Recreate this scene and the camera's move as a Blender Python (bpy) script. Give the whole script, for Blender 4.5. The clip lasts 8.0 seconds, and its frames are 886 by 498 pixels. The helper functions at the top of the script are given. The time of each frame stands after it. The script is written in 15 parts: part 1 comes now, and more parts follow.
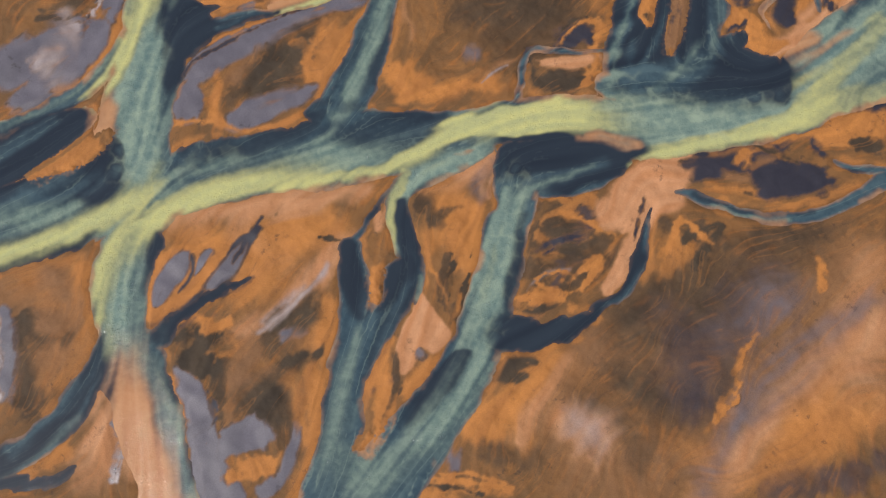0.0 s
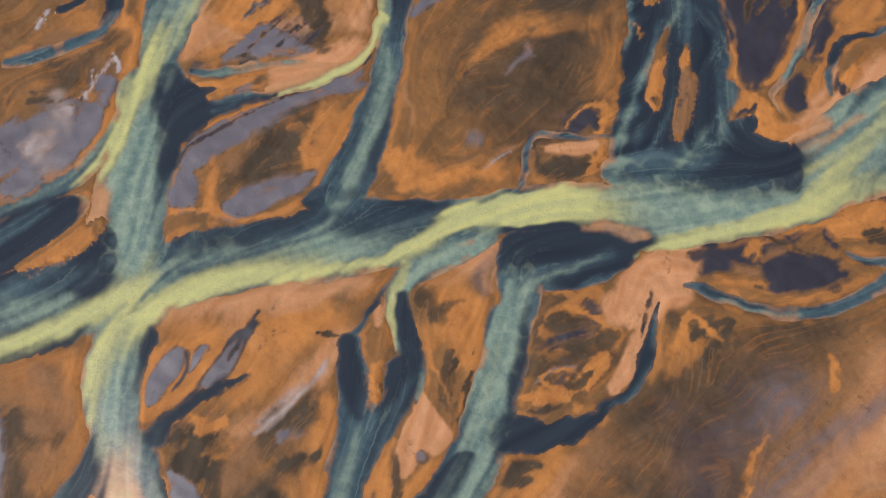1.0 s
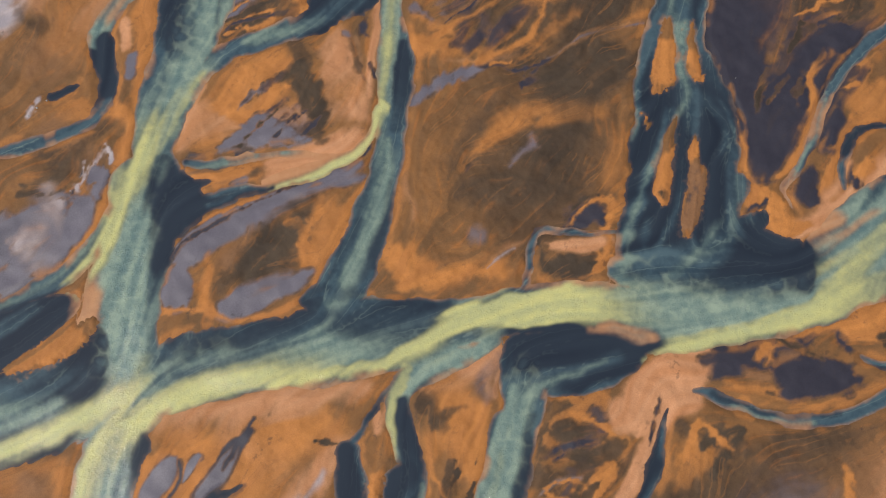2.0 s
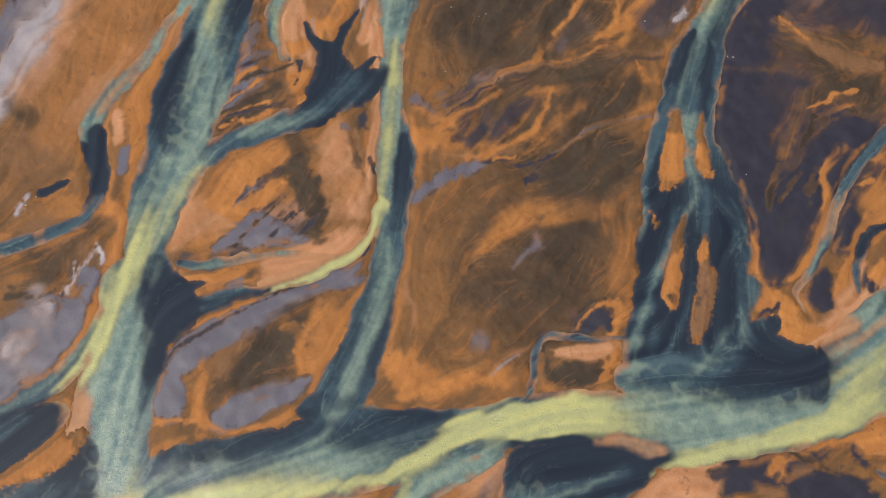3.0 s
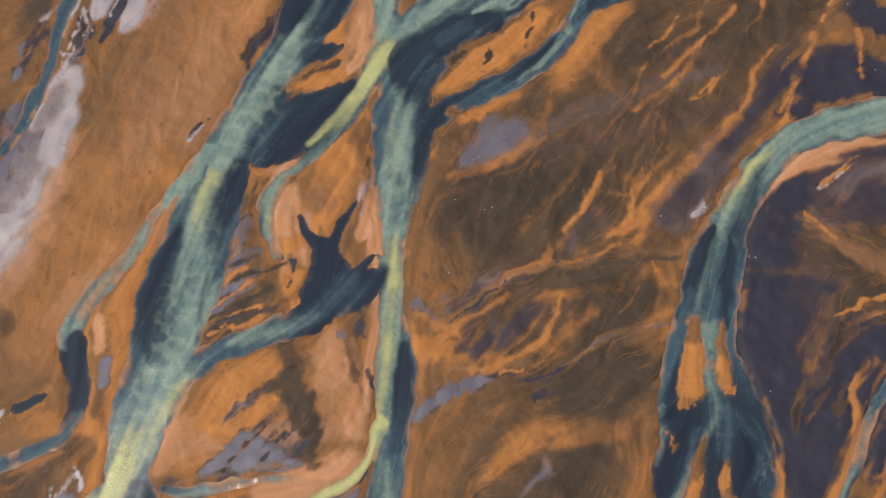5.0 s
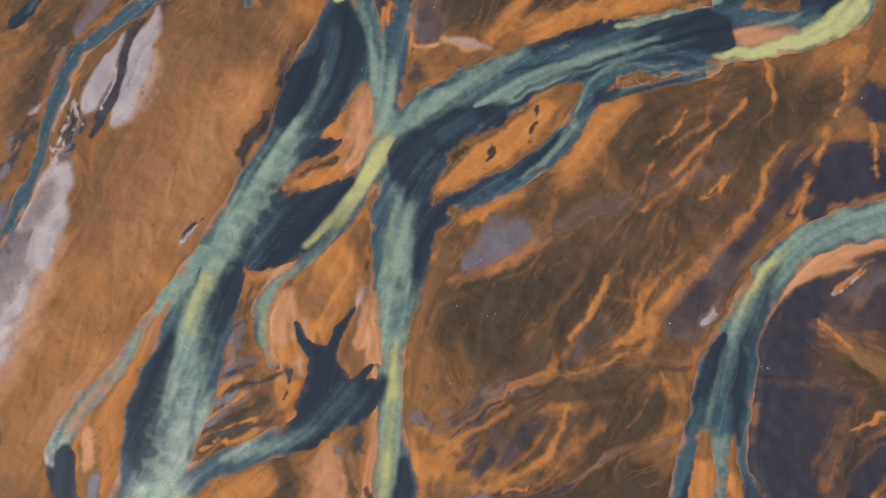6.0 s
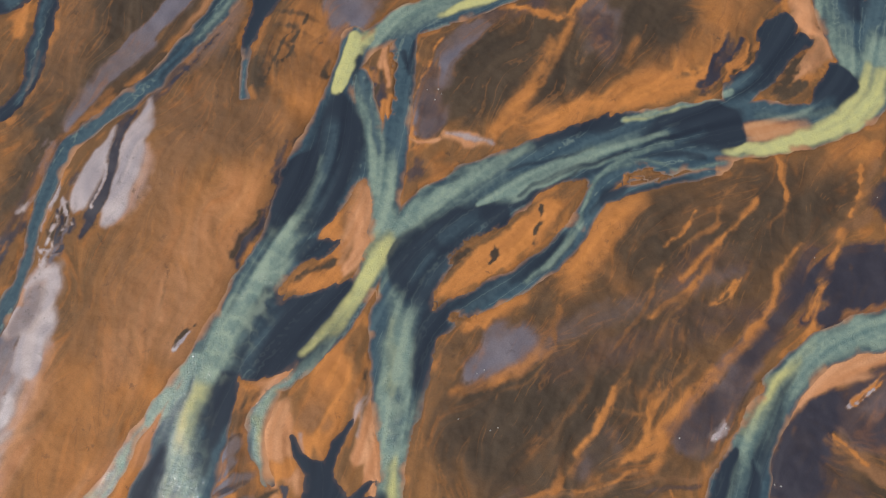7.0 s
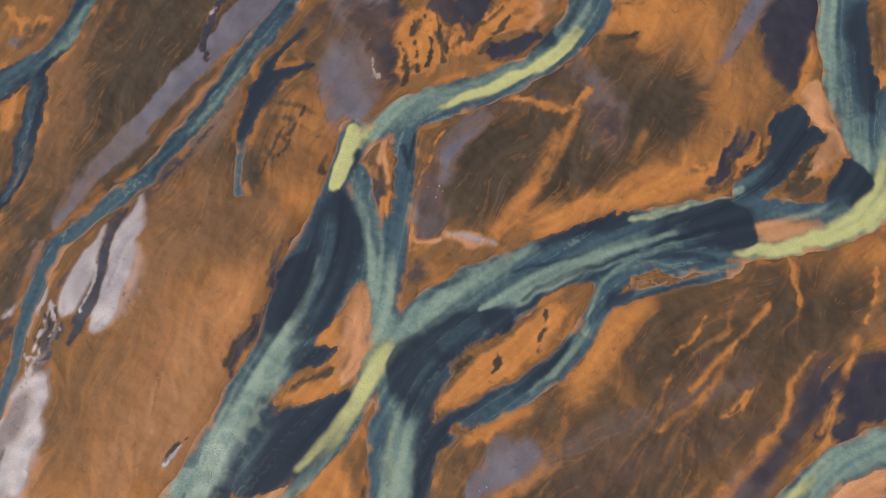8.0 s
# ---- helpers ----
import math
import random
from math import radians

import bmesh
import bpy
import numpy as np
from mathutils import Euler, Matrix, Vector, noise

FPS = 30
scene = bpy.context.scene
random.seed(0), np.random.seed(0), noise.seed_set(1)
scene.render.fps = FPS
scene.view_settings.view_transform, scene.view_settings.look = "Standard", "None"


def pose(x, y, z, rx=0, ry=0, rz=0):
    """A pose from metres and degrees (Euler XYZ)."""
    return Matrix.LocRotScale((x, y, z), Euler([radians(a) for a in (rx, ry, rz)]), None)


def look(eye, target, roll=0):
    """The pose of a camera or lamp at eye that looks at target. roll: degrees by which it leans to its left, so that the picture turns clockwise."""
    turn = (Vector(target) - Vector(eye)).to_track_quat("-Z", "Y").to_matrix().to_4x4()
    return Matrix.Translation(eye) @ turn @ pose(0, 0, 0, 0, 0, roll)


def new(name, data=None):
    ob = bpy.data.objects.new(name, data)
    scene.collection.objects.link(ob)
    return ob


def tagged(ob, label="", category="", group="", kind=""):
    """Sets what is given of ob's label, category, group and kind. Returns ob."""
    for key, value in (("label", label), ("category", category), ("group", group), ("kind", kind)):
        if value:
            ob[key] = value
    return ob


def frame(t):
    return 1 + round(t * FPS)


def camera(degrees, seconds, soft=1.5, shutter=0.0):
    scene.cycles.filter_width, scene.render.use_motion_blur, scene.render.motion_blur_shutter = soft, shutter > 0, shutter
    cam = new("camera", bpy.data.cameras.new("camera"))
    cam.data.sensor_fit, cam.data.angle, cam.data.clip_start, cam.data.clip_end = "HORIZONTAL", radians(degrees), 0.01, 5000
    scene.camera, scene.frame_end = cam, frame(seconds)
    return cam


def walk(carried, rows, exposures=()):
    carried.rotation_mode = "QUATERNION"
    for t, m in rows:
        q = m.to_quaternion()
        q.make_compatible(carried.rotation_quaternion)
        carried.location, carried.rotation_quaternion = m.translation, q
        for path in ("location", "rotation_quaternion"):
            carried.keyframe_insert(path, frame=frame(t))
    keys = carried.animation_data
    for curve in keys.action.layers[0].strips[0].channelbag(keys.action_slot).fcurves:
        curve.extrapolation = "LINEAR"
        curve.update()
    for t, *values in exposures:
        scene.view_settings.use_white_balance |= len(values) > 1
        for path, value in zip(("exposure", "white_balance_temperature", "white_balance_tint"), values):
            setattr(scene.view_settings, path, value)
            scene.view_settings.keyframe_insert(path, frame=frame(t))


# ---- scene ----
cam = camera(70, 8.0, soft=1.35)
PATH = [
    (0.0, (-0.000, -0.000, 100.000), (-0.166, 18.712, 1.766), -1.525),
    (0.5, (-0.000, 7.410, 100.006), (-0.174, 26.202, 1.787), -1.513),
    (1.0, (-0.000, 15.137, 100.008), (-0.182, 34.013, 1.806), -1.501),
    (1.5, (-0.000, 23.112, 100.007), (-0.190, 42.078, 1.822), -1.489),
    (2.0, (-0.000, 31.278, 100.002), (-0.198, 50.338, 1.835), -1.478),
    (2.5, (-0.000, 39.586, 99.994), (-0.206, 58.746, 1.847), -1.466),
    (3.0, (-0.000, 47.998, 99.983), (-0.214, 67.261, 1.856), -1.454),
    (3.5, (-0.000, 56.479, 99.968), (-0.223, 75.851, 1.862), -1.442),
    (4.0, (-0.000, 65.004, 99.949), (-0.231, 84.489, 1.866), -1.430),
    (4.5, (-0.000, 73.552, 99.928), (-0.240, 93.155, 1.868), -1.418),
    (5.0, (-0.000, 82.105, 99.903), (-0.249, 101.831, 1.868), -1.407),
    (5.5, (-0.000, 90.652, 99.874), (-0.258, 110.506, 1.865), -1.395),
    (6.0, (-0.000, 99.182, 99.842), (-0.267, 119.168, 1.860), -1.383),
    (6.5, (-0.000, 107.686, 99.807), (-0.276, 127.809, 1.853), -1.371),
    (7.0, (-0.000, 116.157, 99.768), (-0.286, 136.422, 1.843), -1.359),
    (7.5, (-0.000, 124.587, 99.726), (-0.296, 144.998, 1.832), -1.348),
    (8.0, (0.000, 132.967, 99.681), (-0.305, 153.529, 1.818), -1.336),
]
walk(cam, [(t, look(eye, target, roll)) for t, eye, target, roll in PATH])

# ---- daylight ----
SUN_HEIGHT, SUN_BEARING = 54.0, 242.0  # degrees: above the horizon; clockwise from +y
world = bpy.data.worlds.new("sky")
scene.world = world
world.use_nodes = True
sky = world.node_tree.nodes.new("ShaderNodeTexSky")
sky.sky_type, sky.sun_disc = "NISHITA", False
sky.sun_elevation, sky.sun_rotation = radians(SUN_HEIGHT), radians(SUN_BEARING)
sky.air_density, sky.dust_density = 1.0, 1.5
backing = world.node_tree.nodes["Background"]
backing.inputs["Strength"].default_value = 0.09
world.node_tree.links.new(sky.outputs[0], backing.inputs["Color"])
sun = new("sun", bpy.data.lights.new("sun", "SUN"))
sun.data.energy, sun.data.angle, sun.data.color = 3.6, radians(0.6), (1.0, 0.95, 0.885)
towards = Vector((math.sin(radians(SUN_BEARING)) * math.cos(radians(SUN_HEIGHT)),
                  math.cos(radians(SUN_BEARING)) * math.cos(radians(SUN_HEIGHT)), math.sin(radians(SUN_HEIGHT))))
sun.matrix_world = look(towards * 300, (0, 0, 0))
scene.view_settings.exposure = 0.17

# ---- the plain as a raster of fields ----
CELL = 0.2
X0, X1, Y0, Y1 = -84.0, 84.0, -27.0, 206.0
NX, NY = round((X1 - X0) / CELL) + 1, round((Y1 - Y0) / CELL) + 1
XS, YS = X0 + CELL * np.arange(NX), Y0 + CELL * np.arange(NY)
GX, GY = np.meshgrid(XS, YS)
rng = np.random.default_rng(7)
FX, FY = np.meshgrid(np.fft.rfftfreq(NX, CELL), np.fft.fftfreq(NY, CELL))
FR = np.hypot(FX, FY)


def clouds(size, spread=0.6):
    """A random field of unit deviation whose lumps are about size metres across."""
    f = 0.5 / size
    band = np.exp(-0.5 * (np.log(np.maximum(FR, 1e-6) / f) / spread) ** 2)
    out = np.fft.irfft2(np.fft.rfft2(rng.standard_normal((NY, NX))) * band, (NY, NX))
    return out / out.std()


def blurred(a, size):
    return np.fft.irfft2(np.fft.rfft2(a) * np.exp(-2 * (math.pi * FR * size) ** 2), (NY, NX))


def smooth(a, lo, hi):
    s = np.clip((a - lo) / (hi - lo), 0, 1)
    return s * s * (3 - 2 * s)


def course(points, step=1.2):
    """A Catmull-Rom line through points of (x, y, width, ...), with a node about every step metres."""
    pts = np.array(points, float)
    if len(pts) < 2:
        return pts
    ext = np.vstack([2 * pts[0] - pts[1], pts, 2 * pts[-1] - pts[-2]])
    out = []
    for a, b, c, d in zip(ext, ext[1:], ext[2:], ext[3:]):
        n = max(2, int(np.hypot(*(c - b)[:2]) / step))
        s = (np.arange(n) / n)[:, None]
        out.append(0.5 * (2 * b + (c - a) * s + (2 * a - 5 * b + 4 * c - d) * s ** 2 + (3 * b - a - 3 * c + d) * s ** 3))
    out = np.vstack([*out, pts[-1:]])
    out[:, 2:] = np.maximum(out[:, 2:], 0.05)
    return out


def reach(points, margin=4.0, warp=None):
    """The raster's window round the band along points; how deep each cell of it lies inside the band (metres; negative outside),
    and the fourth number of the points there."""
    line = course(points)
    if line.shape[1] < 4:
        line = np.hstack([line, np.ones((len(line), 1))])
    r = line[:, 2] / 2 + margin + 0.6
    i0, i1 = np.searchsorted(XS, ((line[:, 0] - r).min(), (line[:, 0] + r).max()))
    j0, j1 = np.searchsorted(YS, ((line[:, 1] - r).min(), (line[:, 1] + r).max()))
    window = np.s_[j0:j1, i0:i1]
    depth, level = np.full((j1 - j0, i1 - i0), -margin), np.zeros((j1 - j0, i1 - i0))
    for p, q in zip(line, line[1:]):
        r = max(p[2], q[2]) / 2 + margin + 0.6
        a0, a1 = np.searchsorted(XS[i0:i1], (min(p[0], q[0]) - r, max(p[0], q[0]) + r))
        b0, b1 = np.searchsorted(YS[j0:j1], (min(p[1], q[1]) - r, max(p[1], q[1]) + r))
        if a0 >= a1 or b0 >= b1:
            continue
        cut = np.s_[b0:b1, a0:a1]
        x, y = GX[window][cut] - p[0], GY[window][cut] - p[1]
        if warp is not None:
            x, y = x + warp[0][window][cut], y + warp[1][window][cut]
        d = (q - p)[:2]
        s = np.clip((x * d[0] + y * d[1]) / (d @ d + 1e-9), 0, 1)
        deep = (p[2] + (q[2] - p[2]) * s) / 2 - np.hypot(x - s * d[0], y - s * d[1])
        win = deep > depth[cut]
        depth[cut] = np.where(win, deep, depth[cut])
        level[cut] = np.where(win, p[3] + (q[3] - p[3]) * s, level[cut])
    return window, depth, level


def ringed(outline, margin, warp=None):
    """The raster's window round a closed smooth outline through points of (x, y, ...); how deep each cell lies inside it, and the third
    number of the points there."""
    pts = np.array(outline, float)
    if pts.shape[1] < 3:
        pts = np.hstack([pts, np.zeros((len(pts), 1))])
    line = []
    for a, b, c, d in zip(np.roll(pts, 1, 0), pts, np.roll(pts, -1, 0), np.roll(pts, -2, 0)):
        n = max(2, int(np.hypot(*(c - b)[:2]) / 0.9))
        s = (np.arange(n) / n)[:, None]
        line.append(0.5 * (2 * b + (c - a) * s + (2 * a - 5 * b + 4 * c - d) * s ** 2 + (3 * b - a - 3 * c + d) * s ** 3))
    line = np.vstack(line)
    line[:, 2] = np.maximum(line[:, 2], 0.08)
    (xa, ya), (xb, yb) = line[:, :2].min(0) - margin, line[:, :2].max(0) + margin
    i0, i1 = np.searchsorted(XS, (xa, xb))
    j0, j1 = np.searchsorted(YS, (ya, yb))
    window = np.s_[j0:j1, i0:i1]
    gx, gy = GX[window], GY[window]
    if warp is not None:
        gx, gy = gx + warp[0][window], gy + warp[1][window]
    near, within = np.full(gx.shape, 1e9), np.zeros(gx.shape, bool)
    total, weight = np.zeros(gx.shape), np.zeros(gx.shape)
    for p, q in zip(line, np.roll(line, -1, 0)):
        x, y, d = gx - p[0], gy - p[1], (q - p)[:2]
        s = np.clip((x * d[0] + y * d[1]) / (d @ d + 1e-9), 0, 1)
        far = (x - s * d[0]) ** 2 + (y - s * d[1]) ** 2
        near = np.minimum(near, far)
        w = 1 / (far + 0.02)
        total, weight = total + w * (p[2] + (q[2] - p[2]) * s), weight + w
        if p[1] != q[1]:
            within ^= ((y < 0) != (gy < q[1])) & (x < y * d[0] / d[1])
    return window, np.where(within, 1, -1) * np.sqrt(near), total / weight


# ---- river courses: (x, y, width) in metres ----
RIVERS = {
    "a": [
        [(79.6, 55.4, 18.1), (71.6, 51.2, 17.9), (63.6, 46.6, 14), (55.8, 42.5, 11.9), (46.4, 39.9, 10), (37.3, 39, 10.5), (28.3, 38.8, 10.9), (19.4, 40.8, 9.1), (10.3, 40.3, 7.3), (3, 39, 7.7), (-4.2, 37.3, 10.9), (-11.4, 37.2, 12.2), (-18.6, 35.5, 12.6), (-25.8, 34.7, 11.2), (-32.9, 33.4, 10.8), (-40, 32.1, 11.6), (-45.2, 29.7, 9.8)],
        [(-20.6, 42.9, 4.6), (-16.9, 40, 8.2)],
        [(46.1, 45.5, 18.5), (53.4, 45.4, 10.2), (58.1, 46.2, 3.7)],
        [(28.8, 46.7, 5.6), (36.2, 47.5, 8.4), (42.6, 47.4, 9.3)],
    ],
    "e": [
        [(29.7, 34, 3.6), (24.3, 32.6, 8.5), (17.1, 32.4, 10.5), (12.2, 32.8, 8), (12.1, 28.8, 7.5), (11.5, 24.4, 6.5), (10, 19.3, 6)],
        [(10, 22.7, 6.5), (8.9, 16.2, 7.3), (7.2, 10.8, 7.6), (5.5, 5.9, 8), (3.6, 1.2, 8.3), (-0.1, -4.8, 9), (-4.9, -10.5, 10.1), (-9.6, -15.4, 12.5), (-14.7, -20.1, 15.6)],
    ],
    "f": [
        [(-15.1, 19.4, 4.1), (-14.3, 13.9, 5), (-13.6, 8.5, 6.2), (-14.9, 1.5, 6.1), (-16.1, -5.3, 6.4), (-16.5, -12, 7.1), (-18.1, -19.3, 9.1)],
        [(-6.7, 15.1, 5.9), (-7.8, 11.1, 5.4), (-11.4, 5.8, 5.3), (-14, 0.6, 5.2)],
        [(-8.6, 28.9, 0.7), (-11.8, 24.8, 0.9), (-14.7, 21, 1.4)],
    ],
    "d": [
        [(8.8, 37.8, 2.3), (5.6, 35.1, 3.4), (1.1, 33.4, 4.5), (-3.8, 31.5, 4.6), (-7.1, 28.2, 3.7), (-7.4, 23.9, 3.7), (-5.7, 19.1, 3.9), (-4.2, 15.3, 2.2), (-4.6, 12, 1), (-5, 10.4, 0.4)],
    ],
    "g": [
        [(8.1, 5.3, 6.2), (14.3, 5.2, 4.6), (19.7, 6.3, 3.5), (23.3, 8.5, 1.8), (27, 10.3, 1.6), (29.7, 13.1, 2.2), (31.3, 17.2, 2.2), (32.6, 21.8, 1.3), (33.6, 25.1, 0.6)],
    ],
    "h": [
        [(37.9, 27.8, 0.9), (41.1, 27.1, 1.9), (46.4, 25.1, 1.9), (51.7, 23.2, 2), (58.1, 23.2, 2.2), (64.7, 25, 2.6), (70.7, 28.2, 3.2), (79.8, 32.9, 4.2)],
        [(64.7, 32.6, 0.8), (67, 31.2, 1.4), (72, 30.9, 1.4), (79.5, 31.1, 1.9)],
    ],
    "b": [
        [(-35, 124.4, 5.8), (-37.2, 114.7, 10.2), (-39.4, 105.3, 11), (-42, 97.2, 12.7), (-43.6, 90.3, 11.5), (-44.8, 83.5, 10.4), (-46.4, 77.9, 9.7), (-47.5, 73.3, 8.2), (-48.1, 68.8, 7.2)],
        [(-47.9, 66.1, 7.6), (-48.1, 60.8, 11), (-49.4, 54.7, 13), (-50.6, 48.9, 11.9), (-51.4, 43.1, 12.6), (-51.4, 38.3, 12.4)],
        [(-49.5, 62, 10.9), (-49.4, 52.5, 10.5), (-50.5, 45.3, 9.5), (-50.6, 38.3, 10.2), (-50.6, 32.4, 11.5), (-54, 27.2, 8.9), (-60.1, 23.8, 7.3), (-66.3, 21.5, 7), (-75.2, 19.1, 6.9)],
        [(-43.3, 62.5, 3.5), (-41.3, 58.9, 4.4), (-43.7, 55.5, 5.2)],
        [(-43.5, 61.4, 2.6), (-40.5, 62.2, 1.4), (-38.6, 62.9, 0.4)],
        [(-43.3, 58.6, 2.6), (-39.9, 59.4, 1.5), (-38.2, 60.5, 0.5)],
    ],
    "j": [
        [(-55.7, 37.2, 5.3), (-57.1, 32, 9.5), (-62.4, 28.8, 9.9), (-68.7, 26.8, 10.4), (-75.9, 24.7, 11.3)],
    ],
    "k": [
        [(-55.1, 56.3, 1.6), (-56.9, 52.1, 3), (-59.5, 48.3, 3.6), (-64.9, 45.1, 3.4), (-70.4, 42.2, 2.6), (-76.7, 40, 2.5)],
        [(-59.9, 42.5, 3.9), (-64.5, 40.5, 6.8), (-68.9, 37.1, 8.2), (-76, 33.4, 8.6)],
    ],
    "c": [
        [(-45.6, 27, 5.6), (-50.4, 22.4, 8.4), (-51.7, 16.4, 9.6), (-51, 10.9, 9.9), (-49.7, 5.6, 8.4), (-48.3, 0.3, 10), (-45.9, -6.5, 10.3), (-43.4, -13.2, 9.2), (-41.7, -19.7, 9.1)],
        [(-46.5, 22.8, 1.9), (-46.4, 17.2, 3.7), (-47.1, 10.9, 4.5), (-46.7, 5.5, 5.3)],
        [(-53, 6.5, 1.6), (-54.3, 1.3, 3.9), (-57.5, -4.6, 5.3), (-62.2, -9.6, 4.9), (-67.1, -12.6, 4.9), (-71.1, -14.4, 4.9)],
        [(-69.3, -15.9, 2.2), (-65, -15.7, 2.3), (-59.9, -15.4, 2), (-56.7, -13.6, 1)],
        [(-44.7, 5.9, 4), (-42.6, 8.7, 2.5), (-38.3, 11.4, 1.6), (-33.5, 13.8, 1.4), (-31.1, 15.1, 0.5)],
    ],
    "i": [
        [(-6.4, 125.1, 11.6), (-7.4, 114.2, 8.2), (-8.1, 105.8, 5.8), (-8.7, 98.7, 4.1), (-8.4, 91.7, 4.2), (-7.9, 85.9, 5.7), (-7.7, 80.2, 6.5), (-8.3, 73.7, 5), (-8.9, 67.3, 5.2), (-10.3, 61.1, 5.5), (-12.4, 54.3, 6.9), (-14.9, 47.6, 8), (-17.4, 42.3, 7.9), (-18.4, 38.7, 7.4)],
    ],
    "l": [
        [(-10.4, 75.1, 1.8), (-11.9, 70.5, 1.6), (-15, 66.7, 2), (-20.3, 63.9, 2.1), (-25.6, 62.2, 1.6), (-28.2, 61.5, 0.9), (-30, 61.2, 0.4)],
        [(-42.2, 65.8, 1.6), (-37.3, 65.6, 1.8), (-31.1, 66.9, 1.4), (-24, 67, 1.1), (-17.7, 66.4, 0.9)],
        [(-27.8, 61.9, 0.9), (-33.5, 60.6, 2.1), (-38.7, 58.9, 3.2), (-43, 57.2, 3.5)],
        [(-14.7, 67.4, 1.2), (-19, 65.2, 2.5), (-24.8, 63.3, 3.3), (-29.3, 62.2, 1.6)],
    ],
    "n": [
        [(-9.2, 98.7, 1.4), (-13.6, 96.2, 6), (-18.3, 95.3, 8.2), (-21, 91.9, 5.8), (-26.6, 89.5, 4), (-33, 87.2, 4), (-37.5, 85.3, 4), (-41.1, 82.5, 4.7)],
        [(-23.8, 107.6, 0.9), (-22.3, 104.8, 1.8), (-19.4, 102.7, 4), (-18.3, 97.8, 6.8)],
        [(-14.5, 110.3, 0.7), (-16.4, 106.8, 1.4), (-17.9, 103.4, 2.2)],
        [(-14.5, 97.3, 2.3), (-12.7, 99.8, 1.2), (-11.5, 101.4, 0.6)],
        [(-14.5, 93.8, 3.9), (-11.7, 95.5, 2.3), (-9.6, 98.3, 1)],
    ],
    "m": [
        [(-39.6, 118.5, 2.9), (-43.5, 113.7, 2.5), (-47.4, 108.5, 2), (-49.5, 103.6, 2.2), (-53, 98.9, 2.9), (-56.9, 94.2, 3.5), (-59.1, 89.5, 3.6), (-57.9, 85.2, 4.2), (-56.8, 80.9, 3.2), (-57, 77.1, 2.4), (-58.5, 73.9, 2.6), (-63, 71.5, 2.6), (-67.3, 69.9, 2.4), (-74.2, 67.8, 2.5)],
        [(-66.2, 78, 1.9), (-62.9, 79.6, 1.5), (-61.6, 80, 0.6)],
    ],
    "o": [
        [(76.9, 124.9, 6.4), (69.5, 123.3, 6.4), (63, 121.9, 6), (57.3, 119.3, 5.6), (52.3, 115.1, 5.8), (48.7, 109.9, 6.3), (45.3, 105.6, 7.4), (43, 99.8, 8), (41.6, 94.1, 8.3)],
        [(46.4, 109.1, 8.1), (44.2, 103, 9.1), (42.6, 96.4, 9.2), (40.8, 90, 10), (39.7, 84.2, 11.7), (40, 77.6, 15.2), (40.7, 72.1, 17.3), (39.7, 64.9, 18.2), (39.1, 57.9, 18.7), (38, 51.1, 20.5), (40.2, 46.9, 23.6)],
        [(47.7, 60.4, 5.3), (48.3, 54.3, 7.8), (53.4, 49.2, 9.3)],
    ],
    "q": [
        [(79.8, 90.4, 2.9), (72.2, 84.5, 2.5), (67, 79.1, 2.1), (63.4, 72.6, 1.9), (60, 65.5, 1.5), (56.4, 61.1, 1.4), (55.7, 58.5, 1), (56.8, 55.9, 0.4)],
        [(76.8, 71.5, 1.3), (70, 69.8, 1.3), (67.3, 67.2, 1.8), (65.6, 62.7, 1.6), (65.7, 59.9, 0.7)],
    ],
    "p": [
        [(28, 52.9, 0.7), (22.6, 52.6, 1), (18.3, 53.5, 1.3), (15.5, 53.3, 1.4), (14.2, 51.8, 1.4), (13.7, 49.3, 1.4), (13.3, 46.4, 1.2), (12.7, 44.3, 1)],
    ],
    "s": [
        [(78.1, 175.1, 10.5), (74.9, 167.4, 6.4), (71.3, 161.6, 6.7), (66, 158.2, 6.4), (59.2, 157.3, 8.4), (51.5, 156.8, 10), (43.7, 156.4, 11.2), (35.9, 154.8, 11.9), (28.2, 153.5, 11.9), (20.5, 151.6, 10.8), (12.8, 148.9, 10.7), (6.1, 145.7, 12.1), (-0.5, 142.1, 11.5), (-5.7, 138.8, 8.5), (-9.4, 136.7, 6.2), (-12.4, 132.2, 4.3), (-15, 127.5, 4.2), (-18.7, 122.5, 3.3), (-21.7, 118.9, 2.5), (-25.1, 115, 0.9)],
        [(67.9, 165.2, 7.7), (63.4, 160.1, 4)],
        [(75.7, 178.4, 6.4), (72.3, 168.6, 7.2)],
        [(-23.9, 116.5, 1.2), (-27.3, 114.1, 1.6), (-29.1, 110.6, 2.3), (-29.1, 106.3, 2.2), (-27.7, 102.5, 1), (-27.1, 100.9, 0.3)],
    ],
    "r": [
        [(7.9, 143, 5.8), (2.2, 138.2, 13.3), (-2.4, 134.4, 14), (-5.4, 128.3, 11), (-6.8, 121.9, 8.6), (-7.5, 114.8, 6.9), (-8.2, 107.9, 5.4), (-8.5, 100.3, 3.7), (-8.6, 90.5, 3.6)],
    ],
    "z": [
        [(46.1, 150.9, 2.9), (37.6, 151.4, 3.5), (31.8, 150.7, 2.9), (27.1, 148.3, 3.3), (24.7, 144.8, 3.7), (21.3, 139.9, 4), (17.4, 135.4, 3.9), (12.2, 131.7, 3.9), (5.7, 129, 4.8), (0.2, 126.6, 5.1), (-4.3, 123.7, 6)],
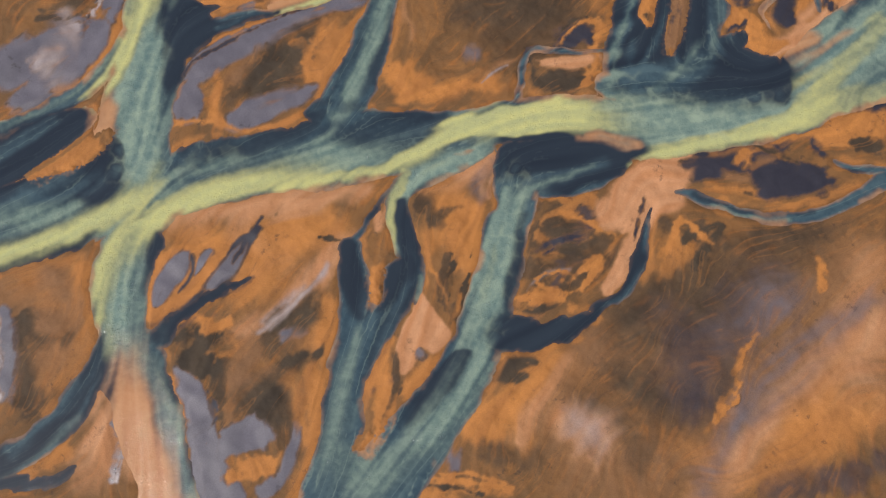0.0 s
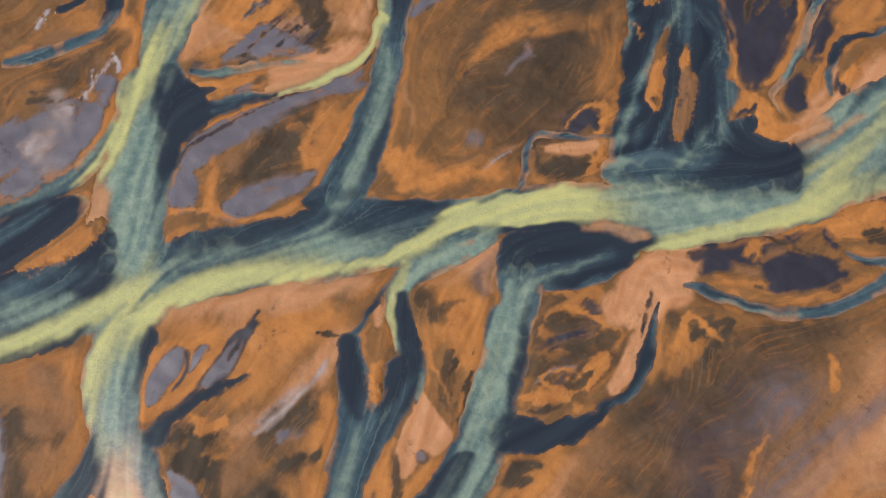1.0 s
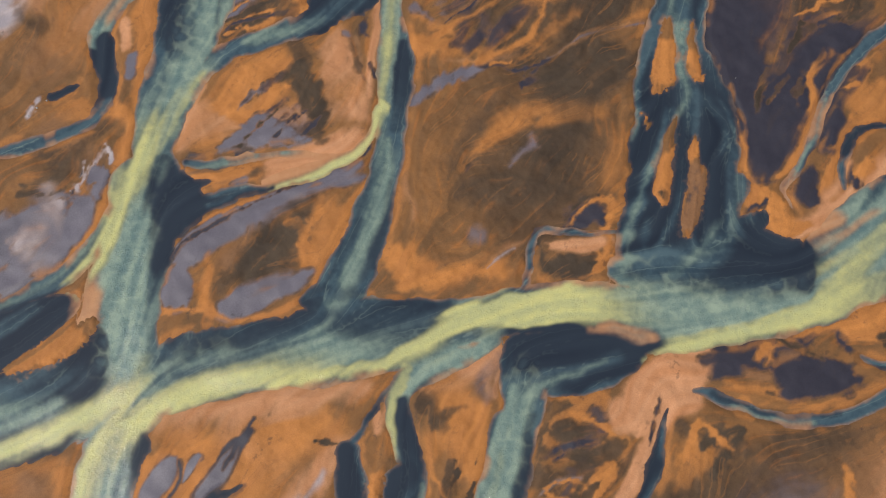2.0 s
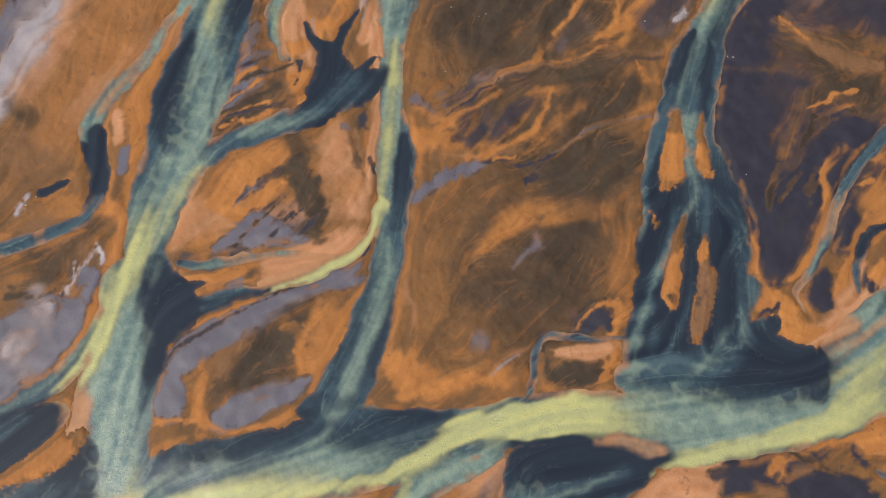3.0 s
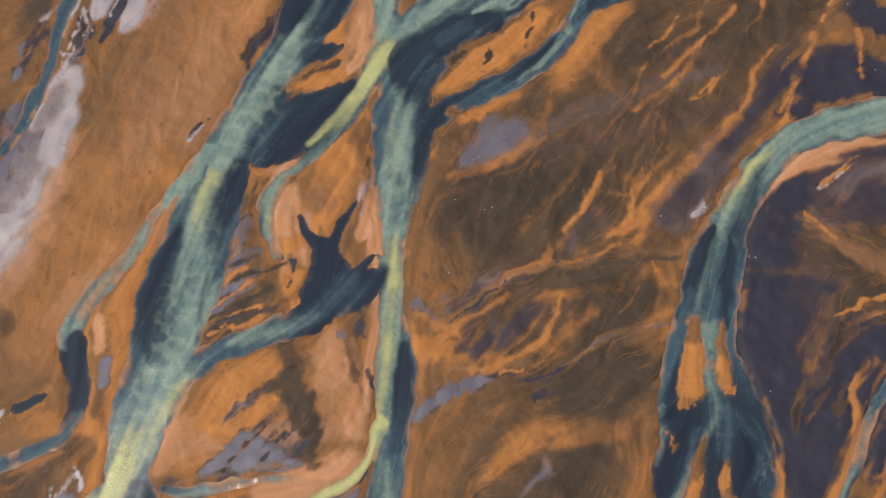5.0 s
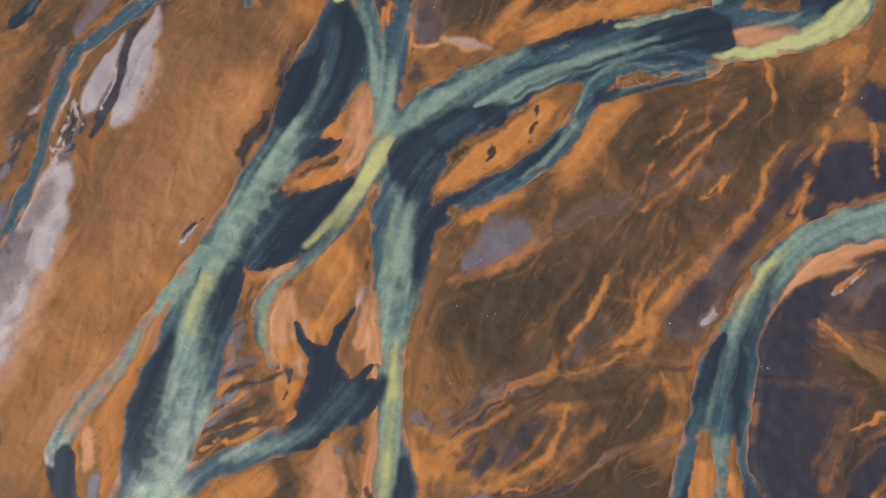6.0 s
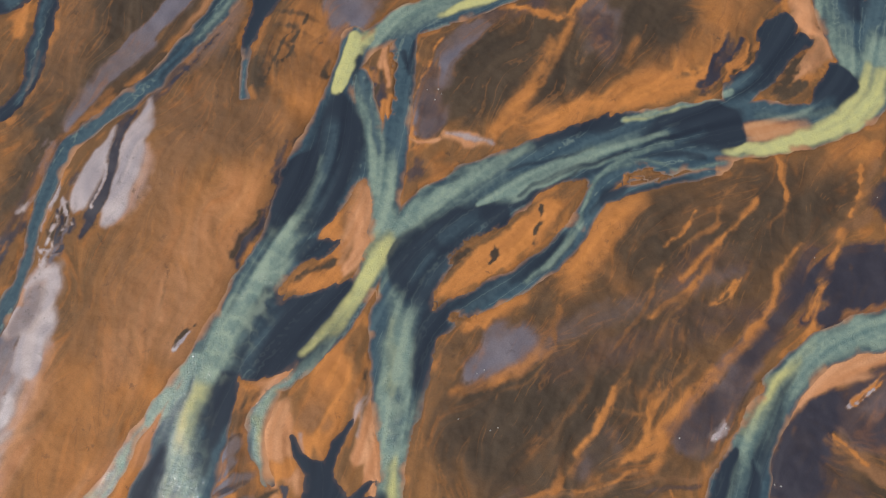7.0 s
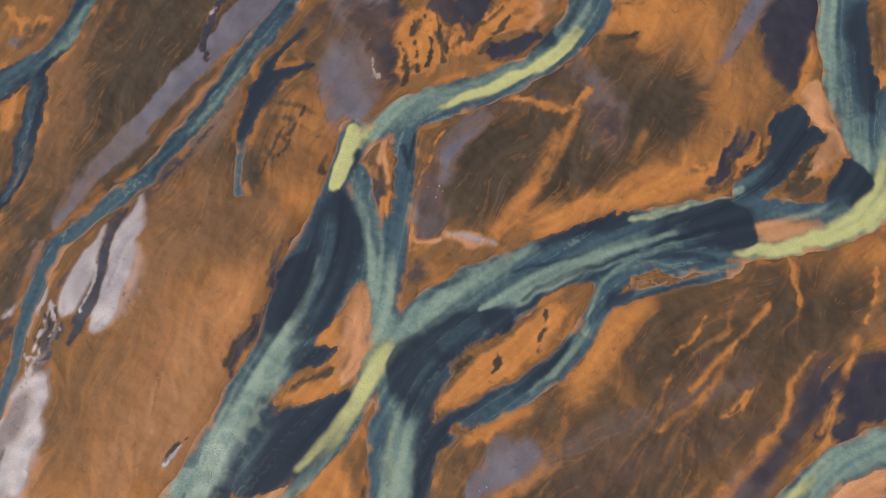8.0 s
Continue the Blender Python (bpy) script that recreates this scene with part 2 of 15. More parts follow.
        [(45.2, 149.3, 1.6), (37.3, 147.7, 1.6), (31.6, 146.7, 1.6), (26.3, 145.1, 2.3)],
    ],
    "t": [
        [(-15.3, 174, 4.7), (-17.1, 166.4, 4.3), (-17.8, 162.2, 6.1), (-17.7, 155.9, 11.5), (-19, 149.8, 14.7), (-22.1, 143.8, 12.5), (-24.7, 139, 10), (-27.8, 134.2, 8.4), (-30.8, 129.5, 7.9), (-33.2, 124, 8.6), (-36, 118.6, 8.5), (-38.6, 113.3, 8.4), (-40.2, 106.5, 9.5), (-41.7, 99.8, 10.6), (-42.9, 93.2, 10.8)],
        [(-30.2, 119, 5.4), (-25.9, 123, 10), (-20.6, 127.1, 7.3), (-16, 130.5, 3.7)],
        [(-17.3, 138.4, 1.9), (-20.9, 137, 3.8), (-24.6, 135.1, 4.7)],
    ],
    "v": [
        [(-14, 167.5, 3.1), (-12.9, 160, 4.2), (-11.4, 153.8, 4.8), (-9.9, 147.7, 5.8), (-9.9, 140.8, 5.7)],
        [(-6, 175, 3.8), (-6.6, 166.3, 3.7), (-7.1, 158.9, 3.4), (-8.2, 152.7, 4.3), (-9, 147.7, 4.9)],
    ],
    "u": [
        [(-22.4, 205.6, 3.2), (-28.1, 196.7, 4), (-34.4, 187.3, 4.5), (-38.8, 180, 4), (-44.1, 173.5, 3.7), (-48.3, 168, 3.7), (-53.5, 163, 3.2), (-58.6, 159, 2.8), (-62.1, 155.3, 2.8)],
        [(-61.2, 156.6, 3), (-62.8, 154.9, 3.4), (-65.2, 148.3, 2.9), (-66.7, 141.4, 2.3), (-67.3, 135.6, 1.9), (-68.6, 130.9, 2.4), (-70.8, 124.4, 2.2), (-73.4, 119.9, 2.2)],
    ],
    "w": [
        [(-23.2, 186.4, 1), (-27, 184.9, 2), (-30.5, 182.6, 4.4), (-32.4, 177.7, 2.4), (-33.8, 171.7, 1.4), (-34.2, 166.7, 1.4), (-33.8, 163.6, 1.5)],
    ],
    "y": [
        [(-62.2, 201.5, 4.3), (-65.2, 192.7, 3.7), (-68.6, 188, 4.5), (-74, 184.3, 4.7), (-78.6, 182.5, 4.6)],
        [(-69.2, 186.4, 2), (-69.4, 180.1, 3.8), (-70, 173, 3.7), (-71.2, 165.1, 2.7), (-74.6, 160.8, 2.7)],
    ],
    "x": [
        [(27.6, 202.7, 8.5), (24.7, 195, 7.3), (19.5, 188.8, 5.9), (13.1, 184.5, 5.6), (6.2, 181.4, 6.2), (-0.5, 179.4, 6.5), (-6.2, 177.4, 6.1), (-11.1, 174.6, 4.9), (-14.7, 171.3, 3.9), (-16.9, 167.5, 3.5), (-18.3, 164.6, 2.5)],
        [(0.9, 176.8, 1.2), (-3.8, 176.6, 2.2), (-6.6, 173.4, 3.5), (-7.6, 168.4, 3.5), (-7.5, 162.6, 3), (-8.4, 157.8, 3.9), (-8.9, 154.1, 4)],
    ],
    "aa": [
        [(70.4, 202.2, 9.5), (69.1, 191.3, 8.7), (69, 184.9, 9.1), (69.4, 177.7, 8.9), (70.3, 170.6, 6.8), (71.9, 165.7, 6.3)],
        [(59.5, 176.3, 3.9), (56.9, 170.8, 5.3), (53.9, 166.4, 5.3), (49.4, 163.2, 5.2)],
        [(62.1, 172.7, 2.9), (58.1, 170.3, 2.9)],
    ],
}
# islands of mud within them
BARS = [
    [(-67.9, 32.5, 1.7), (-63.4, 34.4, 3.3), (-59, 37, 3.7), (-55.9, 39.4, 1.8)],
    [(-11.4, 17.5, 1.8), (-11, 12.9, 2.7), (-11.9, 10.7, 1.1)],
    [(-13.1, -11.6, 1.3), (-10.9, -7.9, 2.7), (-8.9, -3.8, 2.8), (-8.3, -0.8, 0.9)],
    [(-62.6, -14.3, 1.3), (-59.7, -12.9, 2.5), (-56.1, -10.9, 1.9)],
    [(-24.4, 130.6, 1.5), (-19.9, 132.7, 3.4), (-15.4, 136, 4.2), (-13.6, 141.8, 1.9)],
    [(2.2, 134.8, 2.8), (6.8, 137.2, 4.7), (12.5, 139.5, 3.8), (18.6, 142.4, 1.9)],
    [(29.8, 148.7, 1.2), (33.6, 149, 1.4), (36.4, 148.5, 0.8)],
    [(-9.1, 170.7, 1.7), (-9.6, 165.3, 2.3), (-9.1, 160.5, 1.4)],
    [(1.1, 125.5, 0.9), (5.6, 124.5, 2.7)],
    [(56.9, 162.9, 1.4), (61.1, 165.3, 4.1), (64.4, 168.1, 2.1)],
    [(39.1, 89.6, 0.5), (38.3, 85.8, 2), (37.6, 82.1, 3.3), (37.3, 79.4, 3.4)],
    [(42.8, 89.5, 0.4), (43, 86.2, 1), (43.4, 83, 1.6), (43.6, 79.9, 1.8)],
    [(33.9, 73.4, 0.8), (34.1, 71.4, 0.9)],
    [(38.8, 71.1, 0.6), (37.4, 66.5, 1.4), (36.2, 61.9, 1.7), (35.8, 58.2, 1.5)],
    [(41.9, 68.9, 0.6), (41.6, 66.1, 1.7), (41.4, 62.2, 2.3), (41.1, 58.4, 2.7), (39.9, 55.1, 2.4), (38.9, 52.7, 1.3)],
]
# lie of the streaks on the open mud
GRAIN = [
    [(13.6, -9.2, 0.1), (18.4, 0, 0.1), (23.2, 6.1, 0.1)],
    [(38.6, -18.6, 0.1), (52.7, -6.5, 0.1), (69, 5.3, 0.1)],
    [(22.9, 0.8, 0.1), (32.2, 7.7, 0.1), (46.5, 17.4, 0.1)],
    [(-40.9, 9, 0.1), (-32.4, 20.7, 0.1), (-24.4, 26.1, 0.1)],
    [(-2.4, 72.7, 0.1), (10.4, 79.9, 0.1), (19.9, 86.4, 0.1)],
    [(-0.4, 89.6, 0.1), (9.1, 97.4, 0.1), (20.6, 99.7, 0.1), (34.9, 101.1, 0.1)],
    [(0.8, 46.5, 0.1), (9.4, 49.8, 0.1), (13.9, 53.1, 0.1)],
    [(-5.8, 104.8, 0.1), (-5.9, 80.1, 0.1), (-5.9, 58.5, 0.1)],
    [(4.6, 63.6, 0.1), (12, 72.5, 0.1), (23.8, 74.1, 0.1)],
    [(3, 94.5, 0.1), (15.4, 106.7, 0.1), (25.6, 121.6, 0.1), (36.4, 137.4, 0.1)],
    [(19.5, 95.2, 0.1), (29.4, 106.5, 0.1), (40.4, 126.6, 0.1), (49.2, 137.2, 0.1)],
    [(53.1, 111.1, 0.1), (61.6, 104.2, 0.1), (71.1, 99.3, 0.1)],
    [(3.5, 105.2, 0.1), (14.4, 117.2, 0.1), (18, 128.1, 0.1)],
    [(17.8, 96.7, 0.1), (31.9, 113.5, 0.1), (37.4, 127, 0.1), (51.2, 146, 0.1)],
    [(-41.5, 114.3, 0.1), (-42.9, 132.5, 0.1), (-43.4, 152.1, 0.1)],
    [(-51.3, 105.7, 0.1), (-51.7, 118.8, 0.1), (-52.1, 132.6, 0.1)],
    [(5.8, 159.6, 0.1), (15.5, 172.2, 0.1), (20.7, 182.3, 0.1)],
    [(31.8, 163.2, 0.1), (39.3, 174.9, 0.1), (45.9, 185.2, 0.1)],
    [(-51.1, 177.9, 0.1), (-44.4, 190.4, 0.1), (-36.2, 201.2, 0.1)],
]
LABELS = {
    "a": "broad main river channel, pale yellow-green with silt over slate blue",
    "b": "wide shallow river channel, milky green with a yellow silt thread",
    "c": "river channel turning peach-coloured where it shallows over mud",
    "o": "narrow blue-green river that fans into a dark delta",
    "s": "northern river channel of dark blue water with pale silt plumes",
    "n": "star-shaped dark backwater with fingers into orange mud",
    "j": "calm dark blue backwater pool beside the river",
    "i": "straight narrow river channel, milky green",
}

# ---- flow directions, and noise drawn out along them ----
AX, AY, AW = np.zeros((NY, NX)), np.zeros((NY, NX)), np.zeros((NY, NX))
for reaches in (*RIVERS.values(), GRAIN):
    for points in reaches:
        line = course(points)
        for p, q in zip(line, line[1:]):
            i, j = int((p[0] - X0) / CELL), int((p[1] - Y0) / CELL)
            if 0 <= i < NX and 0 <= j < NY:
                turn, weight = 2 * math.atan2(q[1] - p[1], q[0] - p[0]), math.hypot(q[0] - p[0], q[1] - p[1])
                AX[j, i] += weight * math.cos(turn)
                AY[j, i] += weight * math.sin(turn)
                AW[j, i] += weight * (reaches is not GRAIN)
DX, DY = 0.002 * math.cos(radians(112)), 0.002 * math.sin(radians(112))
for size in (2.0, 5.0, 12.0):
    DX, DY = DX + blurred(AX, size), DY + blurred(AY, size)
FLOW = np.arctan2(DY, DX) / 2
# on the open mud the runnels wander
FLOW += (0.30 * clouds(11.0, 0.5) + 0.16 * clouds(4.5, 0.5)) * (1 - smooth(blurred(AW, 3.0), 0.0006, 0.0035))
FLOW_X, FLOW_Y = np.cos(FLOW), np.sin(FLOW)


def drawn_out(field, length):
    """The field averaged along the flow over length metres each way."""
    step = 0.65
    total = field.copy()
    for sign in (1, -1):
        px, py = GX.copy(), GY.copy()
        dx, dy = sign * FLOW_X, sign * FLOW_Y
        for k in range(int(length / step)):
            px, py = px + step * dx, py + step * dy
            i = np.clip(((px - X0) / CELL + 0.5).astype(np.int32), 0, NX - 1)
            j = np.clip(((py - Y0) / CELL + 0.5).astype(np.int32), 0, NY - 1)
            fx, fy = FLOW_X[j, i], FLOW_Y[j, i]
            same = np.sign(fx * dx + fy * dy)
            dx, dy = fx * same, fy * same
            total += field[j, i] * (1 - k * step / length)
    total = blurred(total, 0.24)
    total -= total.mean()
    return total / total.std()


STREAK_FINE = drawn_out(clouds(0.6, 0.9), 10.0)
STREAK = drawn_out(clouds(1.8, 1.0), 15.0)
STREAK_WIDE = drawn_out(clouds(5.0, 1.0), 20.0)
CURRENT = blurred(drawn_out(clouds(1.9, 0.9), 20.0), 0.3)
RIDGE = drawn_out(clouds(3.0, 0.8), 12.0)
RIDGE = np.exp(-(RIDGE / 0.3) ** 2) * smooth(clouds(7.0, 0.8), -0.6, 1.0)
LUMP, LUMP_FINE, LUMP_WIDE = blurred(clouds(2.0, 0.9), 0.2), clouds(0.6, 0.6), clouds(9.0, 0.8)
WARP = (0.16 * clouds(4.0, 0.5), 0.16 * clouds(4.0, 0.5))

# ---- depth of the water ----
NAMES = list(RIVERS)
WET = np.full((NY, NX), -4.0)
OWNER = np.zeros((NY, NX), np.int32)
for k, name in enumerate(NAMES):
    for points in RIVERS[name]:
        at, deep, _ = reach(points, warp=WARP)
        OWNER[at] = np.where(deep > WET[at], k, OWNER[at])
        WET[at] = np.maximum(WET[at], deep)
for points in BARS:
    at, deep, _ = reach(points, warp=WARP)
    deep = deep + 0.30 * STREAK_FINE[at] + 0.26 * LUMP[at] + 0.12 * LUMP_FINE[at]
    WET[at] = np.where(deep > -3.0, np.minimum(WET[at], -deep), WET[at])


def flood(at, deep, name):
    OWNER[at] = np.where((deep > WET[at]) & (deep > -0.8), NAMES.index(name), OWNER[at])
    WET[at] = np.maximum(WET[at], deep)


def dry(at, deep):
    deep = deep + 0.10 * LUMP[at] + 0.05 * LUMP_FINE[at]
    WET[at] = np.where(deep > -3.0, np.minimum(WET[at], -deep), WET[at])


def pool(name, *outline):
    at, deep, _ = ringed(outline, 3.0, WARP)
    flood(at, deep, name)


def creek(name, *points):
    at, deep, _ = reach(points, warp=WARP)
    flood(at, deep, name)


def bank(*outline):
    at, deep, _ = ringed(outline, 3.0, WARP)
    dry(at, deep)


def levee(*points):
    at, deep, _ = reach(points, warp=WARP)
    dry(at, deep)


# bays, points and threads of water that the courses leave out
# heads of the middle reaches
bank((39.8, 116.9), (48.7, 115.5), (45.9, 111.1), (43.3, 107.1), (41.3, 103.8), (39.6, 101.8), (37.9, 101.9), (38.4, 111.7))
levee((-3.9, 109.8, 1.34), (-5.4, 104.3, 1.32), (-5.9, 99.8, 0.94))
creek("s", (-26.4, 113.9, 1.73), (-28.7, 109.1, 2.29), (-27.8, 104.6, 2.08), (-25.9, 101.1, 0.75))
creek("b", (-28, 61.5, 0.87), (-33, 60.4, 1.22), (-38.1, 58.6, 1.9), (-41.4, 56.1, 2.24))
bank((39.3, 90.8), (39.9, 88.1), (39.8, 82.6), (39.7, 79.2), (38.2, 78.2), (37, 77.7), (35.6, 77), (35.6, 79.9), (36.6, 83.5), (38, 88.2))
bank((43.3, 89), (44, 85.3), (44.4, 79.8), (43.3, 79.5), (42.1, 80.2), (42, 84.4))
bank((39.4, 72.5), (38.3, 66.5), (37.3, 61.4), (37, 58.7), (35.8, 57.5), (34.7, 59.3), (35, 62.3), (36, 65.7), (37.2, 69.3))
bank((41.8, 69.5), (42.4, 66.5), (42.5, 64.8), (43.6, 62.2), (42.3, 58), (40.6, 53.9), (39.1, 52.8), (38.6, 55.4), (39.8, 59.7), (40.8, 62.6), (40.4, 65.6))
levee((-11.4, 109.4, 1.14), (-10.8, 104.4, 1.32), (-10.5, 101.6, 0.75))
levee((-3.9, 108.8, 2.09), (-5.1, 102.8, 2.07), (-5.7, 97.9, 1.31), (-5.5, 93.5, 0.74))
bank((50.7, 61.2), (54.6, 60.8), (56.6, 56.1), (59.6, 53), (58.6, 51.7), (55.2, 51.7), (52, 53.2), (53.4, 54.9), (51.5, 56.2), (48.1, 55.4), (49.3, 58.3))
creek("w", (-24, 192.9, 0.98), (-27.7, 189.7, 1.37), (-30.5, 185.5, 1.55), (-32.2, 181.3, 1.54), (-33.4, 177.2, 1.14), (-34.1, 172.7, 0.76), (-34.2, 164.3, 0.65))
creek("w", (-22.3, 186.4, 0.49), (-25.6, 184.9, 0.77), (-29.3, 182.3, 0.96), (-32.1, 179.2, 0.96))
pool("aa", (58.5, 177.8), (59.6, 176.8), (59.2, 174.7), (61.7, 172.9), (61.3, 171.1), (57.7, 169.3), (56.3, 166.8), (54.3, 164.7), (50.4, 164.2), (52.7, 167.8), (54.4, 171.8), (54.5, 174.3), (56.5, 176.8))
bank((-13.1, 148.6), (-12.1, 144.5), (-12.4, 139.7), (-13.9, 135.3), (-15.4, 131.9), (-17.2, 132.4), (-16.2, 136), (-16.5, 138.2), (-20.2, 138.8), (-18.9, 141), (-16.8, 143.7))
bank((-26.5, 129.6), (-24.4, 133.2), (-21.4, 135.2), (-17.4, 134.5), (-15.6, 132.7), (-17.3, 131.4), (-20.8, 130.1))
creek("y", (-63, 199.3, 2.98), (-65.8, 192.8, 3.15), (-69.1, 188, 3.51), (-73.9, 183.8, 3.87), (-77.4, 181.2, 3.85))
creek("y", (-69.3, 185.9, 1.36), (-69.9, 180.1, 2.11), (-70.3, 175, 2.28), (-70.6, 169, 2.07), (-71.7, 163.2, 1.67))
bank((-2.2, 127), (0.4, 133), (4.2, 137.1), (11, 141.3), (16.9, 146.6), (21.9, 148.2), (23.8, 147.8), (21.5, 143.7), (18.9, 139.5), (14.6, 136.6), (10.7, 133.8), (6, 131), (1.3, 128.6))
pool("t", (-26.9, 150.7), (-24.6, 153.1), (-21.7, 154.4), (-19.9, 151.5), (-21.9, 146.3), (-25.2, 142.8), (-27.4, 142.6), (-27, 147.4))
bank((-45, 20), (-40.2, 20.9), (-37, 20), (-38.5, 14), (-42.1, 10.3), (-45.2, 7.7), (-46.5, 6.7), (-47.4, 10), (-47.2, 14.3), (-46.4, 17.5))
WET += 0.045 * LUMP + 0.025 * STREAK_FINE

# ---- sediments of the land and load of the water, laid down one over another ----
LAND = np.zeros((NY, NX, 8), np.float32)   # bright, peach, peat, silt, ash, pale, umber, wet
BOIL = np.zeros((NY, NX, 1), np.float32)   # where the water boils over its bed
LOAD = np.zeros((NY, NX, 4), np.float32)   # slate, milky, yellow, mud; the rest is deep clear water
BRIGHT, PEACH, PEAT, SILT, ASH, PALE, UMBER = range(7)
DEEP, SLATE, MILKY, YELLOW, MUD = -1, 0, 1, 2, 3


def lay(field, kind, feather, ragged, *points):
    at, deep, level = reach(points, margin=feather + 2.0, warp=WARP)
    near = deep > -feather - 1.99
    deep = deep + 0.32 * min(feather, 2.0) * CURRENT[at] + ragged * (0.28 * STREAK[at] + 0.26 * LUMP[at] + 0.15 * STREAK_FINE[at] + 0.08 * LUMP_FINE[at])
    cover = (smooth(deep, -feather, feather) * np.clip(level, 0, 1) * near)[..., None].astype(np.float32)
    target = np.zeros(field.shape[2], np.float32)
    if kind >= 0:
        target[kind] = 1
    field[at] += cover * (target - field[at])


def spread(field, kind, ragged, level, *outline):
    """Fills an outline of (x, y, feather): sharp where the feather is short, fading where it is long."""
    at, deep, feather = ringed(outline, 4.0, WARP)
    deep = deep + ragged * (0.35 * STREAK[at] + 0.30 * LUMP[at] + 0.2 * STREAK_FINE[at]) + 0.2 * np.minimum(feather, 2.0) * CURRENT[at]
    cover = (smooth(deep / feather, -1, 1) * level)[..., None].astype(np.float32)
    target = np.zeros(field.shape[2], np.float32)
    if kind >= 0:
        target[kind] = 1
    field[at] += cover * (target - field[at])


def land(kind, feather, ragged, *points):
    lay(LAND, kind, feather, ragged, *points)


def load(kind, feather, ragged, *points):
    if kind == DEEP:
        feather = max(feather, 0.16 * max(p[2] for p in points))
    lay(LOAD, kind, feather, ragged, *points)


def boils(feather, *points):
    lay(BOIL, 0, feather, 0.3, *points)


# brown algal film over the wide eastern plain
land(PEAT, 6, 1, (-44.9, 196.9, 27.2, 0.7), (-52.4, 182, 22.1, 0.6), (-62.1, 165, 11.5, 0.5))
land(PEAT, 5, 1, (-21.8, 185.9, 12.1, 0.35), (-31.3, 164.7, 15.2, 0.35))
land(PEAT, 6, 1, (16, 185.5, 16.1, 0.5), (35.1, 182.2, 20, 0.5), (43.9, 173.9, 11.7, 0.4))
land(PEAT, 6, 1, (5.9, 164.4, 15.2, 0.5), (20, 167.2, 19.1, 0.45))
land(PEAT, 5, 1, (6.7, 114, 24.5, 0.5), (20.3, 94.2, 25.1, 0.5), (14.6, 70.6, 21.7, 0.45), (14.8, 53.1, 13.7, 0.4))
land(PEAT, 5, 1, (25, 77.8, 14.8, 0.35), (24, 61.5, 10.6, 0.3))
land(PEAT, 5, 1, (57.2, 141, 17.2, 0.55), (37.7, 129.7, 24, 0.6), (23.1, 113.6, 26.4, 0.6), (13.7, 100.1, 25.3, 0.6))
land(UMBER, 5, 1, (64, 12.5, 18, 0.6), (44.7, -0.4, 26.1, 0.6), (26.6, -9.4, 25.4, 0.6))
land(PEAT, 5, 1, (50.7, 14.5, 10.9, 0.4), (34.6, 4.1, 17.6, 0.4), (27, -2.7, 13.8, 0.3))
land(PEAT, 5, 1, (10.7, 169.2, 21.2, 0.5), (29.8, 175, 19.6, 0.5))
# southern plain
land(PEAT, 3, 1, (29.8, -0.1, 17.4, 0.55), (36.6, 7.6, 16, 0.65), (44.3, 12.8, 11.7, 0.65), (57.6, 19, 8.3, 0.5))
land(PEAT, 2, 1, (25.2, -4.3, 10.3, 0.5), (33.6, -7, 7.7, 0.6), (28.1, -11.9, 5, 0.5))
land(ASH, 2.5, 0.8, (42, -1.2, 7.8, 0.55), (38.5, -5.8, 4.3, 0.7), (46.4, 7.4, 7.1, 0.45))
land(SILT, 2, 0.8, (49.3, 10.1, 6.3, 0.45), (43, 0.5, 4.4, 0.35))
land(PEACH, 2.5, 0.8, (18, -8, 5.1, 0.7), (23, -11.4, 5.9, 0.7))
land(PEACH, 2.5, 1, (71.9, 6.1, 7.1, 0.6), (59.4, -1.5, 4.3, 0.5), (46.9, -12.2, 4.2, 0.6), (38.5, -19.4, 4.9, 0.45))
land(SILT, 2, 0.8, (62.3, 0.2, 2.1, 0.4), (53, -4, 2.6, 0.5), (45.4, -9.7, 1.7, 0.5), (37.9, -17, 2.5, 0.4))
land(BRIGHT, 2, 0.8, (61.1, -8.3, 6.8, 0.5), (50.3, -12.3, 3.4, 0.5), (69.6, 14.2, 6.3, 0.5))
land(BRIGHT, 0.6, 0.8, (46.6, 3, 1.2, 0.9), (44.9, -2.1, 1.6, 0.9), (43, -6.8, 2.2, 0.9), (39.4, -9.6, 1.4, 0.8))
land(BRIGHT, 0.4, 0.6, (60.1, 16.2, 1.1, 1), (59.4, 11.7, 1.1, 1))
land(ASH, 1.2, 1, (48.8, -17.9, 5, 0.7), (55.7, -17.3, 5, 0.7), (62.6, -16.2, 4.2, 0.6), (67.2, -13.4, 3.4, 0.6))
land(BRIGHT, 0.5, 0.5, (48.6, -16.3, 0.3, 0.2), (52, -12.3, 0.7, 0.64), (55.6, -10.7, 0.3, 0.12))
land(BRIGHT, 1, 0.6, (5.1, -8.2, 6.8, 0.9), (11.2, -4.9, 4.3, 0.7), (16.7, 0.9, 2.6, 0.6))
land(PEACH, 1.2, 0.5, (14.8, -3.3, 1.4, 0.6), (11.1, -7.5, 1.4, 0.7), (9.3, -10.8, 1.3, 0.5))
land(PEAT, 0.6, 1, (12.3, 1, 2.6, 0.9), (9.6, -1.1, 2.1, 0.9))
land(BRIGHT, 0.5, 1, (-4.5, -15.9, 1.2, 0.9), (2.3, -16.8, 1.3, 0.9), (9.4, -17.9, 0.7, 0.9))
land(BRIGHT, 1, 1, (-7.9, -17.8, 2.5, 0.9), (0.5, -19.2, 2.5, 0.8))
land(SILT, 0.7, 0.6, (-0.6, -11.8, 2, 0.9), (1.5, -14.1, 1.7, 0.9))
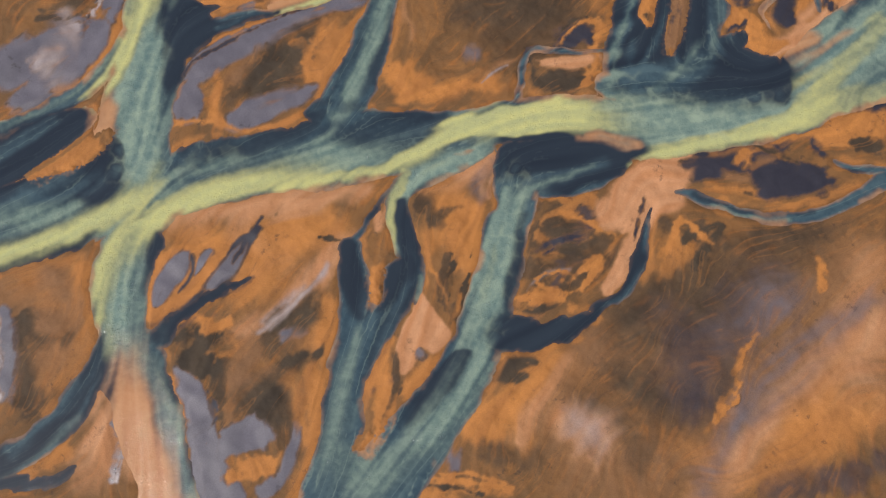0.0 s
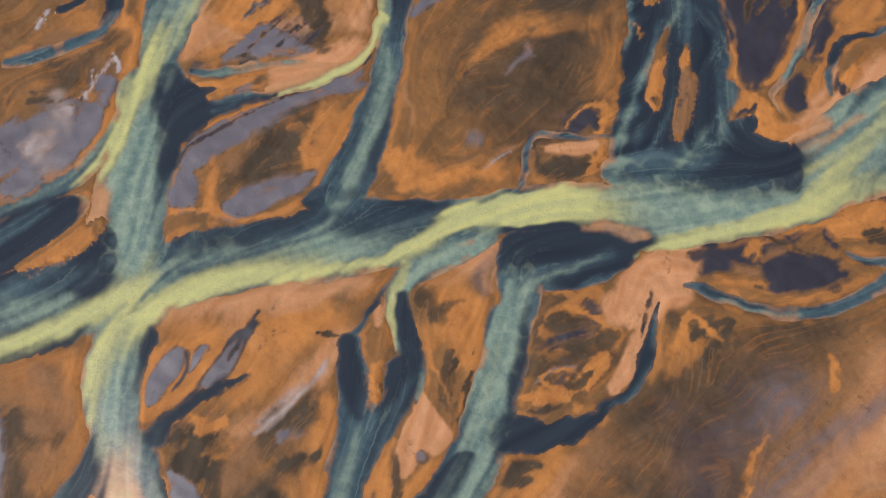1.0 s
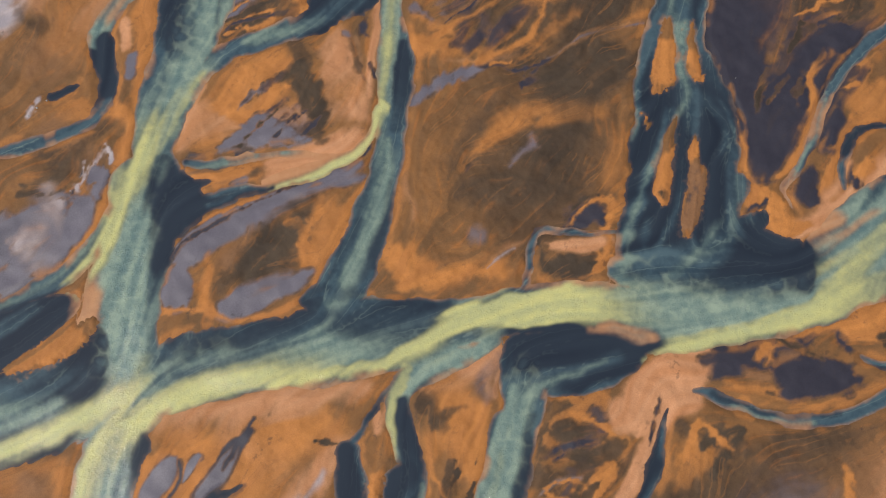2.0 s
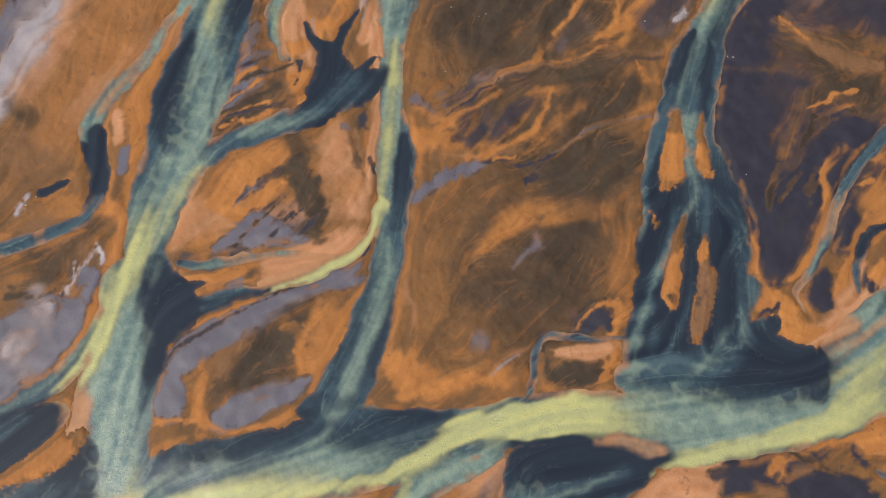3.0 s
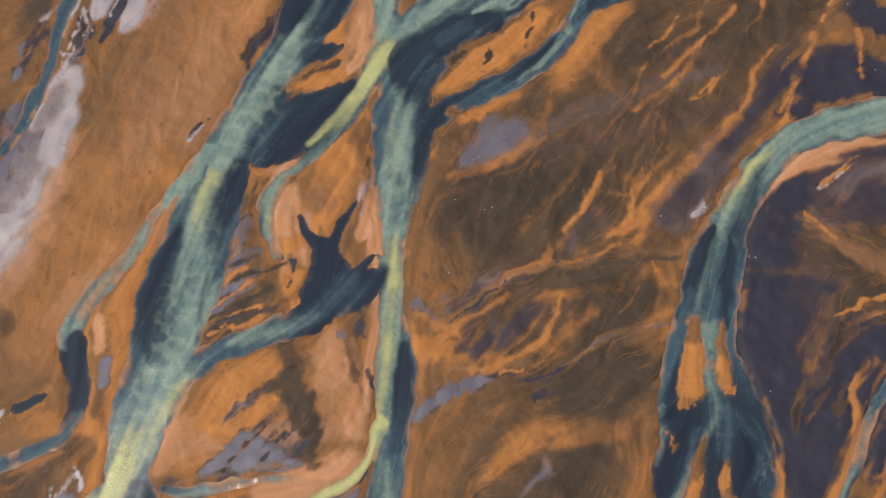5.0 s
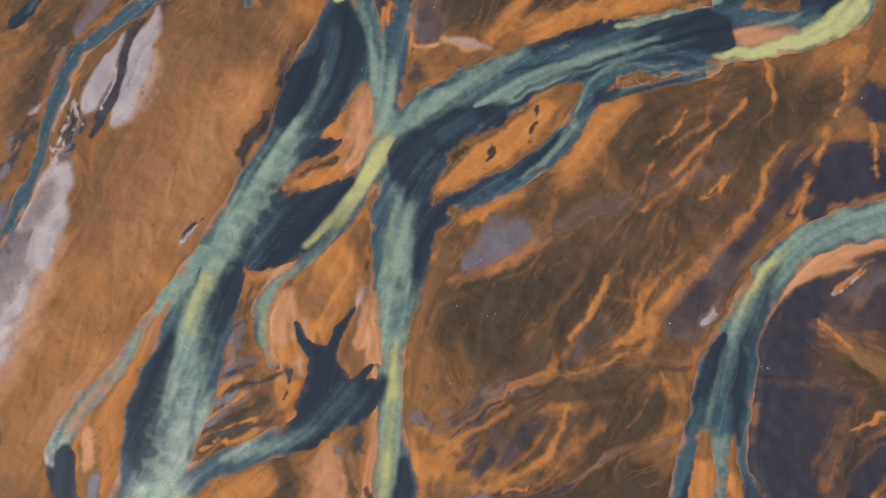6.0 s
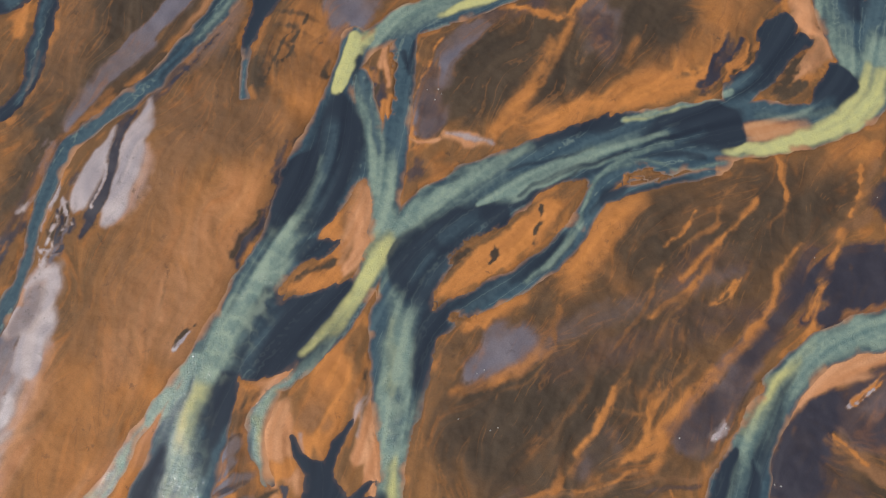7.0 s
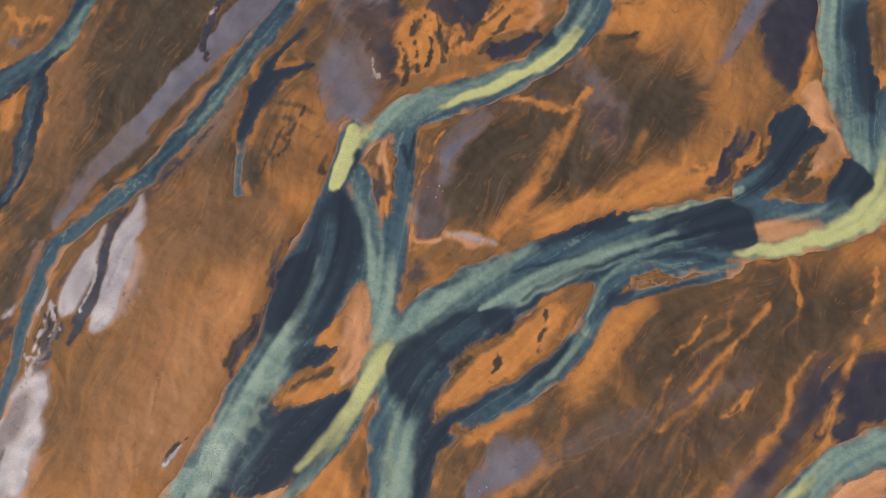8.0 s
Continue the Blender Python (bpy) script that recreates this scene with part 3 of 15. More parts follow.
land(PEAT, 1, 1, (6.7, -12.4, 3.4, 0.7), (12.6, -13.3, 4.2, 0.5))
# patchwork beside the southern arm
land(PEAT, 0.8, 1, (20.6, 23.9, 8.4, 0.85), (15.4, 20.7, 5.5, 0.8), (24.9, 18.7, 6.4, 0.8), (19.2, 14.2, 6.3, 0.75), (13.8, 15.2, 4.5, 0.7))
land(BRIGHT, 0.5, 1, (25.1, 21.9, 1.8, 0.8), (19.4, 18.8, 0.9, 0.7), (14.2, 22.6, 1.5, 0.7), (23.5, 26.2, 3.7, 0.8), (18.1, 27.3, 2.3, 0.8))
land(BRIGHT, 0.5, 1, (13.7, 11.1, 2.2, 0.9), (17.7, 10.8, 2.2, 0.9), (19.8, 9.2, 1.4, 0.8))
land(ASH, 0.5, 1, (23.4, 23.8, 2.8, 0.8), (19.3, 16, 1.3, 0.7), (14, 8, 1.2, 0.8))
land(PEACH, 0.6, 0.4, (40.4, 35.1, 3.8, 1), (37.8, 31.7, 6.6, 1), (33.9, 29.4, 7.5, 1), (30, 26.1, 6.5, 1), (26.5, 22.8, 3.7, 0.8))
land(PEACH, 0.5, 0.4, (35, 26, 2.8), (30.9, 20.4, 2.4), (28.8, 15.9, 2.7), (25.8, 12.1, 2))
land(BRIGHT, 1, 0.8, (37.7, 19.4, 4.6, 0.7), (34.6, 14.8, 2.7, 0.7), (41.4, 20.2, 3.7, 0.6))
land(PEAT, 0.8, 1, (41.6, 22.3, 3.1, 0.8), (36.5, 21.7, 2.4, 0.8), (44, 19.3, 2.8, 0.6))
land(ASH, 0.6, 0.8, (41, 30.7, 2.8, 1), (44.4, 32.5, 5.3, 1), (50.9, 32.9, 5.7, 1), (57.1, 29.9, 4.7, 1), (63.5, 29.3, 2.8, 1))
land(ASH, 0.5, 0.8, (55.4, 35.5, 2.3, 1), (59.9, 37.7, 2.3, 1), (62.7, 34.3, 1.1, 1))
land(UMBER, 0.6, 0.8, (53.4, 33.8, 2.9, 0.8), (50.8, 31.5, 1.1, 0.7))
land(BRIGHT, 0.8, 0.8, (64.5, 37.1, 3.9, 0.9), (70.3, 37.9, 5.8, 0.9), (79, 39.8, 6.8, 0.9))
land(PEAT, 0.6, 1, (68.5, 35.8, 1.9, 0.9), (71.7, 34.8, 2.3, 0.8))
land(ASH, 0.5, 0.5, (67.8, 40.4, 0.8), (74.5, 42.9, 2.6), (79.8, 44.8, 3))
land(BRIGHT, 0.7, 0.6, (43.1, 28.9, 0.8, 1), (49.4, 27.6, 1.3, 0.8), (56.5, 25.4, 0.9, 0.9), (64.2, 27.8, 1.3, 0.8), (72.7, 29.1, 1.1, 1))
land(PEAT, 1.5, 0.8, (60.5, 20.8, 3.7, 0.6), (51.4, 20.1, 3.7, 0.6), (68.8, 21.6, 1.9, 0.3))
# islands between the southern arms
land(PEACH, 0.8, 0.5, (7.2, 33.7, 3.8, 0.9), (1.5, 30.4, 3.8, 0.7), (-3.1, 29.1, 2.3, 0.6))
land(BRIGHT, 1.5, 0.6, (3.2, 23.7, 8.4, 0.9), (4, 17.2, 6.4, 0.9))
land(PEACH, 0.4, 0.3, (8.3, 32.3, 1.3, 0.8), (7.5, 27.5, 0.8, 0.7))
land(PEAT, 0.5, 0.9, (-2.7, 26.2, 3.7, 0.8), (-0.5, 22.9, 2.2, 0.6), (-2.2, 27.6, 1.9, 0.7))
land(PEAT, 0.4, 1, (0.3, 17.3, 1.3, 0.8), (-0.2, 12.7, 1.6, 0.8), (1.2, 8.2, 1.2, 0.9))
land(PEACH, 0.25, 0.1, (-4.2, 11.9, 0.5), (-3.5, 8.3, 3.9), (-2.3, 6, 5.1), (-1.5, 4.7, 3.9))
land(PEACH, 0.25, 0.1, (-4.5, 7, 3.9), (-5.7, 3.1, 4.4), (-7.3, 0.3, 2.3))
land(SILT, 0.4, 0.5, (-3.6, 2.3, 1.1, 0.9), (-3.4, 2.1, 1, 0.9))
land(BRIGHT, 0.5, 0.6, (-1.7, 0.4, 3.5, 0.9), (-6.1, -3, 2.6, 0.9))
land(ASH, 0.4, 0.6, (-11.4, -2.9, 1, 0.9), (-8.6, -1.4, 1, 0.9))
land(BRIGHT, 0.5, 0.6, (-11, 15.7, 2.2, 0.9), (-11.4, 11.1, 1.8, 0.9), (-9.6, -7.1, 3.4, 0.9), (-12.2, -11.2, 1.7, 0.9))
land(PEAT, 0.3, 1, (-9.8, 14.7, 0.9, 0.8), (-7.9, -2.9, 1, 0.8))
land(BRIGHT, 0.5, 0.4, (-8.7, 4.9, 2.3, 0.8), (-11.4, -0.3, 2.1, 0.9), (-12.4, -2.8, 1.4, 0.9))
land(PEACH, 0.4, 0.3, (-10.4, 24.9, 1.5, 0.9), (-10.7, 22.1, 1.1, 0.9), (-8.7, 26.8, 1.5, 0.8))
# the broad mud flat south of the main river
land(PEACH, 1.5, 0.6, (-13.3, 29.3, 2.8, 0.8), (-24.4, 28.1, 3.8, 0.7), (-35.5, 26.8, 3.8, 0.8), (-43.7, 25.1, 3.7, 0.8))
land(BRIGHT, 1.5, 0.7, (-19.7, 24.2, 6.5, 0.7), (-28.8, 20.6, 7.4, 0.7), (-37.9, 21.2, 5.5, 0.6))
land(PEACH, 1.2, 0.7, (-17.8, 19.5, 3.7, 0.7), (-22.2, 13.1, 2.7, 0.8), (-27.5, 8.7, 2.3, 0.7), (-32.7, 6.6, 2.7, 0.6))
land(PALE, 0.6, 0.3, (-19.1, 15.8, 0.7, 0.5), (-23.9, 10, 0.9, 0.5), (-30, 6.1, 0.7, 0.4))
land(PEAT, 0.5, 0.6, (-30.2, 23, 1.1, 0.8), (-32.4, 19.7, 1.5, 0.8), (-35, 16.1, 1.1, 0.8))
land(ASH, 0.35, 0.3, (-41, 18.8, 1.5), (-44, 15.3, 5.5), (-46.2, 10.9, 3.2))
land(ASH, 0.3, 0.3, (-37.4, 18.9, 2.2), (-39.9, 15.7, 2.7), (-42, 13.5, 1.3))
land(ASH, 0.3, 0.3, (-32.4, 19.7, 1.8), (-35.4, 15.6, 3.6), (-37.5, 13.6, 1.8))
land(SILT, 0.2, 0.15, (-41.8, 17.9, 1.3), (-43.8, 15.3, 3.5), (-45.2, 12.6, 2.9))
land(SILT, 0.2, 0.15, (-38, 18.7, 1.3), (-39.9, 16.4, 1.6))
land(SILT, 0.2, 0.15, (-33.6, 19, 1.1), (-35.3, 15.9, 2.4), (-36.9, 14.3, 1.5))
land(BRIGHT, 0.4, 0.3, (-47.2, 12.7, 0.4, 0.25), (-46.3, 9.8, 1.1, 0.8), (-41.9, 11.2, 0.9, 0.8), (-39.4, 14.3, 0.4, 0.25))
land(PEAT, 0.5, 1, (-39, 7.2, 1.8, 0.8), (-41.6, 5.4, 2.1, 0.8), (-34.5, 6.2, 1.2, 0.7))
land(PEAT, 1.2, 0.9, (-23, 8.7, 7.1, 0.8), (-27.4, 5.2, 6.2, 0.8))
land(SILT, 0.5, 0.6, (-23, 6.6, 2.3), (-25.6, 5.2, 1.1))
land(PEAT, 1, 0.8, (-21.9, 1.6, 2.6, 0.8), (-26.3, -0, 2.6, 0.8))
land(BRIGHT, 1, 0.6, (-19, 9.5, 4.5, 0.8), (-17.1, 0.7, 3.1, 0.9), (-19, -7, 2.6, 1), (-21.1, -14.4, 2.2, 1), (-23.6, -19.2, 2.1, 1))
land(PEAT, 1.5, 0.9, (-27, -4.3, 9.5, 0.85), (-24.3, -9.4, 6.8, 0.7), (-32.5, 0.9, 4.4, 0.5))
land(BRIGHT, 0.5, 0.5, (-35.2, 1.8, 1.9, 0.8), (-38.7, 1.9, 1.4, 0.8), (-31.7, 3.5, 1.5, 0.5), (-40, 9, 1.5, 0.6))
land(UMBER, 1, 0.8, (-31.5, -2.5, 4.3, 0.8), (-33.9, -6.7, 3.4, 0.6))
land(PEAT, 0.6, 0.9, (-35.6, 1, 2.6, 0.8), (-34.6, -9.2, 1.2, 0.9), (-36.2, -11.7, 0.8, 0.9))
land(SILT, 0.25, 0.3, (-41.5, 0.9, 0.9), (-40, -2.4, 3.8), (-38.1, -6.6, 4.8), (-37, -10.8, 4.7), (-36.1, -14.9, 6.7), (-34.2, -19, 8.2))
land(SILT, 0.3, 0.5, (-34.1, -11.7, 2.5), (-31.2, -9.7, 3.7), (-27.7, -8.9, 3.4))
land(SILT, 0.3, 0.3, (-22.8, -8.2, 1.4), (-23.8, -11.9, 2.2), (-25, -15.1, 2.2), (-27.4, -17.5, 2.5))
land(BRIGHT, 0.5, 1, (-30.1, -14.1, 3.7), (-26.7, -13.9, 2.5), (-33.1, -15, 1.3))
land(BRIGHT, 0.4, 0.2, (-42.2, -1.5, 0.4, 0.25), (-41, -6.6, 0.9, 0.8), (-39.5, -12.4, 0.3, 0.25))
# south-western mud
land(UMBER, 3, 0.6, (-65.6, 14.8, 13.7, 0.6), (-62.7, 4.1, 13.3, 0.7))
land(BRIGHT, 1.5, 0.6, (-57.6, 15.6, 4.6, 0.6), (-61.6, 11.1, 3.6, 0.4))
land(PEAT, 1, 0.9, (-65.6, 2.4, 3.2, 0.7), (-66.8, 9.4, 2.7, 0.8), (-63.6, -4.5, 4.3, 0.6), (-58.1, -2.9, 2.3, 0.8))
land(SILT, 0.4, 0.4, (-69.5, 9.5, 2.7), (-68, 3.3, 3.5), (-68.6, -2.7, 2.6))
land(PALE, 0.4, 0.3, (-70.8, 8.6, 2.3), (-69.9, 3.3, 3), (-69.7, -2.7, 2.6))
land(PEACH, 1.5, 0.6, (-51.6, -2.2, 3.5, 0.8), (-53.1, -9.7, 4.2, 0.6), (-47.4, -12.3, 5.1, 0.8))
land(BRIGHT, 0.8, 0.6, (-57.7, -11.3, 3, 0.8), (-60.2, -12.9, 2, 0.8))
land(UMBER, 1, 0.6, (-53.9, -15.5, 3.3, 0.7), (-53.7, -15.7, 3.3, 0.7))
land(PALE, 0.25, 0.5, (-50.4, -3.5, 0.7), (-50.1, -5.6, 0.9), (-50.4, -8.1, 0.5), (-49.2, -10.6, 0.5), (-50.5, -15.5, 0.4))
# flats west of the crossing
land(SILT, 0.8, 0.5, (-73.3, 51.9, 9.1), (-66.9, 54.9, 8.1), (-61.3, 58, 6.1))
land(SILT, 0.8, 0.5, (-70.7, 45.7, 5), (-63.5, 49.7, 4))
land(BRIGHT, 0.8, 0.6, (-57.2, 55.8, 1.8), (-60.7, 50.6, 1.2), (-53.7, 61, 1.6))
land(PALE, 0.4, 0.6, (-60.2, 62.2, 1.2), (-59.9, 61.9, 1.2))
land(BRIGHT, 0.5, 0.6, (-63, 34.4, 2.9, 0.9), (-58.1, 37.4, 2.9, 0.8), (-67.4, 32.2, 1.3, 0.9))
# lens-shaped island
land(SILT, 0.5, 0.3, (-13.2, 62.9, 1.2), (-20.2, 61.7, 2.1), (-25.5, 59.6, 4), (-31.5, 56.6, 5.2), (-35.8, 54.6, 5.2), (-40, 51.6, 5.1))
land(SILT, 0.3, 0.2, (-43.7, 48.8, 3.4), (-42.6, 45.4, 5.6), (-42.6, 43, 4.7))
land(PEAT, 2, 0.5, (-20.1, 57.8, 4.4, 0.7), (-25.2, 52.7, 6.9, 0.95), (-31.1, 48.6, 6.8, 0.95), (-35.3, 45.3, 3.4, 0.7))
land(SILT, 0.4, 0.2, (-21.2, 47, 1.4), (-25.8, 45, 3), (-30.9, 43, 4.7), (-34.6, 41.3, 3.8))
land(BRIGHT, 0.5, 0.3, (-38, 50.4, 1.2, 0.7), (-37.7, 46.2, 1.5, 1), (-38.3, 42.1, 1.7, 1), (-33.3, 39.8, 0.8, 1), (-26.5, 41, 1, 1), (-21.1, 44.3, 1.3, 1), (-17.4, 50.1, 2.6, 1), (-14.9, 56.9, 3.1, 1), (-12.3, 62, 2.1, 1))
land(BRIGHT, 0.4, 0.4, (-45.7, 41.2, 1.3), (-41.9, 41.5, 1.2), (-38.5, 41.7, 1.2))
land(BRIGHT, 0.5, 0.5, (-20.2, 59.5, 1.4, 0.8), (-21.8, 54.4, 1.1, 0.7), (-18.3, 53.5, 1.1, 0.7))
land(ASH, 0.4, 0.7, (-29, 59.2, 0.7), (-35, 56.3, 1.2), (-40.9, 52.1, 1.5), (-44.6, 49.6, 1.4))
land(PEAT, 0.4, 0.8, (-13.2, 64.3, 0.5, 0.25), (-20.3, 62.1, 0.5, 0.8), (-27.2, 58.7, 0.3, 0.25))
# islands above it
land(PEACH, 1.2, 0.5, (-41.4, 73.2, 7.3, 1), (-35.1, 75, 3.7, 0.6), (-43.8, 69.6, 2.7, 0.8))
land(BRIGHT, 1.5, 0.6, (-34.5, 80.5, 5.6, 0.9), (-28.2, 83.3, 4.7, 0.9), (-39.3, 69.5, 3.6, 0.7), (-37.1, 77.8, 3.7, 0.7))
land(SILT, 0.5, 0.8, (-24.2, 73.9, 4.6), (-28.6, 71.7, 5.4), (-32.1, 69, 3.6))
land(PEAT, 0.6, 0.9, (-19.7, 77.5, 3.7, 0.9), (-20.1, 72.9, 2.7, 0.9), (-24.3, 78.5, 2.2, 0.8))
land(PEAT, 0.4, 0.8, (-32.5, 76.3, 1.5, 0.9), (-28.1, 80, 1.5, 0.9), (-23.6, 82.7, 1.1, 0.9))
land(SILT, 0.3, 0.5, (-32.5, 76.8, 0.7), (-28.1, 80, 0.6))
land(ASH, 0.4, 0.8, (-41.4, 67.3, 1.8, 0.9), (-39.6, 65.9, 1.3, 0.8))
land(PEACH, 0.8, 0.3, (-14.6, 68.7, 3.2), (-20.3, 65.7, 3.6), (-25.6, 64.2, 3), (-29.2, 63, 1.6))
land(PEACH, 1, 0.4, (-13.3, 73.7, 3.1, 0.8), (-17.1, 84.1, 5.6, 0.7), (-18.8, 77.5, 2.8, 0.6))
land(BRIGHT, 0.8, 0.6, (-32.8, 64.1, 2.7), (-37.1, 62.4, 2.7))
land(PEAT, 0.6, 0.8, (-30.5, 64.2, 1.6, 0.9), (-30.3, 64, 1.6, 0.9))
land(PEAT, 0.5, 1, (-13.5, 89.8, 1.9, 0.8), (-15.3, 87.9, 1.3, 0.7), (-13.9, 81.7, 1.1, 0.7))
# hummocks beside the western river
land(PEAT, 0.8, 1, (-32.3, 93.1, 5.8, 0.85), (-33.9, 87.7, 3.8, 0.8), (-27.7, 95, 4.8, 0.6))
land(SILT, 0.5, 1, (-35.8, 105.2, 3), (-33.6, 100.1, 3.9), (-36.1, 93.6, 2.3), (-31.6, 97.5, 2.9))
land(BRIGHT, 0.6, 1, (-35.5, 109.4, 3), (-30.9, 104.1, 3.6), (-29.8, 99, 2.4), (-24.5, 97.4, 3.9), (-22.5, 92.9, 4.2), (-30.4, 91.1, 1.5))
land(PEACH, 0.6, 0.2, (-27.5, 114.5, 2), (-28.7, 109.3, 2.8), (-29, 105.1, 2.8), (-26.5, 101.5, 1.4))
land(ASH, 0.3, 1, (-25, 98.4, 0.8, 0.9), (-25.7, 95.9, 0.8, 0.8))
land(BRIGHT, 1, 0.5, (-17.3, 117.6, 7.2), (-19.1, 110.2, 6.1), (-21.4, 106, 4))
land(UMBER, 0.8, 0.4, (-20, 110.7, 4, 0.6), (-19.7, 110.4, 4, 0.6))
land(PEACH, 0.6, 0.3, (-13.2, 104.9, 2.6, 1), (-11.8, 111.1, 1.4, 0.8), (-10.9, 98.7, 1.2, 1), (-13.8, 114.3, 1, 0.6))
land(PALE, 0.3, 0.2, (-22.2, 108.1, 0.5, 0.6), (-21.7, 105, 0.6, 0.6))
# western plain
land(UMBER, 4, 0.6, (-61.3, 110.8, 15.3, 0.6), (-54.6, 100.4, 9.9, 0.5), (-67.3, 85.8, 8.5, 0.6))
# pale crust, its whiteness partly the sheen of wet mud painted in
land(PALE, 1.6, 0.4, (-67.4, 122.8, 4.2), (-68.7, 114.1, 5.1), (-70.6, 106.8, 7), (-73.5, 98.7, 5.9), (-76.5, 92.7, 5.8))
land(SILT, 0.7, 0.8, (-71.6, 123.9, 7.4), (-71.8, 117.4, 6.2), (-73.9, 110, 5.1), (-76, 103.8, 4))
land(ASH, 0.4, 0.8, (-71.1, 119.5, 1), (-69.6, 115.2, 0.8), (-75.6, 120.7, 3.1), (-75.5, 115.3, 1.6))
land(PEAT, 1, 0.9, (-68.8, 90.6, 2.9, 0.6), (-72.9, 93.7, 1.9, 0.6), (-65.3, 102.6, 3, 0.4))
land(BRIGHT, 2, 0.6, (-47.2, 117, 6.2, 0.5), (-51.7, 111.7, 5.1, 0.4))
land(BRIGHT, 0.8, 0.6, (-48.2, 97.3, 2.5), (-49.5, 90.4, 4.4), (-50, 82.7, 4.7), (-50.5, 76.1, 3.3))
land(SILT, 0.3, 0.3, (-52.7, 85.1, 1.7), (-53, 81.8, 2.1))
land(PEACH, 0.6, 0.5, (-54.7, 90.4, 1.9), (-54, 87.5, 1.7))
land(PEACH, 0.5, 0.2, (-47, 101.3, 1.6), (-43.6, 107.4, 1.6), (-42, 112.6, 1.2))
# western shallows
land(BRIGHT, 0.8, 0.7, (-62.5, 75.3, 3.7, 0.6), (-52.8, 74.3, 2.8, 1), (-53.1, 67, 1.8, 1), (-54, 62.6, 1.2, 1))
land(PEAT, 1, 0.9, (-63.1, 64.5, 5.4, 0.7), (-66.3, 61, 3.5, 0.6), (-57.2, 68, 3.6, 0.7))
land(SILT, 0.5, 0.4, (-63, 59.2, 4.4), (-64.2, 54.9, 7.8), (-66.7, 49.9, 6.8), (-60.3, 54.9, 4.3))
land(SILT, 0.5, 0.6, (-56.6, 61.8, 3.2), (-56.3, 61.5, 3.2))
# sheen of the wet silt, painted as pale patches
land(PALE, 0.7, 0.4, (-63.4, 59.2, 2.6, 0.8), (-65.6, 55, 3.8, 0.8), (-68.3, 52.4, 3.5, 0.8))
land(PALE, 0.3, 0.6, (-55.8, 68.9, 0.6), (-60.2, 62.2, 0.7))
land(PALE, 0.3, 0.6, (-68.1, 77.3, 0.7), (-69.6, 74.5, 0.7), (-68.9, 76.2, 0.7))
land(BRIGHT, 0.4, 0.3, (-55, 59.1, 0.5, 0.25), (-57.2, 54.4, 0.9, 0.8), (-60.6, 49.8, 0.3, 0.25))
land(PEACH, 0.5, 0.3, (-54.8, 91.4, 1.9), (-54.5, 91.1, 1.9))
# the wide brown plain
land(PEAT, 3, 0.9, (-0.2, 107.8, 6, 0.7), (7.7, 115, 8.2, 0.75), (16.4, 111.7, 13.2, 0.8), (23.3, 113.7, 8.2, 0.7))
land(PEAT, 3, 0.9, (9.9, 64.4, 19.5, 0.45), (18.5, 57.3, 15.6, 0.45))
land(PEAT, 2, 0.8, (25.3, 82.5, 11.2, 0.65), (17.2, 68.8, 9, 0.75), (25.8, 92.2, 6.7, 0.75))
land(PEAT, 1.5, 0.9, (7.1, 91.5, 4.8, 0.85), (12.6, 88.5, 3.8, 0.8), (7.9, 86.1, 3.8, 0.8), (19.6, 79.8, 5.6, 0.6))
land(SILT, 0.9, 0.9, (0.6, 93.1, 1.9, 0.7), (4.4, 95.5, 1.9, 0.7), (9.6, 97.9, 2, 0.7))
land(ASH, 0.8, 0.9, (7, 87.6, 1.9, 0.6), (14.7, 93.3, 2.9, 0.5), (11.1, 99.4, 2, 0.5))
land(SILT, 0.5, 0.6, (-4.7, 76.4, 1.8), (0.4, 79.6, 2.2), (6.8, 82.3, 1.3))
land(SILT, 0.5, 0.6, (-4.6, 93.6, 1.9, 0.8), (-1.8, 91.1, 1.3, 0.8))
land(BRIGHT, 1, 0.8, (-3.7, 86.3, 4.7, 1), (1.4, 86.2, 3.8, 0.7), (7.8, 84.7, 1.5, 0.7), (-3.7, 91.6, 1.3, 0.8))
land(PEACH, 0.4, 0.2, (35.1, 90.3, 0.3, 0.25), (27.5, 88.7, 0.9, 0.8), (21.8, 85.9, 0.8, 0.8), (18.4, 83.6, 0.4, 0.25))
land(PEACH, 0.4, 0.3, (38.8, 101.5, 0.3, 0.25), (32.1, 101.3, 0.5, 0.48), (25.4, 100.2, 0.7, 0.8), (18.7, 99.3, 0.7, 0.8), (11, 97.9, 0.7, 0.8), (6.2, 94, 0.7, 0.8), (0.5, 90.1, 0.2, 0.25))
land(ASH, 0.25, 0.3, (37.8, 100.5, 0.4, 0.7), (26.3, 99.4, 0.4, 0.7))
land(BRIGHT, 0.8, 0.7, (31.9, 112.5, 1.2), (29.6, 106.3, 1.8), (25.6, 103.2, 1.8), (20.6, 100.3, 1.4))
land(BRIGHT, 1, 0.8, (22.5, 116.9, 1.4, 0.6), (17.2, 109.6, 1.6, 0.6), (11.2, 103.5, 1.6, 0.6))
land(BRIGHT, 0.8, 0.8, (16.2, 85.5, 1.5, 0.7), (29.9, 97.1, 1.9, 0.5), (34.6, 96, 1, 0.8), (13.8, 94.3, 1, 0.8))
land(BRIGHT, 1.2, 0.5, (5.1, 66.4, 1.2, 0.9), (8.3, 69.8, 2.2, 0.9), (12, 72.9, 3.6, 0.8), (19.3, 74.2, 3.3, 0.7), (26.5, 73.9, 3.3, 0.6))
land(ASH, 0.3, 0.6, (5.1, 65.3, 0.4, 0.9), (3.5, 62.7, 0.4, 0.8))
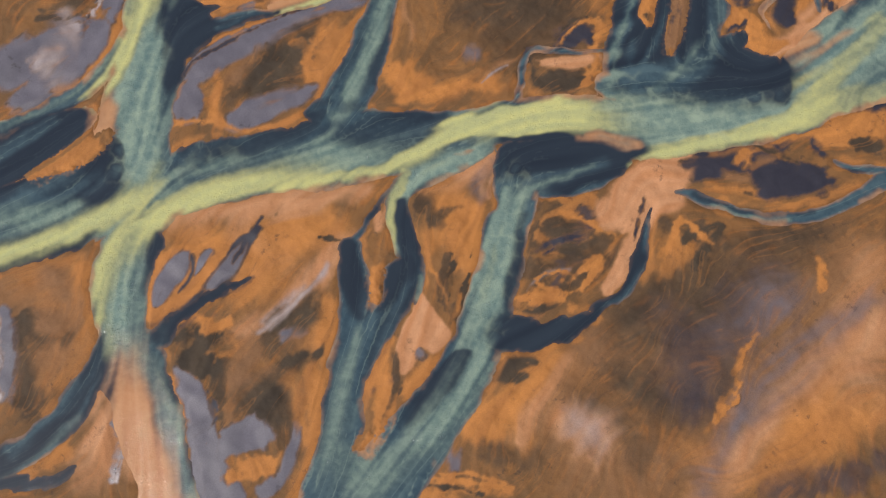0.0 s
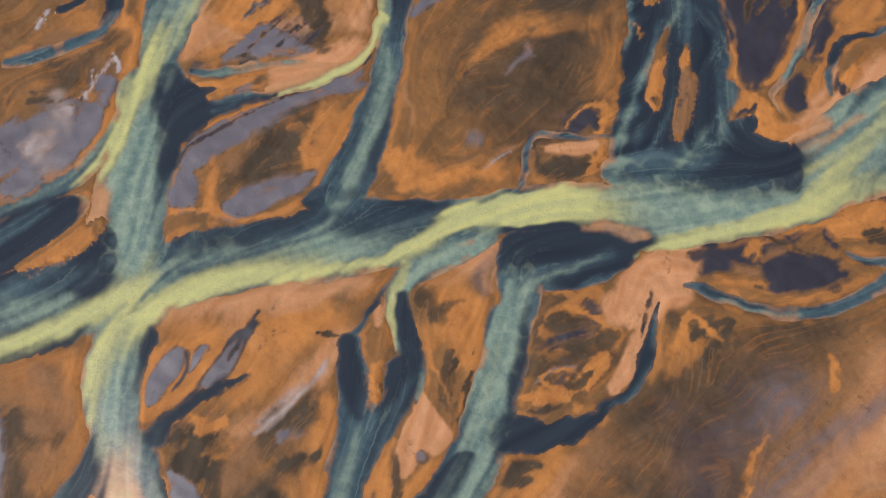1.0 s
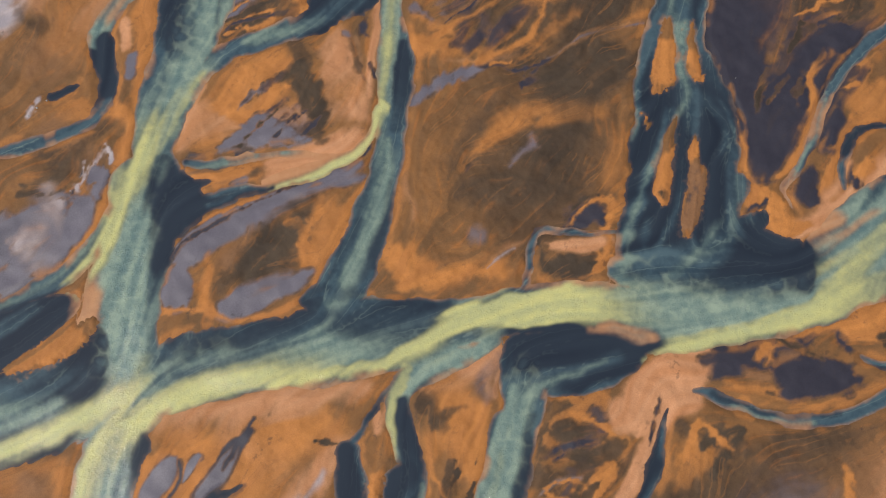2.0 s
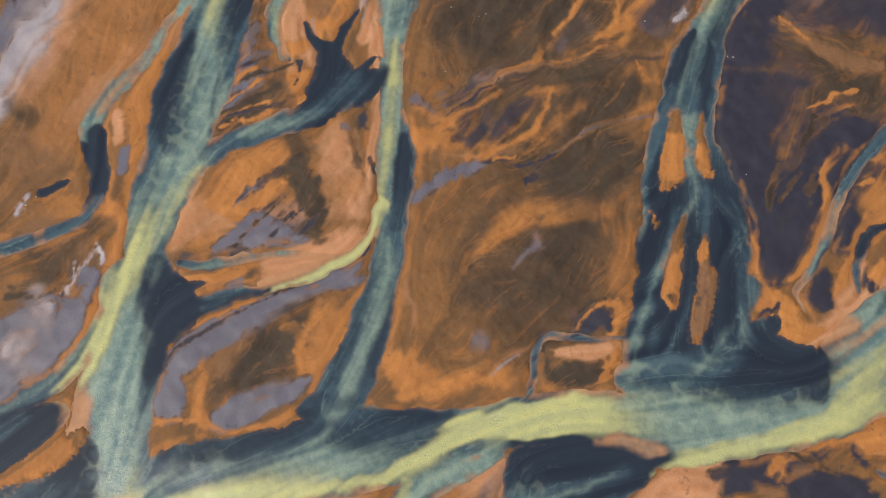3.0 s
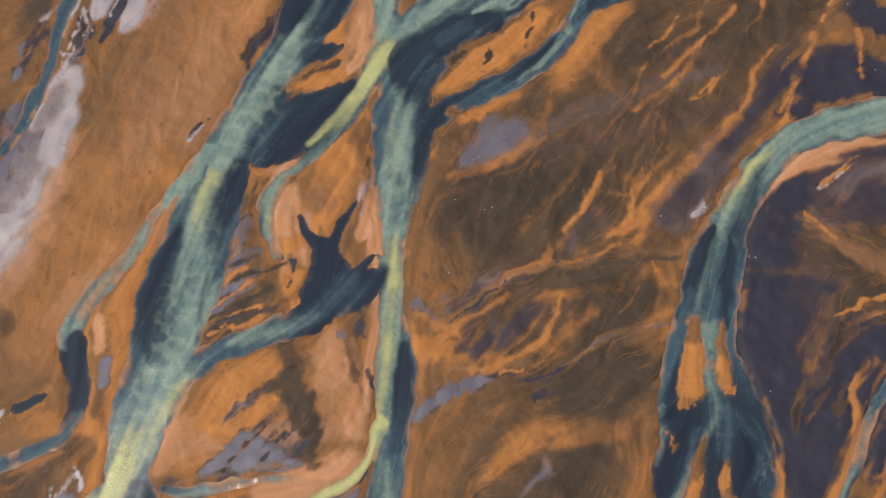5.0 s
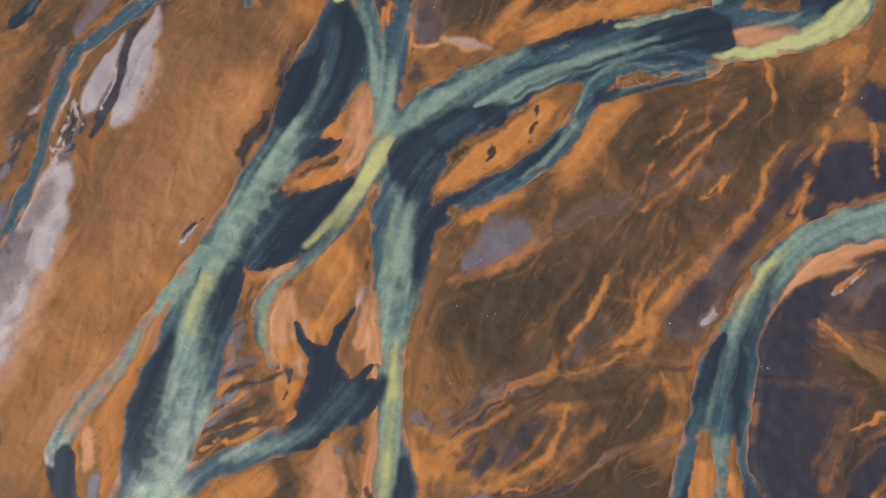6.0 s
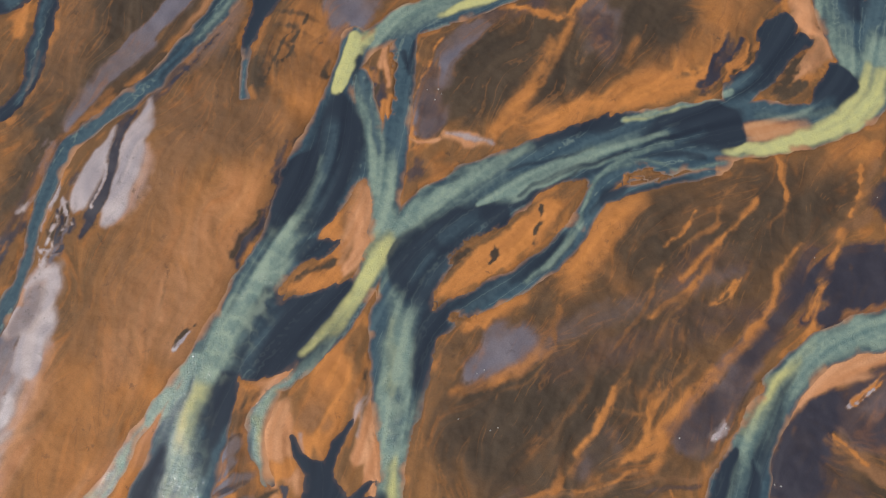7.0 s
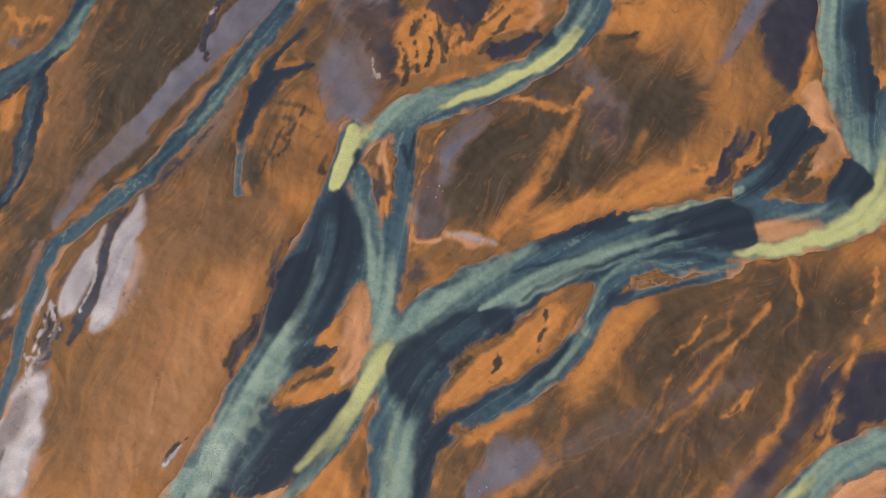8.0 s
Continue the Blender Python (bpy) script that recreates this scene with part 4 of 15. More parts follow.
land(SILT, 0.4, 0.5, (15, 68.3, 0.9, 0.8), (10.8, 64.4, 0.5, 0.7))
land(ASH, 0.35, 0.7, (18.4, 83.4, 1.3), (15.5, 80.8, 1.1), (14.1, 78.7, 0.7))
land(ASH, 0.3, 0.6, (11, 82.2, 0.7), (6.9, 82.6, 0.7))
land(SILT, 1, 0.6, (5, 53.2, 2.6, 0.7), (5.3, 52.9, 2.6, 0.7))
land(BRIGHT, 1.2, 0.6, (-5.7, 49.9, 3.4), (-1.8, 45.7, 3), (3.3, 46.5, 2.5), (8.1, 47.7, 3.4))
land(PEACH, 0.8, 0.3, (-5.7, 60.2, 0.5, 0.25), (-5, 55.9, 0.9, 0.64), (-6.5, 64.6, 0.4, 0.15))
land(PEACH, 0.5, 0.2, (13.9, 52.6, 0.3, 0.2), (10.3, 50.6, 0.9, 0.72), (6.8, 48.5, 0.3, 0.15))
land(BRIGHT, 0.9, 0.6, (-8.3, 50, 4.3), (-6.1, 45.8, 3))
land(BRIGHT, 1, 0.8, (27.5, 61.5, 2.6, 0.5), (28.9, 68.6, 2.7, 0.5))
land(ASH, 0.6, 1, (21.9, 55.9, 4.3, 0.9), (24.6, 58.1, 1.7, 0.8))
land(PEAT, 0.6, 0.9, (19.7, 47.1, 5.1, 0.95), (24.1, 49.1, 3.4, 0.8))
land(BRIGHT, 0.5, 0.7, (27.6, 56.7, 2.1), (25.7, 54.2, 1.2), (26.2, 48.7, 1.4), (22.5, 51.1, 0.9), (16.9, 51.2, 0.7))
# dark flats in the east
land(ASH, 1, 0.6, (56.9, 110, 11.1), (52.8, 98.8, 11.8), (50.3, 88.9, 10.5), (50.2, 79.3, 9.3), (53, 71.9, 11.8), (54.1, 66, 8))
land(ASH, 1, 0.6, (61.2, 76.4, 12), (57.5, 68.2, 6.3))
land(SILT, 1.2, 0.6, (65.6, 109.9, 11.1, 0.8), (73.7, 112.9, 11.2, 0.8), (80.8, 108.6, 9.1, 0.8))
land(SILT, 1, 0.5, (36.9, 107.7, 6), (41, 110.8, 5.1), (47.6, 118.7, 3.1))
land(ASH, 1.5, 0.8, (64.7, 118.4, 5.2, 0.8), (65, 118.1, 5.2, 0.8))
land(PEAT, 1, 1, (59.8, 106.3, 2.4, 0.9), (63.6, 102.1, 4.4, 0.9), (67.9, 99, 4.9, 0.9), (77.3, 98.4, 3.9, 0.8))
land(PEAT, 1, 1, (57.7, 96.7, 5.8, 0.8), (65.5, 95, 4.9, 0.9), (71.7, 92.5, 3.9, 0.9), (60.2, 89.7, 2.9, 0.8))
land(BRIGHT, 1, 1, (61.1, 104.7, 0.8, 0.6), (65.4, 101.1, 1.4, 0.5), (69.2, 94.5, 1.4, 0.5), (65.1, 91.6, 1.2, 0.6))
land(SILT, 1, 0.7, (57.8, 93.2, 3.9, 0.5), (50.4, 93.8, 2.9, 0.5))
land(ASH, 1, 0.8, (70, 87.1, 4.7), (63.9, 82.9, 7.5))
land(BRIGHT, 0.35, 0.6, (62.9, 111.5, 0.8), (66, 115, 0.8))
land(PALE, 0.25, 0.6, (49.5, 100.4, 0.6), (48.7, 100.2, 0.5))
land(PEACH, 0.8, 0.3, (55, 114.3, 2.2), (61.2, 117.9, 3.7), (69.1, 121.6, 4.2), (77.7, 121.5, 3.1))
land(PEACH, 0.5, 0.2, (52.7, 111.3, 0.6, 0.25), (49, 106, 0.9, 0.8), (46.8, 99.9, 0.8, 0.8), (45.8, 94.9, 0.2, 0.25))
land(PALE, 0.3, 0.6, (42.5, 108.7, 0.8), (40.2, 107.1, 0.8))
land(PALE, 0.3, 0.6, (35.2, 107.2, 0.7), (35.5, 106.9, 0.7))
land(BRIGHT, 0.5, 0.4, (66.8, 83.8, 1.1), (62.7, 79.1, 0.9), (62.7, 75.4, 1.7), (59.7, 70, 2.2), (57.2, 64.6, 2), (54.7, 61.8, 0.9))
land(BRIGHT, 0.8, 0.7, (71, 80.9, 2.8, 1), (69.6, 74.4, 3.7, 0.8), (73.9, 76.2, 5.5, 0.8), (65.4, 67.2, 1.3, 0.7))
land(BRIGHT, 0.7, 0.6, (52.2, 57.7, 4.4), (53.2, 55.1, 4.8), (50.4, 56.9, 1.7), (56.1, 53.4, 3.4), (59.1, 53.3, 2.6))
land(PEACH, 1, 0.4, (62, 55.8, 3.8), (68.5, 59.2, 4.7), (57.3, 52.7, 2.2), (75.6, 64.4, 5.3))
land(BRIGHT, 0.7, 0.6, (65.4, 64.5, 2.1), (62.5, 59.3, 2.3), (69.7, 63.6, 2.7))
land(BRIGHT, 0.4, 0.3, (45.7, 75.7, 0.3, 0.25), (47.4, 72.4, 0.6, 0.8), (49.2, 66.5, 0.4, 0.8), (50, 62.1, 0.2, 0.25))
land(ASH, 0.5, 0.6, (59.6, 58.6, 3), (59.8, 58.4, 3))
land(BRIGHT, 0.4, 0.4, (37.6, 80.4, 4.1), (38.4, 85.2, 3.8), (44.5, 80.3, 2), (33.7, 73.1, 2.2))
land(UMBER, 0.4, 0.4, (41.7, 60.4, 3.9, 0.8), (41.7, 65.7, 2.3, 0.5))
land(BRIGHT, 0.4, 0.4, (37, 64, 2.1, 0.9), (35.8, 58.8, 2.6, 0.8), (41.8, 67.5, 2, 0.9))
# northern plain
land(PEAT, 2.5, 0.9, (19.6, 114.5, 10.6, 0.75), (11.5, 110.2, 9.6, 0.75), (5.2, 104.3, 7.7, 0.7))
land(PEAT, 2, 0.9, (29.1, 125.2, 5.5, 0.7), (33.1, 117.9, 3.6, 0.7), (15.3, 117.2, 5.3, 0.6))
land(PEAT, 2, 0.9, (34, 141.2, 7.6, 0.65), (42.7, 135.4, 9.4, 0.65), (55.9, 145.9, 8.7, 0.55), (58.7, 138.1, 5.7, 0.6))
land(SILT, 1.5, 0.8, (23.5, 106.7, 5.2, 0.6), (20.7, 103.3, 2.6, 0.5))
land(BRIGHT, 1.5, 0.7, (27, 142.3, 5.7, 0.9), (23.5, 136.5, 5.7, 0.9), (20.4, 130.9, 3.7, 0.7))
land(BRIGHT, 0.5, 0.5, (17.9, 127.2, 0.6), (15.8, 119.9, 1), (10.8, 116.8, 0.9), (4.5, 114.7, 1.3))
land(BRIGHT, 0.5, 0.5, (25, 123.4, 0.3, 0.23), (22.6, 117.1, 0.7, 0.64), (19.4, 111, 0.3, 0.17))
land(BRIGHT, 0.5, 0.5, (38, 128.8, 0.4, 0.2), (33.9, 122.4, 0.8, 0.64), (29.5, 117.1, 0.3, 0.2))
land(BRIGHT, 0.5, 0.5, (50.9, 125.9, 0.5, 0.23), (46.7, 120.5, 0.5, 0.72), (40, 115.2, 0.7, 0.72), (33.4, 110, 1, 0.72), (30.5, 106.6, 0.9, 0.72), (26.8, 104, 0.8, 0.72), (22.4, 102.3, 0.3, 0.23))
land(BRIGHT, 0.5, 0.5, (44.7, 136.3, 0.5, 0.17), (41.6, 133.5, 0.8, 0.64), (46.8, 129.6, 0.4, 0.15))
land(BRIGHT, 0.4, 0.8, (30.8, 110.5, 1.2, 1), (24.5, 111.8, 0.9, 0.9))
land(SILT, 1, 0.5, (51.7, 125, 2.7), (46.6, 119.6, 3.9), (41.1, 113.4, 4.4), (35.8, 107.9, 4.8))
land(PALE, 0.3, 0.6, (42.2, 109.5, 0.6), (39.9, 107.2, 0.7))
land(SILT, 1, 0.6, (8.3, 122.2, 5.4), (12.3, 121.3, 4.5), (4.1, 116.3, 2.7))
land(BRIGHT, 0.6, 0.8, (5.7, 125.4, 1.8), (8.4, 127.3, 1.8), (13, 128.1, 1.5))
land(ASH, 0.8, 0.5, (59.6, 130.4, 5.6), (65.4, 133.2, 8.4), (72.2, 129.4, 8.3), (56.2, 124.9, 2.7))
land(ASH, 0.9, 0.5, (71.7, 144.7, 5.8), (76.7, 140.8, 5.7))
land(BRIGHT, 0.4, 0.5, (63.8, 138, 0.4, 0.25), (60.3, 132.3, 1.1, 0.8), (57.8, 126.7, 0.5, 0.25))
land(BRIGHT, 0.4, 0.5, (71.7, 139.8, 0.8), (71.1, 131.2, 0.7))
land(BRIGHT, 1.2, 0.6, (54.6, 151, 2, 0.7), (55.4, 144.9, 1, 0.7), (68.1, 152.8, 4.9, 0.7))
land(PEACH, 0.8, 0.4, (74.1, 118.4, 4.5), (68.6, 117.7, 3.9), (63.2, 116.7, 3.9), (58.6, 115.7, 3.2), (54.7, 113.1, 1.2))
land(PEACH, 0.4, 0.2, (54.7, 113.1, 0.5, 0.25), (51.7, 109.8, 0.8, 0.8), (48.4, 104.8, 0.8, 0.8), (46.3, 98.1, 0.7, 0.8), (45.6, 93.2, 0.2, 0.25))
land(BRIGHT, 0.3, 0.6, (62.7, 113.2, 0.8), (61.1, 111.7, 0.7))
# pale flats in the far west
land(UMBER, 5, 0.5, (-44.7, 132.5, 18.7, 0.5), (-52.9, 121.5, 9.1, 0.7), (-43.7, 156.2, 8, 0.4))
land(BRIGHT, 3, 0.6, (-32.6, 146.9, 7.8, 0.5), (-27.3, 156, 5, 0.5))
land(PALE, 0.9, 0.3, (-49.6, 161, 1.4), (-50.7, 154.3, 3.4), (-52, 147.2, 4.9), (-54.4, 143, 2.3))
land(SILT, 0.4, 0.4, (-52.3, 156.3, 1.4), (-53.2, 153.8, 1.4))
land(PALE, 0.5, 0.4, (-57.2, 152.3, 1.4), (-58.7, 147.8, 2.5), (-60.2, 144.5, 1.9))
land(PALE, 0.4, 0.5, (-63.3, 151.3, 0.8), (-64.4, 144.3, 0.8))
land(ASH, 0.4, 0.6, (-54, 158.4, 1.2), (-55.1, 150.2, 1.4), (-57.2, 142.3, 1.3), (-58.5, 139.9, 1.1))
land(PALE, 1, 0.4, (-63.6, 132.7, 4.7), (-64.9, 128, 6.5), (-66.4, 121.6, 7.3), (-68.1, 113.6, 5), (-69.8, 106.7, 3.5))
land(SILT, 0.6, 0.6, (-67.1, 127.6, 4.3), (-68.8, 122.6, 4.6), (-64.8, 130.8, 1.9))
land(ASH, 0.5, 0.8, (-68, 142.4, 1.4), (-70.4, 139.5, 1.5), (-72.6, 134.7, 1.9))
land(PALE, 0.3, 1, (-61.4, 142.3, 0.8), (-64, 136.1, 0.9), (-64.7, 134.6, 0.8))
land(SILT, 0.5, 0.5, (-64.7, 155.4, 1.2), (-68.6, 147.4, 1.4))
land(PEAT, 2, 0.8, (-65.2, 159.6, 5.1, 0.7), (-68.8, 149.4, 4.9, 0.7), (-71.7, 142.4, 3.9, 0.6))
land(PEAT, 1, 0.9, (-40.8, 123.2, 0.7, 0.6), (-42.1, 122.3, 0.7, 0.6))
land(PEACH, 0.8, 0.3, (-13.5, 137.9, 2.8, 0.9), (-14.1, 142.8, 2.3, 0.9), (-12.6, 149.7, 1.4, 0.8), (-17.2, 134.6, 2.8, 0.7))
land(BRIGHT, 0.8, 0.6, (-20.8, 131.3, 2.8, 0.9), (-17.1, 133.2, 1.9, 0.8))
land(PEACH, 0.6, 0.2, (-10.4, 125.6, 1.1, 0.6), (-10.7, 117.5, 0.7, 0.6), (-11.3, 110.5, 1.2, 0.8))
land(BRIGHT, 0.8, 0.5, (-30.5, 115.2, 1.9, 0.9), (-27.4, 116.3, 1.1, 0.8))
land(ASH, 0.4, 0.8, (-26.7, 152.9, 2), (-27.4, 147.9, 1.6), (-26.7, 142.9, 1), (-33.1, 138.6, 2.3), (-30.4, 140, 1.3), (-24.4, 155, 1.2))
land(ASH, 0.5, 0.8, (-11.1, 165.3, 2), (-10, 161, 1.4), (-14, 168.6, 1.2))
land(BRIGHT, 0.4, 0.4, (-4.7, 154.7, 0.6, 0.25), (-2.3, 155.2, 0.9, 0.8), (-5.2, 151.7, 0.4, 0.25))
land(BRIGHT, 0.7, 0.6, (-1.2, 150.1, 2.7), (-0.9, 149.8, 2.7))
land(ASH, 0.5, 0.8, (-5.2, 149.1, 2), (-3.3, 151.6, 1.2))
# northern edge
land(PEAT, 3, 0.6, (-44.8, 195.8, 15.7, 0.85), (-50.7, 184.1, 12.1, 0.8), (-58.9, 179, 6, 0.5))
land(PEAT, 1.5, 0.6, (-65.9, 150.9, 1.8, 0.4), (-55.5, 173.9, 3.9, 0.6), (-61.6, 161.2, 2.8, 0.7))
land(SILT, 0.35, 0.3, (-29.3, 203.4, 5.3), (-36.8, 193.5, 4.1), (-42.2, 186.9, 3.5), (-46.6, 180.7, 3.8), (-50.9, 175.6, 3.7), (-56, 169.7, 3.7), (-60.1, 164, 2.7), (-63.2, 159.1, 1.1))
land(PALE, 0.3, 0.6, (-40.1, 196.3, 0.9), (-40.7, 193.6, 0.7))
land(ASH, 0.5, 0.8, (-37.6, 190.8, 1.4), (-40.3, 187.1, 1.2), (-42.6, 185.6, 0.8))
land(UMBER, 0.6, 0.6, (-33.8, 192.4, 0.8, 0.8), (-38.3, 187.1, 1.2, 0.9), (-43.5, 178.8, 1.2, 0.8), (-48.8, 173.8, 1.4, 0.8))
land(SILT, 0.5, 0.3, (-42.1, 172.2, 1.4, 0.7), (-46.4, 166.8, 1.3, 0.8), (-50.6, 162, 1.1, 0.7))
land(ASH, 0.4, 1, (-43, 171.2, 0.4, 0.23), (-45.5, 167.8, 0.9, 0.72), (-48.5, 163.9, 0.4, 0.23))
land(ASH, 0.5, 0.7, (-20.7, 197.7, 1.5, 0.9), (-24, 193.4, 2.1, 0.7), (-21.9, 189.1, 1, 0.7))
land(BRIGHT, 0.5, 0.8, (-25.9, 191.2, 1.4), (-24.7, 188, 1.6), (-22, 193.4, 1))
land(SILT, 1, 0.8, (-14.2, 198.7, 10.5), (-14.6, 190, 9.2), (-16.3, 180.6, 8), (-17.1, 175.5, 4.9))
land(ASH, 0.8, 0.9, (-9.3, 196.5, 5.2, 1), (-9.2, 188.9, 3.1, 1), (-9.1, 183.6, 2.4, 1), (-14.2, 196.5, 3.1, 0.7))
land(PALE, 0.3, 0.7, (-12.9, 191.1, 0.5), (-12.1, 186.3, 0.8), (-11.4, 183.9, 0.6))
land(BRIGHT, 1.5, 0.7, (-23, 178.6, 5.9, 1), (-24.1, 171.6, 6.8, 1), (-21.1, 164.6, 5.7, 1), (-28.2, 158, 5.6, 0.6))
land(PEAT, 0.5, 1, (-28.9, 173.1, 1.2), (-26.8, 169.1, 1.3), (-29.1, 166.5, 1.1), (-25.3, 176.6, 0.8), (-31.1, 169.6, 1))
land(PEAT, 1, 0.8, (-32.3, 166.7, 3.8, 0.7), (-37.4, 172.7, 2.9, 0.6))
land(ASH, 0.5, 0.8, (-18.3, 166.6, 1), (-19.8, 169.5, 1.4))
land(BRIGHT, 0.6, 1, (-6.3, 192.1, 6.2), (-0.4, 195.3, 5.2), (8.5, 194.1, 6.2), (14.4, 196.2, 4.2), (-6.7, 185.7, 4))
land(ASH, 0.5, 0.6, (5.1, 196.3, 5.2), (6.6, 199.6, 6.3))
land(PEAT, 0.4, 1, (-3.8, 188.9, 1.4), (-2.4, 193.1, 1), (1.5, 188.8, 1))
land(ASH, 0.4, 0.7, (9.3, 188.2, 3.5), (15.2, 190.8, 2.5))
land(PEACH, 0.5, 0.3, (15.3, 194, 1.4), (18.4, 196.2, 1.2), (19.5, 199.5, 1.3))
land(PEAT, 2, 0.9, (6, 170.3, 11.6, 0.75), (10.5, 163.4, 9.5, 0.65), (16.5, 175.2, 6.9, 0.7))
land(PEAT, 1.5, 0.9, (27.9, 175.1, 6.9, 0.85), (36.7, 179, 7.9, 0.85), (42.5, 180, 6, 0.7), (37.2, 173, 5.8, 0.6))
land(SILT, 1.5, 0.8, (27.8, 173, 3.9, 0.65), (22.8, 185.4, 4, 0.6), (26.4, 182.2, 4, 0.5), (28.9, 176.1, 2.4, 0.5))
land(SILT, 0.5, 0.3, (4.2, 176.8, 1.4), (1.8, 172.3, 3.5), (-0.1, 167.4, 5.7), (-2, 161.6, 6.6), (-3.6, 157.3, 4.1))
land(BRIGHT, 0.4, 0.3, (0.4, 172.3, 0.4, 0.25), (-2.9, 166.4, 0.7, 0.8), (-4.8, 160.6, 0.6, 0.8), (-5.7, 156.9, 0.7, 0.8), (-3.9, 155.4, 0.9, 0.8), (0.3, 156.8, 0.5, 0.25))
land(PALE, 0.25, 0.4, (-0.8, 164.5, 0.4), (-1.4, 162.5, 0.4))
land(BRIGHT, 2, 0.7, (35.9, 193.8, 11.4, 0.8), (44.6, 191.6, 9.2, 0.8), (27.1, 193.9, 4.1, 0.7))
land(BRIGHT, 1.5, 0.8, (33.9, 166.1, 5.7, 0.8), (29.1, 164.2, 3.8, 0.8), (48.9, 176.9, 5.9, 0.8), (52.5, 184.1, 5, 0.8), (40.7, 169.9, 2.9, 0.6))
land(PEAT, 0.5, 0.9, (32.8, 190.6, 1.6, 0.8), (26.9, 190.7, 1.4, 0.6))
land(BRIGHT, 0.6, 0.9, (12.9, 179.5, 1.2), (21.4, 178.2, 1.8), (16.8, 181.3, 1), (25.4, 180.2, 1))
land(PALE, 0.25, 0.6, (14.4, 179.5, 0.5), (14.7, 179.2, 0.5))
land(PEACH, 0.5, 0.3, (9.1, 180.3, 1.4), (6.2, 178.3, 1), (4.3, 177.3, 0.6))
land(SILT, 0.9, 0.4, (56.1, 199.1, 2.5, 1), (51.5, 192.6, 2.5, 1), (48, 187.3, 2.2, 0.8), (44.2, 182.6, 2, 0.6))
land(ASH, 0.7, 0.4, (62.1, 199, 8.4), (59.8, 192.5, 10.3), (58.1, 186.1, 7.1), (58.5, 181.4, 3))
land(BRIGHT, 0.5, 0.4, (64, 191.3, 1), (62.3, 185, 1.2), (59.7, 179.8, 2.4))
land(ASH, 0.5, 1, (49.3, 171.8, 1.9), (46.6, 167.9, 1.9), (44, 163.5, 1.3))
land(PEAT, 0.6, 1, (51.1, 170.8, 2.9, 0.8), (49.6, 165.9, 1.9, 0.7))
land(PEACH, 0.7, 0.4, (63.2, 180.8, 2.6), (63.6, 176.7, 3.9), (64.8, 171.7, 3.9), (61.6, 168.7, 2.9))
land(PEAT, 0.5, 1, (64.7, 174.7, 1.6, 0.8), (61.4, 170.7, 1.2, 0.7), (59.7, 164.8, 1.9, 0.7))
land(BRIGHT, 0.8, 0.8, (58, 165.8, 2.3), (61.7, 165.8, 2.5))
land(BRIGHT, 0.8, 0.7, (79.3, 189, 4.1), (73.8, 181.7, 1.4), (74.3, 175.6, 1.4))
land(BRIGHT, 1.5, 0.6, (14.1, 160.9, 5.6, 1), (20.5, 160.2, 2.2, 1), (8.5, 157.2, 2.8, 1), (27.1, 162.7, 2.3, 0.8))
land(PEACH, 0.6, 0.3, (4.8, 155.4, 2.4), (0.3, 156.1, 1.5))
land(BRIGHT, 0.6, 0.6, (-75.7, 197.2, 1.5), (-71.2, 192.8, 2.5), (-69.5, 195, 2.5))
land(BRIGHT, 0.6, 0.6, (-73.6, 181.2, 3), (-73.8, 176.1, 2.4))
land(SILT, 0.5, 0.6, (-74.4, 191.2, 1.7), (-74.1, 190.9, 1.7))
# finer threads and fingers
land(PEACH, 0.8, 0.2, (-22.9, 119.6, 0.8, 1), (-26.3, 115.8, 2.3, 1), (-28.3, 110.3, 3.4, 1), (-28.5, 105.1, 3.4, 1), (-26.5, 100.5, 1.6, 0.6))
land(PALE, 0.4, 0.2, (-11.1, 115.1, 0.4, 0.7), (-12.6, 112.2, 0.5, 0.7), (-13.6, 108, 0.6, 0.6))
land(PEACH, 0.5, 0.2, (-10.5, 109, 0.8), (-10.5, 99.7, 1.2), (-10.9, 91.7, 1.7), (-11.6, 85, 1.7), (-12.4, 77.4, 1.3))
land(PEACH, 1.5, 0.4, (-17.2, 87, 4.7, 0.6), (-18, 82.2, 3.7, 0.5))
land(ASH, 0.4, 0.3, (-37.1, 102.4, 0.4, 0.25), (-32.9, 105.6, 0.6, 0.8), (-29.1, 107.7, 0.2, 0.25))
land(ASH, 0.4, 0.3, (-38.6, 91, 0.3, 0.25), (-34.3, 93.9, 0.8, 0.8), (-29.6, 96.5, 0.2, 0.25))
land(PEAT, 0.4, 0.4, (-37.7, 87.7, 0.4, 0.25), (-31.2, 89.9, 1.1, 0.8), (-23.8, 91.9, 0.4, 0.25))
land(BRIGHT, 0.4, 0.4, (-37.2, 96.9, 0.2, 0.25), (-30.8, 101.5, 0.6, 0.8), (-27.1, 104.1, 0.3, 0.25))
land(BRIGHT, 0.4, 0.4, (-33.2, 91.4, 0.3, 0.25), (-26.7, 94.5, 0.8, 0.8), (-23.1, 97.4, 0.5, 0.25))
land(ASH, 0.4, 0.5, (-25.8, 98.7, 0.2, 0.25), (-24.9, 96.4, 0.6, 0.8), (-25.8, 93.9, 0.3, 0.25))
land(ASH, 0.3, 0.6, (-13.5, 90.6, 1.1), (-12.7, 88.6, 0.8))
land(SILT, 0.4, 0.4, (-16.1, 88.7, 1.3, 0.8), (-15.8, 88.4, 1.3, 0.8))
land(ASH, 0.2, 0.4, (-12, 82.9, 0.7), (-11.2, 80.7, 0.6))
land(ASH, 0.4, 0.3, (-14.1, 82.3, 0.2, 0.25), (-12.9, 80.2, 0.3, 0.8), (-12, 78.8, 0.2, 0.25))
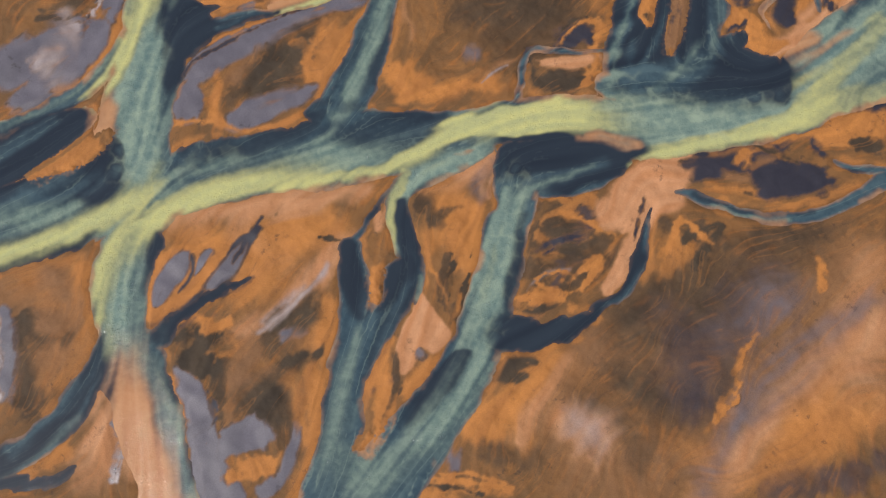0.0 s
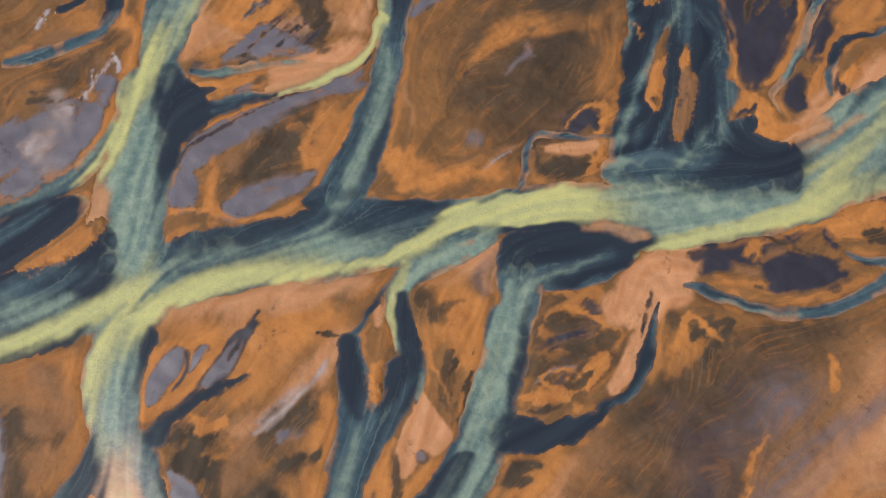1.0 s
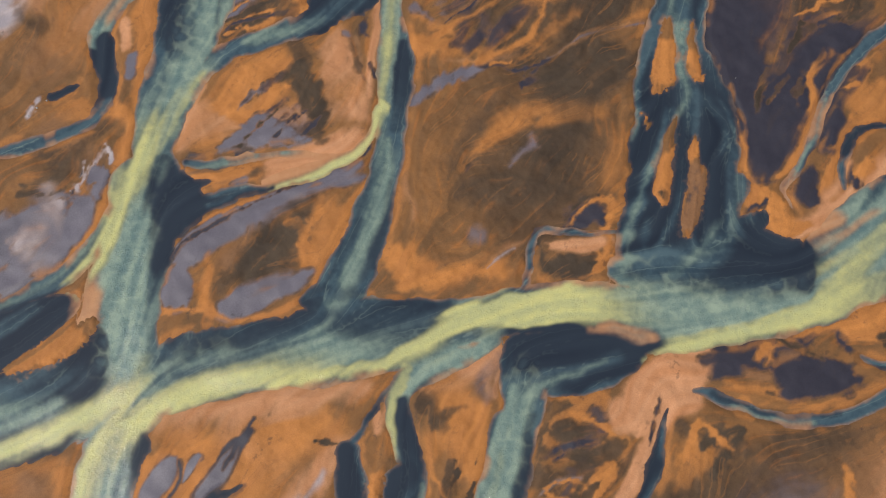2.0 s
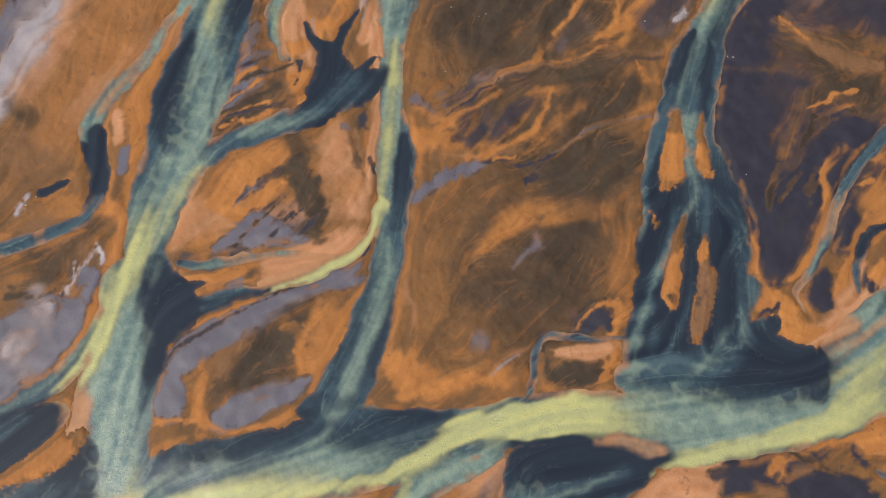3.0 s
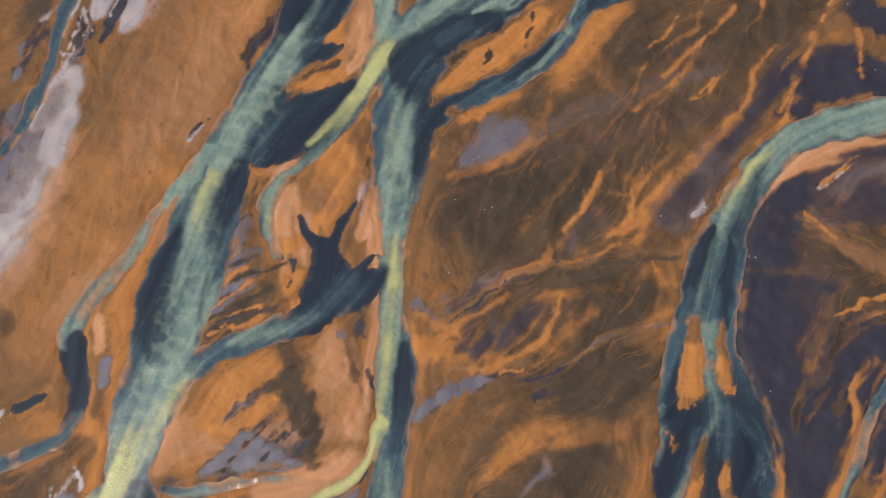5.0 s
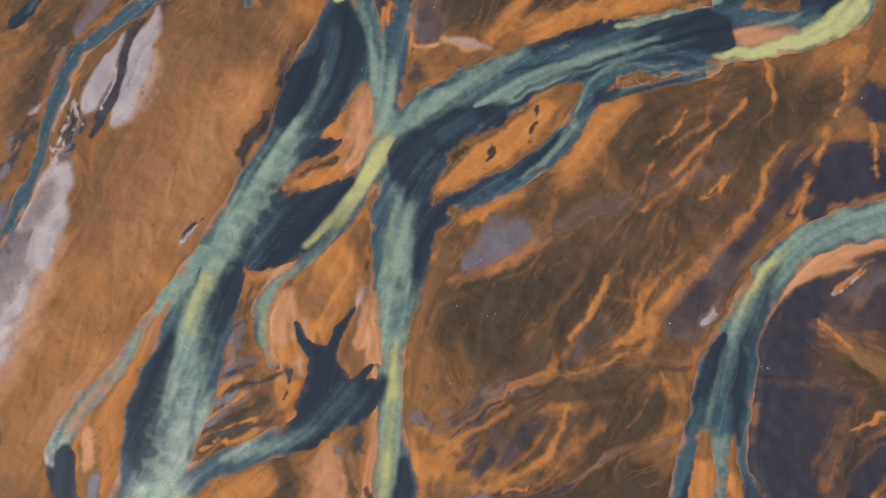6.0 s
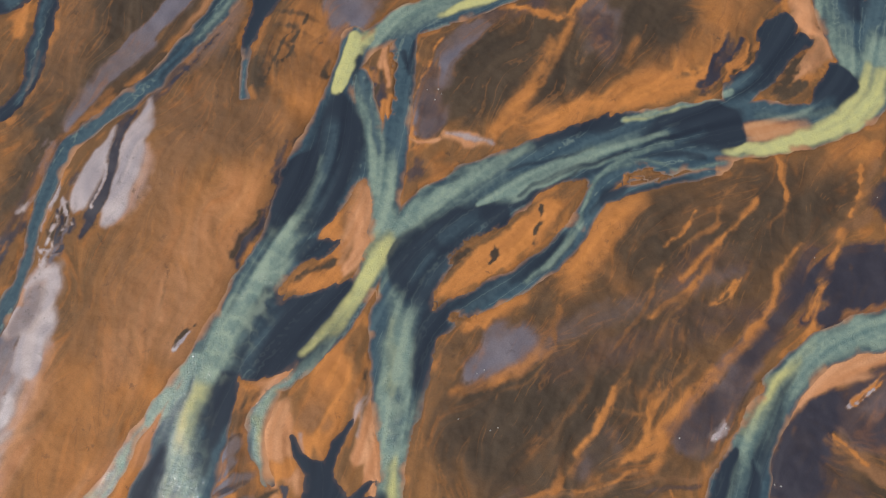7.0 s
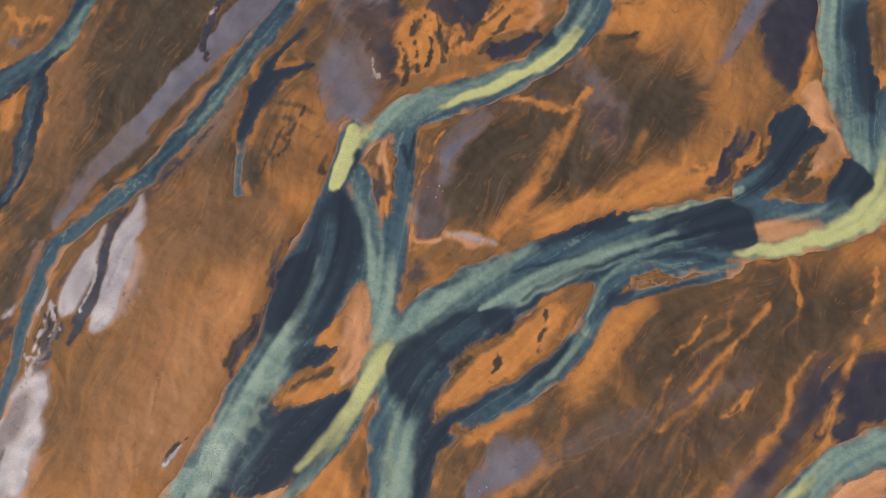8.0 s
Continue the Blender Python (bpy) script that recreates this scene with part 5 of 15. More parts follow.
land(PEAT, 0.4, 0.5, (-34.8, 71.3, 0.2, 0.25), (-28.8, 76.7, 0.7, 0.8), (-24.4, 80.4, 0.3, 0.25))
land(PEAT, 0.4, 0.5, (-28.7, 73.9, 0.2, 0.25), (-26.1, 75.7, 0.6, 0.8), (-24.2, 73.9, 0.5, 0.8), (-23.2, 71.6, 0.2, 0.25))
land(PEAT, 0.4, 0.5, (-21.8, 71.1, 0.3, 0.25), (-20.6, 73.8, 0.5, 0.8), (-19.2, 75.7, 0.3, 0.25))
land(PEAT, 0.4, 0.5, (-25.8, 69.3, 0.2, 0.25), (-24.1, 72, 0.5, 0.8), (-23.3, 75.7, 0.2, 0.25))
land(PEAT, 0.25, 0.5, (-30.3, 69.4, 0.4), (-28.6, 71.2, 0.5))
land(ASH, 0.3, 0.5, (-34.5, 67.2, 0.7), (-31.2, 68.5, 0.5))
land(PEAT, 0.4, 0.5, (-19.5, 68.4, 0.5), (-23.1, 68, 0.5))
land(BRIGHT, 0.5, 0.4, (-16.7, 63, 0.4, 0.25), (-20.2, 61.3, 0.5, 0.8), (-25.5, 58.7, 0.2, 0.25))
# threads of the brown plain
land(BRIGHT, 0.4, 0.3, (0.8, 112, 0.3, 0.2), (4.8, 116.2, 0.8, 0.64), (9.8, 119.5, 0.4, 0.2))
land(BRIGHT, 0.4, 0.3, (8.4, 104.5, 0.4, 0.2), (16.3, 109.6, 0.9, 0.64), (21.4, 114.8, 0.8, 0.64), (24.5, 119.1, 0.3, 0.17))
land(BRIGHT, 0.4, 0.3, (20.6, 100.3, 0.4, 0.23), (24.8, 106.3, 0.7, 0.72), (26.1, 111.6, 0.3, 0.2))
land(BRIGHT, 0.4, 0.3, (28.6, 105.3, 0.4, 0.23), (32.4, 112.5, 0.9, 0.72), (39.3, 119.1, 0.4, 0.2))
land(BRIGHT, 0.4, 0.3, (7.7, 85.2, 0.3, 0.2), (13.5, 88.9, 0.7, 0.64), (16.6, 94.3, 0.3, 0.2))
land(BRIGHT, 0.4, 0.3, (11, 83.5, 0.3, 0.2), (15.7, 84.4, 0.7, 0.64), (19.9, 86.6, 0.3, 0.2))
land(BRIGHT, 0.6, 0.3, (29.4, 89.6, 0.8, 0.7), (35.6, 91.8, 1.2, 0.8))
land(PEACH, 0.4, 0.2, (0.4, 83.4, 0.3, 0.2), (6.9, 83, 0.7, 0.64), (13.4, 84.6, 0.2, 0.15))
land(ASH, 0.4, 0.3, (1.5, 90.6, 0.2, 0.23), (5.7, 93.3, 0.4, 0.72), (9.6, 96.8, 0.2, 0.23))
land(PEAT, 1.0, 0.6, (9.4, 107.6, 5, 0.7), (13.6, 117.1, 4.1, 0.6), (26.2, 98.1, 3.9, 0.6), (4.6, 104.6, 4, 0.5))
land(ASH, 0.7, 0.6, (1.5, 93.3, 2.3, 0.7), (5.3, 95.3, 1.9, 0.7), (3.3, 86.7, 2.5, 0.7), (7.9, 87.8, 2.8, 0.7), (13.7, 92.2, 2.3, 0.6))
land(PEAT, 1.2, 0.5, (28.9, 81.5, 6.5, 0.6), (25, 77.8, 5.5, 0.5))
land(ASH, 1.5, 0.5, (65.6, 110.4, 12.1, 0.85), (73.7, 112.9, 11.2, 0.85), (80.6, 107.5, 11.1, 0.85))
land(ASH, 1.5, 0.4, (36.9, 107.7, 6, 0.45), (41, 110.8, 5.1, 0.45), (47.6, 118.7, 3.1, 0.4))
land(PEACH, 0.8, 0.3, (55, 114.3, 2.2), (61.2, 117.9, 3.7), (69.1, 121.6, 4.2), (77.8, 122, 3.1))
land(UMBER, 0.5, 0.6, (59.5, 107.4, 1.4), (62.9, 103.7, 2.2), (67.2, 100.4, 2.2), (74.2, 97.9, 2.3))
land(BRIGHT, 0.4, 0.5, (59.7, 107.9, 0.3, 0.2), (61.6, 104.9, 0.7, 0.56), (65.4, 101.6, 0.3, 0.15))
land(PEAT, 0.8, 0.8, (67.5, 95.5, 4.9, 0.8), (73, 94.9, 3.9, 0.8), (60, 95.6, 3.9, 0.7))
land(BRIGHT, 0.4, 0.6, (64.9, 94.1, 0.4, 0.2), (63.4, 92.8, 0.6, 0.64), (68.9, 92.3, 0.6, 0.56), (71.8, 93.3, 0.3, 0.17))
land(ASH, 0.4, 0.8, (56.5, 82.1, 0.3, 0.25), (58.8, 85.9, 0.8, 0.8), (61.9, 88.7, 0.4, 0.25))
land(ASH, 0.4, 0.8, (59.4, 83.9, 0.3, 0.25), (62.6, 86.8, 0.8, 0.8), (66.6, 89.1, 0.3, 0.25))
land(BRIGHT, 0.4, 0.6, (62.9, 111.4, 0.3, 0.25), (64.7, 113.3, 0.7, 0.8), (66.8, 115.4, 0.3, 0.25))
land(BRIGHT, 0.4, 0.3, (24.8, 125.2, 0.2, 0.2), (22.4, 118, 0.5, 0.64), (19.4, 111.9, 0.5, 0.64), (14.8, 106.8, 0.2, 0.17))
land(BRIGHT, 0.4, 0.3, (31, 125.2, 0.2, 0.17), (27.7, 117.1, 0.5, 0.56), (21.9, 108.4, 0.5, 0.56), (19.1, 104.6, 0.2, 0.17))
land(BRIGHT, 0.4, 0.3, (38, 128.8, 0.3, 0.2), (34.2, 120.6, 0.6, 0.64), (30.1, 113.5, 0.6, 0.64), (27.9, 106.7, 0.7, 0.64), (23.3, 103.1, 0.3, 0.2))
land(BRIGHT, 0.7, 0.3, (41.4, 116.5, 0.5, 0.8), (35.7, 111.7, 1, 0.9), (31.5, 106.6, 1.5, 0.9), (28.4, 103.9, 1.2, 0.9))
land(BRIGHT, 0.4, 0.3, (49.3, 123.3, 0.3, 0.23), (45.7, 119.6, 0.4, 0.64), (42, 115.9, 0.2, 0.2))
land(BRIGHT, 0.4, 0.3, (46.2, 137.7, 0.3, 0.17), (41, 131.6, 0.6, 0.64), (37.3, 126, 0.3, 0.17))
land(BRIGHT, 0.4, 0.3, (55.4, 151.5, 0.2, 0.2), (55.4, 147.9, 0.4, 0.64), (55.6, 144.4, 0.2, 0.17))
land(BRIGHT, 0.25, 0.5, (34.9, 138.3, 0.4, 0.7), (35.9, 136.4, 0.4, 0.8))
land(BRIGHT, 0.4, 0.4, (37.4, 132.1, 0.2, 0.2), (37.8, 127.9, 0.4, 0.64), (37.1, 123.3, 0.2, 0.17))
land(ASH, 1.2, 0.4, (51.7, 125, 2.7, 0.45), (46.6, 119.6, 3.9, 0.45), (41.1, 113.4, 4.4, 0.45), (35.8, 107.9, 4.8, 0.45))
land(PEAT, 1.0, 0.5, (30.7, 110.1, 2.6, 0.6), (23.5, 105.8, 4.3, 0.5), (27.4, 111.8, 2.6, 0.5))
land(PEAT, 1.5, 0.5, (40.1, 126.9, 4.6, 0.4), (46, 131.5, 4.6, 0.4), (35.8, 129.8, 3.7, 0.4))
land(BRIGHT, 0.4, 0.3, (26.3, 137, 0.5, 0.7), (21.4, 131.8, 0.7, 0.7))
land(BRIGHT, 0.4, 0.3, (7.2, 113.8, 0.3, 0.2), (12.6, 115.9, 0.5, 0.64), (16.3, 119.9, 0.4, 0.64), (17.9, 125.3, 0.2, 0.2))
land(PEAT, 0.4, 0.5, (5.6, 122.7, 0.3, 0.2), (3.8, 124.5, 0.7, 0.64), (8.4, 126.3, 0.3, 0.2))
land(BRIGHT, 0.4, 0.5, (2.6, 134.4, 0.4, 0.25), (5.9, 136.7, 0.9, 0.8), (10.6, 139.1, 0.4, 0.25))
land(PEAT, 0.4, 0.5, (4, 133.9, 0.4, 0.2), (7.8, 137.2, 0.8, 0.64), (13.4, 139.5, 1, 0.64), (16.3, 141.4, 0.3, 0.2))
land(PEAT, 0.3, 0.5, (11, 136.7, 0.6, 0.8), (14.3, 139, 0.9, 0.8))
land(BRIGHT, 0.4, 0.4, (18.1, 141.4, 0.4, 0.25), (14.2, 137.1, 0.8, 0.8), (10.9, 134.7, 0.4, 0.25))
# western plain streaks
land(UMBER, 1.5, 0.3, (-53.9, 114.4, 1.4, 0.6), (-53, 123.3, 1.5, 0.6), (-52.4, 130.7, 0.9, 0.5))
land(PEAT, 0.5, 0.4, (-50.8, 139.3, 0.3, 0.1), (-50.9, 134.5, 0.6, 0.32), (-50.9, 115.2, 0.4, 0.48), (-46, 137.3, 0.5, 0.24), (-39.5, 137.2, 0.2, 0.1))
land(PEACH, 1.5, 0.3, (-47.7, 114.3, 1.8, 0.4), (-47.4, 121.4, 1.4, 0.4))
land(BRIGHT, 2, 0.4, (-48.7, 115.2, 3.6, 0.5), (-40.9, 117.8, 2.7, 0.5), (-33.5, 146, 5.8, 0.5))
land(SILT, 1.0, 0.3, (22.2, -10.6, 2.5, 0.35), (22.4, -10.8, 2.5, 0.35))
land(PEAT, 0.5, 0.8, (-7.9, -2.9, 0.3, 0.25), (-8.8, -5.5, 0.7, 0.8), (-10.1, -8, 0.3, 0.25))
land(BRIGHT, 0.4, 0.4, (46.4, 25.3, 0.2, 0.2), (52.1, 26.6, 0.7, 0.64), (57.5, 25.4, 0.3, 0.2))
land(PEAT, 0.3, 0.5, (49.4, 27.2, 0.5, 0.8), (53, 26.4, 0.5, 0.8))
land(BRIGHT, 0.4, 0.6, (12.8, 12.1, 0.3, 0.25), (15.1, 12.6, 0.7, 0.8), (17.7, 11.5, 0.7, 0.8), (19.9, 9.7, 0.4, 0.25))
land(PEAT, 0.4, 0.7, (12.3, 10.3, 0.2, 0.25), (14.5, 9.3, 0.4, 0.8), (17.6, 9, 0.2, 0.25))
land(BRIGHT, 0.4, 0.5, (19.6, 21.6, 0.2, 0.25), (25.1, 22.4, 0.6, 0.8), (27.7, 19.6, 0.6, 0.8), (23.8, 15.9, 0.2, 0.25))
land(BRIGHT, 0.4, 0.5, (14, 18.9, 0.2, 0.25), (18.5, 17.9, 0.5, 0.8), (22.2, 19.7, 0.2, 0.25))
land(BRIGHT, 0.4, 0.5, (14.8, 16.1, 0.2, 0.25), (19.2, 14.7, 0.5, 0.8), (24.6, 14.1, 0.3, 0.25))
land(ASH, 0.4, 0.5, (15.7, 17, 0.3, 0.25), (20.2, 16.5, 0.7, 0.8), (23.9, 17.3, 0.3, 0.25))
land(BRIGHT, 0.4, 0.5, (-3.3, 19.2, 0.5, 0.25), (-1.5, 15.5, 0.9, 0.8), (0.2, 11.8, 0.9, 0.8), (1.1, 7.3, 0.4, 0.25))
land(PEAT, 0.4, 0.5, (-1.5, 18.2, 0.2, 0.25), (-0.2, 13.6, 0.5, 0.8), (1.1, 10, 0.2, 0.25))
land(PEAT, 0.4, 0.5, (2.2, 19.1, 0.2, 0.25), (1.2, 14.5, 0.5, 0.8), (1.6, 10.9, 0.2, 0.25))
land(BRIGHT, 0.4, 0.4, (-4.5, -16.3, 0.3, 0.25), (0.6, -16.5, 0.7, 0.8), (5.7, -17.1, 0.5, 0.8), (9.5, -17.5, 0.2, 0.25))
land(BRIGHT, 0.4, 0.4, (-2.8, -17.7, 0.2, 0.25), (3.1, -18.2, 0.7, 0.8), (9, -18.6, 0.2, 0.25))
land(PEAT, 0.4, 0.5, (-4.5, -15.5, 0.2, 0.25), (0.6, -15.7, 0.4, 0.8), (5.7, -16.3, 0.2, 0.25))
land(PEAT, 0.4, 0.5, (-37.2, 6.2, 0.3, 0.25), (-34.5, 7.1, 0.5, 0.8), (-31.9, 8.4, 0.2, 0.25))
land(PEAT, 0.4, 0.5, (-40.6, 4.1, 0.4, 0.25), (-38, 5.4, 0.7, 0.8), (-34.5, 5.3, 0.3, 0.25))
land(ASH, 0.4, 0.5, (-41.2, 6.8, 0.3, 0.25), (-39.1, 8.5, 0.7, 0.8), (-36.4, 9.3, 0.2, 0.25))
land(PEAT, 0.4, 0.5, (-40.3, -0.7, 0.3, 0.25), (-37.8, 1, 0.7, 0.8), (-34.3, 1.8, 0.7, 0.8), (-30.7, 0.9, 0.2, 0.25))
# braids beside the far western creek
land(ASH, 0.4, 0.4, (-60.6, 157.5, 0.4, 0.25), (-64.2, 150.8, 1.2, 0.8), (-68.2, 144.4, 1, 0.8), (-71.5, 140.5, 0.5, 0.25))
land(PALE, 0.3, 0.5, (-61.5, 156.4, 0.5), (-65.4, 148.8, 0.6), (-69.5, 143.4, 0.5))
land(ASH, 0.4, 0.4, (-53.1, 160, 1), (-54.5, 154.3, 1.4), (-55, 149.2, 1.6), (-57.3, 143.8, 1.4), (-58.5, 139.9, 1.1))
land(PALE, 0.3, 0.4, (-53.8, 153.3, 0.4), (-55.4, 148.2, 0.4), (-56.4, 144.2, 0.4))
land(ASH, 0.4, 0.5, (-59.6, 151.8, 0.3, 0.25), (-61.1, 148.3, 0.8, 0.8), (-62.6, 144.3, 0.4, 0.25))
land(PALE, 0.3, 0.6, (-62.7, 145.8, 0.8), (-61.4, 142.3, 1), (-63.3, 138.5, 0.8), (-64.8, 135.1, 0.9))
land(SILT, 0.4, 0.5, (-61.7, 140.4, 1.3), (-63.8, 134.6, 1.3))
land(ASH, 0.4, 0.8, (-62.3, 142.3, 0.2, 0.25), (-60.7, 140.4, 0.4, 0.8), (-62.7, 137.5, 0.2, 0.25))
land(PEACH, 0.4, 0.3, (-55.2, 161.6, 0.3, 0.25), (-52, 164.2, 0.8, 0.8), (-48.3, 166.8, 0.3, 0.25))
land(SILT, 0.5, 0.3, (-44.8, 171.7, 1.3), (-47.4, 166.8, 1.2), (-49.5, 163.1, 1))
land(ASH, 0.4, 0.8, (-43.2, 170.6, 0.4, 0.25), (-46.4, 166.6, 0.8, 0.8), (-48.5, 163.1, 0.4, 0.25))
land(PALE, 0.8, 0.3, (-66, 126.2, 4.6, 0.8), (-66.8, 118.1, 5.4, 0.9), (-68.1, 110.2, 3.5, 0.9))
land(SILT, 0.8, 0.5, (-67.4, 126.2, 4.1, 0.9), (-69.1, 121.7, 4, 0.9), (-70.7, 127.2, 2.8, 0.8))
land(ASH, 0.4, 0.6, (-70.6, 122.6, 0.2, 0.25), (-68.9, 120.3, 0.5, 0.8), (-68.9, 118.5, 0.2, 0.25))
land(PEAT, 1.5, 0.5, (-66.4, 153.4, 3, 0.7), (-70.4, 146.4, 2.9, 0.7), (-61.8, 163.8, 4.1, 0.6))
land(SILT, 0.6, 0.7, (-72, 119.6, 4.2), (-73.3, 113.1, 4.1), (-75.6, 107.9, 4))
land(ASH, 0.4, 0.8, (-73.2, 120.7, 0.3, 0.25), (-71.8, 117.4, 0.6, 0.8), (-71.5, 113.1, 0.3, 0.25))
land(ASH, 0.25, 0.8, (-76, 115.3, 1), (-74.1, 112.1, 0.8))
land(ASH, 0.3, 0.8, (-75, 119.6, 2.1), (-77.1, 120.7, 3.1))
# the crust again, whitened with painted wet sheen
land(PALE, 1.2, 0.3, (-67.1, 115.2, 4.1, 0.8), (-68.8, 107.8, 6.1, 0.9), (-71.9, 101.7, 6, 0.9))
# northern tones
land(PEAT, 3, 0.6, (5, 167.3, 14.4, 0.5), (15.3, 167.2, 9.6, 0.4), (34.7, 177, 11.8, 0.5), (25.2, 177.1, 7.9, 0.5))
land(PEAT, 2, 0.5, (-44.6, 192.5, 12.4, 0.6), (-54, 177.9, 6.9, 0.5))
land(UMBER, 3, 0.4, (-30.8, 156.1, 9.3, 0.6), (-40.1, 158.1, 7.5, 0.6))
land(PEAT, 2, 0.5, (43.9, 173.9, 5.9, 0.4), (21.7, 184.4, 6, 0.5))
land(PEAT, 3, 0.5, (4.6, 166.2, 9.2, 0.7), (11.5, 168.2, 8.3, 0.5), (21.3, 168.1, 6.2, 0.4), (3.7, 169.4, 6.2, 0.6))
land(PEAT, 2.5, 0.5, (62.4, 144.9, 7.7, 0.6), (52.4, 139.1, 8.5, 0.5), (38.6, 141.2, 7.6, 0.5))
land(BRIGHT, 0.8, 0.4, (20.9, 159.6, 2, 0.7), (28.8, 162.9, 2, 0.7), (40.5, 163.6, 1.4, 0.6), (15, 157.6, 1.6, 0.7))
land(ASH, 0.4, 0.5, (47.9, 58.4, 0.5, 0.25), (50.2, 57.5, 0.7, 0.8), (52, 56.4, 0.2, 0.25))
land(ASH, 0.4, 0.5, (47.6, 55.6, 0.5, 0.25), (50.2, 55.3, 0.7, 0.8), (52.6, 55.3, 0.2, 0.25))
land(ASH, 0.4, 0.5, (48.7, 53.3, 0.5, 0.25), (51.3, 53.9, 0.7, 0.8), (54, 54.1, 0.2, 0.25))
land(ASH, 0.4, 0.5, (52.8, 51.9, 0.4, 0.25), (55.1, 52.4, 0.5, 0.8), (57.3, 52.5, 0.2, 0.25))
land(ASH, 0.4, 0.5, (49.5, 61.2, 0.4, 0.25), (52.6, 61.2, 0.7, 0.8), (55.7, 60.9, 0.3, 0.25))
land(ASH, 0.3, 0.6, (20, 53.8, 1.7, 0.9), (22.7, 55.5, 2.6, 0.9), (25.9, 57.2, 1.2, 0.9))
land(BRIGHT, 0.4, 0.5, (19.1, 53, 0.2, 0.25), (21.9, 56.4, 0.5, 0.8), (25.5, 58.5, 0.5, 0.8), (27.3, 58, 0.2, 0.25))
land(PEACH, 3, 0.6, (68.5, 7, 5.3, 0.5), (54.7, -4, 4.3, 0.5), (41.7, -13, 5, 0.5))
land(PEACH, 2, 0.6, (18.9, -8.4, 5.1, 0.5), (19.1, -8.7, 5.1, 0.5))
land(BRIGHT, 2, 0.6, (59.2, -9.9, 6.8, 0.5), (45.6, -16.3, 4.2, 0.4), (15.1, 2.7, 4.4, 0.4))
land(BRIGHT, 2, 0.5, (-41.6, 21.8, 5.6, 0.5), (-28.6, 14.2, 7.2, 0.5), (-20.3, 5.1, 4.4, 0.5))
land(PEACH, 2, 0.5, (-33.5, 23.5, 4.7, 0.4), (-25.9, 16.8, 3.7, 0.4))
# warm flats in the south-west and middle
land(BRIGHT, 3, 0.6, (-65.8, 16.6, 7.3, 0.5), (-57.9, 9.3, 7.2, 0.5), (-59.7, 0.5, 7, 0.5))
land(BRIGHT, 2, 0.6, (-16.9, 20.4, 5.5, 0.6), (-24.3, 23.3, 5.6, 0.6), (-32.4, 18.8, 5.5, 0.5), (-39.8, 22.7, 4.6, 0.6))
land(PEACH, 1.5, 0.5, (-20.7, 27, 3.8, 0.6), (-29.9, 26.7, 3.8, 0.6), (-40, 25, 3.7, 0.6))
land(BRIGHT, 1.5, 0.6, (-0.4, 29.5, 5.7, 0.6), (4.1, 20.9, 5.5, 0.6), (-5.1, 21.1, 2.8, 0.5))
land(BRIGHT, 1.2, 0.6, (-18.9, 5.1, 3.5, 0.7), (-17.5, -3.6, 2.6, 0.8))
land(PEACH, 2, 0.5, (-51.1, -8.1, 5.1, 0.6), (-54.9, -13.8, 5, 0.5))
land(PALE, 0.25, 0.4, (-50.5, -3, 0.7), (-49.9, -5.6, 0.9), (-50.2, -8.5, 0.6), (-49, -11.4, 0.5), (-50.1, -15.5, 0.5))
# mended soft bands in the south-east
land(PEAT, 2.5, 0.4, (34.2, -0.2, 10.4, 0.5), (41.1, 7.5, 9.8, 0.5), (30.4, 7.7, 7.1, 0.3))
land(ASH, 1.5, 0.3, (39, -4.6, 4.3, 0.6), (43, 0.5, 4.4, 0.5), (45.5, 7.4, 4.4, 0.4))
land(BRIGHT, 0.35, 0.5, (46.1, 2.6, 0.7, 1), (45.2, -0.4, 0.9, 1), (44.2, -3.8, 1.2, 1), (42.3, -7.2, 1.7, 1), (39.4, -9.8, 1, 0.8))
land(UMBER, 2, 0.4, (23.1, 4.3, 7.9, 0.5), (18.3, -2.5, 4.3, 0.5))
land(PALE, 2.0, 0.4, (19.7, -8.9, 3.4, 0.35), (23, -11.4, 3.4, 0.3))
land(SILT, 1.6, 0.3, (60.9, 2.8, 1.8, 0.5), (53, -4, 2.1, 0.5), (46.4, -8.5, 1.4, 0.5))
land(PEACH, 1.6, 0.3, (62.3, 0.2, 2.6, 0.6), (52.6, -7.3, 3.4, 0.6), (43.3, -13.8, 3.3, 0.6))
land(BRIGHT, 1.6, 0.4, (63.1, -6.7, 5.1, 0.6), (54.9, -9.9, 3.4, 0.6), (47.4, -15.5, 2.5, 0.6))
land(PEAT, 4, 0.4, (11.4, 166.1, 12.3, 0.5), (26.1, 165.9, 10.2, 0.3), (45.8, 167.8, 6.2, 0.3), (-64.1, 167, 10.3, 0.6), (-70.1, 159.7, 8.1, 0.6))
land(PEAT, 3, 0.4, (53.3, 147.9, 11.7, 0.4), (65.2, 144.8, 8.7, 0.4))
land(BRIGHT, 3, 0.4, (-40.8, 142.1, 14.4, 0.35), (-48.5, 123.3, 10.9, 0.35), (-33.5, 147, 8.8, 0.4))
land(UMBER, 3, 0.4, (-48.2, 130.7, 11.2, 0.5), (-41.1, 121.4, 9, 0.5))
land(BRIGHT, 3, 0.4, (-56.8, 115, 10.3, 0.4), (-59.8, 104.6, 10, 0.4), (-63.9, 88.6, 7.7, 0.4))
land(BRIGHT, 2, 0.4, (-35.3, 78.7, 5.6, 0.5), (-40.4, 71.4, 4.5, 0.5), (-15.2, 78.4, 4.6, 0.5))
land(PEACH, 1.5, 0.4, (-42.2, 72.3, 4.6, 0.6), (-15.1, 74.7, 3.7, 0.6))
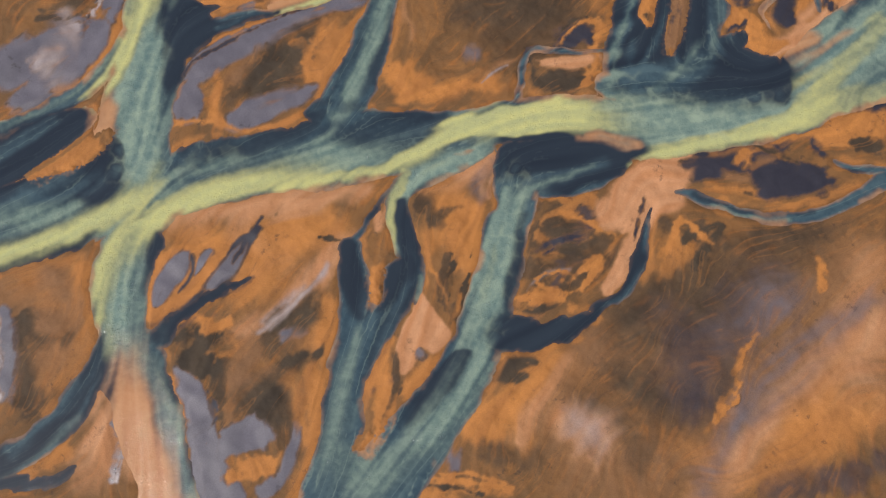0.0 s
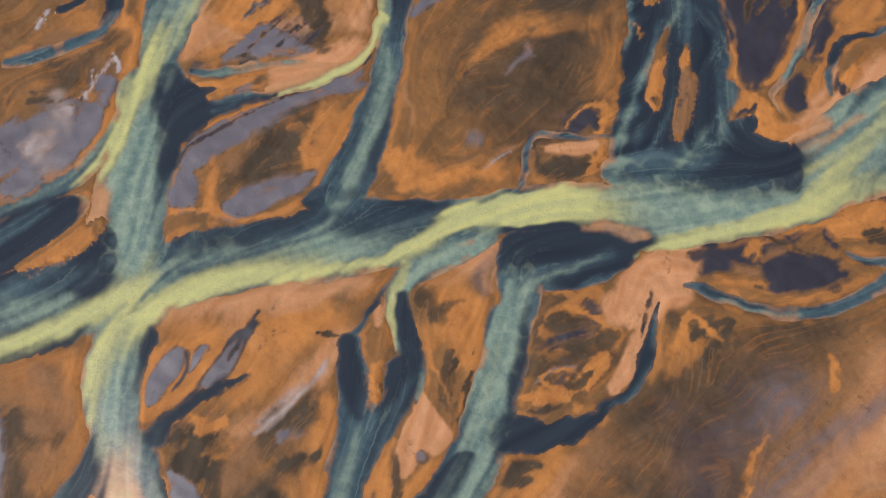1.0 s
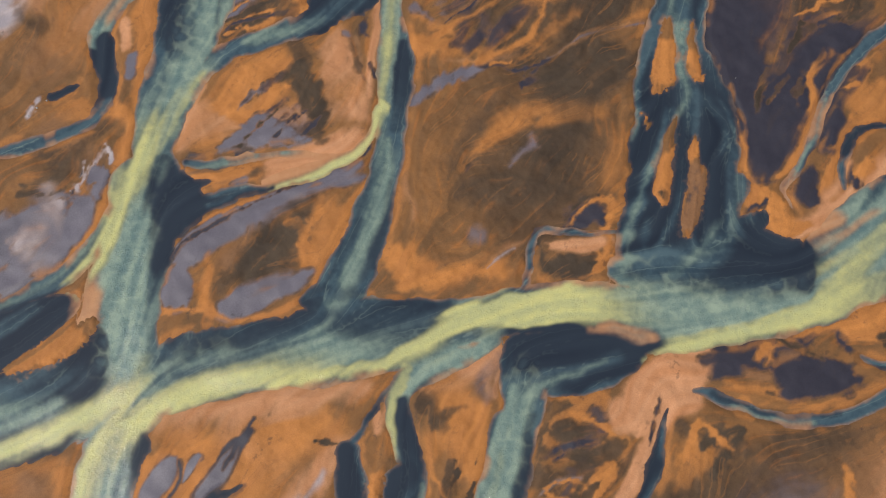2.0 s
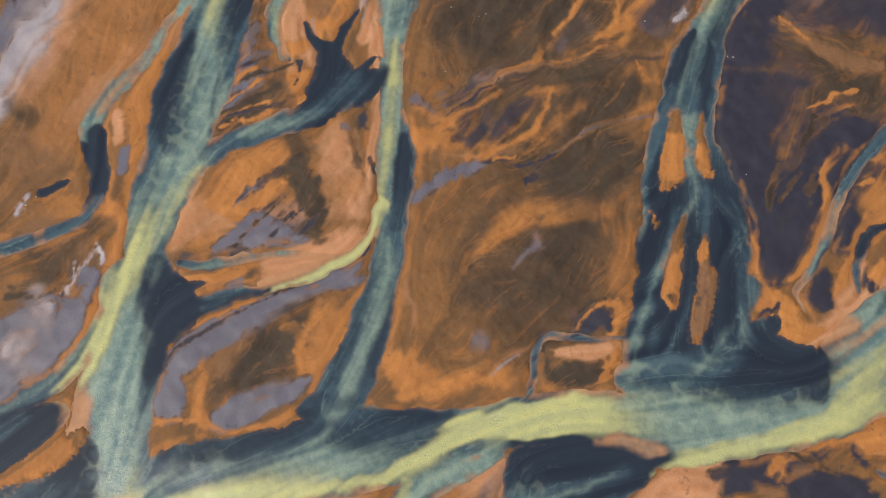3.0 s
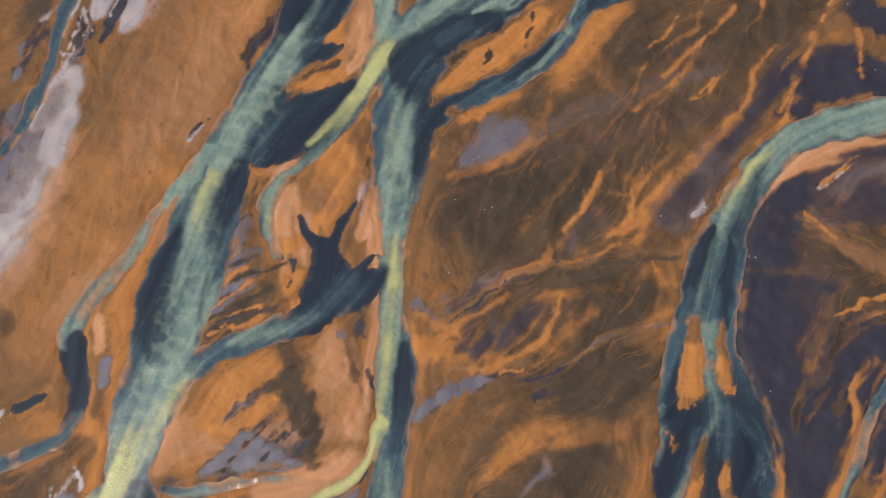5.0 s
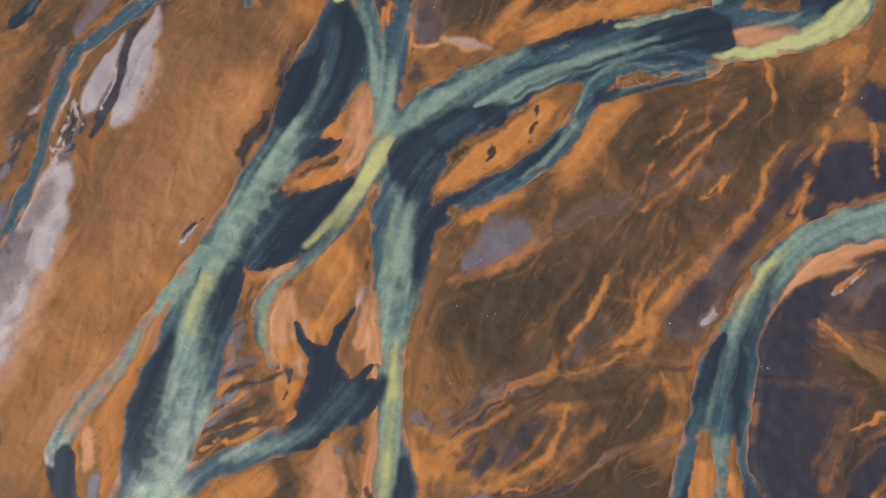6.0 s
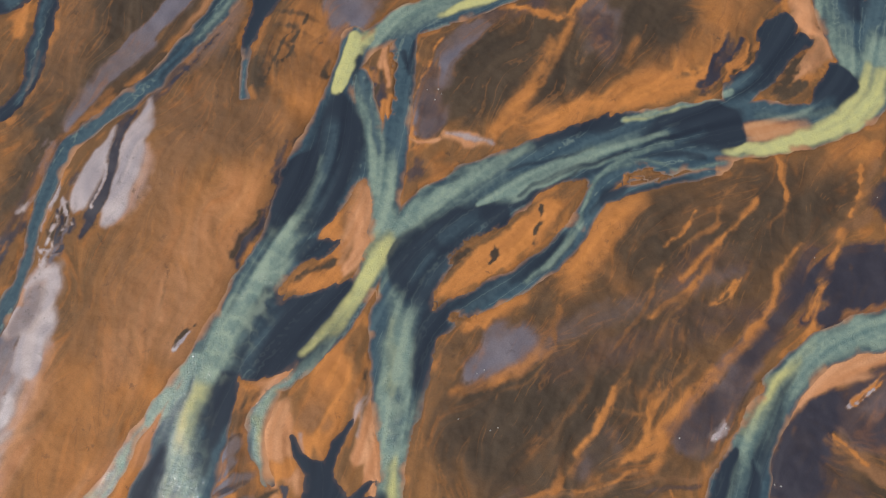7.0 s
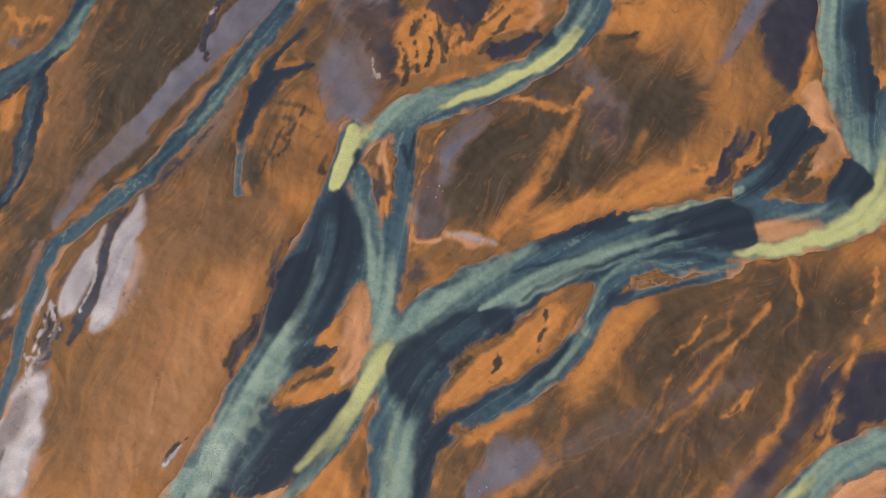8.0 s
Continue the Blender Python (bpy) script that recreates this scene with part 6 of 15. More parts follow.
# far western crust, wet sheen painted into its pale colour, and the shoals beside the western river
land(PALE, 1.5, 0.3, (-64.5, 128.8, 3.5, 0.9), (-65.6, 120.8, 5.5, 0.9), (-68.6, 112.5, 7.4, 0.9), (-71.9, 102.3, 7.9, 0.9))
land(SILT, 1.0, 0.4, (-66.8, 125.9, 4.9, 0.8), (-68.6, 118, 4.8, 0.7), (-72.4, 111.1, 5.4, 0.6))
land(PEACH, 2.0, 0.3, (-62.6, 120.1, 3.4, 0.6), (-64.6, 111, 4, 0.75), (-67.5, 102.2, 4.6, 0.75), (-71.2, 96.4, 4.5, 0.7))
land(ASH, 0.4, 0.6, (-73, 124.5, 0.2, 0.25), (-71.6, 122, 0.5, 0.8), (-69, 118.8, 0.2, 0.25))
land(ASH, 0.4, 0.6, (-72.9, 120.2, 0.2, 0.25), (-71.9, 116.7, 0.4, 0.8), (-71.3, 112.8, 0.2, 0.25))
land(ASH, 0.4, 0.6, (-75.5, 115.3, 1.6, 0.7), (-74.8, 126, 2.1, 0.7))
land(PEACH, 1.5, 0.3, (-48.8, 106.7, 2, 0.5), (-54.5, 99.4, 3.9, 0.8), (-58.5, 94.9, 3.8, 0.7), (-61.2, 90.4, 2.5, 0.5))
land(BRIGHT, 1.0, 0.4, (-41.4, 116.2, 0.9), (-44.5, 108.7, 2.7), (-48.2, 99.3, 3.9), (-51.2, 92.8, 3.8), (-49.7, 86.5, 3.1))
land(PEACH, 1.0, 0.3, (-42.8, 113.5, 1.1, 0.7), (-46.1, 104.6, 2, 0.6))
land(PEAT, 0.4, 0.8, (-37.2, 93.9, 0.3, 0.25), (-32.9, 95.2, 0.9, 0.8), (-28, 97.1, 0.3, 0.25))
land(PEAT, 0.5, 0.9, (-37.5, 89.1, 1.5), (-32.1, 91.3, 2.8), (-27.8, 92.8, 2.2))
land(SILT, 0.35, 0.6, (-36.7, 101.5, 2.6), (-33.4, 105.1, 3.7), (-32.2, 107.8, 1.3))
land(SILT, 0.35, 0.6, (-37.6, 98.5, 1.9), (-33, 97.1, 3.6), (-29.3, 99.6, 1.6))
land(SILT, 0.35, 0.6, (-37.9, 92.7, 1.6), (-34.7, 94.9, 2.5))
land(PEAT, 0.4, 0.5, (-38.3, 99.8, 0.3, 0.25), (-37.2, 105.5, 0.6, 0.8), (-33.7, 110.9, 0.6, 0.8), (-27.4, 115.3, 0.2, 0.25))
land(ASH, 0.4, 0.8, (-35.9, 102.6, 0.3, 0.25), (-34, 104.3, 0.7, 0.8), (-32.6, 105.4, 0.2, 0.25))
land(ASH, 0.4, 0.8, (-36.2, 97.7, 0.3, 0.25), (-32.5, 99.6, 0.8, 0.8), (-28.1, 101.6, 0.3, 0.25))
land(ASH, 0.4, 0.8, (-38, 93, 0.2, 0.25), (-35.4, 94.9, 0.6, 0.8), (-31.4, 96.3, 0.2, 0.25))
land(BRIGHT, 0.35, 0.8, (-30.2, 106.4, 2.6), (-31, 108.5, 2))
land(BRIGHT, 0.35, 0.8, (-28.4, 100, 1.3), (-25.3, 96.5, 3.2), (-28.7, 92.2, 2.3))
land(BRIGHT, 0.3, 0.8, (-35.1, 89.9, 0.6), (-30.2, 90.5, 1.3))
land(PEACH, 0.8, 0.3, (-25, 111.8, 2.7, 0.8), (-24.8, 105.7, 3.3, 0.9), (-22.1, 100.9, 2.6, 0.8))
land(PEACH, 0.8, 0.2, (-26, 116.1, 1.4, 0.8), (-28, 111.2, 2.7, 0.9), (-28.3, 106.4, 3, 0.9), (-26.9, 102.3, 2.9, 0.8), (-25.8, 99, 1.6, 0.6))
land(PALE, 0.8, 0.2, (-26, 116.1, 0.9, 0.3), (-28.8, 111.2, 1.3, 0.4), (-29.3, 106.4, 1.6, 0.4), (-28.2, 103, 1.3, 0.3))
land(UMBER, 1.2, 0.5, (-20.1, 110.4, 4.7, 0.7), (-18.9, 113.8, 3.4, 0.5))
land(PEAT, 0.4, 0.7, (-12.2, 120, 0.4, 0.25), (-11.5, 117.5, 0.9, 0.8), (-12.1, 115.8, 0.3, 0.25))
land(PALE, 0.35, 0.2, (-11.7, 115.1, 0.4, 0.6), (-14, 110.8, 0.6, 0.6), (-16.8, 106.2, 0.5, 0.6))
land(PEACH, 0.6, 0.2, (-10.8, 116.5, 0.7), (-11.1, 108.2, 1.3), (-11.4, 101.4, 1.6))
# lavender flats and faint tongues in the far east
land(ASH, 2, 0.6, (72.6, 115.2, 13.5, 0.85), (64.9, 110.5, 8.7, 0.85))
land(SILT, 2.5, 0.5, (68.4, 112.5, 8, 0.45), (63.5, 109.8, 4, 0.4))
land(ASH, 1.5, 0.6, (54.5, 103.2, 7.8, 0.8), (55.3, 93.9, 10.2, 0.85), (49, 87.6, 5, 0.8))
land(PEAT, 1.2, 0.9, (59.8, 105.1, 3.9, 0.6), (62.8, 99.1, 9.7, 0.7), (70.5, 104.9, 5.9, 0.75))
land(UMBER, 0.7, 0.5, (59.1, 107.1, 0.9, 0.8), (62.5, 104.1, 2, 0.7), (66.2, 100.7, 2.8, 0.6), (73, 98.2, 3.9, 0.6))
land(BRIGHT, 0.4, 0.6, (58.9, 107.3, 0.3, 0.25), (59.9, 106.1, 0.8, 0.8), (61.9, 104.1, 0.3, 0.25))
land(ASH, 0.8, 0.7, (64.7, 90, 4.4, 0.9), (68.7, 88, 3.8, 0.9))
land(ASH, 0.8, 0.7, (61.1, 95.8, 3.2, 0.9), (61.4, 95.5, 3.2, 0.9))
land(BRIGHT, 0.3, 0.8, (62.4, 93.7, 0.9), (64.7, 94.8, 0.6))
land(BRIGHT, 0.4, 0.8, (65.3, 89.9, 0.2, 0.25), (68.7, 91.8, 0.6, 0.8), (72.1, 92.7, 0.4, 0.25))
land(BRIGHT, 0.4, 0.5, (61.5, 111.6, 0.3, 0.25), (63.4, 113.6, 0.7, 0.8), (66.3, 116.1, 0.2, 0.25))
land(ASH, 1.5, 0.6, (44, 112.9, 4, 0.5), (38.4, 108.1, 4.6, 0.5))
land(PEACH, 0.5, 0.2, (38.5, 101.4, 0.3, 0.25), (44.9, 108.7, 0.9, 0.8), (47.9, 113.1, 0.7, 0.8), (50, 115.6, 0.2, 0.25))
# eastern levees
land(ASH, 0.8, 0.6, (53.9, 76.8, 10.9, 0.9), (54.1, 68.4, 7.1, 0.9), (52.3, 63.2, 2.9, 0.8))
land(PEAT, 0.4, 0.8, (52.3, 73.2, 0.5), (54.5, 79.2, 1.2), (58.2, 82.2, 1.8))
land(PEAT, 0.4, 0.8, (58.8, 72.5, 0.2, 0.25), (59.8, 76.1, 0.7, 0.8), (61, 80.3, 0.4, 0.25))
land(BRIGHT, 0.4, 0.4, (65.3, 83.4, 0.7), (62.5, 80.3, 1), (62.4, 74.8, 2), (61.3, 69.5, 2.1), (58.4, 65.4, 2), (54.8, 61.9, 0.8))
land(ASH, 0.8, 0.6, (63.8, 68, 3.5), (65.9, 71.8, 2.4))
land(ASH, 0.8, 0.6, (60, 61.7, 3.5), (58.4, 58.6, 2))
land(BRIGHT, 0.4, 0.6, (70, 78.4, 1.8), (67.2, 77.1, 0.8))
land(BRIGHT, 0.4, 0.5, (62.6, 66.8, 0.6), (65.1, 67.1, 0.8), (68.3, 72.4, 1.2))
land(BRIGHT, 0.5, 0.5, (65.6, 66.5, 1.2), (64.4, 63.1, 2.6), (62.8, 59.1, 2.9))
land(ASH, 0.4, 0.8, (67, 63.6, 1.4), (67.1, 60.2, 1.7))
land(BRIGHT, 0.5, 0.6, (51.2, 58.7, 3.4), (52.6, 56.4, 2.8), (49.9, 57.6, 1.7))
land(ASH, 0.4, 0.8, (48.5, 55.9, 0.4, 0.25), (51, 56.9, 0.7, 0.8), (53.1, 57.5, 0.2, 0.25))
land(ASH, 0.4, 0.8, (48.9, 53.7, 0.4, 0.25), (50.7, 54.8, 0.7, 0.8), (53.1, 55.3, 0.2, 0.25))
# the creek beside the delta
land(PEACH, 0.6, 0.4, (17.7, 51, 1.7), (22.2, 50.6, 2.2), (26.9, 51.6, 1))
land(PEAT, 0.6, 0.8, (16.4, 47.5, 2.8), (20.3, 47.5, 3.9))
land(BRIGHT, 0.5, 0.7, (24.3, 48, 2.8), (26.2, 50.1, 1.3), (26.2, 58.1, 2.3))
land(ASH, 0.4, 0.7, (21, 55.1, 1.7), (23.7, 55.9, 2.8), (25.4, 55.1, 1.7))
land(BRIGHT, 0.4, 0.5, (38.7, 81.9, 3.4), (38.6, 84.3, 3.1), (37.6, 79.4, 2.4))
land(UMBER, 0.6, 0.5, (41.7, 62.8, 3.5), (41, 58.2, 3.4), (39.4, 54.4, 2.8))
land(BRIGHT, 0.4, 0.6, (41.6, 66.2, 1.8), (37.3, 65.7, 1.8), (35.9, 60.6, 2.3))
land(ASH, 0.4, 0.8, (41.4, 62.8, 0.3, 0.25), (40.4, 58.8, 0.5, 0.8), (39.2, 54.9, 0.3, 0.25))
land(PEAT, 0.3, 0.6, (35.8, 59.4, 1.2), (36.1, 59.2, 1.2))
# toothed silt hummock
land(BRIGHT, 0.8, 0.6, (-36.8, 76.1, 3.6), (-31.8, 73.7, 3), (-28.4, 78.4, 2.4))
land(SILT, 0.4, 0.6, (-37, 68.1, 1.4), (-33.4, 69.8, 4.2), (-29.3, 71.4, 5.7), (-25.7, 69.3, 3.6), (-22.1, 69.5, 1.8))
land(PEAT, 0.8, 0.8, (-24.3, 81.5, 3.7, 0.9), (-22.3, 77.2, 4.8, 0.9), (-20.1, 72.6, 3, 0.9))
land(ASH, 0.4, 0.7, (-28.2, 71.9, 0.2, 0.25), (-26.4, 74.1, 0.7, 0.8), (-24.4, 76, 0.4, 0.25))
land(ASH, 0.4, 0.7, (-26.4, 70.9, 0.2, 0.25), (-24.6, 73.1, 0.7, 0.8), (-22.3, 75.3, 0.4, 0.25))
land(ASH, 0.4, 0.7, (-24.7, 70, 0.2, 0.25), (-22.8, 72.1, 0.7, 0.8), (-20.1, 73.5, 0.4, 0.25))
land(ASH, 0.4, 0.7, (-31.8, 73.5, 0.2, 0.25), (-28.9, 75.1, 0.6, 0.8), (-25.7, 77.2, 0.4, 0.25))
land(ASH, 0.4, 0.7, (-23.3, 69.3, 0.2, 0.25), (-21.3, 71, 0.6, 0.8), (-19.5, 72, 0.3, 0.25))
land(SILT, 0.3, 0.5, (-34.3, 75.4, 0.8), (-32, 77.6, 1.2), (-29, 79.6, 0.7))
land(ASH, 0.4, 0.6, (-34.9, 74.8, 0.2, 0.25), (-33.2, 76.7, 0.5, 0.8), (-28.5, 80, 0.7, 0.8), (-25.9, 82.7, 0.4, 0.25))
land(BRIGHT, 0.4, 0.6, (-33.3, 73.3, 0.7), (-29, 76.6, 1.2), (-26.3, 79, 0.9))
land(PEAT, 0.4, 0.6, (-37.5, 67.7, 0.2, 0.25), (-32.7, 67.9, 0.4, 0.8), (-26.8, 68.4, 0.5, 0.8), (-20.3, 69.1, 0.2, 0.25))
land(PEACH, 1.2, 0.3, (-27.9, 65.4, 2.9), (-22, 67, 3.5), (-16.1, 69.2, 3), (-24.3, 64.5, 2.3))
land(BRIGHT, 0.8, 0.3, (-28.1, 69.3, 0.5, 0.6), (-22.1, 68.1, 0.6, 0.7))
land(UMBER, 0.6, 0.5, (-40.8, 64.1, 4.1, 0.8), (-36, 63.5, 2.9, 0.8))
land(BRIGHT, 0.4, 0.6, (-31.4, 64.6, 3.5), (-33.7, 64.3, 1.8))
land(PEAT, 0.4, 0.7, (-32.5, 63.1, 0.2, 0.25), (-30.8, 64, 0.9, 0.8), (-29.5, 65.1, 0.3, 0.25))
land(SILT, 0.3, 0.5, (-34.2, 61.9, 0.9), (-32.5, 62.6, 1.3))
land(ASH, 0.35, 0.7, (-25.4, 61, 0.6), (-19.6, 64.1, 0.9), (-12.3, 67.8, 1.2))
land(SILT, 0.5, 0.4, (-43.2, 48.2, 3.3), (-38.9, 52.5, 3.4), (-33.3, 56.3, 4), (-26.5, 59.6, 2.9), (-19.5, 62.7, 1.7), (-13.7, 64.9, 1.2))
land(PEAT, 0.4, 0.6, (-44.5, 50.4, 0.3, 0.25), (-40.1, 53.7, 0.8, 0.8), (-35.6, 56.4, 0.8, 0.8), (-31.1, 59.1, 0.2, 0.25))
land(BRIGHT, 0.4, 0.6, (-35.7, 57.2, 0.8), (-34, 57.9, 0.7))
land(UMBER, 1.0, 0.5, (-35.2, 49.2, 2.8, 0.9), (-30.9, 53.5, 2.3, 0.6))
land(PEAT, 1.8, 0.5, (-27.3, 52.4, 4.5, 0.95), (-30, 48.1, 5.6, 0.95), (-21.8, 59.6, 2.9, 0.6))
land(BRIGHT, 0.4, 0.8, (-24.9, 55.4, 1.7), (-22.2, 54.3, 2.3), (-23.3, 51.8, 1.1), (-20, 57.3, 1.1))
land(BRIGHT, 1.2, 0.5, (-18.2, 56.7, 5.1, 0.8), (-20.4, 50.1, 4.5, 0.8))
# brown shore and pale flat in the south-west
land(UMBER, 2, 0.5, (-63.9, 70.5, 7.2, 0.7), (-58.9, 68.1, 4.7, 0.7))
land(PEAT, 0.8, 0.9, (-66, 67.6, 2.4, 0.7), (-60.6, 67.5, 2.4, 0.6), (-63.3, 64.7, 2.9, 0.7), (-55.8, 72.8, 1.4, 0.7))
# pale tone here paints the wet flat's sheen into its colour
land(PALE, 1.0, 0.3, (-64.7, 61.2, 2.3, 0.5), (-64.7, 56.7, 5.2, 0.5), (-65.8, 51.2, 6.2, 0.5))
land(SILT, 0.5, 0.4, (-58.6, 59.5, 2.9), (-58.4, 54.4, 3.4), (-60.4, 49.5, 3.4))
land(SILT, 0.3, 0.8, (-57.3, 64, 3.3), (-57, 63.8, 3.3))
land(PALE, 0.3, 0.6, (-58, 66.5, 0.4), (-59.4, 64, 0.5), (-60, 62, 0.5))
land(PALE, 0.25, 0.6, (-56, 69.5, 0.4), (-55.3, 67.5, 0.5), (-55.3, 66, 0.3))
land(BRIGHT, 0.4, 0.3, (-54.7, 61.7, 1.4), (-55.8, 57.7, 0.9), (-58.5, 52.8, 0.8), (-61.5, 49, 0.6))
land(ASH, 0.4, 0.7, (-62.2, 60.6, 0.3, 0.25), (-61.2, 58.9, 0.5, 0.8), (-61.4, 57.2, 0.2, 0.25))
# western creek flats
land(PEAT, 1.5, 0.5, (-72.3, 162.8, 5.5, 0.5), (-66.4, 157, 2.7, 0.8), (-69.5, 150.2, 3.3, 0.7), (-72.1, 145.5, 2.6, 0.6))
land(SILT, 0.5, 0.3, (-50.9, 173.4, 3.5), (-55.3, 169.8, 3.5), (-58.9, 166.2, 3.1), (-61.7, 161.6, 2.5), (-63.3, 158.4, 1.1))
land(PALE, 0.7, 0.3, (-49.6, 161.1, 1, 0.8), (-51, 155.4, 3.4, 0.9), (-52.4, 149.3, 4, 0.9), (-54.2, 143.9, 3.3, 0.8))
land(SILT, 0.7, 0.3, (-51.5, 156.9, 2, 0.5), (-52.9, 151.3, 2.4, 0.4))
land(PEACH, 1.0, 0.3, (-49.4, 154.7, 1.6, 0.6), (-50.6, 147.2, 2, 0.7), (-53.4, 142.6, 2.6, 0.7))
land(PALE, 0.5, 0.3, (-57.4, 154.1, 0.9), (-58.7, 150.7, 2), (-60, 146.3, 2.2), (-60.9, 144.7, 1.3))
land(ASH, 0.35, 0.4, (-53.4, 160.4, 1.1), (-54.7, 155.5, 1.4), (-56.2, 148.7, 1.6), (-57.8, 142.6, 1.6), (-58.4, 139.7, 0.8))
land(PALE, 0.25, 0.3, (-62.7, 152.1, 0.4), (-64.1, 147.4, 0.5), (-65.1, 142.7, 0.5), (-65.5, 140.4, 0.3))
land(ASH, 0.4, 0.7, (-63.9, 157.7, 0.4, 0.25), (-66.3, 152.9, 0.9, 0.8), (-67.9, 147.4, 1.1, 0.8), (-70.8, 142.8, 0.5, 0.25))
land(SILT, 0.3, 0.8, (-65.6, 155.6, 1.1), (-66.4, 150.8, 1.1))
land(PEAT, 0.4, 0.7, (-61.8, 144, 2), (-63.2, 140.1, 2.6))
land(PALE, 0.2, 0.8, (-62.8, 141.4, 0.3), (-61.7, 140.4, 0.3), (-61.2, 141.7, 0.3))
land(PALE, 0.2, 0.8, (-65.5, 137.5, 0.5), (-63.9, 134.9, 0.6), (-64.3, 133.3, 0.4))
land(PALE, 1.0, 0.3, (-63.1, 133.6, 1.9), (-64.6, 129.8, 5.6))
land(PEACH, 0.4, 0.2, (-50.7, 166.4, 0.3, 0.25), (-54, 163.2, 1.1, 0.8), (-57.1, 160.8, 0.3, 0.25))
land(ASH, 0.4, 0.7, (-43.4, 171.1, 0.2, 0.25), (-46.1, 167.5, 0.6, 0.8), (-48.8, 163.2, 0.2, 0.25))
land(PEAT, 0.5, 0.8, (-29.4, 170.2, 2.1), (-30.5, 166.5, 1.1), (-26.1, 170.9, 1.4))
land(PEAT, 0.4, 0.7, (-30.1, 143, 0.6), (-29.9, 139.7, 0.9), (-32.3, 137.8, 1.9))
land(ASH, 0.35, 0.7, (-25.4, 153.8, 2), (-27.2, 149, 1.3), (-27.6, 143.6, 0.9))
land(BRIGHT, 1.0, 0.6, (-18, 141.5, 2.6), (-19.1, 133.1, 3.8), (-22.7, 131.9, 2.5))
land(PEAT, 0.4, 0.8, (-23.4, 131.9, 1.5), (-17.9, 135, 0.9), (-20.9, 133.5, 0.6))
land(BRIGHT, 0.5, 0.4, (-5.1, 157.7, 0.5, 0.25), (-5.6, 153.5, 1.1, 0.8), (-3.5, 154.9, 0.8, 0.8), (-0, 156.2, 0.3, 0.25))
land(ASH, 0.35, 0.7, (-4.2, 150.1, 1.3), (-6.7, 149.4, 1.6))
# northern bank and the comb of islets
land(PEAT, 2.0, 0.5, (21.2, 166.6, 6.2, 0.7), (15.1, 163.1, 3.4, 0.4), (4.7, 163.9, 6.9, 0.7))
land(BRIGHT, 1.5, 0.5, (26.2, 162.3, 2.7, 0.9), (32.9, 165, 4.1, 0.9), (36.8, 164.3, 4.1, 0.8), (16.3, 158.8, 2.7, 0.8))
land(BRIGHT, 0.5, 0.8, (39.8, 168.6, 1.7), (42.3, 167.1, 1.4), (44.3, 167.8, 1))
land(ASH, 0.4, 0.7, (46.2, 166.3, 1.7), (47.8, 169.9, 2.1), (45.4, 164.9, 1))
land(BRIGHT, 0.4, 0.8, (50.4, 169.2, 2.8), (50.7, 166.2, 2.1))
land(PEAT, 0.3, 0.8, (49.2, 167.7, 0.6), (52.3, 168.4, 0.6))
land(PEACH, 0.6, 0.3, (3.9, 155.5, 2.7, 0.8), (7.1, 154.9, 1.3, 0.8))
land(BRIGHT, 0.5, 0.8, (15.6, 141.8, 3.2), (13.6, 139.2, 3.8), (9.1, 135.4, 3.8), (5.3, 133.5, 3.8), (18.8, 144.4, 2.6))
land(PEAT, 0.4, 0.8, (11.6, 135.4, 0.5, 0.25), (12.3, 139.2, 0.9, 0.8), (13.4, 141.8, 0.3, 0.25))
land(PEAT, 0.3, 0.8, (3.5, 134.2, 1.3), (6, 135.4, 1.5), (7.9, 136.7, 0.6))
land(ASH, 0.4, 0.7, (15.6, 141.8, 0.3, 0.25), (16.4, 143.8, 0.4, 0.8), (14.9, 139.9, 0.2, 0.25))
land(PEAT, 1.5, 0.6, (29.9, 139.7, 3.8, 0.7), (25.8, 133.9, 4.4, 0.6), (38.4, 136.3, 4.4, 0.6), (47.6, 141.5, 3.9, 0.6))
land(BRIGHT, 1.2, 0.5, (24.7, 136.5, 3.8, 0.7), (29.2, 130.1, 3.7, 0.6))
land(BRIGHT, 0.4, 0.5, (47, 148.8, 0.2, 0.25), (44.9, 142.8, 0.5, 0.8), (43.6, 139.5, 0.2, 0.25))
land(BRIGHT, 0.4, 0.5, (55.7, 152.1, 0.2, 0.25), (55.9, 148, 0.5, 0.8), (56, 144.7, 0.2, 0.25))
land(BRIGHT, 0.8, 0.5, (70.5, 152.6, 4, 0.8), (64.8, 153.4, 2.7, 0.7))
land(UMBER, 0.8, 0.5, (71.5, 150.6, 1.3), (68.2, 145.2, 1.6), (65.8, 141.9, 1))
# south-eastern plain, soft bands
land(PEAT, 4, 0.3, (32.5, 6.2, 9.3, 0.5), (31.9, -0.6, 10.3, 0.6), (39.5, -6.9, 6.7, 0.5), (41.9, 6, 8.2, 0.5))
land(ASH, 3.5, 0.3, (36.4, -2.4, 8.5, 0.45), (40.2, 0.9, 6.9, 0.5), (44.4, 7.7, 5.9, 0.4), (50.9, 13.5, 5.4, 0.4))
land(SILT, 3, 0.3, (53.1, 11.1, 7.1, 0.4), (46.9, 8.8, 3.5, 0.3), (40, -0.8, 4.6, 0.25))
land(PALE, 2.5, 0.3, (20.5, -7.7, 4.5, 0.25), (23.8, -8.8, 3.3, 0.2))
land(SILT, 1.8, 0.3, (67.6, 9.1, 1.8, 0.5), (59.5, 5.7, 2.3, 0.55), (51.9, 1.3, 2.3, 0.55), (46.1, -3.7, 2.3, 0.5), (43.2, -9.1, 1.7, 0.5))
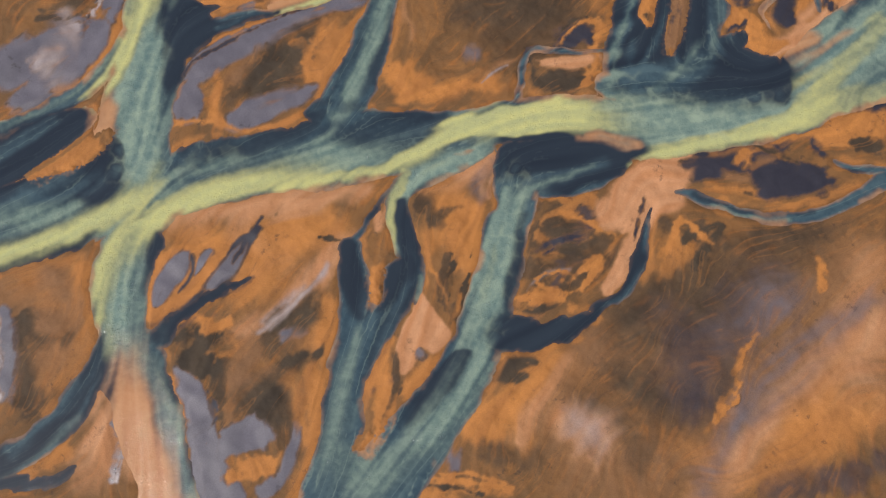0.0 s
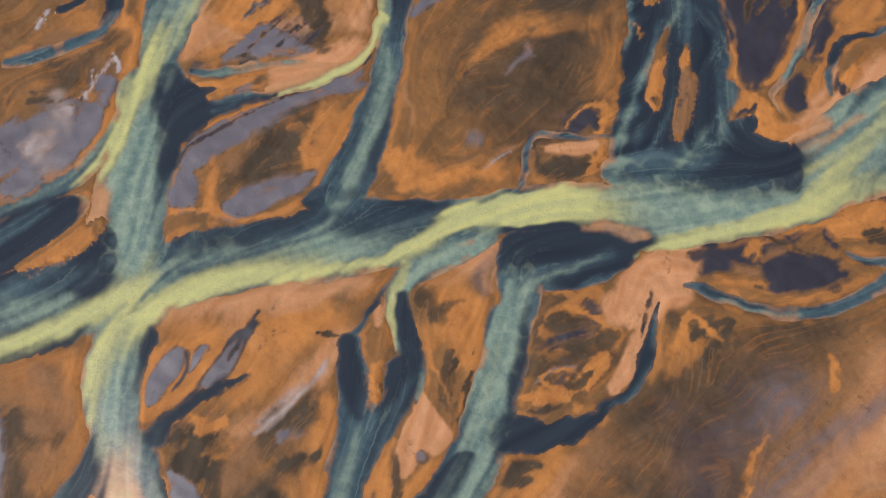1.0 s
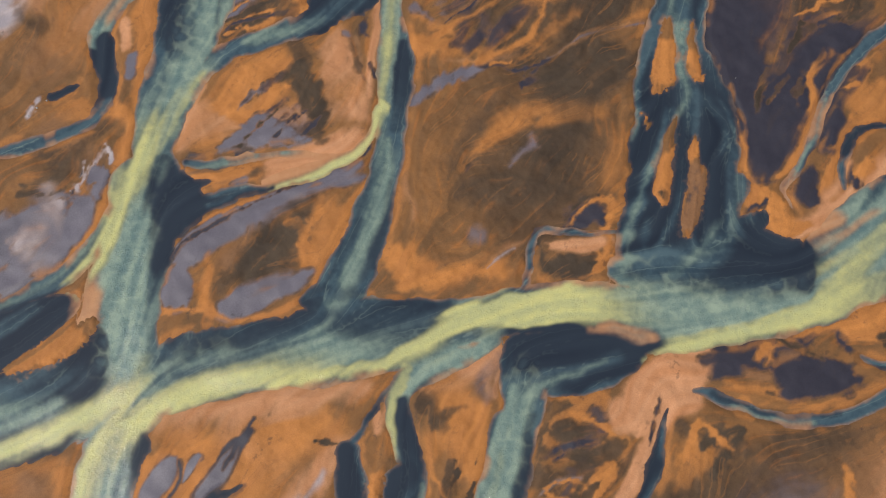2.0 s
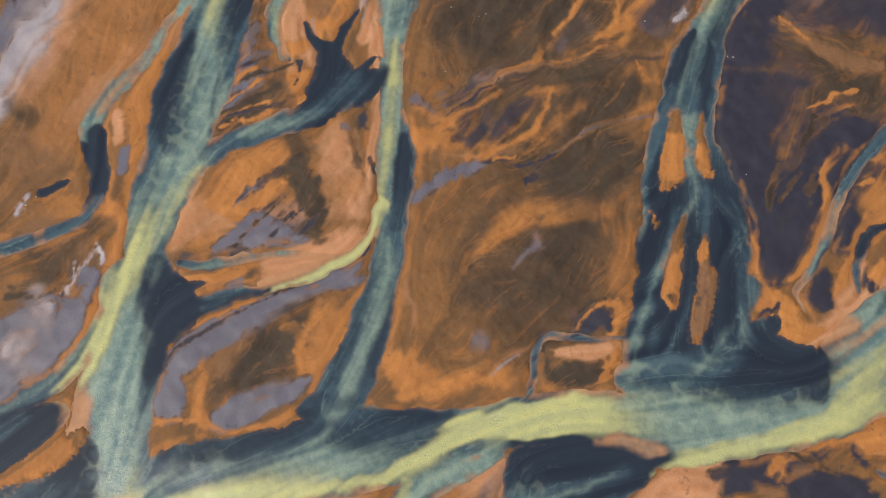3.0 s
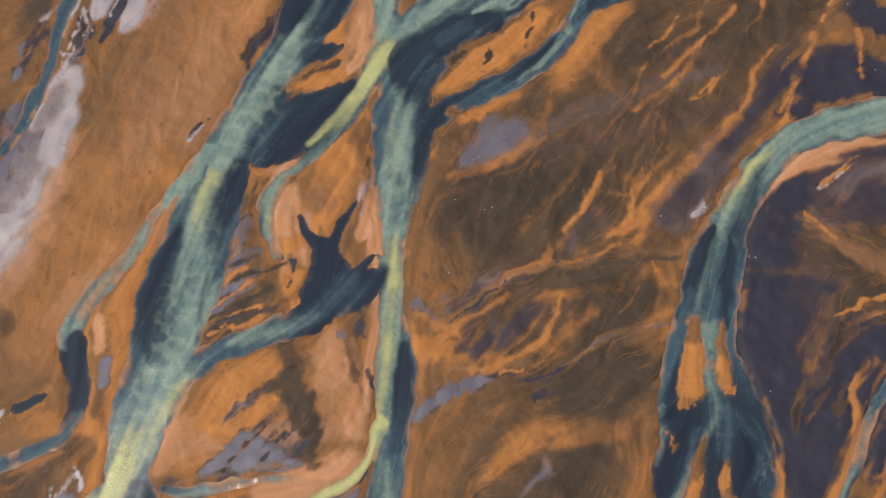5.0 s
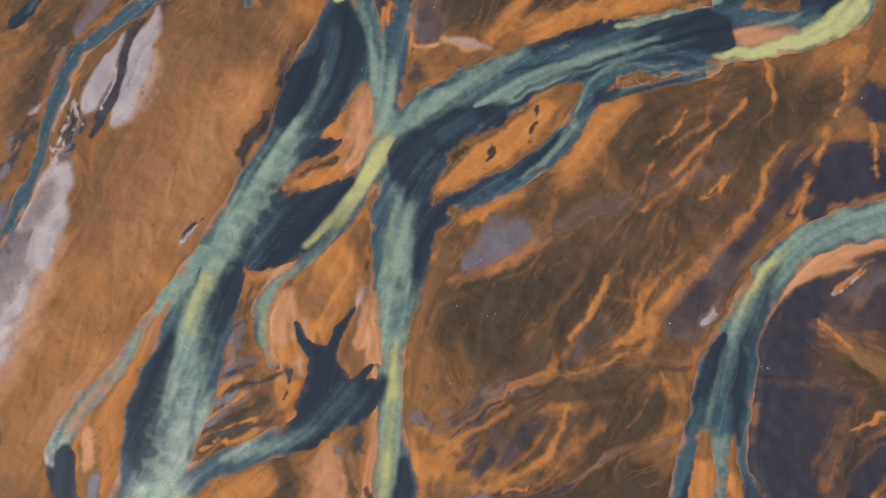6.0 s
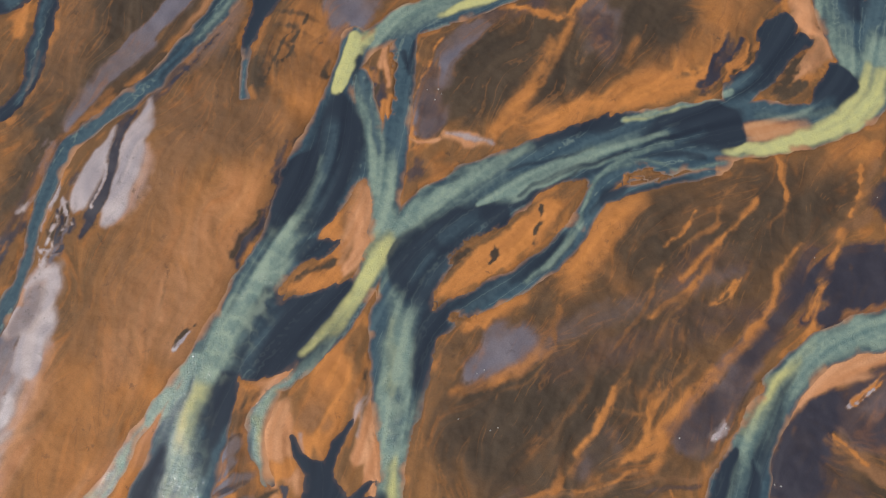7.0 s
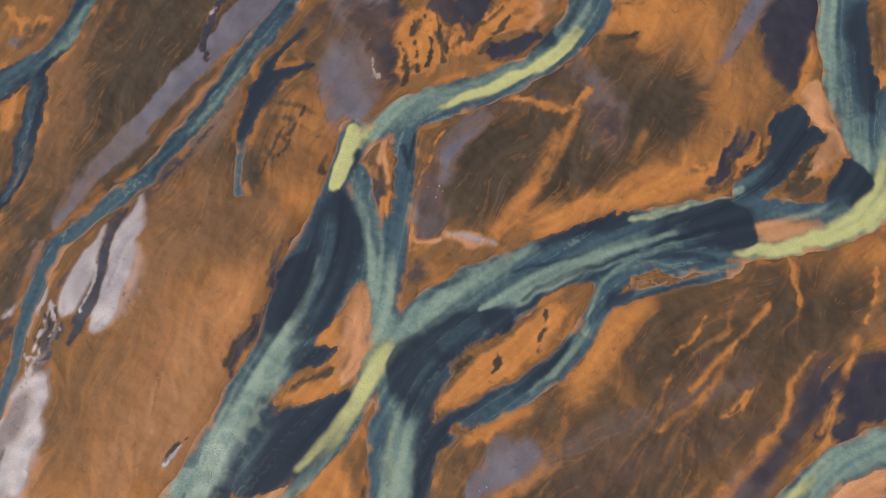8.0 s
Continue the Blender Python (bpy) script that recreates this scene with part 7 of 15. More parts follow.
land(PEACH, 3, 0.3, (67.9, 15, 6, 0.5), (61.3, 1.7, 5.8, 0.4), (65.5, -5.1, 6.8, 0.5), (54.3, -7.1, 3.4, 0.4))
land(BRIGHT, 2.5, 0.4, (62.4, 1.7, 3.5, 0.5), (54, -9.8, 6.7, 0.7), (62, -9.4, 4.5, 0.5))
land(UMBER, 3, 0.4, (51.4, -2.6, 3.4, 0.5), (22.8, 2.3, 4.6, 0.6))
land(BRIGHT, 1.5, 0.4, (13.9, -1.5, 4.6, 0.8), (9.6, -6.4, 4.5, 0.8), (11.7, -10.8, 2.8, 0.7))
land(PEACH, 1.2, 0.3, (19.2, 1.3, 1.4, 0.5), (14.9, -4.3, 1.7, 0.6), (10.6, -10.8, 1.7, 0.6))
land(SILT, 1.5, 0.3, (18.2, -6.5, 1.4, 0.4), (18.5, -6.8, 1.4, 0.4))
land(BRIGHT, 0.4, 0.9, (59.7, 13.9, 0.4, 0.25), (59.6, 12.2, 0.8, 0.8), (58.9, 11, 0.2, 0.25))
land(BRIGHT, 0.25, 0.9, (48.5, 5.1, 0.7), (46.1, 1.7, 0.6), (44.9, -1.4, 0.7), (43.8, -3.6, 0.6), (42.1, -6.7, 1.4), (40.4, -8.5, 0.9))
# patchwork beside the arm
land(PEAT, 0.5, 0.8, (19.7, 20.6, 3.6, 0.8), (21.2, 15.8, 3, 0.7), (18, 22.5, 3.1, 0.8), (23.5, 14, 2.4, 0.6))
land(ASH, 0.35, 0.7, (23.4, 21.8, 1.8), (19.7, 20.6, 1.2), (15.4, 18.3, 1))
land(PALE, 0.4, 0.3, (13, 11.8, 0.3, 0.5), (14, 13.8, 0.6, 0.5), (17, 15, 0.6, 0.5), (20, 15.2, 0.3, 0.4))
land(BRIGHT, 0.4, 0.7, (16.2, 10.4, 0.8), (13.8, 10.9, 1.2), (18.6, 10.6, 0.8), (14.5, 13.5, 0.7))
land(PEAT, 0.4, 0.8, (11.7, 9.1, 0.2, 0.25), (14.3, 8.5, 0.5, 0.8), (17.3, 9.3, 0.5, 0.8), (19.7, 10.2, 0.2, 0.25))
land(BRIGHT, 0.35, 0.7, (21.6, 11.9, 1.2), (24.9, 16.9, 1.8), (19.3, 13.1, 0.6))
land(PEACH, 0.4, 0.3, (28.8, 16.9, 1.2), (27.7, 14.5, 2), (25.8, 11.8, 1.8))
land(PEACH, 0.6, 0.3, (26.6, 24.8, 3.7), (29.6, 22.9, 2.4))
land(PEAT, 0.4, 0.8, (41.5, 21.2, 2.4), (38.4, 19.7, 1.8), (44.6, 22, 1.5), (39.8, 15.5, 1.8))
land(BRIGHT, 0.4, 0.7, (35.9, 18.5, 1.5), (38.6, 22.8, 1.8), (43.1, 19, 0.8))
land(PEAT, 0.3, 0.4, (9.3, 0.8, 1.2), (12.2, 1.1, 1.4), (14, 0.8, 0.8))
land(PEAT, 0.3, 0.4, (8.1, -1.1, 0.9), (10.4, -1.3, 1.3), (11.9, -1, 0.6))
# leaves of silt on the middle flat
land(BRIGHT, 0.6, 0.5, (-46.5, 18.7, 2.4), (-46.9, 12.8, 1.8), (-44.1, 9.8, 1.8), (-38.9, 13.8, 2.4), (-36.9, 21, 2.4))
land(ASH, 0.3, 0.3, (-46.1, 13.4, 1.8), (-44.4, 15.7, 3.6), (-42.2, 18.1, 3.6), (-41, 18.7, 1.8))
land(SILT, 0.25, 0.15, (-45.7, 11.6, 1.2), (-44.9, 13.6, 3), (-43.3, 16.3, 4), (-41.6, 18.4, 2.2))
land(ASH, 0.3, 0.3, (-40.6, 16.2, 1), (-38.9, 18, 2.1), (-37.4, 19.2, 1.2))
land(SILT, 0.25, 0.15, (-40, 16.1, 0.8), (-38.7, 17.9, 1.6), (-37.5, 19.1, 1))
land(ASH, 0.3, 0.3, (-37.7, 13.2, 1), (-35.4, 15.6, 2.4), (-32.6, 19.7, 2.4), (-29.7, 23, 1))
land(SILT, 0.25, 0.15, (-37.1, 13.5, 1), (-35.1, 15.6, 2), (-33.2, 18.5, 1.6), (-32, 20.3, 0.8))
land(ASH, 0.3, 0.5, (-45.1, 8.1, 1.4), (-41.7, 10.6, 1.4), (-37.7, 12.3, 1.4), (-34.1, 12.9, 1.2), (-30.9, 15, 0.5))
land(BRIGHT, 0.4, 0.5, (-41.3, 12.7, 0.4, 0.25), (-43.5, 9.8, 0.8, 0.8), (-45.8, 9.2, 0.5, 0.25))
land(PEAT, 0.5, 0.8, (-44.4, 5.7, 2.3), (-39.7, 6.2, 1.8), (-36.1, 6.2, 1.8), (-40.6, 2.2, 2.9), (-35.9, 1, 2.3))
land(BRIGHT, 0.35, 0.7, (-41.6, 8.6, 1.4), (-37.5, 8.5, 1.4), (-38.5, 6.5, 0.6), (-33.9, 7.9, 1.8))
land(ASH, 0.4, 0.7, (-42.6, 6.3, 0.3, 0.25), (-40.4, 8, 0.7, 0.8), (-38.1, 9.1, 0.2, 0.25))
land(PEACH, 1.2, 0.3, (-31.4, 6.1, 1.8, 0.6), (-28, 8.3, 2.3, 0.8), (-23.9, 11.8, 2.4, 0.8), (-19.2, 17.1, 3, 0.8), (-14.5, 21.2, 1.8, 0.7))
land(PALE, 0.8, 0.2, (-28.6, 8.2, 0.6, 0.5), (-24.5, 11.1, 0.8, 0.6), (-22.2, 13.5, 0.6, 0.5))
land(BRIGHT, 1.5, 0.5, (-28.3, 16.6, 6, 0.7), (-22.3, 19.5, 4.2, 0.6), (-31.7, 11.9, 3.6, 0.7))
land(PEAT, 0.8, 0.7, (-25.6, 7.7, 4.1, 0.9), (-22.1, 9.4, 2.9, 0.9), (-20.9, 12.3, 1.4, 0.7))
land(SILT, 0.4, 0.4, (-25.5, 6, 1.4), (-23.5, 6.5, 1.4))
land(PEAT, 0.5, 0.7, (-25.4, 1.4, 0.9), (-22.5, 2.2, 1.4), (-19, 3, 0.9))
land(UMBER, 1.0, 0.5, (-30.1, 3.2, 4.6, 0.8), (-32.3, -0.7, 3.4, 0.7), (-27.7, -0.2, 3.4, 0.6))
land(PEAT, 1.2, 0.7, (-28.1, -3.6, 6.2, 0.9), (-31.5, -4.6, 3.4, 0.8), (-25.7, -6.9, 3.4, 0.8))
land(BRIGHT, 1.0, 0.5, (-20.7, -0.4, 3.4, 0.9), (-20, -5.9, 2.8, 0.9), (-21, -10.3, 2.8, 0.9), (-24.1, -0.9, 2.3, 0.6))
land(SILT, 0.25, 0.3, (-41.4, 0.5, 0.9), (-39.8, -1.7, 2.9), (-38.5, -5.1, 4.3), (-37.5, -7.3, 3.4), (-38.2, -10, 1.7))
land(ASH, 0.4, 0.5, (-37.2, -2.3, 0.3, 0.25), (-35.8, -5.7, 0.6, 0.8), (-36.2, -9, 0.3, 0.25))
land(SILT, 0.35, 0.6, (-33.6, -9, 2.2), (-30.2, -8.2, 3.4), (-27.9, -10.2, 2.8))
land(BRIGHT, 0.4, 0.3, (-42.8, -0.6, 1.2), (-41.7, -4.5, 1), (-40.2, -9.4, 0.8))
# the south-western shore
land(UMBER, 2, 0.5, (-62.3, 13.6, 8.4, 0.6), (-61.3, 3.7, 7, 0.6))
land(BRIGHT, 1.5, 0.5, (-57.8, 16.5, 3.6, 0.7), (-59.6, 10.6, 3.6, 0.6), (-65.5, 15.5, 2.4, 0.5))
land(PEAT, 0.8, 0.8, (-66, 9.6, 3, 0.8), (-66.5, 2.7, 2.3, 0.7), (-64, -4.1, 4, 0.6))
land(SILT, 0.35, 0.5, (-69.3, 9.6, 1.8), (-68.4, 3.8, 2.1), (-68.3, -1.3, 2.3))
land(ASH, 0.4, 0.8, (-68.1, 9.6, 0.4, 0.25), (-66.9, 3.8, 0.9, 0.8), (-66.7, -0.7, 0.5, 0.25))
land(PEACH, 1.2, 0.4, (-52.1, -7.6, 3.4, 0.9), (-54.2, -9.8, 2.8, 0.8), (-51.4, -2.1, 2.3, 0.7))
land(PALE, 0.25, 0.5, (-50.7, -4.6, 0.9), (-50.2, -6.6, 0.8), (-49.7, -8.7, 0.7))
# dark flats beside the side creek
land(ASH, 0.8, 0.5, (43.3, 33, 5), (48.3, 34.2, 3.8), (56, 36, 2.5))
land(ASH, 0.6, 0.5, (52.2, 29.7, 3.7), (58.5, 30.8, 3.8), (61.2, 28.3, 3.1), (52.5, 27.2, 2.5))
land(BRIGHT, 0.6, 0.6, (62.4, 37.2, 2.5), (66.4, 39.1, 3.2), (70.2, 39.6, 3.2), (52.8, 35.4, 1.3), (49.3, 31.6, 0.9))
land(PEAT, 0.4, 0.7, (69, 35.8, 1.9), (71.3, 34.4, 1.9))
land(UMBER, 0.7, 0.5, (49.1, 29.7, 1.9), (46.7, 30.4, 1.3))
land(PEACH, 0.8, 0.3, (34.2, 28.1, 5.6), (38.2, 31.2, 4.4), (40.2, 33.4, 2.5), (36.6, 26.8, 5.6))
land(SILT, 1.0, 0.3, (5.4, 28.6, 2.5, 0.5), (8, 33, 1.9, 0.6))
# northern plain, west of the silt band
land(PEAT, 3.5, 0.5, (-55.4, 194.8, 15.4, 0.7), (-57.7, 184.7, 11.6, 0.75), (-60.1, 177.1, 7.3, 0.6), (-49.4, 194.7, 9.8, 0.7), (-62.7, 160.5, 3.8, 0.5))
land(UMBER, 2.5, 0.5, (-63.8, 175.7, 6, 0.7), (-64.8, 167.7, 7.2, 0.6), (-63.7, 191.9, 4.2, 0.5))
land(SILT, 0.35, 0.3, (-31.7, 198.9, 6.4), (-37.3, 192.2, 4.9), (-42.2, 186.5, 4.1), (-46.3, 181.6, 3.8), (-50.4, 176.2, 3.7), (-55, 170.8, 3.9), (-58.3, 166, 2.8), (-61.5, 161, 1.7), (-63.6, 157.8, 0.6))
land(ASH, 0.3, 0.8, (-39, 198.3, 1.7), (-40.7, 193.9, 1.4), (-40.9, 187.4, 1))
land(PALE, 0.25, 0.6, (-40.5, 196.4, 0.6), (-39.6, 197.2, 0.5))
land(PEAT, 0.5, 0.5, (-39.5, 185.2, 1.1, 0.8), (-44.3, 179.7, 1.6, 0.8), (-48.8, 172.9, 1.6, 0.7), (-53.4, 167.6, 1.3, 0.7))
land(PEACH, 0.5, 0.3, (-31.4, 193.8, 0.3, 0.2), (-35.1, 188.7, 1.1, 0.64), (-40.5, 181.7, 1.1, 0.56), (-46.4, 174.6, 0.5, 0.15))
land(SILT, 1.8, 0.4, (-36.5, 179.6, 4, 0.4), (-40, 174.1, 4.6, 0.45), (-45.4, 169.5, 2.6, 0.4))
land(UMBER, 2.5, 0.4, (-38.2, 166.1, 7.7, 0.6), (-40.2, 159.7, 8.9, 0.6), (-29.1, 160.2, 6.3, 0.5))
land(ASH, 0.4, 0.8, (-41.5, 173.1, 0.3, 0.25), (-44.4, 169.5, 0.8, 0.8), (-47.2, 165.6, 0.8, 0.8), (-49.2, 162.3, 0.3, 0.25))
land(PALE, 0.8, 0.3, (-49.9, 160.7, 1.9), (-51.2, 157.2, 3.1), (-52.2, 154.7, 3.7))
land(BRIGHT, 1.5, 0.6, (-24.8, 177.4, 6.6, 0.8), (-27, 169.3, 6.5, 0.7), (-23, 162.7, 5.1, 0.7), (-18.9, 175.3, 3.3, 0.7))
land(PEAT, 0.4, 0.6, (-30.7, 179.5, 0.3, 0.25), (-26.8, 179.5, 0.8, 0.8), (-21.6, 177.4, 0.3, 0.25))
land(PEAT, 0.4, 0.6, (-29.9, 176.8, 0.3, 0.25), (-26.7, 176.7, 0.8, 0.8), (-23.4, 174.7, 0.3, 0.25))
land(PEAT, 0.4, 0.6, (-30.4, 174.7, 0.3, 0.25), (-27.2, 173.3, 0.8, 0.8), (-25.2, 170.6, 0.3, 0.25))
land(PEAT, 0.4, 0.6, (-30.3, 172, 0.3, 0.25), (-28.6, 170, 0.9, 0.8), (-28.2, 167.3, 0.3, 0.25))
land(PEAT, 0.35, 0.6, (-32.1, 170.7, 0.9), (-32.2, 166.7, 1.6), (-30.6, 165.4, 0.8))
land(PEAT, 0.4, 0.7, (-19.4, 169.2, 1), (-20, 167.3, 1.3))
land(SILT, 1.0, 0.6, (-13.6, 196.5, 9.1), (-15.4, 190, 10.3), (-17.2, 182.9, 8.1), (-17.1, 176.6, 4), (-13.3, 181.4, 5.4))
land(ASH, 1.2, 0.8, (-10.9, 195, 6.3, 0.8), (-10.2, 189.2, 2.7, 0.7), (-14.9, 197.3, 4.2, 0.6))
land(UMBER, 1.2, 0.6, (-18.1, 192.9, 3.5, 0.7), (-19.3, 188.6, 2.1, 0.5))
land(ASH, 0.25, 0.8, (-13.8, 192.1, 0.6), (-12.9, 189.2, 0.6))
land(PALE, 0.2, 0.4, (-12.1, 186.9, 0.4), (-11.7, 184.9, 0.4), (-11.1, 183.7, 0.5))
land(BRIGHT, 0.5, 0.8, (-4.9, 192.8, 4.2), (-5.6, 187.7, 4.1), (-2.9, 185.6, 2))
land(PEAT, 0.4, 0.8, (-5.6, 189.2, 0.6, 0.25), (-4.2, 194.2, 1.3, 0.8), (-6.8, 184.9, 0.7, 0.8), (-1.6, 189.8, 0.4, 0.25))
land(ASH, 0.35, 0.7, (-12.1, 168.5, 1), (-11.4, 163.9, 1.5), (-10.5, 161.3, 0.8))
land(PEACH, 0.35, 0.3, (-10, 173.9, 1.3), (-9.8, 169.2, 1), (-9.3, 165.2, 0.9))
land(BRIGHT, 0.4, 0.5, (-9.9, 161.9, 1.3), (-10.1, 160, 1))
land(ASH, 0.8, 0.4, (-1.8, 161.2, 3.8), (-3, 157.4, 3.8))
land(SILT, 0.8, 0.4, (-1.8, 162.5, 3.2, 0.6), (-3, 157.4, 3.1, 0.6))
land(BRIGHT, 0.4, 0.4, (-3.6, 163.8, 0.3, 0.25), (-5.2, 159.3, 0.6, 0.8), (-4.2, 155.2, 0.7, 0.8), (-0.3, 155.8, 0.3, 0.25))
# between the north-eastern arms
land(PEAT, 4, 0.5, (25.5, 176.9, 19.9, 0.45), (38.8, 183.7, 13.5, 0.35), (18.6, 166.9, 12.9, 0.5))
land(BRIGHT, 2, 0.5, (34.4, 193.8, 7, 0.6), (42.4, 194.4, 8.4, 0.5), (51.3, 178.7, 6, 0.6), (42.8, 170, 4.5, 0.8))
land(UMBER, 2.5, 0.4, (41.9, 188.6, 8.2, 0.6), (49.5, 186.4, 5.5, 0.6), (53.2, 185, 4.1, 0.6))
land(BRIGHT, 0.4, 0.8, (29.2, 195.3, 1.4), (32.5, 194.5, 2.1), (37, 193, 2.1))
land(PEAT, 0.4, 0.7, (27.6, 191.7, 0.3, 0.25), (31.5, 190.9, 1.1, 0.8), (34.9, 191.6, 0.4, 0.25))
land(PEAT, 0.4, 0.7, (26.5, 193.9, 0.3, 0.25), (29.9, 196.8, 0.8, 0.8), (34.7, 197.5, 0.5, 0.25))
land(SILT, 1.0, 0.3, (56.6, 198, 1.7, 0.8), (52.8, 193.6, 2.1, 0.8), (49, 188.6, 2.1, 0.7), (46, 184.3, 1.6, 0.6))
land(ASH, 0.6, 0.6, (5.4, 197.8, 4.9), (5.6, 194.1, 2.8))
land(BRIGHT, 0.5, 0.9, (1.6, 191.2, 2.8), (3.9, 189.1, 2.1), (8.6, 194.1, 2.8), (12.6, 194, 2.1))
land(PEAT, 0.4, 0.9, (2, 195.6, 0.5, 0.25), (1.3, 189.1, 1, 0.8), (10, 196.3, 1, 0.8), (14.6, 195.5, 0.4, 0.25))
land(ASH, 0.4, 0.6, (7.2, 189, 1.4), (11.8, 190, 2.1), (16.5, 191.4, 2.5))
land(PEAT, 1.5, 0.7, (38.5, 180.2, 5.4, 0.8), (37.1, 177.5, 4, 0.6), (18, 181.8, 4, 0.6), (19.4, 184.6, 4.1, 0.7))
land(SILT, 1.8, 0.5, (28.1, 177.6, 4.6, 0.55), (27.2, 172.8, 5.2, 0.45), (25.2, 183.8, 2.7, 0.5))
land(PEAT, 1.8, 0.6, (27.3, 174.8, 5.9, 0.5), (7.4, 169, 9.7, 0.75), (4.7, 162.4, 7.6, 0.7), (14.6, 175.6, 4, 0.5))
land(SILT, 0.6, 0.5, (8.2, 177.8, 2.7), (5, 174.4, 2.9), (1.1, 169.7, 3.2), (-0.2, 165.8, 2.6))
land(ASH, 0.8, 0.6, (8.9, 178.1, 2.7, 0.7), (16.7, 180.4, 2.7, 0.7))
land(BRIGHT, 0.5, 0.6, (12.1, 179.4, 2), (14.7, 179.6, 1.1), (21, 177.6, 1.1), (24.4, 181.1, 1.3))
land(BRIGHT, 1.2, 0.5, (18.9, 172.9, 2, 0.6), (14.2, 165, 2.6, 0.6), (10.3, 159.2, 3.1, 0.7))
land(BRIGHT, 0.8, 0.6, (17.7, 159.1, 1.9), (25.9, 161.9, 2.3), (34.7, 163.1, 2.5), (43, 165.7, 2.6), (46.7, 171.3, 1.3))
land(PEAT, 0.4, 0.9, (20.9, 161.7, 0.2, 0.25), (26.5, 162.6, 0.4, 0.8), (33.4, 163.5, 0.4, 0.8), (39.7, 164.1, 0.2, 0.25))
land(ASH, 0.4, 0.7, (49.4, 173.3, 1.6), (47.8, 169.9, 1.6), (45.5, 166, 1.5), (43.5, 164.7, 0.9))
land(BRIGHT, 0.4, 0.8, (51.8, 171.9, 2.6), (49.5, 167.9, 2.3), (52.7, 168.5, 1.6))
land(PEAT, 0.4, 0.8, (50, 167.2, 0.4, 0.25), (52.2, 169.9, 0.6, 0.8), (53.8, 173.2, 0.3, 0.25))
land(PEACH, 0.5, 0.4, (61.7, 180, 2.7), (63.5, 181.3, 1.6), (61.2, 176.5, 2.6))
land(PEACH, 0.6, 0.4, (63.5, 174.5, 3.3), (65, 171.1, 3.3), (58.7, 166.5, 3.9))
land(PEAT, 0.4, 0.8, (63.3, 172.5, 0.9), (57.9, 165.2, 1.9), (61, 164.5, 1.5), (57.1, 163.3, 2.5))
land(ASH, 1.0, 0.5, (60.7, 193.5, 8.4, 0.9), (59, 187, 5.5, 0.9), (58.2, 182.8, 2.7, 0.9))
# between the trunk and the eastern river
land(PEAT, 3, 0.5, (35.5, 143.2, 9, 0.6), (51.4, 146.1, 9.1, 0.6), (27.7, 134.4, 7, 0.5), (41.1, 139, 5.9, 0.4))
land(ASH, 1.5, 0.5, (46.5, 134.3, 4.1, 0.5), (40.1, 134.9, 3.5, 0.5), (36.5, 126.4, 4, 0.5), (49.1, 125.8, 2.3, 0.5), (28, 121, 4.5, 0.5), (18.1, 117.8, 5.5, 0.5))
land(SILT, 1.5, 0.4, (12.6, 122.7, 3.9, 0.6), (8.5, 119.5, 3.3, 0.6), (36.7, 129.8, 2.9, 0.3), (46.3, 132.6, 2.3, 0.4))
land(BRIGHT, 1.0, 0.5, (23.3, 138.5, 5.9, 0.8), (27.7, 142.7, 3.6, 0.8), (19.5, 133.9, 2.9, 0.7))
land(BRIGHT, 0.4, 0.5, (18.7, 128.8, 0.2, 0.25), (16.7, 124.4, 0.7, 0.8), (17.1, 121.1, 0.6, 0.8), (11.9, 118.4, 0.4, 0.25))
land(BRIGHT, 0.4, 0.5, (49.4, 149.7, 0.2, 0.25), (44.5, 143.1, 0.4, 0.8), (43.9, 140.2, 0.4, 0.8), (40.4, 138.4, 0.4, 0.8), (34.7, 133.8, 0.5, 0.8), (30.6, 125.9, 0.5, 0.8), (23.9, 118.8, 0.2, 0.25))
land(BRIGHT, 0.4, 0.5, (55.4, 151.5, 0.3, 0.25), (55.5, 147.9, 0.6, 0.8), (55.7, 144.2, 0.5, 0.8), (52.4, 139.5, 0.2, 0.25))
land(BRIGHT, 0.4, 0.5, (44.4, 136.6, 0.3, 0.25), (41.7, 133.2, 0.7, 0.8), (37.7, 128.1, 0.7, 0.8), (33.9, 123.7, 0.7, 0.8), (32.5, 120.4, 0.2, 0.25))
land(BRIGHT, 0.35, 0.5, (46.2, 130.9, 1.2), (43.6, 128.6, 0.8), (41.7, 127.5, 0.5))
land(BRIGHT, 0.4, 0.5, (37.5, 125.3, 0.2, 0.25), (37.3, 122.5, 0.4, 0.8), (36.5, 120.9, 0.2, 0.25))
land(BRIGHT, 0.4, 0.5, (51, 127.4, 0.2, 0.25), (48.8, 123.6, 0.7, 0.8), (45, 120.3, 0.5, 0.8), (42.5, 117.6, 0.2, 0.25))
land(BRIGHT, 0.5, 0.5, (69.4, 150.2, 0.4, 0.25), (67.3, 144.1, 1, 0.8), (65.1, 141.2, 0.4, 0.25))
land(BRIGHT, 0.4, 0.5, (64.5, 138.8, 0.7), (61.8, 134.7, 0.8), (58.9, 130.2, 0.8), (56.5, 125.2, 1.1))
land(ASH, 1.0, 0.4, (58.4, 135.3, 3.5, 0.9), (55.3, 129.6, 4, 0.9), (51.1, 123.5, 3.9, 0.8), (46.6, 118.7, 3.9, 0.8))
land(ASH, 0.8, 0.4, (65.2, 133.6, 5.2, 0.95), (62, 127.9, 4.6, 0.95), (66, 127.3, 3.4, 0.95))
land(PEAT, 0.25, 0.5, (59.1, 127.4, 0.3), (59.5, 125.8, 0.2))
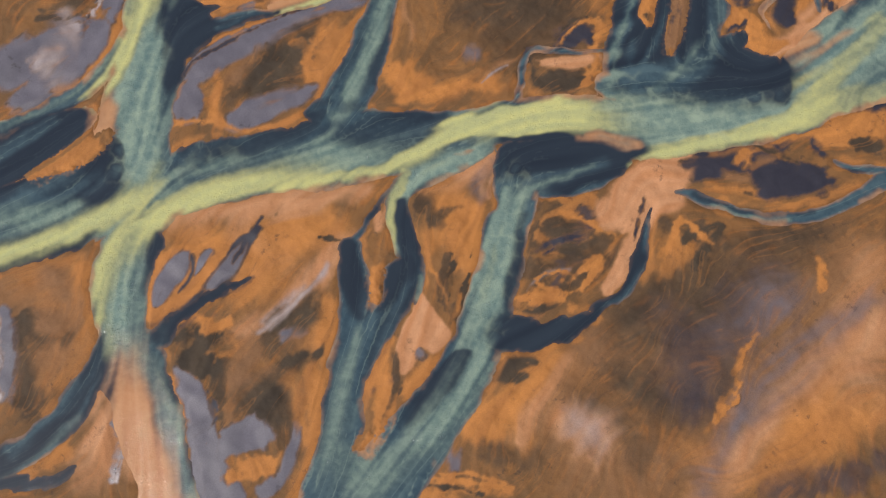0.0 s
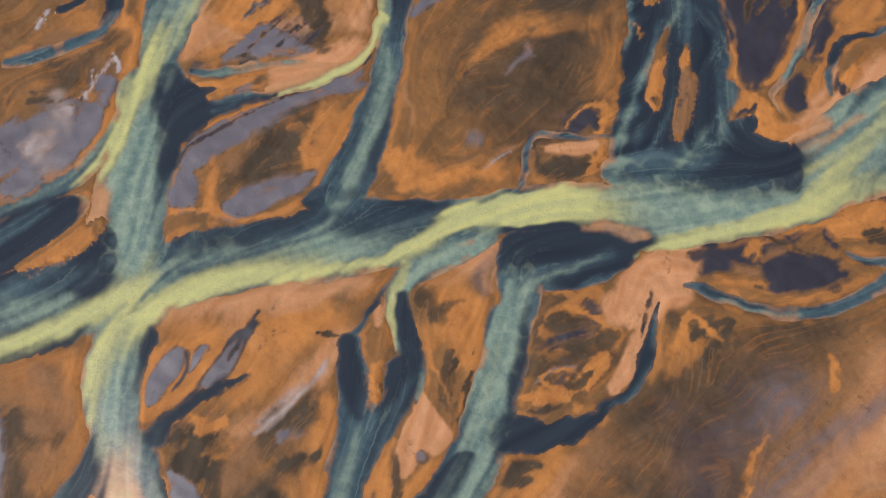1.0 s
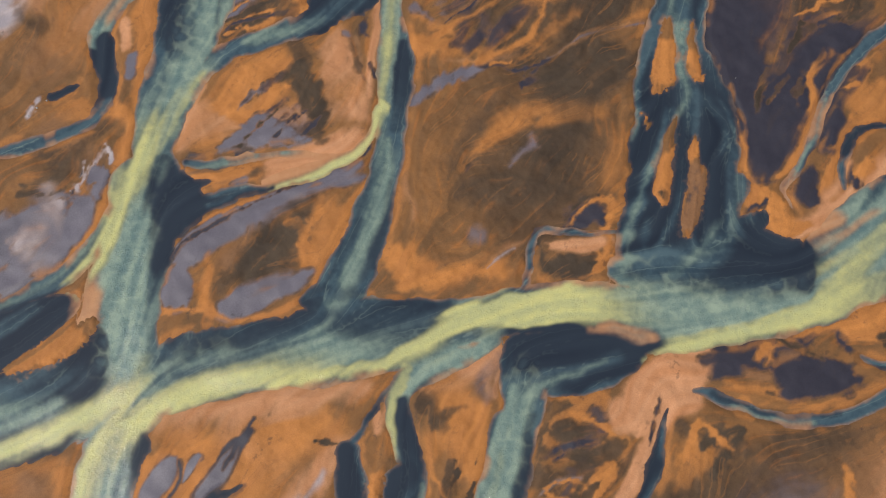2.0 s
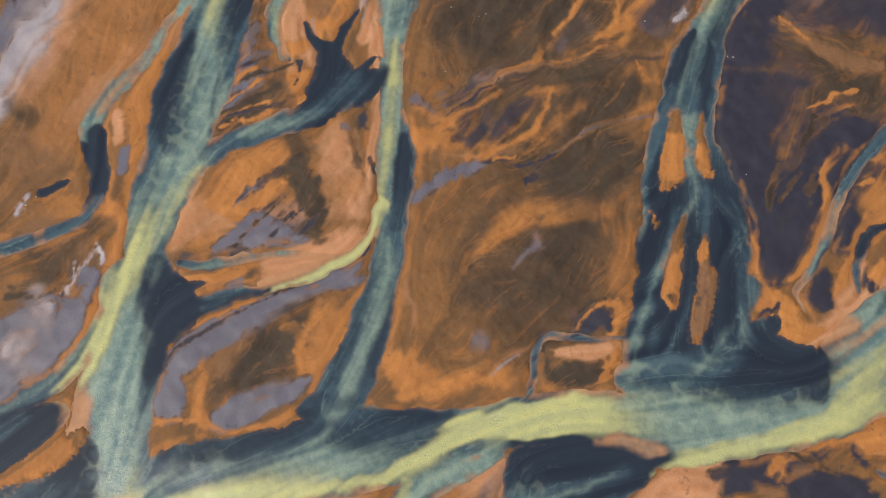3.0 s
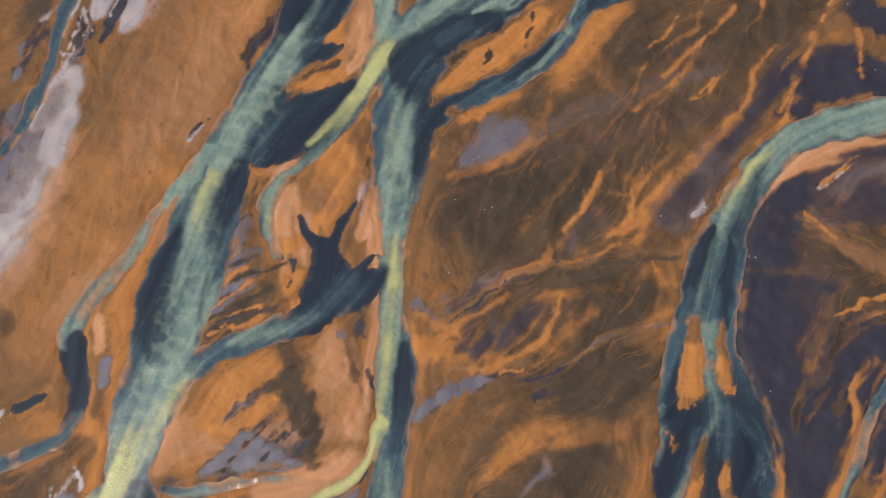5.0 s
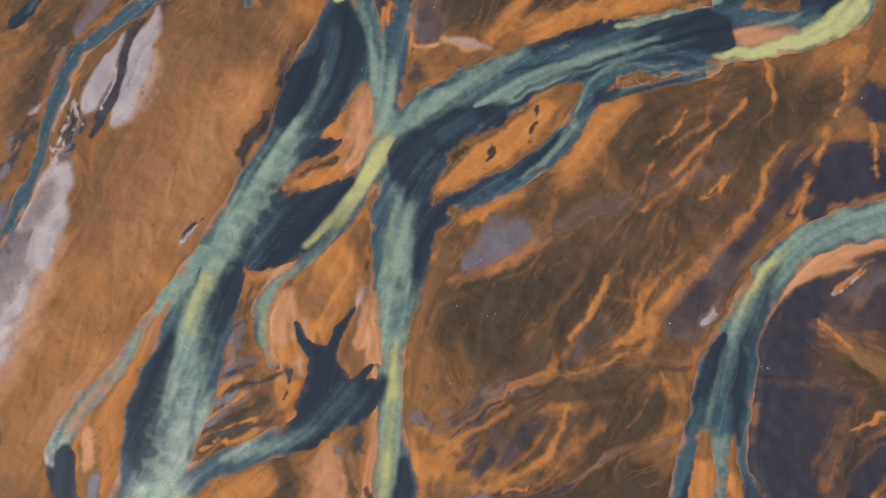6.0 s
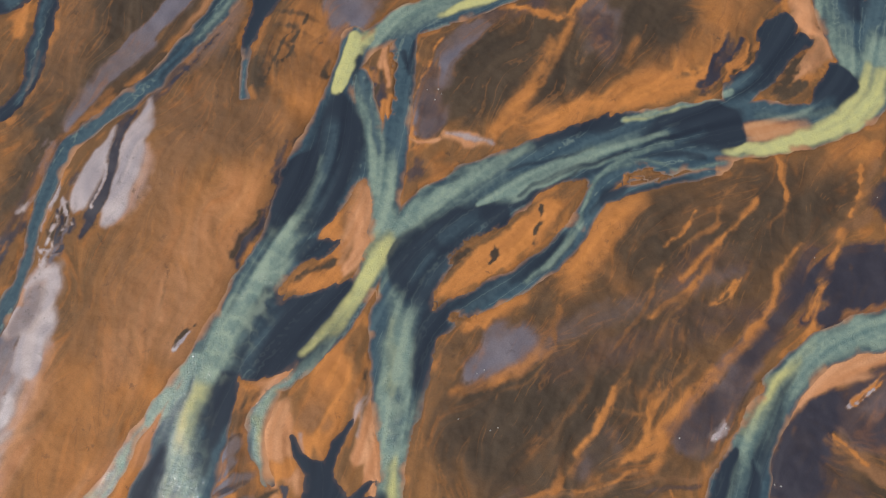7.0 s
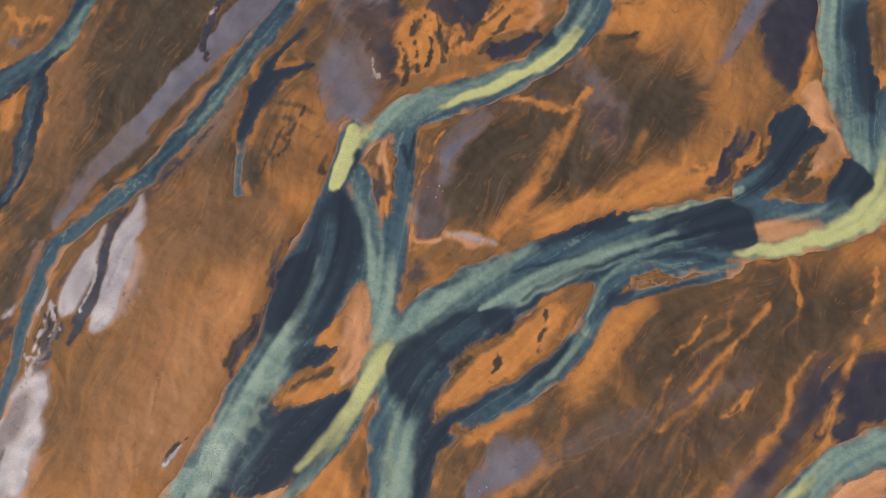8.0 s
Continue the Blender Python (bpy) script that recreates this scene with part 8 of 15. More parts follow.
land(PEAT, 0.4, 0.5, (64.6, 133.6, 0.2, 0.25), (64.6, 129.6, 0.3, 0.8), (64.1, 127, 0.2, 0.25))
land(UMBER, 0.8, 0.5, (68.9, 141.1, 2.4), (64.2, 139.4, 1.4), (62.2, 137.6, 0.9))
# lavender flats between the eastern levees
land(ASH, 1.0, 0.5, (65.3, 76.6, 4.8, 0.9), (68.9, 80.8, 5.5, 0.85), (65.5, 82.1, 3.7, 0.8))
land(ASH, 0.8, 0.5, (63.7, 67.7, 3.8), (66.4, 71.8, 2.6))
land(ASH, 0.8, 0.5, (59.9, 61.1, 3.2), (58.4, 58.6, 1.7))
land(ASH, 0.8, 0.5, (56.9, 71.9, 7.2, 0.95), (54.3, 64.9, 4.1, 0.9))
land(BRIGHT, 0.35, 0.4, (65.5, 83.7, 0.5), (62.6, 80.6, 0.6), (62, 77.9, 0.6), (62.5, 74.8, 1.2), (61.5, 69.5, 1.1), (58.4, 65.3, 1.1), (54.9, 61.9, 0.5))
land(PEACH, 0.4, 0.3, (62.4, 74.2, 0.4, 0.25), (61.3, 69.5, 0.7, 0.8), (58.4, 65.3, 0.3, 0.25))
land(BRIGHT, 0.35, 0.5, (70, 78.1, 1), (67.2, 77.1, 0.5))
land(BRIGHT, 0.4, 0.5, (62.6, 66.8, 0.2, 0.25), (65.1, 67.1, 0.5, 0.8), (68.3, 72.4, 0.4, 0.25))
land(BRIGHT, 0.4, 0.4, (66, 67.1, 0.7), (64.7, 63.1, 1.2), (63.2, 59.7, 1.4))
land(PEACH, 0.6, 0.3, (67.1, 64.2, 1.2), (64.7, 60.2, 1.4), (62.1, 58, 1.4))
land(BRIGHT, 0.35, 0.6, (70.5, 82, 0.9), (68.6, 82.7, 0.6))
# silvery flat in the south-west: wet sheen painted on as pale silt
land(SILT, 1.0, 0.3, (-65.6, 59.5, 3.5, 0.6), (-65.1, 55.1, 6.3, 0.55), (-65.7, 50.1, 6.7, 0.5))
land(PALE, 1.2, 0.2, (-65, 59, 0.8, 0.5), (-65.5, 54, 1.7, 0.5), (-66.1, 49, 2.2, 0.5))
# darker northern edge
land(PEAT, 4, 0.4, (-30.5, 187, 11.2, 0.35), (-21, 192.3, 9.3, 0.4), (-31, 177.7, 9.9, 0.35), (-13.9, 182.7, 7, 0.3))
land(PEAT, 4, 0.4, (44.3, 188.4, 15.3, 0.35), (53.6, 176.8, 9.8, 0.35), (67, 170.7, 7.7, 0.35), (37.5, 177, 11.8, 0.35))
land(PEACH, 0.8, 0.3, (-7.9, 150.4, 1.5, 0.3), (-7.7, 150.1, 1.5, 0.3))
land(PEACH, 1.0, 0.3, (-14.2, 70.2, 2.7, 0.8), (-20, 67.9, 3.3, 0.8), (-26.9, 65.3, 2.6, 0.8))
land(PEACH, 0.8, 0.3, (-44.6, 71.1, 1.3, 0.8), (-42.8, 74.6, 1.6, 0.7), (-40.5, 79.5, 1.4, 0.6))
land(PEAT, 0.5, 0.5, (-41.1, 66.2, 1.6, 0.8), (-39.5, 66.5, 1.1, 0.8))
land(ASH, 0.4, 0.6, (-42.3, 66.3, 0.5, 0.25), (-40.5, 66.8, 1.1, 0.8), (-39.2, 67.6, 0.2, 0.25))
land(BRIGHT, 0.4, 0.5, (-40.9, 62.9, 2.6), (-37.1, 63.5, 2), (-33.3, 64.7, 2.6))
# last soft tones
land(PEAT, 3, 0.3, (-22, 194.4, 6.2, 0.35), (-27.7, 188.1, 6.1, 0.3), (-12.2, 192.2, 7.2, 0.3))
land(PEACH, 3, 0.3, (-40.5, 138.1, 7.9, 0.35), (-33, 147, 7.2, 0.3), (-41.9, 123, 5.9, 0.3))
land(UMBER, 3, 0.3, (-34.2, 136.4, 7.9, 0.4), (-38.9, 129.6, 6.8, 0.4))
land(PEACH, 2.5, 0.3, (-44.2, 132.1, 5.1, 0.3), (-51, 119.7, 5, 0.35))
land(BRIGHT, 2.5, 0.3, (-53.5, 104.8, 5.7, 0.5), (-56.4, 95.3, 4.6, 0.4))
land(PEAT, 0.4, 0.5, (-55.9, 125.9, 0.2, 0.12), (-56, 121.8, 0.5, 0.4), (-56.2, 119.2, 0.2, 0.1))
land(PEAT, 0.4, 0.5, (-44.2, 132.1, 0.2, 0.1), (-44.8, 128.9, 0.5, 0.4), (-45, 126.3, 0.2, 0.1))
land(PEAT, 0.4, 0.5, (-62.4, 104.9, 0.3, 0.12), (-63.3, 100.1, 0.8, 0.4), (-63.8, 96.3, 0.2, 0.1))
land(PEAT, 4, 0.3, (-21.9, 169.8, 8.3, 0.3), (-65.1, 167, 9.3, 0.35), (47.6, 138.2, 8.5, 0.25), (66.4, 153.9, 6, 0.35), (55.3, 165.5, 6.1, 0.3))
# slate-blue body of each channel
load(SLATE, 4.38, 0.08, (79.6, 55.4, 22), (63.6, 46.6, 18.6), (46.6, 41.8, 17.4), (28.4, 40.2, 14.6), (10.3, 40, 11.9), (-4.2, 37.1, 14.5), (-18.6, 35.5, 16.2), (-32.9, 33.4, 14.3), (-45.2, 29.7, 13.3))
load(SLATE, 3.21, 0.08, (30.6, 33.8, 7.2), (18.9, 32.7, 12.5), (12.2, 31.4, 10.7), (10, 19.3, 9.5))
load(SLATE, 3.66, 0.08, (10.6, 24.6, 10.2), (7.2, 10.8, 11.7), (3.6, 1.2, 12.2), (-4.9, -10.5, 14.3), (-14.7, -20.1, 18.9))
load(SLATE, 3.09, 0.08, (-15.1, 20.3, 8.3), (-13.6, 8.5, 9.8), (-16.1, -5.3, 10.3), (-18.1, -19.3, 13.2))
load(SLATE, 2.46, 0.08, (-6.7, 15.6, 8.2), (-11.4, 5.8, 8))
load(SLATE, 0.4, 0.2, (22.4, 8, 1.6), (27, 10.1, 1.1), (30.1, 13.1, 1.1), (31.9, 17.6, 0.9), (33.2, 23.2, 0.9))
load(SLATE, 0.3, 0.1, (37.5, 27.9, 2.3), (46.4, 25.1, 2.8), (58.1, 23.2, 3.2), (79.8, 32.9, 5.7))
load(SLATE, 0.3, 0.1, (64.9, 32.6, 1.9), (79.4, 30.9, 3.8))
load(SLATE, 2.28, 0.08, (-53.1, 7.4, 3.6), (-54.3, 1.3, 6.1), (-57.5, -4.6, 7.8), (-62.2, -9.6, 7.7), (-71.1, -14.4, 7.6))
load(SLATE, 4.68, 0.08, (-49.5, 64.2, 15.6), (-50.6, 45.3, 14.8), (-50.6, 32.4, 17.2))
load(SLATE, 1.17, 0.08, (-55.1, 56.3, 3.1), (-59.5, 48.3, 5), (-70.4, 42.2, 3.9), (-76.7, 40, 3.9))
load(SLATE, 4.53, 0.08, (-35, 124.4, 11.6), (-37.2, 114.7, 15.4), (-42, 97.2, 16.6), (-44.8, 83.5, 15.1), (-48.3, 68.8, 10.8))
load(SLATE, 2.79, 0.08, (-6.4, 125.1, 16.8), (-8.1, 105.8, 9), (-8.7, 98.7, 6.9), (-7.7, 80.2, 9.3), (-10.3, 61.1, 8.8), (-17.4, 42.3, 11.6))
load(SLATE, 0.3, 0.1, (-27.8, 61.9, 1.6), (-33.5, 60.6, 2.6), (-38.7, 58.9, 4.4), (-43, 57.2, 3.5))
load(SLATE, 3, 0.08, (76.9, 124.9, 10), (63, 121.9, 9), (52.3, 115.1, 8.8), (45.3, 105.6, 11.2), (41.6, 94.1, 12.4))
load(SLATE, 0.84, 0.17, (32.6, 76.8, 1.3), (32.7, 72.2, 1.1))
load(SLATE, 0.3, 0.1, (79.8, 90.4, 5.8), (63.4, 72.6, 3.6), (56.4, 61.1, 2.6), (56.8, 55.9, 1))
load(SLATE, 0.3, 0.1, (76.8, 71.5, 2.2), (65.6, 62.7, 2.7), (65.7, 59.9, 1.2))
load(SLATE, 0.3, 0.1, (27.9, 52.5, 1.7), (18.3, 53.4, 2.2), (13.8, 49.7, 2.5), (12.6, 43.5, 3))
load(SLATE, 4.68, 0.08, (78.1, 175.1, 16.9), (71.4, 161.1, 11.1), (59, 156, 15), (43.7, 156.4, 17), (28.2, 153.5, 15.8), (12.8, 148.9, 15.6), (-0.5, 142.1, 16.3), (-9.4, 136.7, 10.4), (-21.7, 118.9, 5.4))
load(SLATE, 2.58, 0.08, (7.9, 143, 8.6), (-2.4, 134.4, 17.8), (-6.8, 121.9, 11.7), (-8.2, 107.9, 7.8), (-8.6, 90.5, 5.7))
load(SLATE, 0.4, 0.2, (46, 150.6, 4.9), (31.8, 150.7, 4.9), (24.7, 144.8, 5.8), (17.4, 135.4, 5.6), (5.7, 129, 6.4))
load(SLATE, 4.74, 0.08, (-15.3, 174, 8.4), (-17.7, 155.9, 17), (-22.1, 143.8, 18.3), (-27.8, 134.2, 14.1), (-33.2, 124, 13.7), (-38.8, 113.3, 13.2), (-41.7, 99.8, 16.1), (-42.9, 93.2, 15.8))
load(SLATE, 2.07, 0.08, (-14, 168.6, 6.2), (-11.4, 153.8, 6.9), (-9.9, 140.8, 7.6))
load(SLATE, 1.77, 0.08, (-6, 175, 6.3), (-7.1, 158.9, 5.4), (-8.5, 149.7, 5.9))
load(SLATE, 1.77, 0.08, (-22.4, 205.6, 6.4), (-34.4, 187.3, 6.1), (-44.1, 173.5, 5.9), (-53.5, 163, 5.7), (-62.1, 155.3, 5.6))
load(SLATE, 1.14, 0.08, (-61.2, 156.6, 5), (-65.2, 148.3, 4.9), (-67.3, 135.6, 3.8), (-70.8, 124.4, 3.7), (-73.4, 119.9, 3.6))
load(SLATE, 0.3, 0.2, (-33.9, 172.2, 1.9), (-34.2, 166.7, 2.3), (-33.8, 163.6, 2.3))
load(SLATE, 0.9, 0.08, (-63, 199.3, 3.6), (-65.2, 192.7, 3.1), (-69.5, 187.2, 2.7), (-74, 184.3, 2.6), (-78.6, 182.5, 3))
load(SLATE, 0.4, 0.2, (-69.8, 180.1, 2), (-70.4, 172, 1.6), (-72.2, 163.7, 1.3))
load(SLATE, 3.27, 0.08, (27.6, 202.7, 14.8), (19.5, 188.8, 10.2), (6.2, 181.4, 11), (-6.2, 177.4, 10.9), (-14.7, 171.3, 7.8), (-18.3, 164.6, 5.7))
load(SLATE, 0.4, 0.2, (0.9, 176.8, 3), (-6.6, 173.4, 5.8), (-7.5, 162.6, 4.7), (-8.9, 154.1, 6.4))
load(SLATE, 4.23, 0.08, (70.4, 202.2, 15.9), (69, 184.9, 14.1), (70.3, 170.6, 11.6), (71.9, 165.7, 10.5))
# silt plumes and clear backwaters
load(MILKY, 3.3, 0.25, (79.2, 52.5, 18.9), (67.6, 48.9, 15), (60.5, 43.8, 9.2), (50.1, 40.3, 8.2), (41.1, 40.5, 11.9), (31.2, 42, 11), (23, 41.7, 8.2), (13.9, 40.4, 6.4))
load(MILKY, 2.8, 0.21, (-2.4, 37.1, 2.7, 0.6), (-12.3, 34.5, 5.4, 0.8), (-20.4, 33.3, 7.2, 0.9), (-27.5, 31.6, 5.3, 1))
load(DEEP, 1.2, 0.7, (56.4, 47.7, 8.4, 0.9), (47.3, 47.8, 12.1, 0.8), (40.1, 50.3, 11.3, 0.8))
load(DEEP, 1.0, 0.4, (55.2, 49.1, 5.6, 0.9), (50.3, 50.1, 7.5, 0.9))
load(DEEP, 0.2, 0.05, (57.3, 51.5, 2.1, 1), (57.8, 48.6, 2.1, 1), (57.3, 46, 1.9, 0.9))
load(MUD, 1.12, 0.08, (63.7, 54.2, 2.3, 0.9), (59.2, 51.4, 1.5, 0.9))
load(YELLOW, 1.96, 0.17, (35.6, 40.5, 3.7, 0.3), (27.6, 41.3, 5.5, 0.6), (19.4, 41.1, 6, 0.95), (10.3, 40.3, 5.5, 1), (4.8, 39.9, 3.6, 1), (1.2, 38.4, 2.4, 1))
load(YELLOW, 1.12, 0.13, (2.1, 38.8, 2.7, 1), (-1.5, 36.6, 2, 0.9), (-6.1, 33.7, 1.8, 0.9), (-12.3, 31.8, 1.3, 0.9), (-20.3, 30.2, 1.1, 0.8), (-28.3, 28.8, 0.9, 0.6))
load(DEEP, 0.8, 0.3, (-13.3, 42.7, 2.2, 0.3), (-6, 41.7, 3.3, 0.6), (1.2, 40.8, 2, 0.7))
load(DEEP, 1.0, 0.5, (-21.9, 42.4, 3.3, 0.7), (-27.7, 39.3, 3.6, 0.6), (-34.9, 37.6, 3.6, 0.6), (-43, 36.8, 3.1, 0.7))
load(MILKY, 1.26, 0.21, (-41, 34.5, 1.3, 0.5), (-33, 35.3, 1.1, 0.4))
load(YELLOW, 0.84, 0.08, (78, 45, 3.7, 0.5), (66.7, 42.9, 4.1, 0.6), (59, 39.5, 3.1, 0.9), (50.6, 37.1, 2.7, 1), (41.5, 35.5, 2.3, 1), (35.1, 34.3, 2.3, 1), (31, 32.4, 1.6, 1))
load(DEEP, 0.5, 0.2, (31.5, 33.8, 6.3, 1), (23.5, 34.8, 9, 1), (15.5, 35.7, 8.1, 1), (10.6, 36.4, 5.4, 1), (9.5, 31.5, 2.1, 0.9))
load(MILKY, 1.4, 0.25, (12.6, 30.1, 3.5, 0.5), (11.1, 25.7, 4, 0.8), (9.6, 20.2, 4, 0.9), (8.5, 15.1, 4.2, 0.9))
load(DEEP, 0.5, 0.2, (12, 20.1, 1.9, 0.9), (11.5, 15.9, 2.2, 0.9))
load(MILKY, 1.05, 0.08, (8.4, 37.3, 1.8, 0.4), (5.6, 35.1, 3.6, 1), (1.1, 33.4, 4.1, 1), (-3.8, 31.5, 4.1, 1), (-7.1, 28.2, 3.5, 1), (-7.9, 23.9, 3.1, 1), (-8.3, 18.7, 2.1, 1))
load(YELLOW, 0.4, 0.2, (-6.1, 31.7, 1.6, 0.5), (-8, 27.8, 1.4, 0.8), (-8.6, 23, 1.6, 0.8), (-8.3, 19.2, 1.5, 0.7))
load(DEEP, 0.4, 0.1, (-6.8, 26.9, 1.8, 1), (-6.5, 23.4, 2.8, 1), (-5.2, 19.1, 3.1, 0.9), (-4.1, 16.6, 1.4, 0.6))
load(MILKY, 0.3, 0.1, (-4.2, 14.5, 1.2), (-4.6, 11.2, 0.8))
load(MILKY, 1.68, 0.21, (9.8, 22.7, 4.6, 0.9), (8.3, 16.2, 5.1, 1), (6.7, 10.8, 5.9, 1), (5.4, 5.5, 6.2, 1), (4, 1.2, 5.2, 0.9), (0.8, -4.8, 4.6, 0.7), (-3.6, -10.6, 4.2, 0.6))
load(SLATE, 1.4, 0.17, (5.5, 8.2, 2.7, 0.6), (0.8, -3.9, 3.4, 0.4))
load(DEEP, 0.6, 0.2, (12.1, 20.8, 2.2, 0.9), (11.3, 15.3, 2.4, 0.9), (10.2, 9.9, 1.8, 0.6))
load(DEEP, 0.4, 0.15, (3.2, 2.5, 1.4, 1), (0.9, -0.1, 3.8, 1), (-3.1, -4.3, 4.3, 0.8), (-6.6, -8, 3.1, 0.35))
load(DEEP, 0.5, 0.2, (-15.4, 19.4, 3.7, 1), (-14.5, 13.9, 4, 1), (-13.7, 9.4, 3.6, 0.6))
load(DEEP, 0.4, 0.15, (-6.4, 15.8, 5.5, 1), (-7.4, 11.5, 5, 0.9), (-9.2, 7.5, 3.2, 0.6), (-12.3, 0.6, 1.6, 0.4), (-13.1, -5.4, 1.2, 0.4))
load(MILKY, 2.24, 0.17, (-16.7, 1.5, 2.6, 0.25), (-16.6, -5.3, 3.4, 0.35), (-17.3, -12, 5, 0.35), (-12.2, -14.5, 7.5, 0.4))
load(DEEP, 0.6, 0.2, (9, 5.3, 7.1), (14.3, 5.2, 6.2), (19.7, 6.3, 5.3), (31.1, 17.2, 3.6))
load(MILKY, 0.3, 0.1, (43.7, 25.6, 0.6, 0.5), (49.9, 23.1, 0.7, 0.6), (56.2, 22.5, 0.6, 0.6))
load(DEEP, 0.4, 0.1, (41.1, 27.3, 0.9, 0.8), (50.9, 24, 0.7, 0.8), (60, 24.1, 0.7, 0.7))
load(MILKY, 2.91, 0.13, (-45.6, 27, 7.5), (-50.4, 22.4, 9.3), (-51.7, 16.4, 10.1), (-51, 10.9, 9.9), (-49.7, 5.6, 9.7))
load(SLATE, 1.62, 0.13, (-46.5, 19.1, 5.5, 0.8), (-47.1, 10.9, 5.4, 0.8), (-46.4, 5.5, 5.3, 0.8), (-45.6, 0.3, 3.5, 0.7))
load(YELLOW, 1.4, 0.13, (-47, 26.4, 2.4, 1), (-51.5, 22.1, 3, 1), (-54, 16.4, 2.7, 0.9), (-54.6, 11, 2.2, 0.6), (-54.8, 6.6, 0.9, 0.5))
load(DEEP, 0.7, 0.2, (-45.8, 23.2, 2, 1), (-46.7, 18.1, 3.1, 1), (-47.3, 11.8, 1.8, 0.7), (-46.1, 6.4, 2.7, 0.6))
load(MUD, 2.24, 0.17, (-50.3, 5.6, 2.7, 0.3), (-49.3, 0.4, 6.1, 0.8), (-47.8, -6.5, 7.7, 1), (-45.4, -13.2, 7.6, 1), (-42.6, -19.7, 7.4, 1))
load(MILKY, 1.12, 0.13, (-46.5, 2, 3, 0.5), (-43.4, -6.6, 3.1, 0.7), (-40.2, -14.1, 3, 0.7), (-38.3, -19.7, 3, 0.7))
load(DEEP, 0.5, 0.2, (-53.3, 5.2, 2.1, 1), (-53.3, -0.4, 1.4, 1), (-54.9, -5.9, 2.4, 1), (-58.3, -9.6, 1.4, 0.8))
load(DEEP, 0.4, 0.2, (-69.3, -15.9, 3.3), (-59.9, -15.4, 3.3), (-56.7, -13.6, 2))
load(DEEP, 0.4, 0.2, (-44.3, 6.4, 4.4, 0.7), (-38.3, 11.4, 3.1, 0.9), (-31.1, 15.1, 1.8, 0.9))
load(MILKY, 2.43, 0.21, (-49.7, 62, 6.2, 0.8), (-50, 52.5, 8.1, 0.9), (-50.6, 45.3, 7.9, 1), (-50.6, 38.3, 8.2, 1), (-50.6, 32.4, 9.5, 1), (-54, 27.2, 7.5, 1))
load(YELLOW, 0.84, 0.08, (-51.2, 63.7, 2.5, 1), (-52.8, 56.7, 2.2, 1), (-55, 51.6, 1.8, 1), (-57.1, 48, 1.6, 1), (-59.2, 45, 1, 0.9))
load(MUD, 1.26, 0.13, (-56, 46.9, 2.4, 0.8), (-56.9, 42.9, 3.3, 0.8), (-55.9, 39.4, 1.9, 0.5))
load(YELLOW, 1.68, 0.13, (-47.2, 29.9, 2.8, 0.4), (-52.2, 27.8, 4.7, 0.9), (-58.4, 24.6, 4.1, 1), (-64.5, 21.7, 3.5, 1), (-71.6, 19.5, 3.1, 1), (-75.1, 18.2, 3.1, 1))
load(DEEP, 0.5, 0.2, (-46.7, 57.7, 2.4, 0.9), (-46.6, 50.4, 2.2, 0.8), (-46.5, 43.2, 1.4, 0.6))
load(DEEP, 0.4, 0.15, (-55.5, 37.6, 5.8), (-57.2, 32.5, 10.5), (-62.5, 29.2, 8.5), (-72.4, 27, 7.5))
load(SLATE, 2.25, 0.25, (-62.2, 26.8, 5.6, 0.7), (-68.6, 25.5, 7.5, 0.9), (-75.8, 24.3, 9.4, 0.9))
load(DEEP, 1.0, 0.2, (-59.9, 42, 5.9), (-68.9, 37.1, 10.7), (-76, 33.4, 10.6))
load(MILKY, 1.8, 0.25, (-35.3, 124.4, 4.2, 1), (-37.6, 116.8, 5.2, 1), (-39.5, 109.4, 6.1, 1), (-40.8, 102.2, 5.7, 1), (-41.4, 95.2, 4.9, 1), (-41.9, 88.3, 5.7, 0.9), (-43.1, 82.6, 7.5, 1), (-45.3, 77.9, 7.8, 1), (-47.3, 73.3, 6.9, 1), (-48.7, 68.8, 6, 1))
load(DEEP, 0.4, 0.1, (-34, 117.3, 4.7, 1), (-35.2, 113.1, 6.7, 1), (-36.9, 107.8, 3.6, 0.9))
load(DEEP, 0.6, 0.2, (-43.3, 105.9, 1.6, 0.9), (-45.1, 100.2, 3.4, 0.9), (-46.3, 94.3, 4.8, 0.9), (-46.8, 88.4, 4.2, 0.6))
load(SLATE, 1.12, 0.21, (-44, 91.3, 2.9, 0.8), (-45, 85.4, 2.3, 0.6))
load(YELLOW, 1.4, 0.13, (-44.4, 76.9, 3.1, 0.3), (-46.9, 72.4, 4.2, 0.6), (-49, 68.3, 3.2, 1), (-50.9, 63.4, 2.7, 1), (-52.5, 57.8, 2.4, 1), (-54.4, 52.7, 2.4, 1), (-57.4, 47.7, 1.9, 1), (-59.7, 45.2, 1, 1))
load(DEEP, 0.35, 0.15, (-47.9, 66.1, 4.5, 1), (-46.6, 61.6, 8, 1), (-45.1, 56.4, 7.8, 1), (-45, 51.3, 4.3, 1), (-45.4, 45.5, 1.7, 0.8))
load(DEEP, 0.4, 0.2, (-42.4, 61.6, 5.3, 1), (-40.4, 58.1, 5.2, 1))
load(MILKY, 2.55, 0.21, (-49.6, 60.8, 2.1, 0.6), (-50.4, 53.9, 6.1, 0.9), (-51, 47.2, 8.5, 0.9), (-51.4, 38.3, 9.9, 0.9))
load(MUD, 1.12, 0.13, (-57.8, 43.2, 3.4, 0.6), (-56.9, 38.3, 3.3, 0.6))
